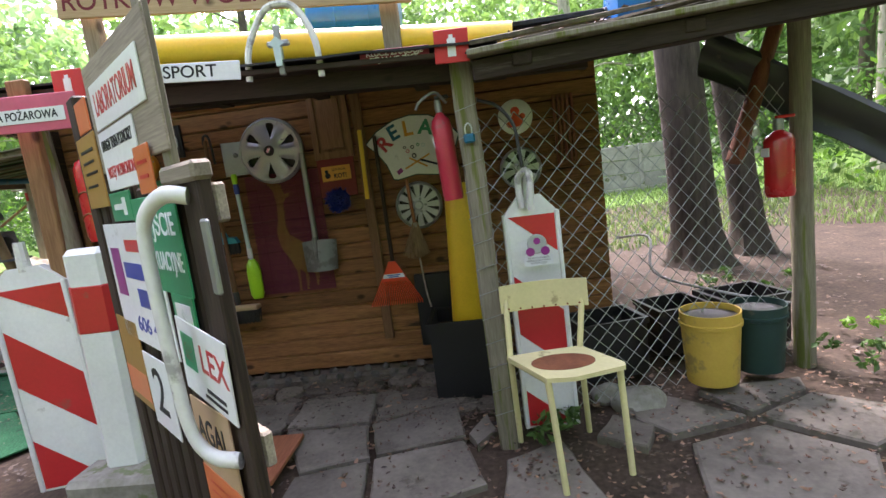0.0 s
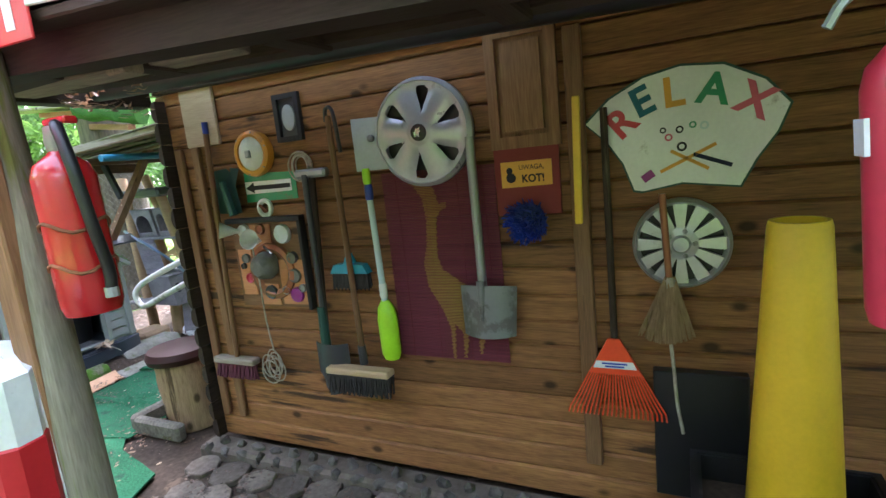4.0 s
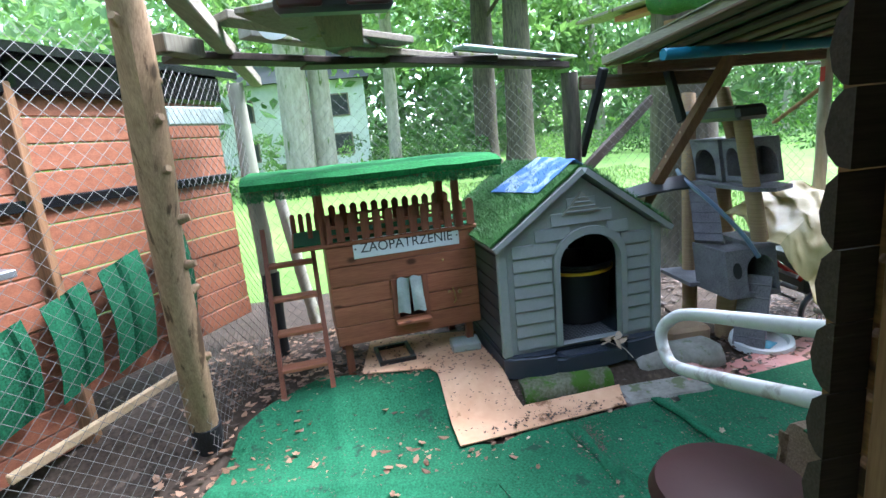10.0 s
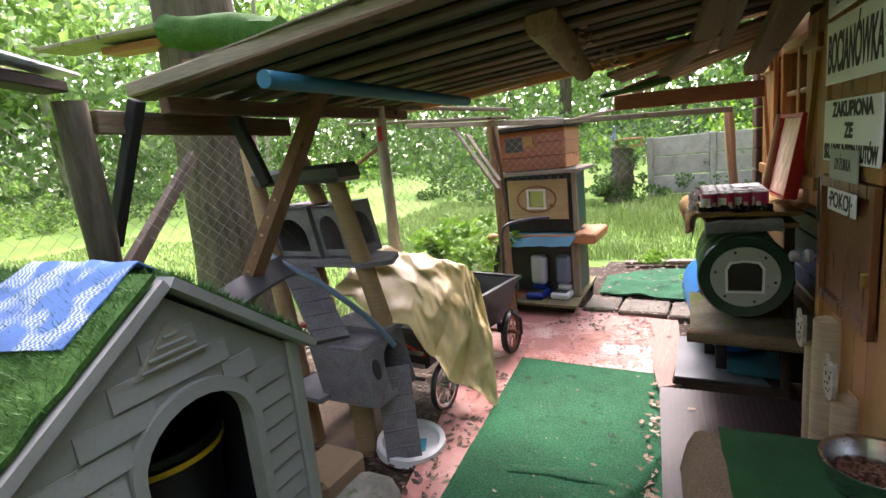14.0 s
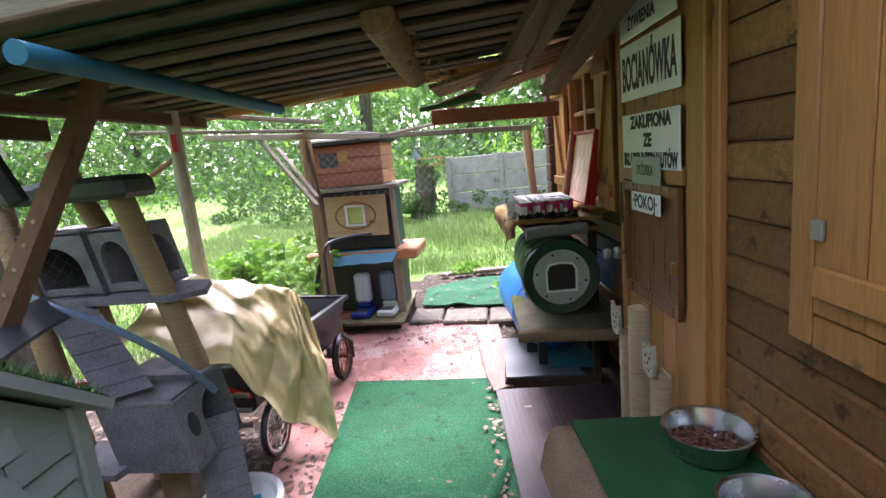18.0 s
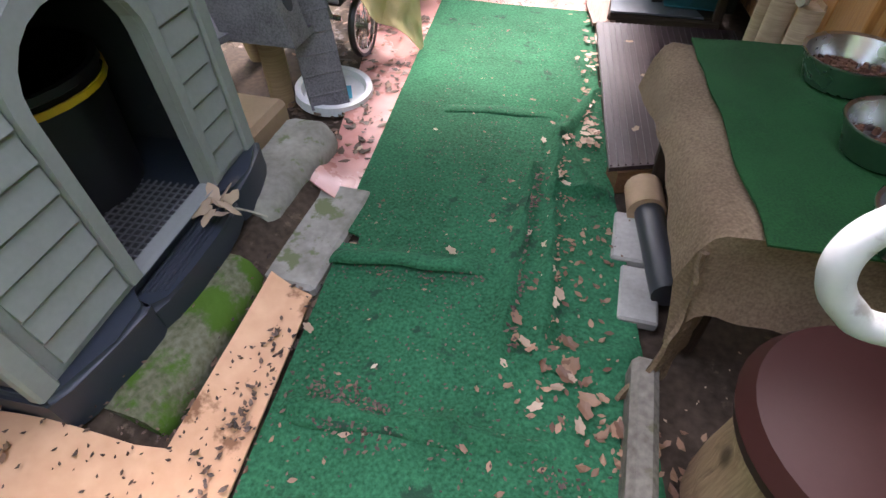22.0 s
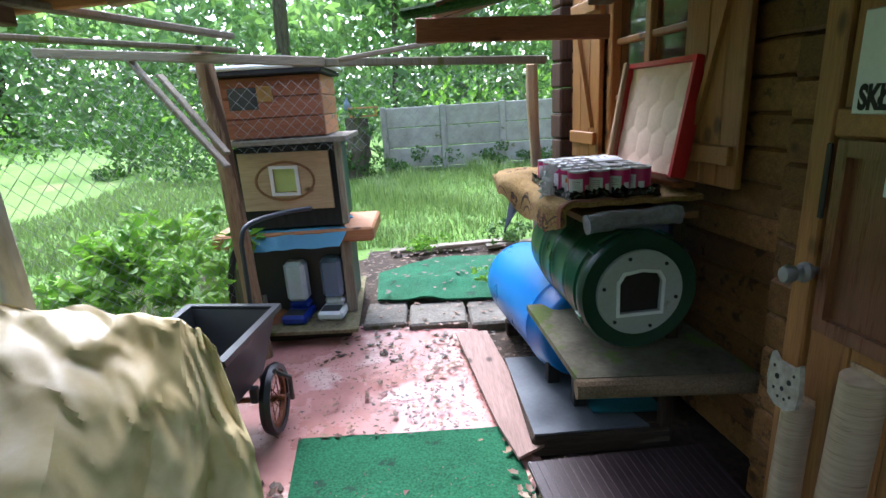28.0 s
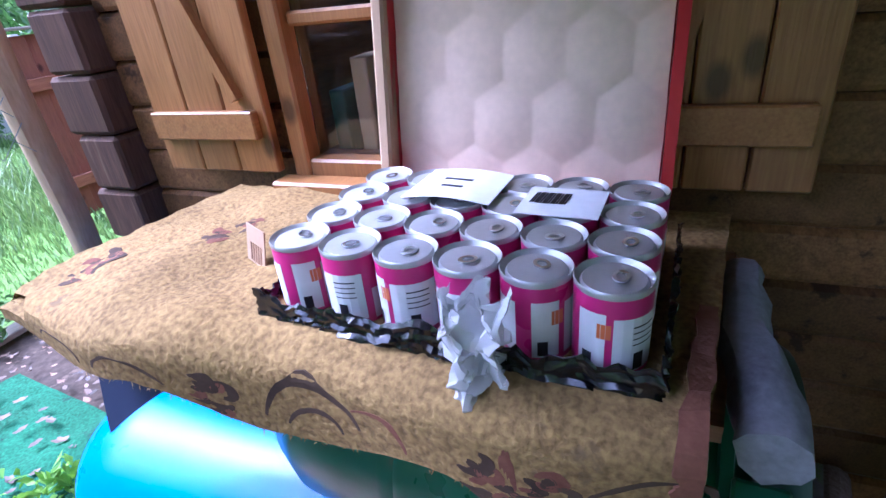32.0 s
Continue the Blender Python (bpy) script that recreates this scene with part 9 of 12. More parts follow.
for i in range(7):
    w_ = 0.12 + i * 0.06
    p = Vector((-4.05, 4.58, 0.70)).lerp(Vector((-3.85, 5.18, 1.78)), w_) + Vector((0.012, -0.040, 0.006))
    bm = lathe(B(), [(0.0, 0.003), (0.007, 0.003), (0.007, 0.0)], 8, Matrix.Translation(p) @ FACE)
    part("hole", bm, M["raw_wood_z"], br)

# ---- wheelbarrow cart under a tarpaulin ----
c = thing("covered_cart", "bicycle-wheeled handcart under a crumpled cream tarpaulin", "cart", Matrix())


TARP = (((-4.25, 6.04, 0.62), (-4.00, 6.00, 0.60), (-3.78, 5.98, 0.56), (-3.66, 5.96, 0.46)),
        ((-4.139, 5.75, 0.844), (-3.906, 5.80, 0.785), (-3.66, 5.85, 0.725), (-3.585, 5.88, 0.62)),
        ((-4.15, 5.52, 0.80), (-3.80, 5.56, 0.69), (-3.60, 5.68, 0.50), (-3.50, 5.79, 0.33)),
        ((-4.159, 5.30, 0.69), (-3.70, 5.30, 0.56), (-3.61, 5.46, 0.24), (-3.46, 5.69, 0.015)))


def tarp_fn(u, v):
    """A crumpled sheet laid over the cart, with its hem on the ground at one corner."""
    i, j = min(int(v * 3), 2), min(int(u * 3), 2)
    a, c_ = v * 3 - i, u * 3 - j
    a = a * a * (3 - 2 * a) * 0.35 + a * 0.65
    P = [[Vector(TARP[i + q][j + w]) for w in (0, 1)] for q in (0, 1)]
    p = P[0][0].lerp(P[0][1], c_).lerp(P[1][0].lerp(P[1][1], c_), a)
    q = (u * 3.1 + 0.5 * v + 0.45 * noise.noise(Vector((u * 3, v * 3, 5)))) % 1.0
    fold = 1 - abs(2 * q - 1)
    wrinkle = 1 - abs(noise.noise(Vector((u * 5 + v * 2, v * 4 - u * 2, 1)))) * 2
    fine = 1 - abs(noise.noise(Vector((u * 13 - v * 5, v * 10, 4)))) * 2
    crease = 0.085 * fold * (0.12 + max(0.0, v - 0.30)) + 0.034 * wrinkle + 0.012 * fine - 0.03
    hem = 0.02 * math.sin(u * 23) * max(0.0, v - 0.8) * 5
    return p + Vector((crease * 0.7, -crease, 0.018 * noise.noise(Vector((u * 8, v * 8, 9))) + hem))


bm = sheet(B(), tarp_fn, 96, 70, 0.003)
smooth(part("tarpaulin", bm, M["tarp"], c, "cream tarpaulin with sharp creases"), 28)


def spoked(parent, x, y, z, r, ax="x", mat="steel", n=18, tyre=0.02):
    R = Matrix.Translation((x, y, z)) @ (pose(0, 0, 0, 0, 90, 0) if ax == "x" else FACE)
    bm = lathe(B(), [(r - tyre, -tyre * 0.6), (r - tyre * 0.3, -tyre * 0.75), (r, 0.0), (r - tyre * 0.3, tyre * 0.75), (r - tyre, tyre * 0.6), (r - tyre, -tyre * 0.6)], 36, R)
    w_ = smooth(part("wheel", bm, M["black_plastic"], parent, "rubber-tyred spoked wheel"))
    bm = lathe(B(), [(r - tyre * 1.6, -0.008), (r - tyre, -0.01), (r - tyre, 0.01), (r - tyre * 1.6, 0.008), (r - tyre * 1.6, -0.008)], 36, R)
    part("rim", bm, M[mat], w_)
    bm = lathe(B(), [(0.0, -0.03), (0.014, -0.03), (0.014, 0.03), (0.0, 0.03)], 12, R)
    part("hub", bm, M[mat], w_)
    for k in range(n):
        a = 2 * math.pi * k / n
        bm = rod(B(), R @ Vector((0.012 * math.cos(a), 0.012 * math.sin(a), 0.014 * (-1) ** k)), R @ Vector(((r - tyre * 1.4) * math.cos(a + 0.1), (r - tyre * 1.4) * math.sin(a + 0.1), 0)), 0.0022, 0.0022, 4)
        part("spoke", bm, M[mat], w_)
    return w_


spoked(c, -3.66, 5.52, 0.145, 0.135)
for z in (0.22, 0.29, 0.36):
    bm = rod(B(), (-3.70, 5.40, z), (-4.05, 5.32, z + 0.06), 0.012, 0.012, 8)
    part("frame_tube", bm, M["steel"], c)
bm = B()
box(bm, (-4.15, 5.50, 0.22), (-3.74, 5.80, 0.44), 0.02)
part("cart_body", bm, M["black_plastic"], c)
bm = pipe(B(), bend([(-3.72, 5.45, 0.33), (-3.9, 5.25, 0.52), (-4.25, 5.15, 0.56)]), 0.014, 8)
part("red_handle", bm, M["ext_red"], c)
# black garden cart
c = thing("garden_cart", "black plastic garden cart with a spoked wheel, empty", "garden cart", Matrix())
top = [(-3.61, 6.53), (-3.66, 6.06), (-4.02, 6.08), (-4.00, 6.60)]
bot = [(-3.68, 6.46), (-3.72, 6.14), (-3.95, 6.15), (-3.94, 6.50)]
bm = B()
V = []
for ol, z, k in ((bot, 0.20, 1.0), (top, 0.46, 1.0), (top, 0.46, 0.94), (bot, 0.215, 0.93)):
    cx, cy = sum(p[0] for p in ol) / 4, sum(p[1] for p in ol) / 4
    V.append([bm.verts.new((cx + (x - cx) * k, cy + (y - cy) * k, z)) for x, y in ol])
for A, C in zip(V, V[1:]):
    for q in range(4):
        bm.faces.new((A[q], A[(q + 1) % 4], C[(q + 1) % 4], C[q]))
bm.faces.new(V[0][::-1])
bm.faces.new(V[3])
bmesh.ops.recalc_face_normals(bm, faces=bm.faces)
part("tray", bm, M["bin_grey"], c)
bm = ring_slab(B(), [(x + (0.02 if x > -3.8 else -0.02), y + (0.02 if y > 6.3 else -0.02)) for x, y in top], [(x - (0.01 if x > -3.8 else -0.01), y - (0.01 if y > 6.3 else -0.01)) for x, y in top], 0.452, 0.475)
part("rim", bm, M["bin_grey"], c)
spoked(c, -3.60, 6.33, 0.15, 0.145, n=14, mat="rust", tyre=0.028)
spoked(c, -4.04, 6.33, 0.15, 0.145, n=14, mat="rust", tyre=0.028)
bm = rod(B(), (-4.06, 6.33, 0.15), (-3.56, 6.33, 0.15), 0.012, 0.012, 8)
part("axle", bm, M["rust"], c)
bm = pipe(B(), [(-3.57, 6.28, 0.30), (-3.53, 6.33, 0.24), (-3.535, 6.34, 0.14), (-3.57, 6.40, 0.12)], 0.010, 6)
part("stand", bm, M["charcoal"], c)
for x in (-3.68, -3.96):
    bm = B()
    box(bm, (x - 0.015, 6.31, 0.14), (x + 0.015, 6.35, 0.205), 0.004)
    part("axle_bracket", bm, M["charcoal"], c)

# ---- nest tower: stacked shelters on a platform ----
pl = thing("plank_platform", "mossy plywood platform on low beams", "platform", Matrix())
bm = slab(B(), [(-3.36, 7.05), (-3.41, 7.95), (-4.35, 8.0), (-4.3, 7.10)], 0.085, 0.105)
part("plywood", bm, M["mossy_ply"], pl)
for y in (7.2, 7.85):
    bm = B()
    box(bm, (-4.3, y - 0.03, 0.0), (-3.42, y + 0.03, 0.085), 0.005)
    part("beam", bm, M["dark_beam_x"], pl)
s = thing("shelf_stand", "rough timber stand with a thick plank shelf", "stand", Matrix())
bm = B()
box(bm, (-4.16, 7.28, 0.535), (-3.25, 7.75, 0.615), 0.012)
part("plank_shelf", bm, M["orange_board_x"], s)
bm = B()
box(bm, (-4.05, 7.36, 0.105), (-3.42, 7.74, 0.53), 0.008)
part("dark_body", bm, M["charcoal"], s, "dark painted boxed base")
for x, y in ((-3.42, 7.33), (-4.06, 7.33)):
    bm = B()
    box(bm, (x - 0.03, y - 0.03, 0.105), (x + 0.03, y + 0.028, 0.535), 0.006)
    part("leg", bm, M["grey_wood_z"], s)
bm = sheet(B(), lambda u, v: Vector((-4.0 + 0.56 * u + 0.04 * math.sin(v * 9), 7.22 + 0.40 * v, 0.622 + 0.012 * noise.noise(Vector((u * 6, v * 6, 0))) - (0.09 * (1 - v / 0.2) if v < 0.2 else 0))), 18, 14, 0.006)
smooth(solo("blue_sheet", bm, M["cyan_sheet"], "crumpled blue plastic sheet on the plank shelf", "plastic sheet"))
n1 = thing("cat_shelter", "box shelter with a carved wooden front and a small clear hatch", "cat shelter", Matrix(), "stacked shelters")
bm = B()
box(bm, (-3.97, 7.36, 0.632), (-3.42, 7.72, 1.09), 0.006)
part("box", bm, M["bottle_green"], n1)
bm = B()
box(bm, (-3.985, 7.325, 0.632), (-3.405, 7.358, 1.085), 0.004)
part("front_frame", bm, M["black_wood"], n1)
ol = [(-3.945, 0.745), (-3.455, 0.735), (-3.455, 1.05), (-3.945, 1.06)]
hole = [(-3.765, 0.84), (-3.645, 0.835), (-3.645, 0.965), (-3.765, 0.97)]
bm = holed(B(), ol, hole, -7.324, -7.300, FACE)
part("front_panel", bm, M["raw_wood_x"], n1, "pale wooden panel with carved rings")
for dx in (0.0,):
    for r0, r1 in ((0.150, 0.140),):
        o = [(-3.705 + 0.165 * math.cos(a), 0.90 + 0.11 * math.sin(a)) for a in [k * math.pi / 14 for k in range(28)]]
        i_ = [(-3.705 + 0.152 * math.cos(a), 0.90 + 0.097 * math.sin(a)) for a in [k * math.pi / 14 for k in range(28)]]
        bm = ring_slab(B(), o, i_, 0, 0.006, Matrix.Translation((0, 7.300, 0)) @ FACE)
        part("carved_ring", bm, M["brown_wood_x"], n1)
bm = holed(B(), [(x * 1.0 + (-0.018 if x < -3.7 else 0.018), z + (-0.016 if z < 0.9 else 0.016)) for x, z in hole], hole, 0.0, 0.012, Matrix.Translation((0, 7.299, 0)) @ FACE)
part("hatch_frame", bm, M["bright_white"], n1)
bm = B()
box(bm, (-3.765, 7.312, 0.84), (-3.645, 7.316, 0.968), 0.0)
part("hatch_pane", bm, M["lime_pane"], n1, "yellow-green translucent hatch")
bm = B()
box(bm, (-4.06, 7.22, 1.10), (-3.34, 7.76, 1.128), 0.004)
part("cover_board", bm, M["grey_wood_x"], n1)
bm = B()
box(bm, (-3.42, 7.30, 0.64), (-3.385, 7.345, 1.10), 0.004)
part("side_trim", bm, M["grey_wood_z"], n1)
n2 = thing("cat_shelter", "reddish plank box shelter with a dark flap opening", "cat shelter", Matrix(), "stacked shelters")
for i in range(3):
    z = 1.135 + i * 0.105
    bm = B()
    box(bm, (-4.0, 7.28, z), (-3.45, 7.31, z + 0.10), 0.004)
    part("front_board", bm, M["red_stain_x"], n2)
    bm = B()
    box(bm, (-3.475, 7.312, z), (-3.45, 7.72, z + 0.10), 0.004)
    part("side_board", bm, M["orange_board_x"], n2)
bm = B()
box(bm, (-3.99, 7.32, 1.135), (-3.48, 7.72, 1.445), 0.0)
part("body", bm, M["red_stain_x"], n2)
# charcoal plate on the closed front paints the shade of the opening
bm = B()
box(bm, (-3.93, 7.272, 1.285), (-3.78, 7.2795, 1.395), 0.003)
part("opening", bm, M["charcoal"], n2, "charcoal plate for the shade in an opening behind torn plastic flaps")
bm = B()
box(bm, (-3.78, 7.2705, 1.32), (-3.70, 7.279, 1.40), 0.003)
part("patch", bm, M["sign_ochre"], n2)
bm = B()
box(bm, (-4.05, 7.20, 1.45), (-3.42, 7.76, 1.475), 0.004)
part("lid", bm, M["black_wood"], n2)
bm = B()
box(bm, (-4.07, 7.19, 1.476), (-3.40, 7.74, 1.50), 0.008)
part("roof_sheet", bm, M["bright_white"], n2, "whitish roof sheet")
bm = pipe(B(), bend([(-3.9, 7.3, 1.505), (-3.65, 7.22, 1.53), (-3.5, 7.25, 1.512), (-3.42, 7.3, 1.49)]), 0.008, 6)
part("cord", bm, M["charcoal"], n2)
# feeders
for x, c1, c2, lab in ((-3.72, "pale_blue", "blue_plastic", "blue pet food dispenser with a clear hopper"), (-3.52, "blue_grey", "bright_white", "grey pet water dispenser with a white tray")):
    t = thing("pet_feeder", lab, "pet feeder", pose(x, 7.27 if x < -3.6 else 7.30, 0.105, 0, 0, -6), "pet feeders")
    bm = B()
    box(bm, (-0.075, -0.12, 0.0), (0.075, 0.08, 0.055), 0.015)
    box(bm, (-0.06, 0.0, 0.055), (0.06, 0.075, 0.10), 0.015)
    part("tray", bm, M[c2], t)
    bm = B()
    box(bm, (-0.062, -0.02, 0.10), (0.062, 0.075, 0.34), 0.022)
    part("hopper", bm, M[c1], t)
    bm = B()
    box(bm, (-0.055, -0.105, 0.0555), (0.055, -0.02, 0.060), 0.004)
    part("food_well", bm, M["charcoal"], t)
bm = pipe(B(), bend([(-4.0, 7.10, 0.11), (-4.02, 7.10, 0.35), (-3.98, 7.14, 0.56), (-3.90, 7.18, 0.60)]), 0.018, 10)
smooth(solo("black_hose", bm, M["black_plastic"], "stiff black hose rising from the ground by the stand", "hose"))
t = thing("parasol_foot", "rusty round parasol foot with a steel stub", "parasol base", pose(-3.92, 7.30, 0.106))
bm = lathe(B(), [(0.0, 0.03), (0.10, 0.025), (0.14, 0.0)], 24)
smooth(part("disc", bm, M["rust"], t))
bm = rod(B(), (0, 0, 0.025), (0, 0, 0.14), 0.012, 0.012, 10)
part("stub", bm, M["dull_steel"], t)

def settle(since, v):
    """Moves every thing made since then by v."""
    for ob in scene.objects:
        if ob.parent is None and ob not in since:
            ob.matrix_basis = Matrix.Translation(v) @ ob.matrix_basis


# ---- barrels, rug and tins by the window ----
since = set(scene.objects)
def barrel(name, label, axis_a, axis_b, r, mat, ribs, cap):
    a, b = Vector(axis_a), Vector(axis_b)
    L_ = (b - a).length
    q = (b - a).normalized().to_track_quat("Z", "Y").to_matrix().to_4x4()
    t = thing(name, label, "barrel", Matrix.Translation(a) @ q, "plastic barrels")
    prof = [(0.0, 0.0), (r * 0.84, 0.0), (r * 0.90, 0.012), (r * 0.93, 0.03), (r * 0.955, 0.06)]
    for z in ribs:
        prof += [(r, z - 0.022), (r * 1.018, z - 0.012), (r * 0.985, z), (r * 1.018, z + 0.012), (r, z + 0.022)]
    prof += [(r * 0.985, L_ - 0.16), (r * 0.93, L_ - 0.07), (r * 0.78, L_ - 0.02), (r * 0.5, L_), (0.0, L_)]
    bm = lathe(B(), prof, 44)
    smooth(part("shell", bm, M[mat], t), 50)
    return t, L_


def frame_holed_disc(t, r):
    n = 40
    hole = [(-0.066, -0.064), (0.066, -0.064), (0.068, 0.035), (0.052, 0.062), (0.0, 0.070), (-0.052, 0.062), (-0.068, 0.035)]
    bm = holed(B(), circle(r * 0.76, n), hole, -0.016, -0.002)
    d_ = part("front_disc", bm, M["sign_grey"], t, "grey round front plate with a hatch opening")
    # thin black sheet closes the hatch hole and paints the shade inside
    bm = slab(B(), hole, -0.0035, -0.002)
    part("dark_opening", bm, M["black_plastic"], d_)
    bm = holed(B(), [(x * 1.14, y * 1.14) for x, y in hole], hole, -0.022, -0.0165)
    part("hatch_frame", bm, M["bright_white"], d_)
    for k in range(6):
        a = k * math.pi / 3 + 0.2
        bm = lathe(B(), [(0.0, -0.021), (0.006, -0.019), (0.006, -0.016)], 8, Matrix.Translation((r * 0.66 * math.cos(a), r * 0.66 * math.sin(a), 0)))
        part("bolt", bm, M["ink"], d_)
    bm = lathe(B(), [(r * 0.74, -0.001), (r * 0.90, -0.006), (r * 1.02, -0.012), (r * 1.06, 0.0), (r * 1.06, 0.022), (r * 1.02, 0.034), (r * 0.97, 0.036)], 44)
    smooth(part("clamp_ring", bm, M["lid_green"], t, "dark green moulded rim"))
    bm = lathe(B(), [(r * 1.0, 0.052), (r * 1.045, 0.054), (r * 1.05, 0.066), (r * 1.0, 0.068)], 44)
    smooth(part("rim_bead", bm, M["barrel_green"], t))
    for k in range(5):
        a = k * math.pi * 0.4 + 0.5
        bm = B()
        box(bm, (-0.014, -0.006, 0.0), (0.014, 0.006, 0.05), 0.003, Matrix.Rotation(a, 4, "Z") @ Matrix.Translation((0, r * 1.06, 0.006)))
        part("lug", bm, M["barrel_green"], t)
    return d_


t, L_ = barrel("cat_barrel", "dark green plastic barrel lying on a shelf as a cat shelter", (-2.345, 5.84, 0.655), (-2.40, 6.50, 0.665), 0.180, "barrel_green", (0.16, 0.30, 0.42), True)
frame_holed_disc(t, 0.180)
t, L_ = barrel("blue_barrel", "bright blue plastic barrel lying on the ground", (-2.36, 6.28, 0.30), (-2.50, 7.10, 0.30), 0.215, "barrel_blue", (0.12,), False)
for y in (6.45, 6.95):
    bm = B()
    box(bm, (-2.60, y - 0.04, 0.0), (-2.22, y + 0.04, 0.085), 0.01)
    solo("barrel_bearer", bm, M["dark_beam_x"], "low timber bearer under the blue barrel", "bearer", None, "bearers")
# shelf under the green barrel
s = thing("barrel_shelf", "mossy board shelf with a rounded front edge under the barrel", "shelf", Matrix())
bm = slab(B(), [(-2.60, 6.33), (-2.56, 5.74), (-2.03, 5.70), (-2.10, 6.36)], 0.405, 0.428)
part("shelf_board", bm, M["mossy_board"], s)
bm = rod(B(), (-2.57, 5.72, 0.402), (-2.03, 5.685, 0.402), 0.030, 0.030, 12)
part("rolled_edge", bm, M["brown_carpet"], s)
for x, y in ((-2.44, 6.12), (-2.12, 6.06), (-2.15, 6.30), (-2.50, 6.30)):
    bm = B()
    box(bm, (x - 0.025, y - 0.025, 0.08), (x + 0.025, y + 0.025, 0.405), 0.004)
    part("leg", bm, M["black_wood"], s)
for x in (-2.30,):
    for y in (6.0, 6.25):
        bm = B()
        box(bm, (x - 0.018, y - 0.03, 0.428), (x + 0.018, y + 0.03, 0.472), 0.006)
        part("cradle", bm, M["dark_beam_y"], s)
# rug-covered board over the barrels
b = thing("rug_table", "board table over the barrels covered with a worn gold rug", "table", Matrix())
bm = slab(B(), [(-2.60, 6.78), (-2.49, 5.90), (-2.14, 5.90), (-2.22, 6.85)], 0.862, 0.882)
part("board", bm, M["brown_wood_y"], b)
for x, y in ((-2.17, 5.97), (-2.25, 6.76), (-2.26, 6.40)):
    bm = B()
    box(bm, (x - 0.02, y - 0.02, 0.0), (x + 0.02, y + 0.02, 0.862), 0.004)
    part("leg", bm, M["dark_beam_z"], b)


def rug(u, v):
    """u across from the window side out and over the edge, v along the table."""
    y = 5.915 + 0.89 * v
    xe = -2.52 - 0.115 * v
    s_ = u * 0.56
    k = 0.40 + 0.02 * v
    bumps = 0.012 * noise.noise(Vector((u * 6, v * 8, 1))) + 0.005 * noise.noise(Vector((u * 17, v * 22, 3)))
    if s_ < k:
        return Vector((xe + k - s_, y, 0.905 + bumps + 0.01))
    d_ = s_ - k
    a = min(d_ / 0.035, 1.0) * 1.35
    return Vector((xe - 0.03 * math.sin(a) - 0.015 * math.sin(v * 11), y, 0.915 + bumps - (d_ * (0.48 + 0.22 * math.sin(v * 5.5 - 0.6) + 0.10 * math.sin(v * 17)))))


bm = sheet(B(), rug, 34, 46, 0.016)
smooth(part("rug", bm, M["gold_carpet"], b, "gold-brown patterned rug, frayed at the edge"))


def on_rug(u, v, k=0.0163):
    """A place on the rug's upper face."""
    d1, d2 = rug(u + 0.01, v) - rug(u - 0.01, v), rug(u, v + 0.01) - rug(u, v - 0.01)
    return rug(u, v) + d2.cross(d1).normalized() * k


def rug_stroke(u0, v0, ru, rv, a0, a1, w, mat):
    """A woven curved stroke on the rug, tapering at both ends."""
    def fn(s_, t_):
        a = math.radians(a0 + (a1 - a0) * s_)
        k = 1 + (t_ - 0.5) * w * (0.35 + 0.65 * math.sin(math.pi * s_)) * (1 + 0.35 * noise.noise(Vector((s_ * 9, v0 * 40, a0))))
        return on_rug(u0 - ru * k * math.sin(a), v0 + rv * k * math.cos(a))
    part("scroll_motif", sheet(B(), fn, 18, 2, 0.002), M[mat], b, "dark woven scroll")


for u0, v0, ru, rv, a0, a1, w, mat in (
        (0.97, 0.43, 0.17, 0.075, 15, 165, 0.16, "rugmark"), (0.99, 0.43, 0.10, 0.045, 25, 165, 0.20, "rugmark"), (0.97, 0.34, 0.13, 0.05, 60, 175, 0.16, "rug_maroon"),
        (0.98, 0.045, 0.14, 0.055, 20, 185, 0.22, "rugmark"), (1.0, 0.05, 0.08, 0.03, 10, 180, 0.24, "rug_maroon"), (1.0, 0.17, 0.16, 0.012, 60, 150, 0.5, "rug_maroon"),
        (0.99, 0.70, 0.14, 0.07, 15, 150, 0.16, "rugmark"), (0.98, 0.85, 0.13, 0.05, 20, 170, 0.18, "rugmark")):
    rug_stroke(u0, v0, ru, rv, a0, a1, w, mat)
rnd = random.Random(21)
for u0, v0 in ((0.90, 0.575), (0.93, 0.195), (0.93, 0.135), (0.35, 0.80), (0.62, 0.93)):
    for q in range(9):
        a = q * 0.7
        rug_stroke(u0 + 0.075 * math.sin(a) * rnd.uniform(0.5, 1.1), v0 + 0.026 * math.cos(a) * rnd.uniform(0.5, 1.1), 0.022, 0.012, rnd.uniform(0, 180), rnd.uniform(250, 360), 1.3, "rugmark" if q % 3 else "rug_maroon")
part("worn_border", sheet(B(), lambda u, v: on_rug(0.45 + 0.55 * u, 0.002 + 0.022 * v * (1 + 0.4 * noise.noise(Vector((u * 14, 0, 2)))), 0.0175), 26, 3, 0.002), M["rug_maroon"], b, "faded maroon border of the rug")
vs, fs = [], []
for q in range(500):
    v = rnd.random()
    p = on_rug(1.0, v, rnd.uniform(0.0, 0.018))
    d = Vector((rnd.uniform(-0.6, 0.3), rnd.uniform(-0.7, 0.7), rnd.uniform(-1, -0.1))) * rnd.uniform(0.003, 0.010)
    i = len(vs)
    vs += [p + Vector((0, -0.0012, 0)), p + Vector((0, 0.0012, 0)), p + d]
    fs.append((i, i + 1, i + 2))
me = bpy.data.meshes.new("frayed_threads")
me.from_pydata(vs, [], fs)
me.materials.append(M["gold_carpet"])
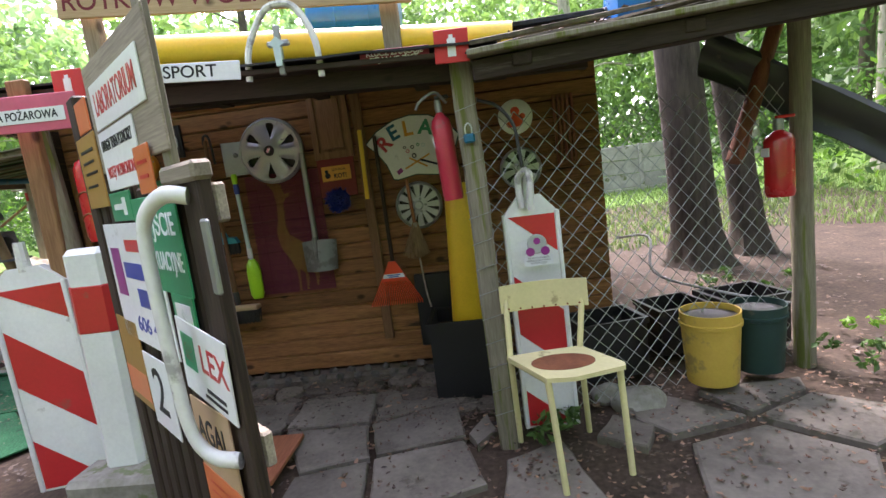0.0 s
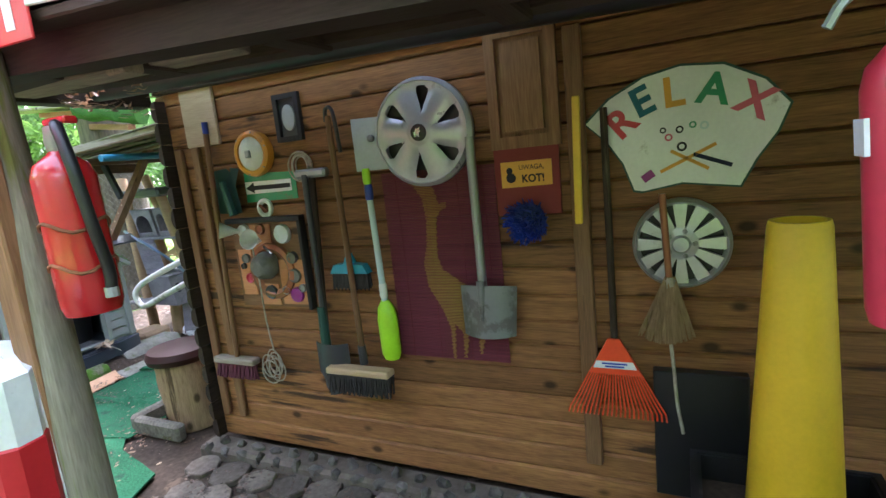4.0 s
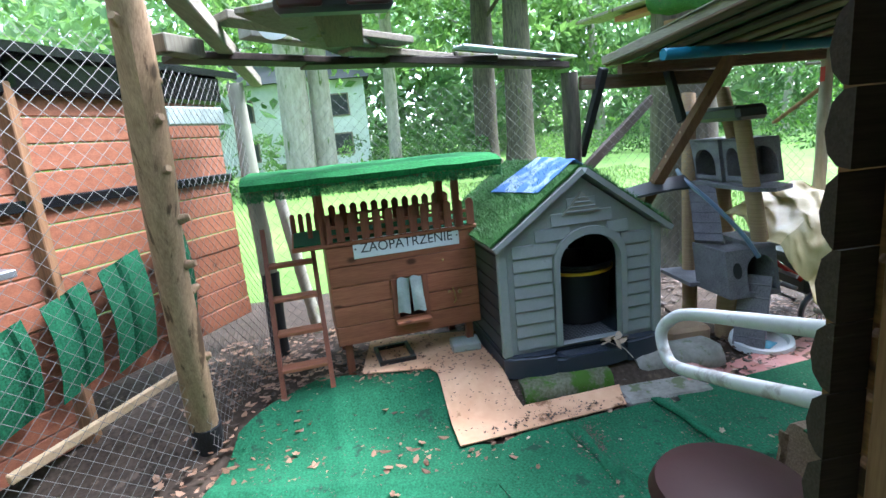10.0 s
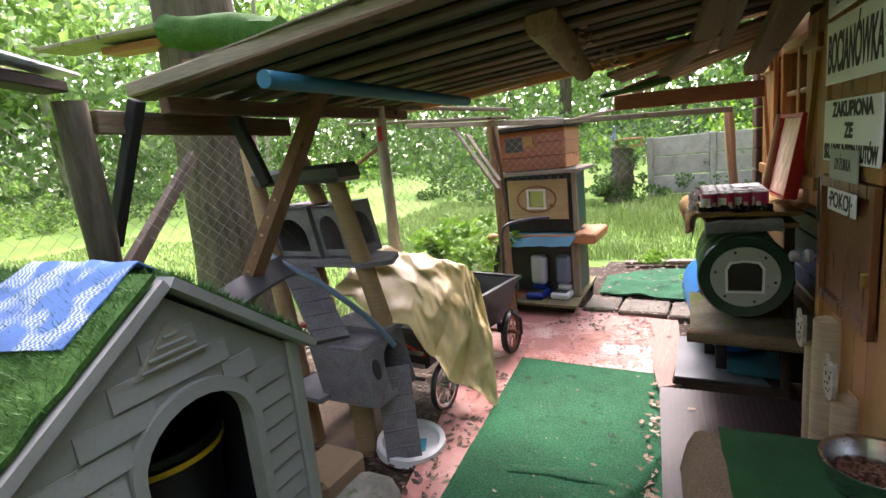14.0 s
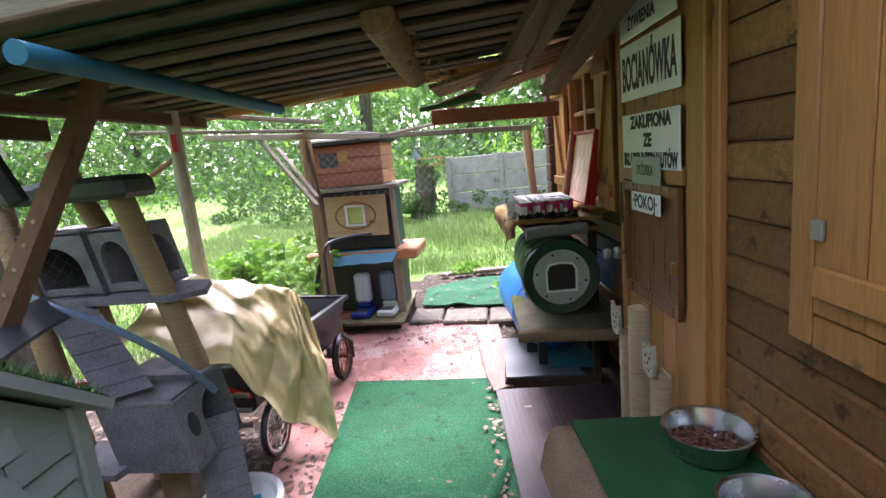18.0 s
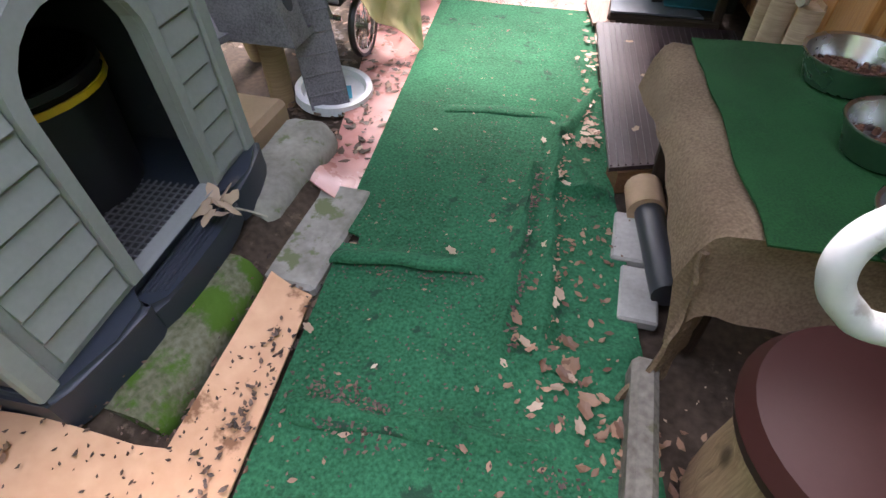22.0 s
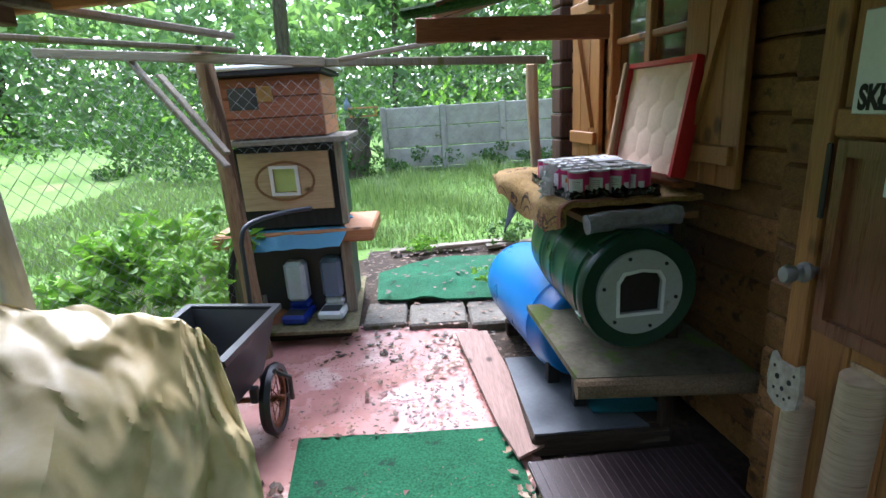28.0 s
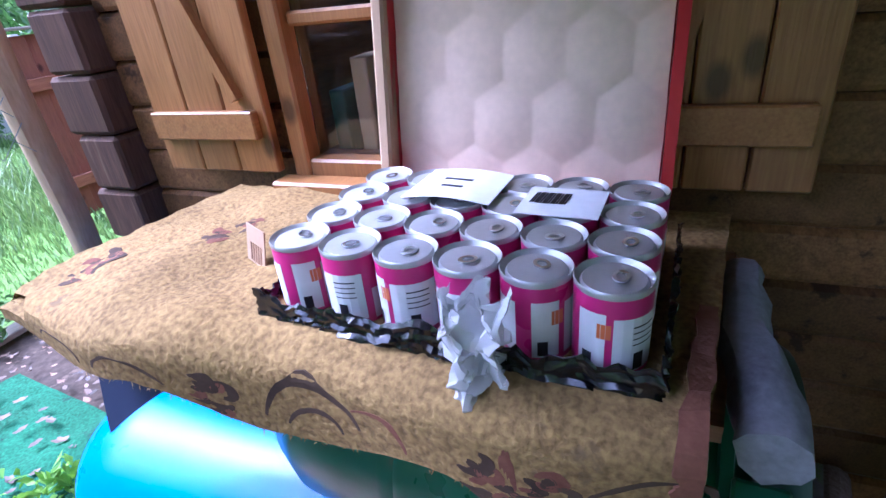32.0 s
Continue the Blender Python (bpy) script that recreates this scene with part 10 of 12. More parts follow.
tagged(share("frayed_threads", me, b, Matrix()), kind="stuff")
bm = rod(B(), (-2.50, 5.866, 0.872), (-2.20, 5.900, 0.882), 0.030, 0.030, 14, True, 0.010, 12, 2)
smooth(solo("foam_roll", bm, M["grey_foam"], "mottled grey felt roll tucked under the rug end", "foam roll"))
bm = sheet(B(), lambda u, v: Vector((-2.565 - 0.05 * v * (1 - u), 6.80 - 0.34 * u, 0.86 - 0.24 * v * (1 - u * 0.9) * (1 - 0.3 * u))), 8, 8, 0.005)
smooth(solo("navy_cloth", bm, M["navy"], "dark navy cloth hanging below the rug", "cloth"))
# tray of tins
tr = thing("tin_tray", "shrink-wrapped tray of pet food tins torn open at the front", "tray", Matrix())
CAN0, CU, CV = Vector((-2.487, 6.003, 0.928)), Vector((-0.0046, 0.0685, 0)), Vector((0.0685, 0.0046, 0))
rnd = random.Random(9)
o = CAN0 - CU * 0.62 - CV * 0.62
pts_ = [o, o + CU * 6.24, o + CU * 6.24 + CV * 4.24, o + CV * 4.24]
bm = slab(B(), [(p.x, p.y) for p in pts_[::-1]], 0.918, 0.926)
part("card_base", bm, M["cardboard"], tr)


def wrap(u, v):
    per = [pts_[3], pts_[0], pts_[1], pts_[2]]
    s_ = u * 3
    i = min(int(s_), 2)
    p = per[i].lerp(per[i + 1], s_ - i)
    c_ = (pts_[0] + pts_[2]) / 2
    outw = (p - c_).normalized()
    top_ = 0.042 + 0.022 * noise.noise(Vector((u * 25, 0, 3))) + 0.008 * noise.noise(Vector((u * 90, 0, 8)))
    return Vector((p.x, p.y, 0.915)) + outw * (0.003 + 0.013 * abs(noise.noise(Vector((u * 42, v * 5, 0)))) + 0.006 * abs(noise.noise(Vector((u * 110, v * 11, 5))))) + Vector((0, 0, top_ * v))


bm = sheet(B(), wrap, 220, 12, 0.0012)
smooth(part("black_film", bm, M["black_film"], tr, "crinkled black plastic film"), 25)
can_first = None
for i in range(6):
    for j in range(4):
        p = CAN0 + CU * i + CV * j
        if can_first is None:
            can_first = thing("food_tin", "pink and white pet food tin with a ring-pull lid", "tin", Matrix.Translation(p), "tray of pet food tins")
            r_, h_ = 0.0341, 0.088
            bm = lathe(B(), [(r_ * 0.97, 0.0), (r_, 0.004), (r_, h_ - 0.004), (r_ * 0.97, h_)], 28)
            smooth(part("can_wall", bm, M["can_pink"], can_first))
            bm = lathe(B(), [(0.0, h_ - 0.001), (r_ * 0.80, h_ - 0.001), (r_ * 0.86, h_ - 0.004), (r_ * 0.92, h_ - 0.001), (r_ * 0.99, h_ + 0.002), (r_ * 1.02, h_), (r_ * 1.0, h_ - 0.004)], 28)
            smooth(part("lid", bm, M["can_lid"], can_first, "dull metal lid"))
            bm = ring_slab(B(), [(x, y * 0.75 - 0.006) for x, y in circle(0.010, 14)], [(x, y * 0.7 - 0.006) for x, y in circle(0.006, 14)], h_ + 0.0005, h_ + 0.002)
            part("ring_pull", bm, M["steel"], can_first)
            for a0, w_, z0, z1, c_ in ((-2.9, 1.45, 0.010, 0.066, "paper"), (-1.2, 0.55, 0.008, 0.045, "paper"), (-2.35, 0.30, 0.012, 0.03, "ink"), (2.6, 0.28, 0.012, 0.028, "ink"), (-2.4, 0.7, 0.056, 0.0575, "ink"), (-2.4, 0.7, 0.050, 0.0512, "ink"), (-2.4, 0.66, 0.044, 0.0452, "ink"), (-2.4, 0.7, 0.038, 0.0392, "ink"), (1.2, 0.8, 0.012, 0.068, "paper"), (-3.3, 0.35, 0.045, 0.06, "sign_orange"), (2.45, 0.75, 0.010, 0.070, "paper")):
                bm = B()
                k_ = 0.0004 if c_ != "ink" else 0.0008
                A = [[bm.verts.new(((r_ + k_) * math.cos(a0 + w_ * q / 6), (r_ + k_) * math.sin(a0 + w_ * q / 6), z)) for q in range(7)] for z in (z0, z1)]
                for q in range(6):
                    bm.faces.new((A[0][q], A[0][q + 1], A[1][q + 1], A[1][q]))
                part("label_block", bm, M[c_], can_first)
        else:
            copy_thing(can_first, Matrix.Translation(p) @ Matrix.Rotation(rnd.uniform(-1.2, 1.2), 4, "Z"))
zt = 0.928 + 0.0905
bm = sheet(B(), lambda u, v: (CAN0 + CU * (2.3 + 1.7 * u) + CV * (1.7 + 1.5 * v)) + Vector((0, 0, 0.093 + 0.006 * math.sin(u * 3))), 5, 5, 0.0008)
pp = solo("paper_note", bm, M["paper"], "white paper note lying on the tins", "paper")
for k, w_ in enumerate((0.04, 0.03)):
    q = CAN0 + CU * 3.2 + CV * (2.6 - 0.35 * k) + Vector((0, 0, 0.0995))
    bm = B()
    box(bm, (-0.003, -w_ / 2, 0), (0.003, w_ / 2, 0.0005), 0.0)
    br = part("text_bar", bm, M["ink"], pp)
    br.matrix_basis = Matrix.Translation(q)
bm = sheet(B(), lambda u, v: (CAN0 + CU * (0.45 + 1.35 * u) + CV * (1.5 + 1.2 * v)) + Vector((0, 0, 0.0925)), 3, 3, 0.0008)
pp = solo("barcode_label", bm, M["paper"], "white label with black barcode stripes on the tins", "label")
for k in range(14):
    q = CAN0 + CU * (1.05 + 0.045 * k) + CV * 2.2 + Vector((0, 0, 0.0940))
    bm = B()
    box(bm, (-0.016, -0.0008 - 0.0006 * (k % 3), 0), (0.016, 0.0008, 0.0004), 0.0)
    br = part("bar", bm, M["ink"], pp)
    br.matrix_basis = Matrix.Translation(q)


def film(u, v):
    p = CAN0 + CU * (1.1 + 0.9 * u) + CV * (-0.62) + Vector((0, 0, 0.095 - 0.13 * v))
    return p + Vector((-0.02 - 0.018 * math.sin(u * 9 + v * 4) - 0.03 * v * (1 - v), 0, 0)) + noise.noise_vector(Vector((u * 5, v * 5, 2))) * 0.020 + noise.noise_vector(Vector((u * 14, v * 14, 7))) * 0.009


bm = sheet(B(), film, 34, 40, 0.0006)
f_ = smooth(solo("torn_film", bm, M["film_white"], "crumpled clear plastic film hanging off the tray", "plastic film"), 25)
bm = B()
box(bm, (-0.03, -0.001, 0.0), (0.03, 0.001, 0.055), 0.0)
cd = solo("card_scrap", bm, M["cardboard"], "torn scrap of corrugated card on the rug", "card scrap", pose(-2.46, 6.50, 0.925, 12, 0, 70))
for k in range(5):
    bm = B()
    box(bm, (-0.02 + k * 0.008, -0.0016, 0.004), (-0.016 + k * 0.008, 0.0016, 0.03), 0.0)
    part("flute", bm, M["brown_wood_z"], cd)
# suitcase lid leaning at the window
s = thing("suitcase_lid", "open red suitcase lid with a quilted cream lining", "suitcase lid", FW @ Matrix.Translation((0.045, 0.085, 0.975)) @ pose(0, 0, 0, 10, 0, 0))
ol = [(2.29, 0.0), (2.68, 0.0), (2.68, 0.36), (2.29, 0.36)]
PLT = Matrix(((1, 0, 0, 0), (0, 0, 1, 0), (0, 1, 0, 0), (0, 0, 0, 1)))
bm = ring_slab(B(), [(2.275, -0.0), (2.69, -0.0), (2.69, 0.375), (2.275, 0.375)], ol, -0.03, 0.020, PLT)
part("shell_rim", bm, M["sign_red"], s, "red suitcase shell")
bm = slab(B(), [(2.275, 0.005), (2.695, 0.005), (2.695, 0.375), (2.275, 0.375)], -0.032, -0.012, PLT)
part("shell_back", bm, M["sign_red"], s)


def quilt(u, v):
    x, z = 2.292 + 0.386 * u, 0.004 + 0.354 * v
    best = 9.0
    for row in range(-1, 6):
        for col in range(-1, 7):
            best = min(best, math.hypot(u * 4.4 - col - 0.5 * (row % 2), (v * 3.9 - row) * 0.9))
    h = 0.006 * (1 - min(best / 0.62, 1.0) ** 2) ** 0.6
    return Vector((x, -0.008 + h, z))


bm = sheet(B(), quilt, 90, 80, 0.004)
smooth(part("quilted_lining", bm, M["quilt_white"], s, "cream quilted lining"), 80)
bm = B()
box(bm, (2.68, 0.002, 0.0), (2.70, 0.036, 0.38), 0.004)
part("card_edge", bm, M["cardboard"], s)

bm = pipe(B(), bend([(-3.79, 6.48, 0.02), (-3.785, 6.50, 0.60), (-3.785, 6.52, 0.74), (-3.76, 6.58, 0.795), (-3.66, 6.76, 0.80), (-3.56, 6.88, 0.79)], 6), 0.011, 10)
smooth(solo("bent_pipe", bm, M["bin_grey"], "dark blue-grey bent pipe standing beside the nest tower", "pipe"))

settle(since, (0.05, 0.10, 0.01))

# ---- roofs, posts and beams ----
def board(bm, p, q, w, h, bevel=0.004):
    """A squared timber from p to q, w wide, h high."""
    p, q = Vector(p), Vector(q)
    d = q - p
    m = Matrix.Translation(p) @ d.to_track_quat("X", "Z").to_matrix().to_4x4()
    box(bm, (0, -w / 2, -h / 2), (d.length, w / 2, h / 2), bevel, m)
    return bm


def timber(name, label, p, q, w, h, mat, cat="beam", group=""):
    return solo(name, board(B(), p, q, w, h), M[mat], label, cat, None, group)


def pole(name, label, p, q, r0, r1, mat, cat="post", group="yard posts", wob=0.008, seed=0):
    return smooth(solo(name, rod(B(), p, q, r0, r1, 14, True, wob, 14, seed), M[mat], label, cat, None, group))


# cabin roof: boarded slopes that close the room, with a fascia and gutter on the tool side
roof = thing("cabin_roof", "dark boarded cabin roof with mossy eaves", "roof", kind="structure")
for i in range(20):
    y0 = 3.62 + i * 0.185
    z = 1.895 + 0.018 * i
    bm = board(B(), (-2.05 - 0.006 * i, y0, z + 0.006 * (i % 2)), (1.62, y0, z + 0.006 * (i % 2)), 0.205, 0.028)
    part("roof_board", bm, M["black_wood"], roof)
bm = board(B(), (-1.76, 3.665, 1.80), (1.5, 3.665, 1.76), 0.03, 0.10)
part("fascia", bm, M["dark_beam_x"], roof)
gut = thing("gutter", "black plastic gutter under the cabin eave", "gutter", kind="structure")
bm = pipe(B(), [(-1.98, 3.47, 1.775), (-0.6, 3.48, 1.735), (0.85, 3.49, 1.685)], 0.04, 12)
smooth(part("gutter_run", bm, M["black_plastic"], gut))
for i in range(6):
    x = -1.7 + i * 0.46
    bm = board(B(), (x, 3.47, 1.81 - 0.031 * (x + 1.98)), (x, 3.655, 1.85 - 0.03 * (x + 1.98)), 0.02, 0.006)
    part("bracket", bm, M["dull_steel"], gut)
bm = rod(B(), (-2.0, 3.47, 1.80), (0.85, 3.49, 1.705), 0.006, 0.006, 5)
part("cable", bm, M["wire"], gut)

# canopy over the tools: old boards, open towards the gutter
can = thing("tool_canopy", "low canopy of dark rough boards before the tool wall", "canopy", kind="structure")
rnd = random.Random(5)
for i in range(3):
    y = 2.66 + 0.115 * i
    bm = board(B(), (-1.88 + rnd.uniform(-0.03, 0.03), y, 1.745 + rnd.uniform(-0.006, 0.006)), (0.86, y + 0.02, 1.60), 0.112, 0.022)
    part("board", bm, M["dark_beam_x"], can)
for i in range(6):
    x = -1.6 + 0.44 * i
    bm = board(B(), (x, 2.80, 1.70 - 0.053 * (x + 1.88)), (x, 2.96, 1.70 - 0.053 * (x + 1.88)), 0.06, 0.05)
    part("rafter", bm, M["dark_beam_y"], can)
bm = sheet(B(), lambda u, v: Vector((-1.90 + 2.82 * u, 2.60 + (0.78 + 0.10 * u) * v, 1.775 - 0.145 * u + 0.05 * v + 0.006 * noise.noise(Vector((u * 14, v * 6, 2))))), 40, 10, 0.008)
part("roofing", bm, M["black_wood"], can, "dark roofing felt over the boards")
bm = sheet(B(), lambda u, v: Vector((-0.15 + 1.10 * u, 3.36 + 0.36 * v, 1.755 - 0.055 * u + 0.10 * v)), 8, 4, 0.008)
part("roofing", bm, M["black_wood"], can)
bm = board(B(), (-1.88, 2.35, 1.745), (-1.93, 3.74, 1.755), 0.09, 0.07)
part("edge_beam", bm, M["dark_beam_y"], can)
bm = board(B(), (0.02, 3.08, 1.66), (0.9, 3.08, 1.62), 0.11, 0.02)
part("board", bm, M["dark_beam_x"], can)
bm = board(B(), (0.02, 3.20, 1.70), (0.9, 3.20, 1.645), 0.10, 0.02)
part("board", bm, M["dark_beam_x"], can)
bm = board(B(), (0.1, 3.31, 1.71), (0.9, 3.31, 1.655), 0.12, 0.02)
part("board", bm, M["dark_beam_x"], can)
timber("canopy_beam", "heavy rough-hewn timber under the low canopy", (-1.30, 2.86, 1.68), (-0.45, 2.93, 1.66), 0.13, 0.09, "grey_wood_x")
timber("canopy_beam", "heavy dark timber under the low canopy", (-1.85, 2.72, 1.66), (-0.95, 2.74, 1.67), 0.14, 0.09, "dark_beam_x")
timber("jutting_beam", "squared timber jutting out from the low canopy", (-3.42, 3.03, 1.765), (-1.75, 3.02, 1.80), 0.15, 0.10, "canopy_brown_x")
t = thing("tail_lamp", "dark red and black oblong vehicle lamp under the timber", "lamp", pose(-2.62, 3.03, 1.700, 0, 0, 4))
bm = B()
box(bm, (-0.035, -0.15, -0.045), (0.03, 0.15, 0.024), 0.014)
smooth(part("housing", bm, M["charcoal"], t, "black plastic housing"))
for y in (-0.085, 0.085):
    bm = B()
    box(bm, (0.026, y - 0.055, -0.035), (0.042, y + 0.055, 0.014), 0.008)
    smooth(part("lens", bm, M["lamp_red"], t, "dull red lens"))
# leaves and cobwebs caught along the canopy edge
for k, (x, y, z, n) in enumerate(((-1.75, 3.35, 1.71, 30), (-1.9, 3.6, 1.70, 20), (-1.2, 3.2, 1.68, 12), (-2.86, 5.45, 1.70, 60), (-2.8, 5.68, 1.63, 26))):
    rnd = random.Random(k)
    leaf_mesh("hanging_leaves", [(x + rnd.gauss(0, 0.04), y + rnd.gauss(0, 0.05), z + rnd.gauss(0, 0.022)) for i in range(n)], M["dead_leaf"], 0.026, k, 1.4, label="dry leaves caught in cobwebs under the roof", category="dry leaves")

# mossy canopy on the entrance's right, with two blue barrels lying on it
can = thing("side_canopy", "sagging canopy of mossy boards and branches beside the entrance", "canopy", kind="structure")
rnd = random.Random(8)
for i in range(11):
    y = 2.62 + i * 0.12
    z = 1.585 + 0.016 * i
    bm = board(B(), (0.84 + rnd.uniform(-0.05, 0.02), y, z + rnd.uniform(-0.006, 0.006)), (2.75 + rnd.uniform(-0.1, 0.25), y, z + 0.075 + rnd.uniform(-0.008, 0.008)), 0.116, 0.022)
    part("board", bm, M["grey_wood_x" if i % 3 else "mossy_post"], can)
for i in range(12):
    y = 2.58 + rnd.uniform(0, 0.5)
    bm = rod(B(), (0.75 + rnd.uniform(-0.1, 0.4), y, 1.622), (2.3 + rnd.uniform(-0.3, 0.7), y + rnd.uniform(-0.1, 0.1), 1.71), 0.012, 0.008, 6, True, 0.012, 8, i)
    part("branch", bm, M["bark"], can)
bm = sheet(B(), lambda u, v: Vector((0.80 + 1.95 * u, 2.60 + 1.30 * v, 1.600 + 0.075 * u + 0.175 * v)), 12, 10, 0.006)
part("roofing", bm, M["black_wood"], can, "dark roofing felt over the boards")
for x in (1.0, 1.6, 2.2):
    bm = board(B(), (x, 2.6, 1.545 + 0.04 * (x - 0.84)), (x, 3.7, 1.70 + 0.04 * (x - 0.84)), 0.07, 0.045)
    part("rafter", bm, M["dark_beam_y"], can)
bm = board(B(), (0.82, 2.64, 1.535), (2.9, 2.62, 1.625), 0.05, 0.075)
part("front_rail", bm, M["dark_beam_x"], can)
leaf_mesh("roof_litter", [(0.9 + 1.8 * (q := rnd.random()), 2.57 + rnd.random() * 0.6, 1.622 + 0.073 * q + rnd.random() * 0.02) for i in range(420)], M["dark_litter"], 0.022, 4, 0.8, label="dead leaves lying on the mossy canopy", category="leaf litter")
for a, b, r in (((0.06, 3.3, 2.02), (0.50, 3.32, 1.99), 0.115), ((1.42, 3.0, 1.77), (1.95, 3.02, 1.79), 0.115)):
    t = thing("roof_barrel", "blue plastic barrel lying on the roof", "barrel", group="blue barrels")
    a, b = Vector(a), Vector(b)
    m = Matrix.Translation(a) @ (b - a).to_track_quat("Z", "Y").to_matrix().to_4x4()
    L = (b - a).length
    smooth(part("drum", lathe(B(), [(0, 0.0), (r * 0.88, 0.0), (r * 0.98, 0.03), (r, 0.10), (r, L * 0.3), (r * 1.03, L * 0.32), (r, L * 0.34), (r, L * 0.66), (r * 1.03, L * 0.68), (r, L * 0.7), (r, L - 0.1), (r * 0.95, L - 0.03), (r * 0.9, L), (0, L)], 28, m), M["barrel_blue"], t))
    smooth(part("bung", lathe(B(), [(0.02, -0.012), (0.024, -0.01), (0.024, 0.0)], 12, m @ Matrix.Translation((r * 0.5, 0, 0))), M["black_plastic"], t))
    part("cradle", board(B(), a - Vector((-0.1, 0.0, r + 0.035)), b - Vector((0.1, 0.0, r + 0.035)), 0.16, 0.07), M["dark_beam_x"], t)

# canopy over the yard beside the front wall: long strips over a few joists
can = thing("yard_canopy", "sloping canopy of green corrugated strips and brown boards", "canopy", kind="structure")
rnd = random.Random(3)
n = 22
for i in range(n):
    w = i / (n - 1)
    y = 4.60 + 1.72 * w
    xl = -4.28 - 0.10 * w + rnd.uniform(-0.03, 0.03)
    xr = -2.02 - 0.10 * w
    if i > n - 5:
        xr = -2.55 + rnd.uniform(-0.1, 0.1)
    up = 0.022 * (i % 2) + rnd.uniform(-0.004, 0.004)
    za, zb = 1.655 + up, 1.655 + 0.06 * (xr - xl) + up
    bm = board(B(), (xl, y, za), (xr, y + rnd.uniform(-0.015, 0.06), zb), 0.085 if i % 2 == 0 else 0.095, 0.016)
    part("strip", bm, M[("canopy_brown_x", "roof_green", "canopy_brown_x", "roof_green", "dark_beam_x", "green_dark")[i % 6]], can)
bm = board(B(), (-4.3, 4.55, 1.683), (-2.0, 4.66, 1.82), 0.03, 0.05)
part("edge_strip", bm, M["grey_wood_x"], can, "pale weathered edge strip")
cover = sheet(B(), lambda u, v: Vector((-4.32 + 2.33 * u, 4.56 + 1.86 * v, 1.712 + 0.14 * u + 0.006 * noise.noise(Vector((u * 9, v * 9, 1))))), 24, 20, 0.006)
part("roofing", cover, M["mossy_post"], can, "mossy roofing on top")
for x in (-4.16, -2.30):
    bm = board(B(), (x, 4.58, 1.605 + 0.06 * (x + 4.28)), (x - 0.08, 6.32, 1.605 + 0.06 * (x + 4.28)), 0.05, 0.06)
    part("joist", bm, M["canopy_brown_y"], can)
bm = board(B(), (-4.40, 6.36, 1.645), (-2.5, 6.42, 1.755), 0.03, 0.055)
part("far_edge", bm, M["orange_board_x"], can, "ragged orange-brown edge board")
pole("support_pipe", "faded teal-blue round pipe carrying the canopy", (-3.52, 4.47, 1.60), (-3.67, 6.10, 1.615), 0.027, 0.027, "teal_paint", "pipe", "", 0.002)
pole("broken_log", "broken barkless branch hanging under the canopy", (-2.86, 4.98, 1.705), (-2.825, 5.34, 1.575), 0.055, 0.036, "peeled_log", "branch", "", 0.01)
for k, (a, b) in enumerate((((-2.3, 4.7, 1.76), (-2.5, 6.4, 1.72)), ((-2.16, 4.7, 1.72), (-2.25, 6.5, 1.60)))):
    timber("wall_rafter", "old brown timber where the canopy meets the cabin", a, b, 0.09, 0.06, "canopy_brown_y")
# eave above the window: reddish board with a mossy rim
t = thing("window_eave", "small reddish board eave with a mossy rim above the window", "eave", kind="structure")
part("fascia_board", board(B(), (-2.93, 6.50, 1.52), (-2.2, 6.54, 1.50), 0.03, 0.085), M["red_stain_x"], t)
part("moss_rim", board(B(), (-2.98, 6.40, 1.562), (-2.62, 6.38, 1.60), 0.07, 0.03, 0.01), M["turf_roof"], t, "bright green moss")
for i in range(6):
    y = 6.0 + i * 0.14
    part("roof_board", board(B(), (-2.86, y, 1.58 if i > 2 else 1.62), (-2.08, y + 0.03, 1.78), 0.13, 0.02), M["brown_wood_x"], t)
part("rafter", board(B(), (-2.62, 6.1, 1.60), (-2.2, 5.95, 1.88), 0.14, 0.03), M["grey_wood_x"], t)

# posts
pole("corner_post", "dark weathered round post carrying the canopy corner", (-4.36, 4.36, -0.03), (-4.22, 4.30, 1.63), 0.055, 0.05, "bark", seed=2)
timber("brace", "blackened diagonal brace beside the corner post", (-4.38, 4.42, 1.12), (-4.17, 4.49, 1.63), 0.05, 0.04, "black_wood", "brace", "braces")
timber("brace", "blackened diagonal brace under the canopy", (-4.08, 4.93, 1.28), (-4.22, 4.90, 1.66), 0.04, 0.05, "black_wood", "brace", "braces")
timber("grey_stake", "grey weathered plank leaning against the corner post", (-3.95, 4.02, 0.86), (-5.0, 5.26, 1.46), 0.03, 0.075, "dark_beam_x", "plank")
timber("cross_beam", "rough brown plank beam under the canopy edge", (-4.22, 4.36, 1.56), (-4.28, 5.30, 1.54), 0.035, 0.08, "canopy_brown_y")
pole("bark_post", "slim reddish pine post under the canopy's far corner", (-4.20, 5.98, -0.02), (-4.22, 6.0, 1.66), 0.038, 0.034, "bark_light", seed=5)
bm = B()
box(bm, (-0.014, -0.002, -0.045), (0.014, 0.002, 0.045), 0.001)
solo("red_tag", bm, M["sign_red"], "small red tag nailed to the pine post", "tag", Matrix.Translation((-4.195, 5.955, 1.49)) @ Matrix.Rotation(0.25, 4, "Z"))
pole("nest_post", "peeled round post behind the nest tower", (-3.86, 6.98, -0.02), (-3.93, 7.04, 1.56), 0.045, 0.042, "peeled_log", seed=7)
pole("corner_pole", "raw leaning pole at the far cabin corner", (-2.28, 7.40, -0.02), (-2.36, 7.20, 1.42), 0.03, 0.028, "raw_wood_z", seed=8)
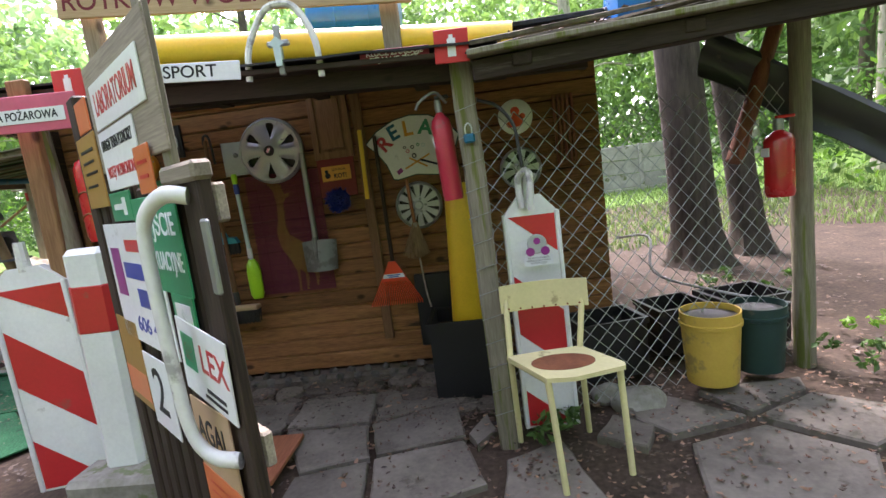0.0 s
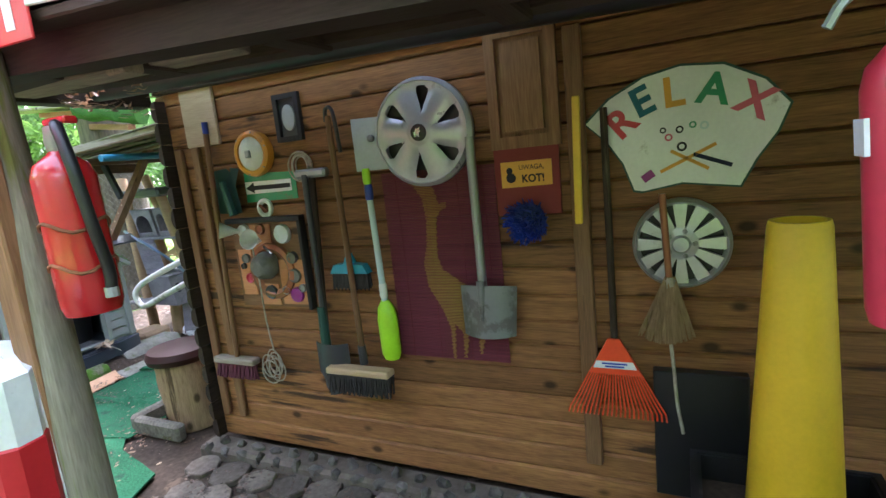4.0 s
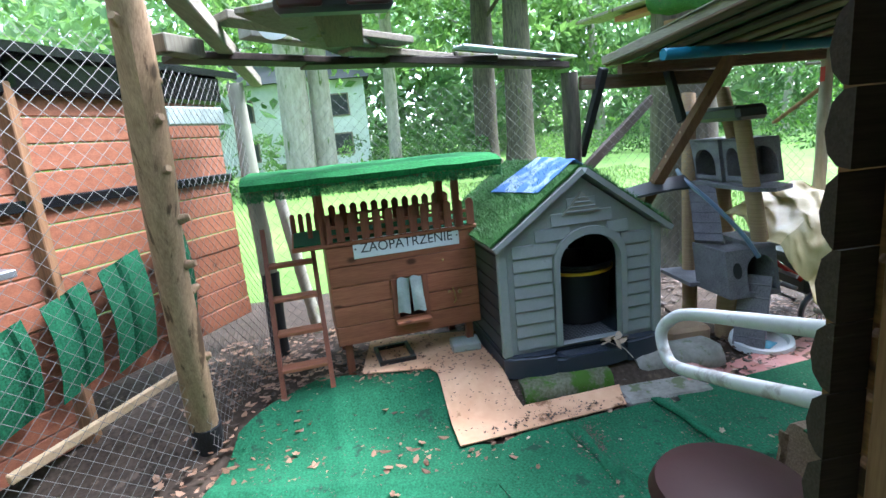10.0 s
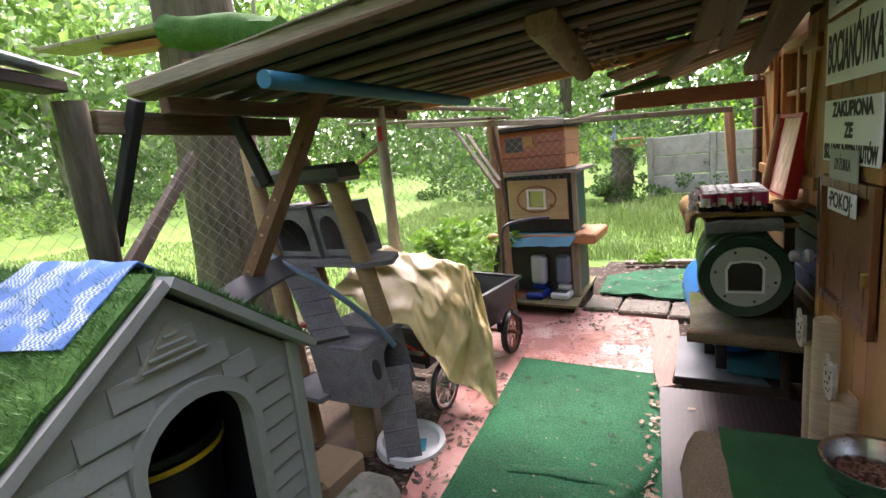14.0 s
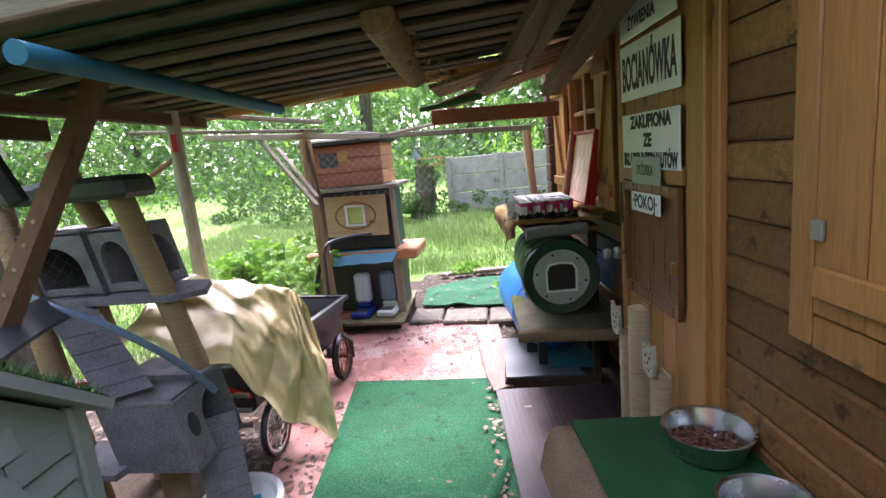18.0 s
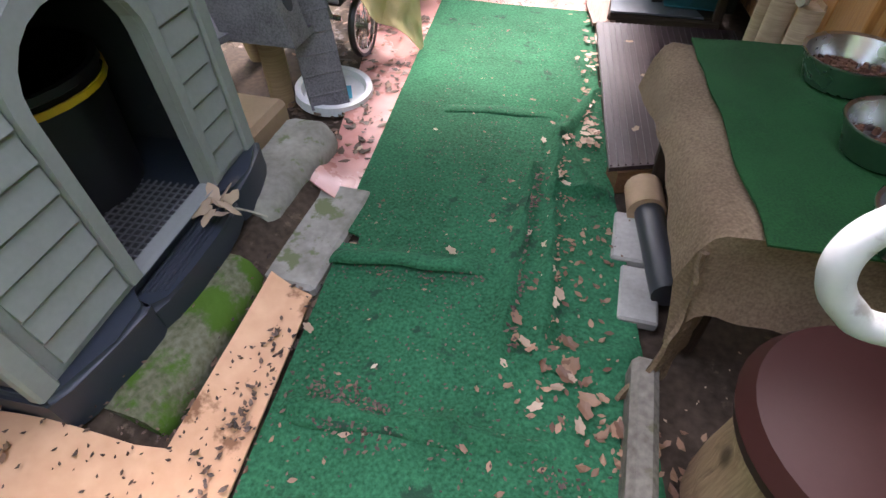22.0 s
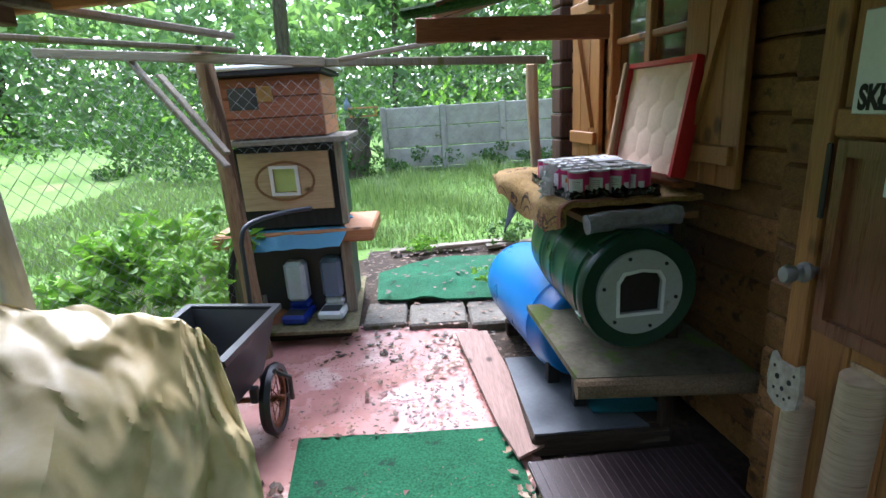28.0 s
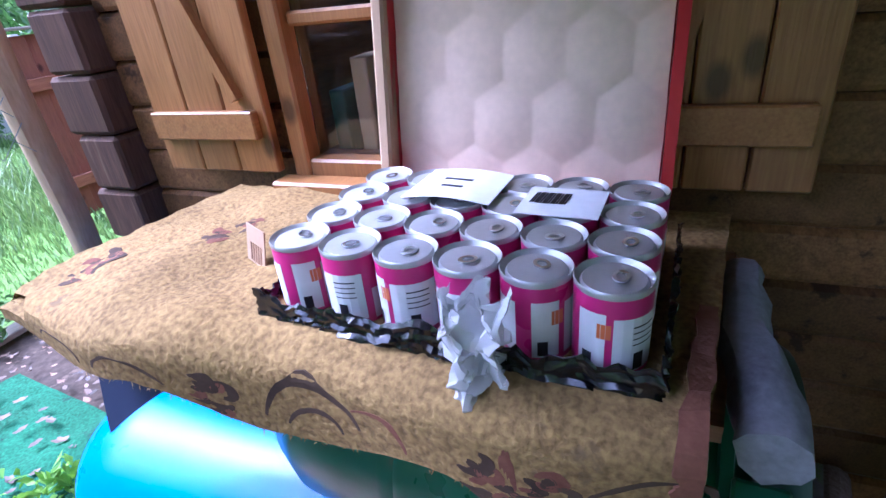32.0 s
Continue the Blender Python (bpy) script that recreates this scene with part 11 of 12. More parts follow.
for a, b in (((-4.24, 6.96, 1.55), (-3.78, 6.72, 1.05)), ((-4.12, 6.99, 1.46), (-3.80, 6.80, 1.10))):
    timber("stake", "pale grey stake leaning on the nest tower", a, b, 0.035, 0.02, "grey_wood_x", "stake", "leaning stakes")
timber("stake", "brown stick slanting to the pine post", (-4.25, 6.02, 1.42), (-4.75, 6.1, 1.2), 0.03, 0.02, "brown_wood_x", "stake")
# peeled log and its neighbour by the netting
t = thing("log_post", "leaning peeled log post with a tarred black foot", "post", group="yard posts")
smooth(part("shaft", rod(B(), (-3.42, 2.20, 0.16), (-2.88, 2.43, 2.05), 0.062, 0.053, 14, True, 0.012, 14, 11), M["peeled_log"], t))
rnd = random.Random(14)
for k in range(11):
    p = Vector((-3.42, 2.20, 0.16)).lerp(Vector((-2.88, 2.43, 2.05)), 0.08 + 0.085 * k + rnd.uniform(-0.02, 0.02))
    a = rnd.uniform(0, 6.283)
    d = Vector((math.cos(a), math.sin(a), 0.25))
    smooth(part("branch_stub", rod(B(), p + d * 0.045, p + d * rnd.uniform(0.068, 0.085), 0.022, 0.012, 9, True, 0.003, 3, k), M["peeled_log"], t, "sawn-off branch stub"))
smooth(part("foot", rod(B(), (-3.47, 2.18, -0.03), (-3.41, 2.205, 0.175), 0.068, 0.066, 14, True, 0.004, 4, 1), M["black_wood"], t, "black tarred foot"))
t = thing("far_post", "weathered round post with a tarred lower half", "post", group="yard posts")
smooth(part("shaft", rod(B(), (-4.27, 2.40, 0.62), (-4.30, 2.38, 1.72), 0.05, 0.044, 14, True, 0.008, 14, 12), M["bark_light"], t))
smooth(part("foot", rod(B(), (-4.24, 2.40, -0.03), (-4.27, 2.40, 0.63), 0.053, 0.052, 14, True, 0.006, 8, 3), M["black_wood"], t, "black tarred foot"))
pole("thin_post", "slim reddish post beside the hutch ladder", (-4.55, 2.62, -0.03), (-4.66, 2.45, 1.1), 0.04, 0.035, "bark_light", seed=13)
# rails overhead
timber("rail", "squared grey rail from the log post to the far post", (-2.60, 2.64, 1.745), (-4.50, 2.46, 1.745), 0.06, 0.055, "grey_wood_x", "rail", "overhead rails")
timber("rail_end", "short mossy block on the far post", (-3.05, 2.44, 1.70), (-3.20, 2.52, 1.70), 0.07, 0.06, "mossy_post", "block")
for a, b, w, h, mt in (((-3.36, 2.36, 1.712), (-3.80, 3.00, 1.712), 0.14, 0.03, "dark_beam_x"), ((-3.72, 2.82, 1.705), (-4.02, 3.78, 1.70), 0.15, 0.03, "dark_beam_x"), ((-2.95, 2.80, 1.765), (-3.75, 3.10, 1.745), 0.20, 0.022, "mossy_post"), ((-3.15, 2.62, 1.79), (-3.72, 3.30, 1.77), 0.12, 0.03, "grey_wood_x"), ((-3.60, 3.02, 1.735), (-4.15, 3.78, 1.715), 0.11, 0.03, "grey_wood_x"), ((-3.75, 3.20, 1.70), (-4.25, 4.28, 1.67), 0.09, 0.035, "dark_beam_x"), ((-3.95, 3.55, 1.735), (-4.30, 4.25, 1.70), 0.07, 0.02, "mossy_post")):
    timber("rail", "weathered mossy plank laid across the posts", a, b, w, h, mt, "rail", "overhead rails")
t = thing("striped_plate", "white corrugated metal strip lying on the rail", "metal strip")
part("strip", board(B(), (-3.78, 3.56, 1.742), (-4.28, 4.34, 1.715), 0.085, 0.008), M["peeling_white"], t)
for k in range(4):
    o = -0.03 + 0.02 * k
    part("rib", rod(B(), (-3.78 + o, 3.56 + o * 0.6, 1.748), (-4.28 + o, 4.34 + o * 0.6, 1.721), 0.0045, 0.0045, 6), M["dull_steel"], t)
smooth(solo("moss_cushion", lathe(B(), [(0, 0), (0.15, 0.0), (0.17, 0.02), (0.13, 0.05), (0, 0.062)], 22, Matrix.Diagonal((1.2, 0.55, 1, 1))), M["turf_roof"], "green mossy cushion lying on the overhead boards", "cushion", pose(-3.45, 2.93, 1.782, 0, 0, 20)))
smooth(solo("white_plate", lathe(B(), [(0.085, 0.0), (0.09, 0.006), (0.06, 0.012), (0, 0.012)], 24), M["bright_white"], "white plastic plate standing on the overhead boards", "plate", pose(-3.52, 2.76, 1.86, 78, 0, 70)))
timber("moss_block", "grey mossy block behind the white plate", (-3.55, 2.62, 1.85), (-3.85, 2.95, 1.84), 0.10, 0.10, "mossy_stone", "block")
# far rails
for a, b, w, h, mt in (((-4.60, 6.92, 1.575), (-3.35, 6.94, 1.47), 0.05, 0.04, "grey_wood_x"), ((-3.5, 6.96, 1.475), (-2.34, 6.98, 1.425), 0.05, 0.035, "mossy_post"), ((-3.28, 6.88, 1.47), (-2.45, 6.86, 1.56), 0.035, 0.02, "grey_wood_x"), ((-4.35, 6.05, 1.665), (-3.75, 6.95, 1.60), 0.05, 0.025, "grey_wood_x"), ((-3.9, 6.30, 1.63), (-3.4, 6.35, 1.70), 0.04, 0.02, "raw_wood_x"), ((-4.7, 6.3, 1.60), (-3.75, 6.98, 1.545), 0.06, 0.02, "mossy_post")):
    timber("rail", "thin weathered lath between the posts", a, b, w, h, mt, "rail", "overhead rails")

# shed of red-brown planks behind the netting
shed = thing("plank_shed", "red-brown stained plank shed with dark felt bands", "shed", kind="structure")
rnd = random.Random(21)
PA, PB, PC = Vector((-2.62, 1.10, 0)), Vector((-3.55, 1.62, 0)), Vector((-4.55, 1.62, 0))
for a, b, z0, z1, mt in ((PA, PB, 0.10, 1.66, "red_stain_x"), (PB + Vector((-0.02, 0, 0)), Vector((-4.62, 2.16, 0)), 0.30, 1.60, "red_stain_x")):
    d = (b - a)
    z = z0
    i = 0
    while z < z1:
        h = 0.115
        o = Vector((d.y, -d.x, 0)).normalized() * rnd.uniform(0, 0.008)
        bm = board(B(), a + o + Vector((0, 0, z + h / 2)), b + o + Vector((0, 0, z + h / 2)), 0.025, h - 0.005, 0.005)
        part("plank", bm, M[mt], shed)
        z += h
        i += 1
    bm = board(B(), a + Vector((0, 0.03, 1.20)), b + Vector((0, 0.03, 1.20)), 0.03, 0.05)
    part("felt_band", bm, M["black_film"], shed, "black roofing felt strip")
    bm = board(B(), a + Vector((0, 0.04, 1.74)), b + Vector((0, 0.04, 1.72)), 0.07, 0.17, 0.02)
    part("felt_edge", bm, M["black_film"], shed, "black plastic roof edge")
for p in (PA, PB):
    bm = board(B(), p + Vector((0, 0.03, 0.0)), p + Vector((0, 0.03, 1.70)), 0.06, 0.06)
    part("corner_post", bm, M["brown_wood_z"], shed)
slab(bm := B(), [(-2.5, 0.6), (-2.5, 1.2), (-3.5, 1.75), (-4.75, 2.3), (-4.9, 0.6)], 1.80, 1.84)
part("roof_sheet", bm, M["black_film"], shed)
box(bm := B(), (-4.75, 0.3, 0.0), (-2.8, 0.95, 1.78), 0.0)
part("core", bm, M["brown_wood_x"], shed)
for i, (u, w, z0, z1) in enumerate(((0.10, 0.20, 0.30, 0.70), (0.33, 0.18, 0.34, 0.78), (0.55, 0.2, 0.36, 0.86), (0.78, 0.2, 0.40, 0.95))):
    p = PA.lerp(PB, 0.55).lerp(Vector((-4.2, 1.98, 0)), u) + Vector((0.03, 0.06, 0))
    d = (PB - PA).normalized()
    bm = sheet(B(), lambda a, b: p + d * (a * w) + Vector((0.02 * math.sin(a * 9 + i), 0.03 * math.sin(b * 3), z0 + (z1 - z0) * b + 0.06 * a)), 6, 6, 0.004)
    part("green_cloth", bm, M["green_carpet"], shed, "hanging green cloth strip")
bm = board(B(), (-4.1, 2.05, 1.56), (-4.45, 2.25, 1.56), 0.03, 0.10, 0.01)
part("rag", bm, M["grey_cloth"], shed, "grey rag over the plank edge")
for p, q in (((-2.7, 1.30, 0.95), (-3.3, 1.66, 0.97)),):
    part("ledge", board(B(), p, q, 0.12, 0.03), M["dull_steel"], shed, "grey metal ledge")
bm = board(B(), (-3.1, 1.6, 0.22), (-3.9, 2.1, 0.30), 0.03, 0.04)
part("yellow_lath", bm, M["raw_wood_x"], shed)
# netting
netting("bird_netting", "grey wire netting stretched from the log post to the shed", (-2.45, 1.62), (-3.33, 2.24), 0.05, 1.80, 0.06, 0.0011, "old_wire", 0.02)
netting("bird_netting", "grey wire netting stretched between two round posts", (-3.33, 2.26), (-4.24, 2.40), 0.05, 1.72, 0.055, 0.0011, "old_wire", 0.04)
netting("yard_netting", "rusty wire netting along the yard's far side", (-4.32, 2.45), (-4.40, 4.36), 0.0, 1.62, 0.062, 0.0009, "old_wire", 0.03)
netting("yard_netting", "rusty wire netting behind the climbing tree", (-4.40, 4.40), (-4.28, 5.96), 0.0, 1.62, 0.062, 0.0009, "old_wire", 0.03)
netting("yard_netting", "thin wire netting between the pine post and the nest tower", (-4.26, 6.0), (-3.92, 7.02), 0.0, 1.55, 0.06, 0.0011, "wire", 0.04)
netting("yard_netting", "thin wire netting above the lawn edge", (-3.85, 7.06), (-2.34, 7.22), 1.05, 1.42, 0.06, 0.0010, "wire", 0.03)

# ---- trees, hedges and grass ----


def cloud(name, pts, size, mat, seed, label, category, parent=None, flat=0.0, keep=False):
    """Many leaves at given places, each a pointed, folded blade turned at random."""
    rng = np.random.default_rng(seed)
    pts = np.asarray(pts, float)
    n = len(pts)
    a = rng.normal(size=(n, 3))
    a[:, 2] *= 1 - flat
    a /= np.linalg.norm(a, axis=1)[:, None]
    b = rng.normal(size=(n, 3))
    b -= a * (a * b).sum(1)[:, None]
    b /= np.linalg.norm(b, axis=1)[:, None]
    c = np.cross(a, b)
    s = (size * rng.uniform(0.6, 1.3, n))[:, None]
    vs = np.stack([pts - a * s, pts + b * s * 0.48 + c * s * 0.15, pts + a * s, pts - b * s * 0.48 + c * s * 0.15], 1).reshape(-1, 3)
    fs = np.arange(4 * n).reshape(n, 4)
    me = bpy.data.meshes.new(name)
    me.from_pydata(vs.tolist(), [], fs.tolist())
    me.materials.append(mat)
    ob = new(name, me)
    if parent is not None:
        ob.parent = parent
        return ob
    return tagged(ob, label, category, kind="stuff")


def blob_points(rng, centres, spread, per):
    """Leaf places in loose clumps round the given centres."""
    out = []
    for c in centres:
        p = rng.normal(size=(per, 3))
        p /= np.maximum(np.linalg.norm(p, axis=1), 1e-6)[:, None]
        p *= (rng.uniform(0.25, 1.0, per) ** 0.45)[:, None]
        out.append(np.asarray(c) + p * spread * np.array([1, 1, 0.7]) * rng.uniform(0.6, 1.2))
    return np.concatenate(out)


def tree(x, y, r, h, seed, label, bark="bark", crown=(2.4, 1.6), clumps=34, per=60, leaf=0.10, lean=(0, 0), z=0.0, limbs=6, first=0.5, leafmat="leaf_crown"):
    """A tapered trunk with a root flare, limbs and a crown of many leaf clumps."""
    rng = np.random.default_rng(seed)
    t = thing("tree", label, "tree", pose(x, y, z), "woodland trees")
    prof = [(1.75, -0.05), (1.35, 0.08), (1.12, 0.3), (1.0, 0.8), (0.93, h * 0.35), (0.75, h * 0.65), (0.4, h)]
    bm = B()
    loops = []
    n = 16
    for k, z_ in prof:
        w = z_ / h
        loop = []
        for i in range(n):
            a = 2 * math.pi * i / n
            rr = r * k * (1 + (0.16 if z_ < 0.2 else 0.05) * math.sin(a * 5 + seed) + 0.05 * noise.noise(Vector((math.cos(a) * 2, math.sin(a) * 2, z_ + seed))))
            loop.append(bm.verts.new((lean[0] * w + rr * math.cos(a), lean[1] * w + rr * math.sin(a), z_)))
        loops.append(loop)
    for A, C in zip(loops, loops[1:]):
        for i in range(n):
            bm.faces.new((A[i], A[(i + 1) % n], C[(i + 1) % n], C[i]))
    bm.faces.new(loops[-1])
    smooth(part("trunk", bm, M[bark], t), 60)
    tips = []
    for i in range(limbs):
        a = 2 * math.pi * (i + rng.uniform(0, 0.6)) / limbs
        w = first + (0.95 - first) * (i + 0.5) / limbs
        p = Vector((lean[0] * w, lean[1] * w, h * w))
        L = crown[0] * rng.uniform(0.7, 1.1)
        q = p + Vector((math.cos(a) * L, math.sin(a) * L, L * rng.uniform(0.1, 0.55)))
        mid = p.lerp(q, 0.5) + Vector((0, 0, L * 0.10))
        part("limb", pipe(B(), bend([p, mid, q], 4), r * 0.16, 7), M[bark], t)
        tips += [q, mid, p.lerp(q, 0.8)]
    tips = tips + [Vector((lean[0], lean[1], h)) + Vector(rng.normal(size=3)) * crown[1] * 0.8 for i in range(max(0, clumps - len(tips)))]
    pts = blob_points(rng, [tuple(q) for q in tips[:clumps]], crown[0] * 0.48, per)
    cloud("crown", pts, leaf, M[leafmat], seed, "", "", t)
    return t


# the old oak behind the climbing tree, with a mossy shelf and a log on brackets
tree(-5.60, 5.92, 0.285, 7.5, 1, "old oak with deeply ridged grey bark behind the netting", crown=(2.6, 1.8), clumps=34, per=70, leaf=0.07, first=0.62)
t = thing("oak_shelf", "mossy plank shelf fixed to the oak", "shelf")
part("plank", board(B(), (-7.0, 5.66, 2.42), (-5.45, 5.68, 2.30), 0.30, 0.03), M["mossy_post"], t)
part("under_plank", board(B(), (-6.3, 5.70, 2.30), (-5.5, 5.72, 2.24), 0.16, 0.05), M["red_stain_x"], t)
pole("moss_log", "moss-covered log lying on the oak's bracket", (-5.40, 5.52, 2.24), (-4.55, 5.62, 2.08), 0.10, 0.095, "turf_roof", "log", "", 0.02, 3)
timber("log_bracket", "timber bracket nailed to the oak", (-5.5, 5.7, 2.08), (-4.7, 5.6, 1.98), 0.08, 0.06, "brown_wood_x", "bracket")
# trunks seen between the yard posts
for i, (x, y, r, bk, lab) in enumerate(((-15.9, 1.2, 0.40, "bark_light", "pale grey woodland tree with a straight trunk"), (-16.3, 1.85, 0.30, "bark_light", "pale grey woodland tree with a forked crown"), (-18.0, 3.9, 0.20, "bark_light", "slender sunlit birch-like tree"), (-19.0, 7.15, 0.40, "bark", "tall oak with a mossy trunk at the lawn"), (-17.3, 7.85, 0.44, "bark", "tall oak with ridged bark at the lawn"))):
    tree(x, y, r, 11, 10 + i, lab, bk, (3.6, 2.4), 40, 120, 0.16, (0.4 - 0.2 * i, 0.3), 0.18, 6, 0.38)
# the dark trunk beside the entrance
tree(2.80, 5.75, 0.205, 8.5, 31, "large dark oak trunk beside the entrance canopy", "dark_bark", (2.6, 2.0), 32, 70, 0.08, (-0.3, 0.4), 0, 6, 0.55)
tree(3.42, 6.0, 0.14, 8.0, 32, "second dark oak trunk close behind the first", "dark_bark", (2.4, 2.0), 24, 60, 0.08, (-0.7, 0.4), 0, 5, 0.55)
# trees round about
rnd = random.Random(77)
k = 0
spots = []
while len(spots) < 34:
    a = rnd.uniform(0, 6.283)
    d = rnd.uniform(9, 34)
    x, y = -2.5 + d * math.cos(a), 5 + d * math.sin(a)
    if -17 < x < -3.6 and -1.5 < y < 13.5:
        continue
    if -5 < x < 4 and -4 < y < 15.5:
        continue
    if any((x - u) ** 2 + (y - v) ** 2 < 5 for u, v in spots):
        continue
    spots.append((x, y))
for i, (x, y) in enumerate(spots):
    d = math.hypot(x + 2.5, y - 5)
    tree(x, y, rnd.uniform(0.13, 0.30), rnd.uniform(7, 12), 100 + i, "tall leafy woodland tree in full summer green", rnd.choice(("bark", "bark_light")), (rnd.uniform(2.6, 3.8), 2.2), 34, 70, 0.12 + 0.004 * d, (rnd.uniform(-0.8, 0.8), rnd.uniform(-0.8, 0.8)), 0.15, 5, rnd.uniform(0.28, 0.45))
# far woods: one belt of leaves all round
rng = np.random.default_rng(9)


def belt(name, label, n, r0, r1, z0, z1, size, mat, seed, gap=None, clump=30):
    rng = np.random.default_rng(seed)
    a = rng.uniform(0, 2 * np.pi, n // clump)
    d = rng.uniform(r0, r1, n // clump)
    z = z0 + (z1 - z0) * rng.uniform(0, 1, n // clump) ** 1.3
    c = np.stack([-2.5 + d * np.cos(a), 5 + d * np.sin(a), z], 1)
    if gap is not None:
        c = c[gap(c[:, 0], c[:, 1], c[:, 2])]
    p = np.repeat(c, clump, 0) + rng.normal(size=(len(c) * clump, 3)) * np.array([1, 1, 0.7]) * size * 3.2
    cloud(name, p[p[:, 2] > 0.05], size, M[mat], seed, label, "woodland")


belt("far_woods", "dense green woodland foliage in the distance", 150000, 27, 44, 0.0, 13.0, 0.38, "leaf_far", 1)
belt("far_canopy", "airy leaf canopy overhead among the trees", 9000, 15, 32, 4.0, 10.0, 0.22, "leaf_crown", 2)


def outside(x, y, z):
    west = (x < -13) & (np.abs(y - 3) < 9) & (z > 0.9)
    return ~((x > -20) & (x < -3.0) & (y > -3.5) & (y < 13.9)) & ~((x > -5.2) & (x < 5.0) & (y > -6) & (y < 14.6)) & ~west


belt("undergrowth", "thick shrubs and saplings at the wood's edge", 46000, 9.5, 24, 0.0, 3.2, 0.10, "leaf_shrub", 3, outside)
belt("undergrowth", "sunlit bramble and young leaves at the wood's edge", 16000, 10, 22, 0.0, 1.6, 0.085, "leaf_bright", 4, outside)
# shrubs beyond the lawn to the west
for i, (x, y, w, h, mt) in enumerate(((-15.5, 4.6, 1.5, 1.1, "leaf_shrub"), (-17.0, 5.6, 1.2, 1.6, "leaf_shrub"), (-20.5, 4.2, 1.6, 2.2, "leaf_shrub"), (-14.5, -1.0, 1.4, 1.6, "leaf_crown"), (-19.5, 9.8, 1.8, 1.8, "leaf_crown"), (-17, 12, 2.2, 2.2, "leaf_shrub"), (-22, 0.5, 1.8, 1.9, "leaf_crown"), (-12.5, 14.2, 2.0, 2.6, "leaf_shrub"), (-9.0, 15.0, 1.9, 2.8, "leaf_shrub"), (-6.2, 14.6, 1.5, 2.3, "leaf_shrub"))):
    rng = np.random.default_rng(40 + i)
    c = [(x + rng.normal() * w * 0.5, y + rng.normal() * w * 0.5, 0.15 + abs(rng.normal()) * h * 0.45) for q in range(22)]
    cloud("shrub", blob_points(rng, c, 0.5, 110), 0.062, M[mt], 40 + i, "leafy green shrub at the edge of the lawn", "shrub")
# bright green plant behind the cart
rng = np.random.default_rng(60)
c = [(-4.50 + rng.normal() * 0.26, 7.15 + rng.normal() * 0.2, 0.15 + abs(rng.normal()) * 0.30) for q in range(36)]
cloud("bright_plant", blob_points(rng, c, 0.13, 40), 0.048, M["leaf_bright"], 60, "bright yellow-green leafy plant behind the cart", "plant", flat=0.5)
rng = np.random.default_rng(61)
for i, (x, y, n, w) in enumerate(((2.75, 3.1, 20, 0.16), (3.1, 3.6, 26, 0.25), (0.98, 2.72, 6, 0.05), (-2.9, 8.75, 12, 0.12), (-2.2, 8.8, 14, 0.14), (-2.45, 7.55, 8, 0.1), (2.5, 4.4, 12, 0.2))):
    c = [(x + rng.normal() * w, y + rng.normal() * w * 0.6, 0.06 + abs(rng.normal()) * 0.07) for q in range(n)]
    cloud("weed", blob_points(rng, c, 0.06, 22), 0.024, M["leaf_bright" if i % 2 else "leaf_shrub"], 70 + i, "small green weeds growing from the soil", "weed", flat=0.4)
# ivy on the stump and along the fence foot
rng = np.random.default_rng(62)
c = [(-4.15 + rng.normal() * 0.28, 13.0 + rng.normal() * 0.15, 0.25 + abs(rng.normal()) * 0.3) for q in range(30)]
c += [(rng.uniform(-4.5, 1.5), 13.25 + rng.normal() * 0.15, 0.25 + abs(rng.normal()) * 0.12) for q in range(40)]
cloud("ivy", blob_points(rng, c, 0.16, 60), 0.035, M["leaf_shrub"], 63, "ivy and weeds along the fence foot", "ivy")


def grass(name, label, n, x0, x1, y0, y1, h0, h1, wide, seed, ok, mat="grass"):
    """Bent grass blades, each two facets, thicker in tufts."""
    rng = np.random.default_rng(seed)
    x, y = rng.uniform(x0, x1, n), rng.uniform(y0, y1, n)
    m = ok(x, y)
    x, y = x[m], y[m]
    n = len(x)
    a = rng.uniform(0, 2 * np.pi, n)
    h = rng.uniform(h0, h1, n) * (0.75 + 0.35 * np.sin(x * 2.1 + 1.3 * np.sin(y * 1.7)) * np.sin(y * 2.6))
    w = wide * rng.uniform(0.6, 1.3, n)
    gz = np.where(x < -5.6, np.minimum(0.25, 0.035 * (-5.6 - x)), 0) + np.where(y > 9.3, np.minimum(0.2, 0.03 * (y - 9.3)), 0) - 0.02
    dx, dy = np.cos(a), np.sin(a)
    b = rng.uniform(0.15, 0.8, n) * h
    P = [np.stack([x - dy * w, y + dx * w, gz], 1), np.stack([x + dy * w, y - dx * w, gz], 1), np.stack([x + dx * b * 0.35 + dy * w * 0.7, y + dy * b * 0.35 - dx * w * 0.7, gz + h * 0.6], 1), np.stack([x + dx * b * 0.35 - dy * w * 0.7, y + dy * b * 0.35 + dx * w * 0.7, gz + h * 0.6], 1), np.stack([x + dx * b, y + dy * b, gz + h], 1)]
    vs = np.stack(P, 1).reshape(-1, 3)
    i = np.arange(n) * 5
    fs = [(int(q), int(q) + 1, int(q) + 2, int(q) + 3) for q in i] + [(int(q) + 3, int(q) + 2, int(q) + 4) for q in i]
    me = bpy.data.meshes.new(name)
    me.from_pydata(vs.tolist(), [], fs)
    me.materials.append(M[mat])
    tagged(new(name, me), label, "grass", kind="stuff")


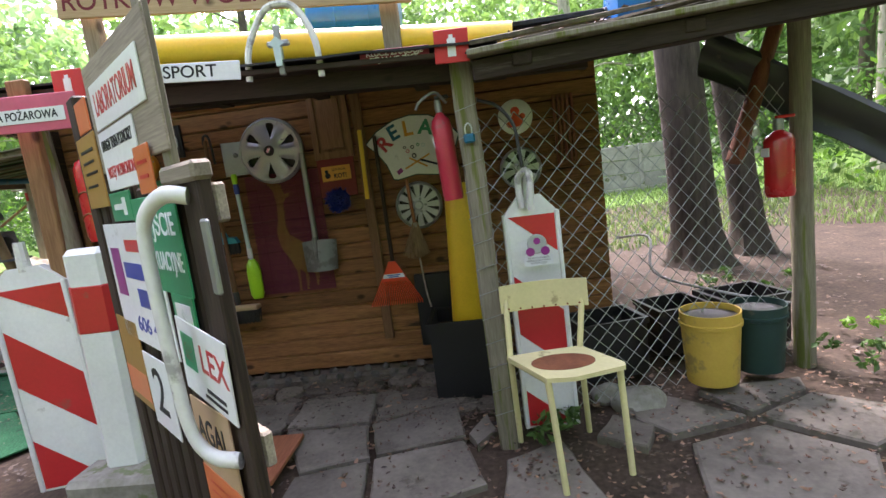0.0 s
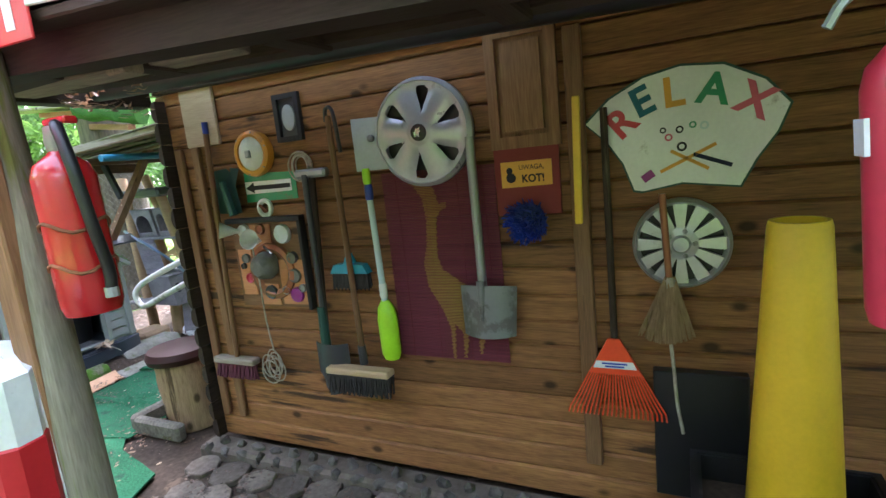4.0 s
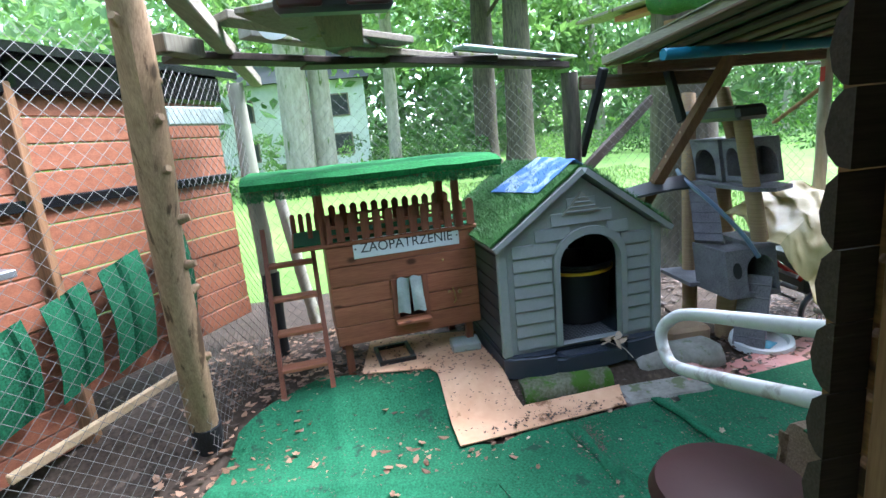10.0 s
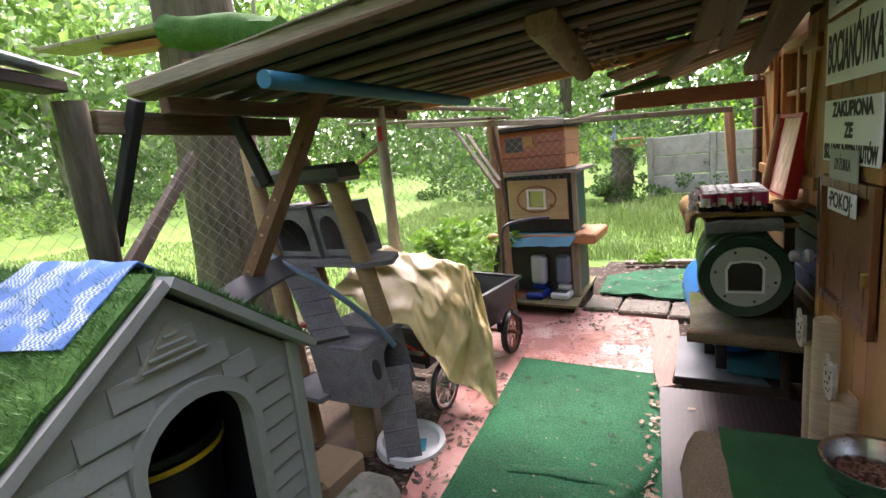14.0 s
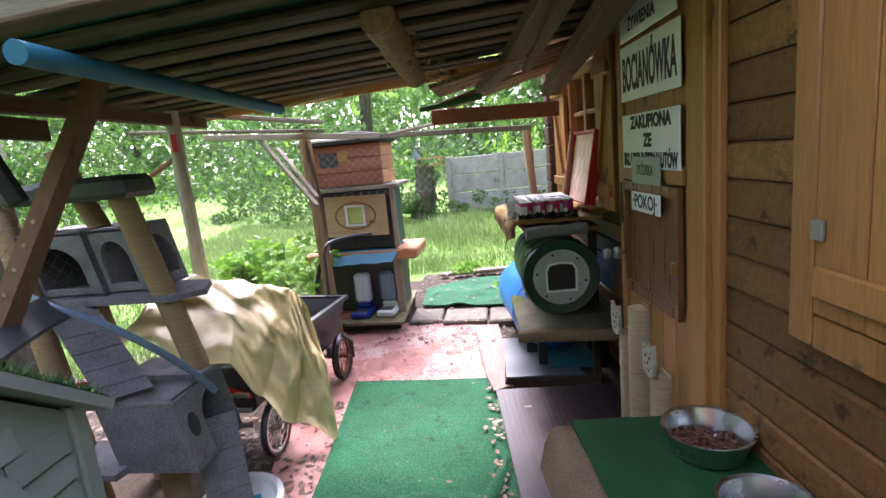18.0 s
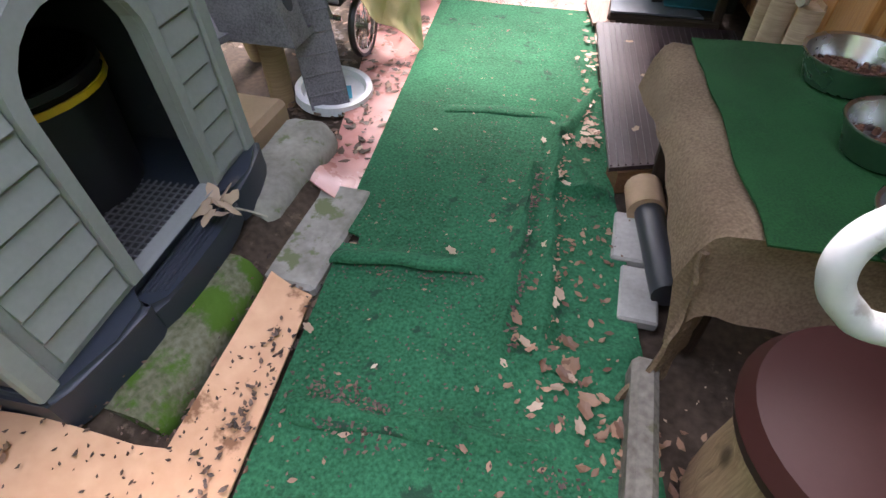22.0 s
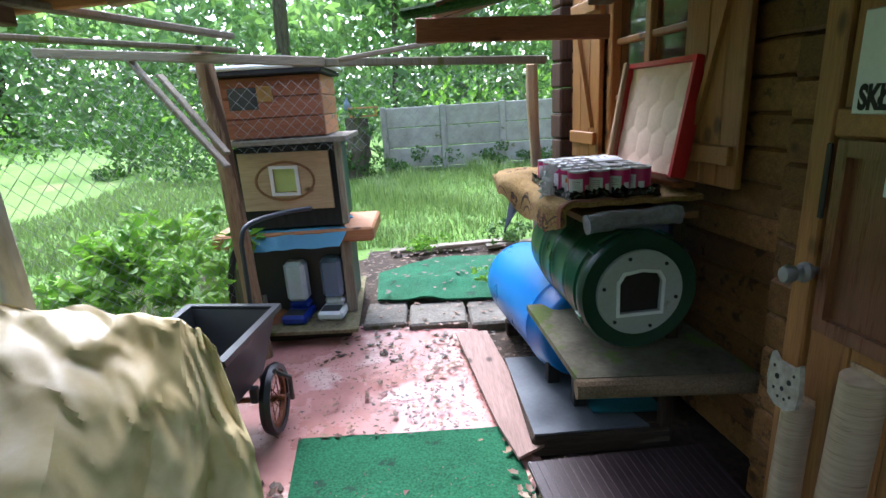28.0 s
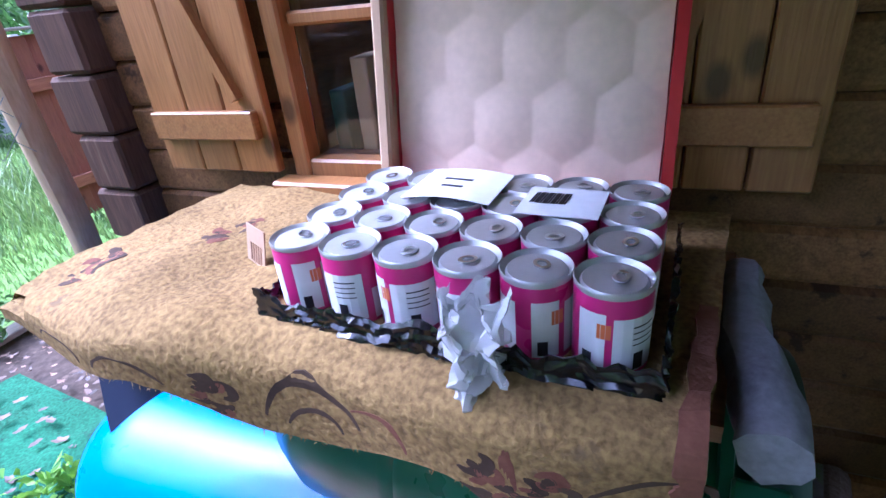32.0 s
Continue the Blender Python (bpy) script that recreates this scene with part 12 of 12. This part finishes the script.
grass("lawn_grass", "rough bright lawn grass behind the yard", 52000, -8.0, 2.6, 8.75, 13.6, 0.06, 0.17, 0.006, 1, lambda x, y: y > 8.95 + 0.12 * np.sin(x * 5) + 0.5 * (np.abs(x + 6) < 0.2))
grass("tall_grass", "tall weedy grass in front of the concrete fence", 9000, -4.2, 2.2, 10.2, 13.3, 0.16, 0.36, 0.007, 2, lambda x, y: np.sin(x * 3 + y) > -0.2)
grass("lawn_grass", "rough bright lawn grass beyond the netting", 42000, -13.0, -5.0, -0.5, 9.2, 0.05, 0.13, 0.007, 3, lambda x, y: (x < -5.3 + 0.25 * np.sin(y * 3)) & ((x + 5.6) ** 2 + (y - 5.9) ** 2 > 0.3))
grass("lawn_grass", "short lawn grass beside the bright plant", 9000, -6.0, -4.45, 6.3, 9.0, 0.04, 0.12, 0.005, 4, lambda x, y: x < -4.5 + 0.1 * np.sin(y * 4))
grass("meadow_grass", "rough meadow grass behind the entrance trees", 16000, 2.0, 9.0, 6.6, 14.0, 0.06, 0.16, 0.009, 5, lambda x, y: (y > 7.0 + 0.3 * np.sin(x * 2)))

# concrete fence
fence = thing("concrete_fence", "grey concrete panel fence behind the lawn", "fence", kind="structure")
for i in range(9):
    x = -3.64 + 1.03 * i
    part("post", board(B(), (x, 13.6, 0.0), (x, 13.6, 1.24), 0.10, 0.10, 0.015), M["concrete"], fence)
    for q in range(3):
        part("panel", board(B(), (x + 0.05, 13.61, 0.36 + 0.345 * q), (x + 0.98, 13.61, 0.36 + 0.345 * q), 0.045, 0.335, 0.012), M["concrete"], fence)
    part("base_panel", board(B(), (x + 0.05, 13.61, 0.10), (x + 0.98, 13.61, 0.10), 0.045, 0.17, 0.01), M["concrete"], fence)
pole("tree_stump", "ivy-grown tree stump before the fence", (-4.10, 13.05, 0.1), (-4.02, 13.1, 1.10), 0.24, 0.17, "bark", "stump", "", 0.04, 4)
t = thing("stump_box", "open orange wooden box on the tree stump", "box", pose(-3.92, 13.1, 1.11, 0, 0, 6))
for a, b in (((-0.22, -0.14, 0), (0.22, 0.14, 0.025)), ((-0.22, -0.14, 0.025), (-0.19, 0.14, 0.13)), ((0.19, -0.14, 0.025), (0.22, 0.14, 0.13)), ((-0.24, -0.17, 0.13), (0.24, 0.16, 0.155))):
    box(bm := B(), a, b, 0.004)
    part("side", bm, M["orange_board_x"], t)
bm = lathe(B(), [(0, 0.0), (0.05, 0.03), (0.062, 0.09), (0.04, 0.15), (0.018, 0.19), (0.014, 0.26), (0.024, 0.285), (0, 0.30)], 14)
bm2 = rod(bm, (0, -0.02, 0.28), (0.03, -0.11, 0.265), 0.012, 0.002, 6)
rod(bm, (0.01, 0, -0.10), (0.01, 0, 0.02), 0.006, 0.006, 5)
smooth(solo("bird_figure", bm, M["blue_grey"], "plain blue-grey garden bird figure on the stump", "figure", pose(-4.16, 13.06, 1.20, 0, 0, 30)))
# red-brown plank fence beyond the cabin's far corner
pf = thing("plank_fence", "red-brown plank fence beyond the cabin corner", "fence", kind="structure")
for i in range(18):
    x = -1.12 + 0.17 * i
    part("plank", board(B(), (x, 10.0 + 0.03 * (i % 2), 0.05), (x, 10.0 + 0.03 * (i % 2), 1.24 + 0.02 * math.sin(i * 3)), 0.02, 0.16, 0.004), M["red_stain_z"], pf)
part("rail", board(B(), (-1.2, 9.96, 0.95), (2.0, 9.96, 0.95), 0.03, 0.08), M["red_stain_x"], pf)
part("rail", board(B(), (-1.2, 9.96, 0.30), (2.0, 9.96, 0.30), 0.03, 0.08), M["red_stain_x"], pf)
part("rain_cap", board(B(), (-1.25, 10.0, 1.28), (2.0, 10.0, 1.28), 0.14, 0.02), M["grey_wood_x"], pf)
# boards edging the lawn
for i in range(4):
    a = -3.3 + 0.42 * i
    timber("edging_board", "rotten board lying along the lawn's edge", (a, 8.80 + 0.03 * math.sin(i * 2), 0.03 + 0.012 * (i % 2)), (a + 0.62, 8.86 + 0.03 * math.sin(i * 3), 0.035 + 0.012 * (i % 2)), 0.09, 0.03, "grey_wood_x", "board", "edging boards")
# pale house far off between the trees
t = thing("far_house", "white plastered house glimpsed between the trees", "house", pose(-31.0, -0.4, 0.2, 0, 0, 90))
box(bm := B(), (-3.6, -3, 0), (3.6, 3, 4.4), 0.02)
part("wall", bm, M["bright_white"], t)
slab(bm := B(), [(-3.4, 4.4), (3.4, 4.4), (0, 6.4)], -3.9, 3.9, Matrix(((0, 0, 1, 0), (1, 0, 0, 0), (0, 1, 0, 0), (0, 0, 0, 1))))
part("roof", bm, M["charcoal"], t, "dark tiled roof")
for x in (-2.3, 0.0, 2.3):
    for z in (1.3, 3.2):
        for y in (-3.02, 3.02):
            w = part("window", board(B(), (x - 0.5, y, z), (x + 0.5, y, z), 0.05, 1.1, 0.01), M["grey_wood_x"], t)
            part("pane", board(B(), (x - 0.42, y * 1.006, z), (x + 0.42, y * 1.006, z), 0.05, 0.96, 0.0), M["charcoal"], w)

# ---- fallen leaves, stones and crumbs ----
def scatter(name, label, mat, n, size, seed, x0, x1, y0, y1, z, ok=None, cat="leaf litter", flat=0.5):
    rnd = random.Random(seed)
    pts = []
    while len(pts) < n:
        x, y = rnd.uniform(x0, x1), rnd.uniform(y0, y1)
        if noise.noise(Vector((x * 2.2, y * 2.2, seed))) + rnd.uniform(-0.5, 0.5) < -0.1:
            continue
        if ok is not None and not ok(x, y):
            continue
        pts.append((x, y, z(x, y) if callable(z) else z))
    return leaf_mesh(name, pts, M[mat], size, seed, flat, label=label, category=cat)


scatter("fallen_leaves", "brown oak leaves on the green carpet", "dead_leaf", 90, 0.012, 1, -3.6, -1.9, 2.4, 3.9, 0.022)
scatter("fallen_leaves", "pale curled oak leaves on the green carpet", "pale_leaf", 22, 0.013, 2, -3.6, -1.9, 2.2, 4.0, 0.022)
scatter("fallen_leaves", "deep brown leaf litter under the hutch", "dead_leaf", 900, 0.025, 3, -4.5, -3.0, 2.0, 3.6, lambda x, y: 0.008 + rise(x, y))
scatter("fallen_leaves", "dark leaf litter under the hutch", "dark_litter", 900, 0.022, 4, -4.6, -3.1, 2.1, 4.2, lambda x, y: 0.006 + rise(x, y))
scatter("fallen_leaves", "dry leaves on the orange mat before the kennel", "dark_litter", 110, 0.006, 5, -3.6, -3.15, 3.3, 4.1, lambda x, y: 0.034 + rise(x, y))
scatter("fallen_leaves", "dark leaf litter under the climbing tree", "dark_litter", 1300, 0.022, 6, -4.3, -3.0, 4.2, 6.0, 0.008)
scatter("fallen_leaves", "dry leaves under the climbing tree", "dead_leaf", 260, 0.02, 7, -4.3, -2.95, 4.2, 5.9, 0.012)
scatter("fallen_leaves", "small dark leaves strewn over the red sheet", "dark_litter", 260, 0.012, 8, -3.55, -2.35, 6.2, 6.95, 0.028)
scatter("fallen_leaves", "small brown leaves strewn over the red sheet", "dead_leaf", 150, 0.013, 9, -3.5, -2.35, 6.22, 6.97, 0.03)
scatter("fallen_leaves", "leaves gathered along the carpet's edge", "dead_leaf", 70, 0.012, 10, -2.62, -2.46, 3.9, 4.6, 0.03)
scatter("fallen_leaves", "small bits of leaf on the green runner", "dead_leaf", 30, 0.008, 11, -3.1, -2.4, 3.8, 5.4, 0.036)
scatter("fallen_leaves", "leaves on the far green mat", "dead_leaf", 260, 0.020, 12, -3.35, -1.9, 7.1, 8.7, 0.05)
scatter("fallen_leaves", "leaf litter round the stone slabs", "dark_litter", 700, 0.022, 13, -3.6, -1.9, 6.8, 9.0, 0.012)
scatter("fallen_leaves", "dark leaf litter under the tool canopy", "dark_litter", 1100, 0.019, 14, -1.7, 1.0, 2.7, 3.5, 0.008)
scatter("fallen_leaves", "brown leaves strewn over the entrance soil", "dead_leaf", 520, 0.019, 15, -0.9, 3.2, 1.4, 3.6, 0.014)
scatter("fallen_leaves", "dark leaf litter behind the chain link", "dark_litter", 1000, 0.024, 16, 0.9, 3.6, 2.9, 6.5, 0.01)
scatter("fallen_leaves", "pale crumbs on the brown runner", "pale_leaf", 150, 0.0045, 17, -2.42, -2.0, 4.0, 5.4, 0.02)
scatter("fallen_leaves", "woodland leaf litter beside the netting", "dark_litter", 1400, 0.03, 18, -5.6, -4.4, 2.0, 7.0, 0.004)
# uneven stones before the tool wall
pav = thing("stone_path", "uneven grey stone paving below the tool wall", "paving", kind="structure")
rnd = random.Random(33)
for i in range(15):
    for j in range(3):
        x = -1.68 + i * 0.172 + 0.08 * (j % 2) + rnd.uniform(-0.02, 0.02)
        y = 3.12 + j * 0.18 + rnd.uniform(-0.015, 0.015)
        k = rnd.randint(6, 8)
        pts = [(x + rnd.uniform(0.080, 0.102) * math.cos(2 * math.pi * q / k + i), y + rnd.uniform(0.078, 0.10) * math.sin(2 * math.pi * q / k + i)) for q in range(k)]
        top = 0.010 + rnd.uniform(0, 0.010)
        bm = slab(B(), pts, -0.02, top)
        bmesh.ops.bevel(bm, geom=[e for e in bm.edges if all(v.co.z > 0 for v in e.verts)], offset=0.005, segments=1, affect="EDGES")
        part("stone", bm, M["path_stone"], pav)

def crumbs(name, label, mat, n, size, seed, x0, x1, y0, y1, z):
    return scatter(name, label, mat, n, size, seed, x0, x1, y0, y1, z, flat=0.9)


crumbs("crumbs", "dark crumbs and bits of leaf on the green carpet", "dark_litter", 1300, 0.0044, 41, -3.5, -1.95, 2.4, 3.7, 0.027)
crumbs("crumbs", "dark crumbs along the middle of the green runner", "dark_litter", 1300, 0.0042, 42, -3.25, -2.45, 3.6, 6.0, 0.034)
crumbs("crumbs", "torn leaf bits along the runner's edge", "dead_leaf", 110, 0.0065, 43, -2.68, -2.42, 3.7, 6.0, 0.032)
crumbs("crumbs", "leaf bits by the wooden bench", "dead_leaf", 120, 0.014, 44, -2.5, -2.1, 3.3, 4.0, 0.02)
crumbs("crumbs", "dark crumbs on the red floor sheet", "dark_litter", 900, 0.006, 45, -3.7, -2.5, 6.2, 7.0, 0.022)
crumbs("fallen_leaves", "brown leaves heaped on the mat under the hutch", "dead_leaf", 260, 0.012, 46, -4.2, -3.55, 2.85, 3.75, lambda x, y: 0.036 + rise(x, y))
crumbs("fallen_leaves", "dark leaves on the mat by the kennel", "dark_litter", 150, 0.008, 47, -4.1, -3.35, 3.0, 3.7, lambda x, y: 0.035 + rise(x, y))

# withered oak twig on the kennel's doorstep
tw = thing("oak_twig", "withered oak twig with pale leaves on the kennel step", "twig")
part("stem", pipe(B(), bend([(-3.40, 4.24, 0.175), (-3.45, 4.225, 0.20), (-3.50, 4.21, 0.215)]), 0.003, 5), M["bark_light"], tw)
rnd = random.Random(9)
for i in range(8):
    bm = B()
    a, r = i * 0.8, 0.036 + 0.012 * rnd.random()
    m = pose(-3.515 + 0.035 * math.cos(a), 4.20 + 0.04 * math.sin(a), 0.222 + 0.012 * rnd.random(), rnd.uniform(-45, 45), rnd.uniform(-45, 45), math.degrees(a))
    out = [(r * (0.35 + 0.65 * abs(math.cos(q * 0.9))) * math.cos(q * 0.5236), r * 0.6 * (0.5 + 0.5 * abs(math.cos(q * 0.9))) * math.sin(q * 0.5236)) for q in range(12)]
    slab(bm, out, 0.0, 0.0012, m)
    part("leaf", bm, M["pale_leaf"], tw)

crumbs("fallen_leaves", "dark leaf crumbs between the entrance slabs", "dark_litter", 1500, 0.012, 48, -0.6, 3.0, 1.6, 3.1, 0.022)
crumbs("fallen_leaves", "dry leaf crumbs by the chair and netting", "dead_leaf", 420, 0.012, 49, 0.7, 2.9, 2.0, 3.4, 0.024)
crumbs("fallen_leaves", "leaf crumbs on the stones below the tools", "dark_litter", 900, 0.010, 50, -1.6, 1.0, 2.9, 3.55, 0.024)


def oak_leaves(label, spots, mat, size, seed):
    """Lobed, slightly curled oak leaves lying flat, in one mesh."""
    rnd = random.Random(seed)
    vs, fs = [], []
    for x, y, z in spots:
        s, a, curl = size * rnd.uniform(0.6, 1.2), rnd.uniform(0, 6.283), rnd.uniform(0.1, 0.6)
        ca, sa = math.cos(a), math.sin(a)
        o = len(vs)
        vs.append((x, y, z))
        for q in range(20):
            th = 2 * math.pi * q / 20
            r = s * (1.0 if q % 4 in (0, 1) else 0.78) * rnd.uniform(0.85, 1.1)
            px, py = r * math.cos(th), 0.55 * r * math.sin(th)
            vs.append((x + px * ca - py * sa, y + px * sa + py * ca, z + curl * (py * py / s + 0.3 * px * px / s) + 0.001))
        for q in range(20):
            fs.append((o, o + 1 + q, o + 1 + (q + 1) % 20))
    me = bpy.data.meshes.new("oak_leaves")
    me.from_pydata(vs, [], fs)
    me.materials.append(M[mat])
    return tagged(new("fallen_oak_leaves", me), label, "leaf litter", kind="stuff")


rnd = random.Random(77)
oak_leaves("pale lobed oak leaves lying on the green runner", [(-2.76, 4.62, 0.034), (-2.75, 4.99, 0.034), (-2.62, 4.35, 0.034), (-3.20, 4.02, 0.034), (-3.10, 3.60, 0.034), (-2.57, 4.02, 0.036), (-2.54, 4.05, 0.040), (-3.38, 4.78, 0.034), (-3.15, 4.96, 0.034), (-2.92, 4.37, 0.038), (-2.51, 3.94, 0.036), (-2.70, 4.05, 0.034), (-2.72, 4.50, 0.036), (-2.68, 4.72, 0.036), (-2.61, 3.96, 0.034)], "pale_leaf", 0.020, 3)
oak_leaves("brown oak leaves gathered in the creases of the runner", [(-2.74 + rnd.gauss(0, 0.05), 4.55 + rnd.gauss(0, 0.30), 0.036) for _ in range(40)], "dead_leaf", 0.013, 4)
oak_leaves("brown oak leaves on the green carpet", [(rnd.uniform(-3.5, -1.95), rnd.uniform(2.5, 3.6), 0.026) for _ in range(36)], "dead_leaf", 0.019, 5)
oak_leaves("dry oak leaves on the red sheet", [(rnd.uniform(-3.4, -2.4), rnd.uniform(6.2, 7.0), 0.030) for _ in range(50)], "dead_leaf", 0.022, 6)
oak_leaves("dry oak leaves on the green mat by the lawn", [(rnd.uniform(-3.25, -2.35), rnd.uniform(7.57, 8.30), 0.098) for _ in range(50)], "dark_litter", 0.024, 7)
oak_leaves("dark leaves and twigs on the plywood platform", [(rnd.uniform(-4.2, -3.42), rnd.uniform(7.09, 7.30), 0.112) for _ in range(60)], "dark_litter", 0.018, 8)


def along(line, n, spread, z, seed):
    """Spots strewn along a crease or an edge in the carpet."""
    rnd = random.Random(seed)
    spots = []
    for _ in range(n):
        k = rnd.randrange(len(line) - 1)
        u = rnd.random()
        x, y = (p + (q - p) * u for p, q in zip(line[k], line[k + 1]))
        spots.append((x + rnd.gauss(0, spread), y + rnd.gauss(0, spread), z + rnd.uniform(0, 0.006)))
    return spots


CREASE_A, CREASE_B = [(-2.74, 4.84), (-2.73, 4.5), (-2.69, 4.08)], [(-2.69, 5.06), (-2.65, 4.6), (-2.60, 4.12)]
EDGE = [(-2.69, 6.15), (-2.64, 5.6), (-2.60, 5.15), (-2.58, 5.0)]
leaf_mesh("crumbs", along(CREASE_A, 150, 0.014, 0.032, 1), M["dark_litter"], 0.008, 61, 0.7, label="dark crumbs caught in a crease of the runner", category="leaf litter")
leaf_mesh("crumbs", along(CREASE_B, 150, 0.016, 0.032, 2), M["dead_leaf"], 0.008, 62, 0.7, label="brown leaf bits caught in a crease of the runner", category="leaf litter")
leaf_mesh("crumbs", along([(-3.22, 4.22), (-2.8, 4.29)], 70, 0.012, 0.030, 3), M["dark_litter"], 0.006, 63, 0.8, label="dark crumbs along the runner's fold", category="leaf litter")
leaf_mesh("crumbs", along([(-3.12, 3.86), (-2.93, 3.84)], 220, 0.035, 0.030, 4), M["dark_litter"], 0.007, 64, 0.8, label="dark mulch patch on the runner", category="leaf litter")
leaf_mesh("crumbs", along([(-3.1, 3.78), (-2.6, 3.84), (-2.4, 3.75)], 120, 0.03, 0.030, 5), M["dark_litter"], 0.006, 65, 0.8, label="dark crumbs below the lower fold of the runner", category="leaf litter")
leaf_mesh("crumbs", along([(-2.9, 3.9), (-2.9, 5.2)], 420, 0.17, 0.028, 6), M["dark_litter"], 0.0042, 66, 0.8, label="fine dark specks over the runner", category="leaf litter")
leaf_mesh("crumbs", [(x, y, z + rise(x, y)) for x, y, z in along([(-3.45, 3.52), (-3.26, 3.9)], 120, 0.08, 0.032, 7)], M["dark_litter"], 0.006, 67, 0.8, label="dark leaf clumps on the orange mat", category="leaf litter")
leaf_mesh("crumbs", along([(-3.19, 3.4), (-3.27, 4.1)], 80, 0.02, 0.036, 8), M["dark_litter"], 0.010, 68, 0.8, label="dark leaves along the orange mat's edge", category="leaf litter")
oak_leaves("dry oak leaves along the runner's far edge", along(EDGE, 34, 0.028, 0.032, 9), "pale_leaf", 0.021, 9)
oak_leaves("brown oak leaves along the runner's far edge", along(EDGE, 40, 0.035, 0.032, 10), "dead_leaf", 0.019, 10)
oak_leaves("brown oak leaves by the torn carpet corner", along([(-2.66, 4.15), (-2.50, 4.05), (-2.44, 3.9)], 22, 0.04, 0.034, 11), "dead_leaf", 0.026, 11)
oak_leaves("dry oak leaves between the creases of the runner", along(CREASE_B, 14, 0.03, 0.036, 12), "pale_leaf", 0.022, 12)
oak_leaves("pale oak leaves on the dark ribbed mat", [(-2.45, 5.02, 0.108), (-2.42, 5.4, 0.108), (-2.5, 5.7, 0.108)], "pale_leaf", 0.028, 13)

# overlapping lips where the runner is rucked up
for a, b, h in (((-3.25, 4.265), (-2.76, 4.335), 0.034), ((-3.16, 5.125), (-2.68, 5.19), 0.013), ((-3.13, 3.80), (-2.60, 3.865), 0.018), ((-2.67, 4.73), (-2.54, 4.745), 0.026)):
    a, b = Vector((*a, 0.010)), Vector((*b, 0.010))
    prof = [(0.075, 0.0), (0.045, 0.30), (0.018, 0.85), (0.0, 1.0), (-0.012, 0.92), (-0.016, 0.70), (-0.006, 0.45)]

    def lip(u, v):
        k = v * (len(prof) - 1)
        p, q = prof[min(int(k), 5)], prof[min(int(k), 5) + 1]
        f = k - min(int(k), 5)
        fall = max(0.15, min(1.0, (1 - u) * 3.0, u * 8 + 0.5))
        wob = 0.012 * noise.noise(Vector((u * 4, a.y, 1)))
        return a.lerp(b, u) + Vector((0, p[0] + (q[0] - p[0]) * f + wob, 0.004 + h * fall * (p[1] + (q[1] - p[1]) * f)))
    smooth(solo("carpet_ruck", sheet(B(), lip, 40, 12, 0.004), M["green_carpet"], "rucked-up lip of the green runner", "carpet fold", None, "rucks in the green runner"), 60)
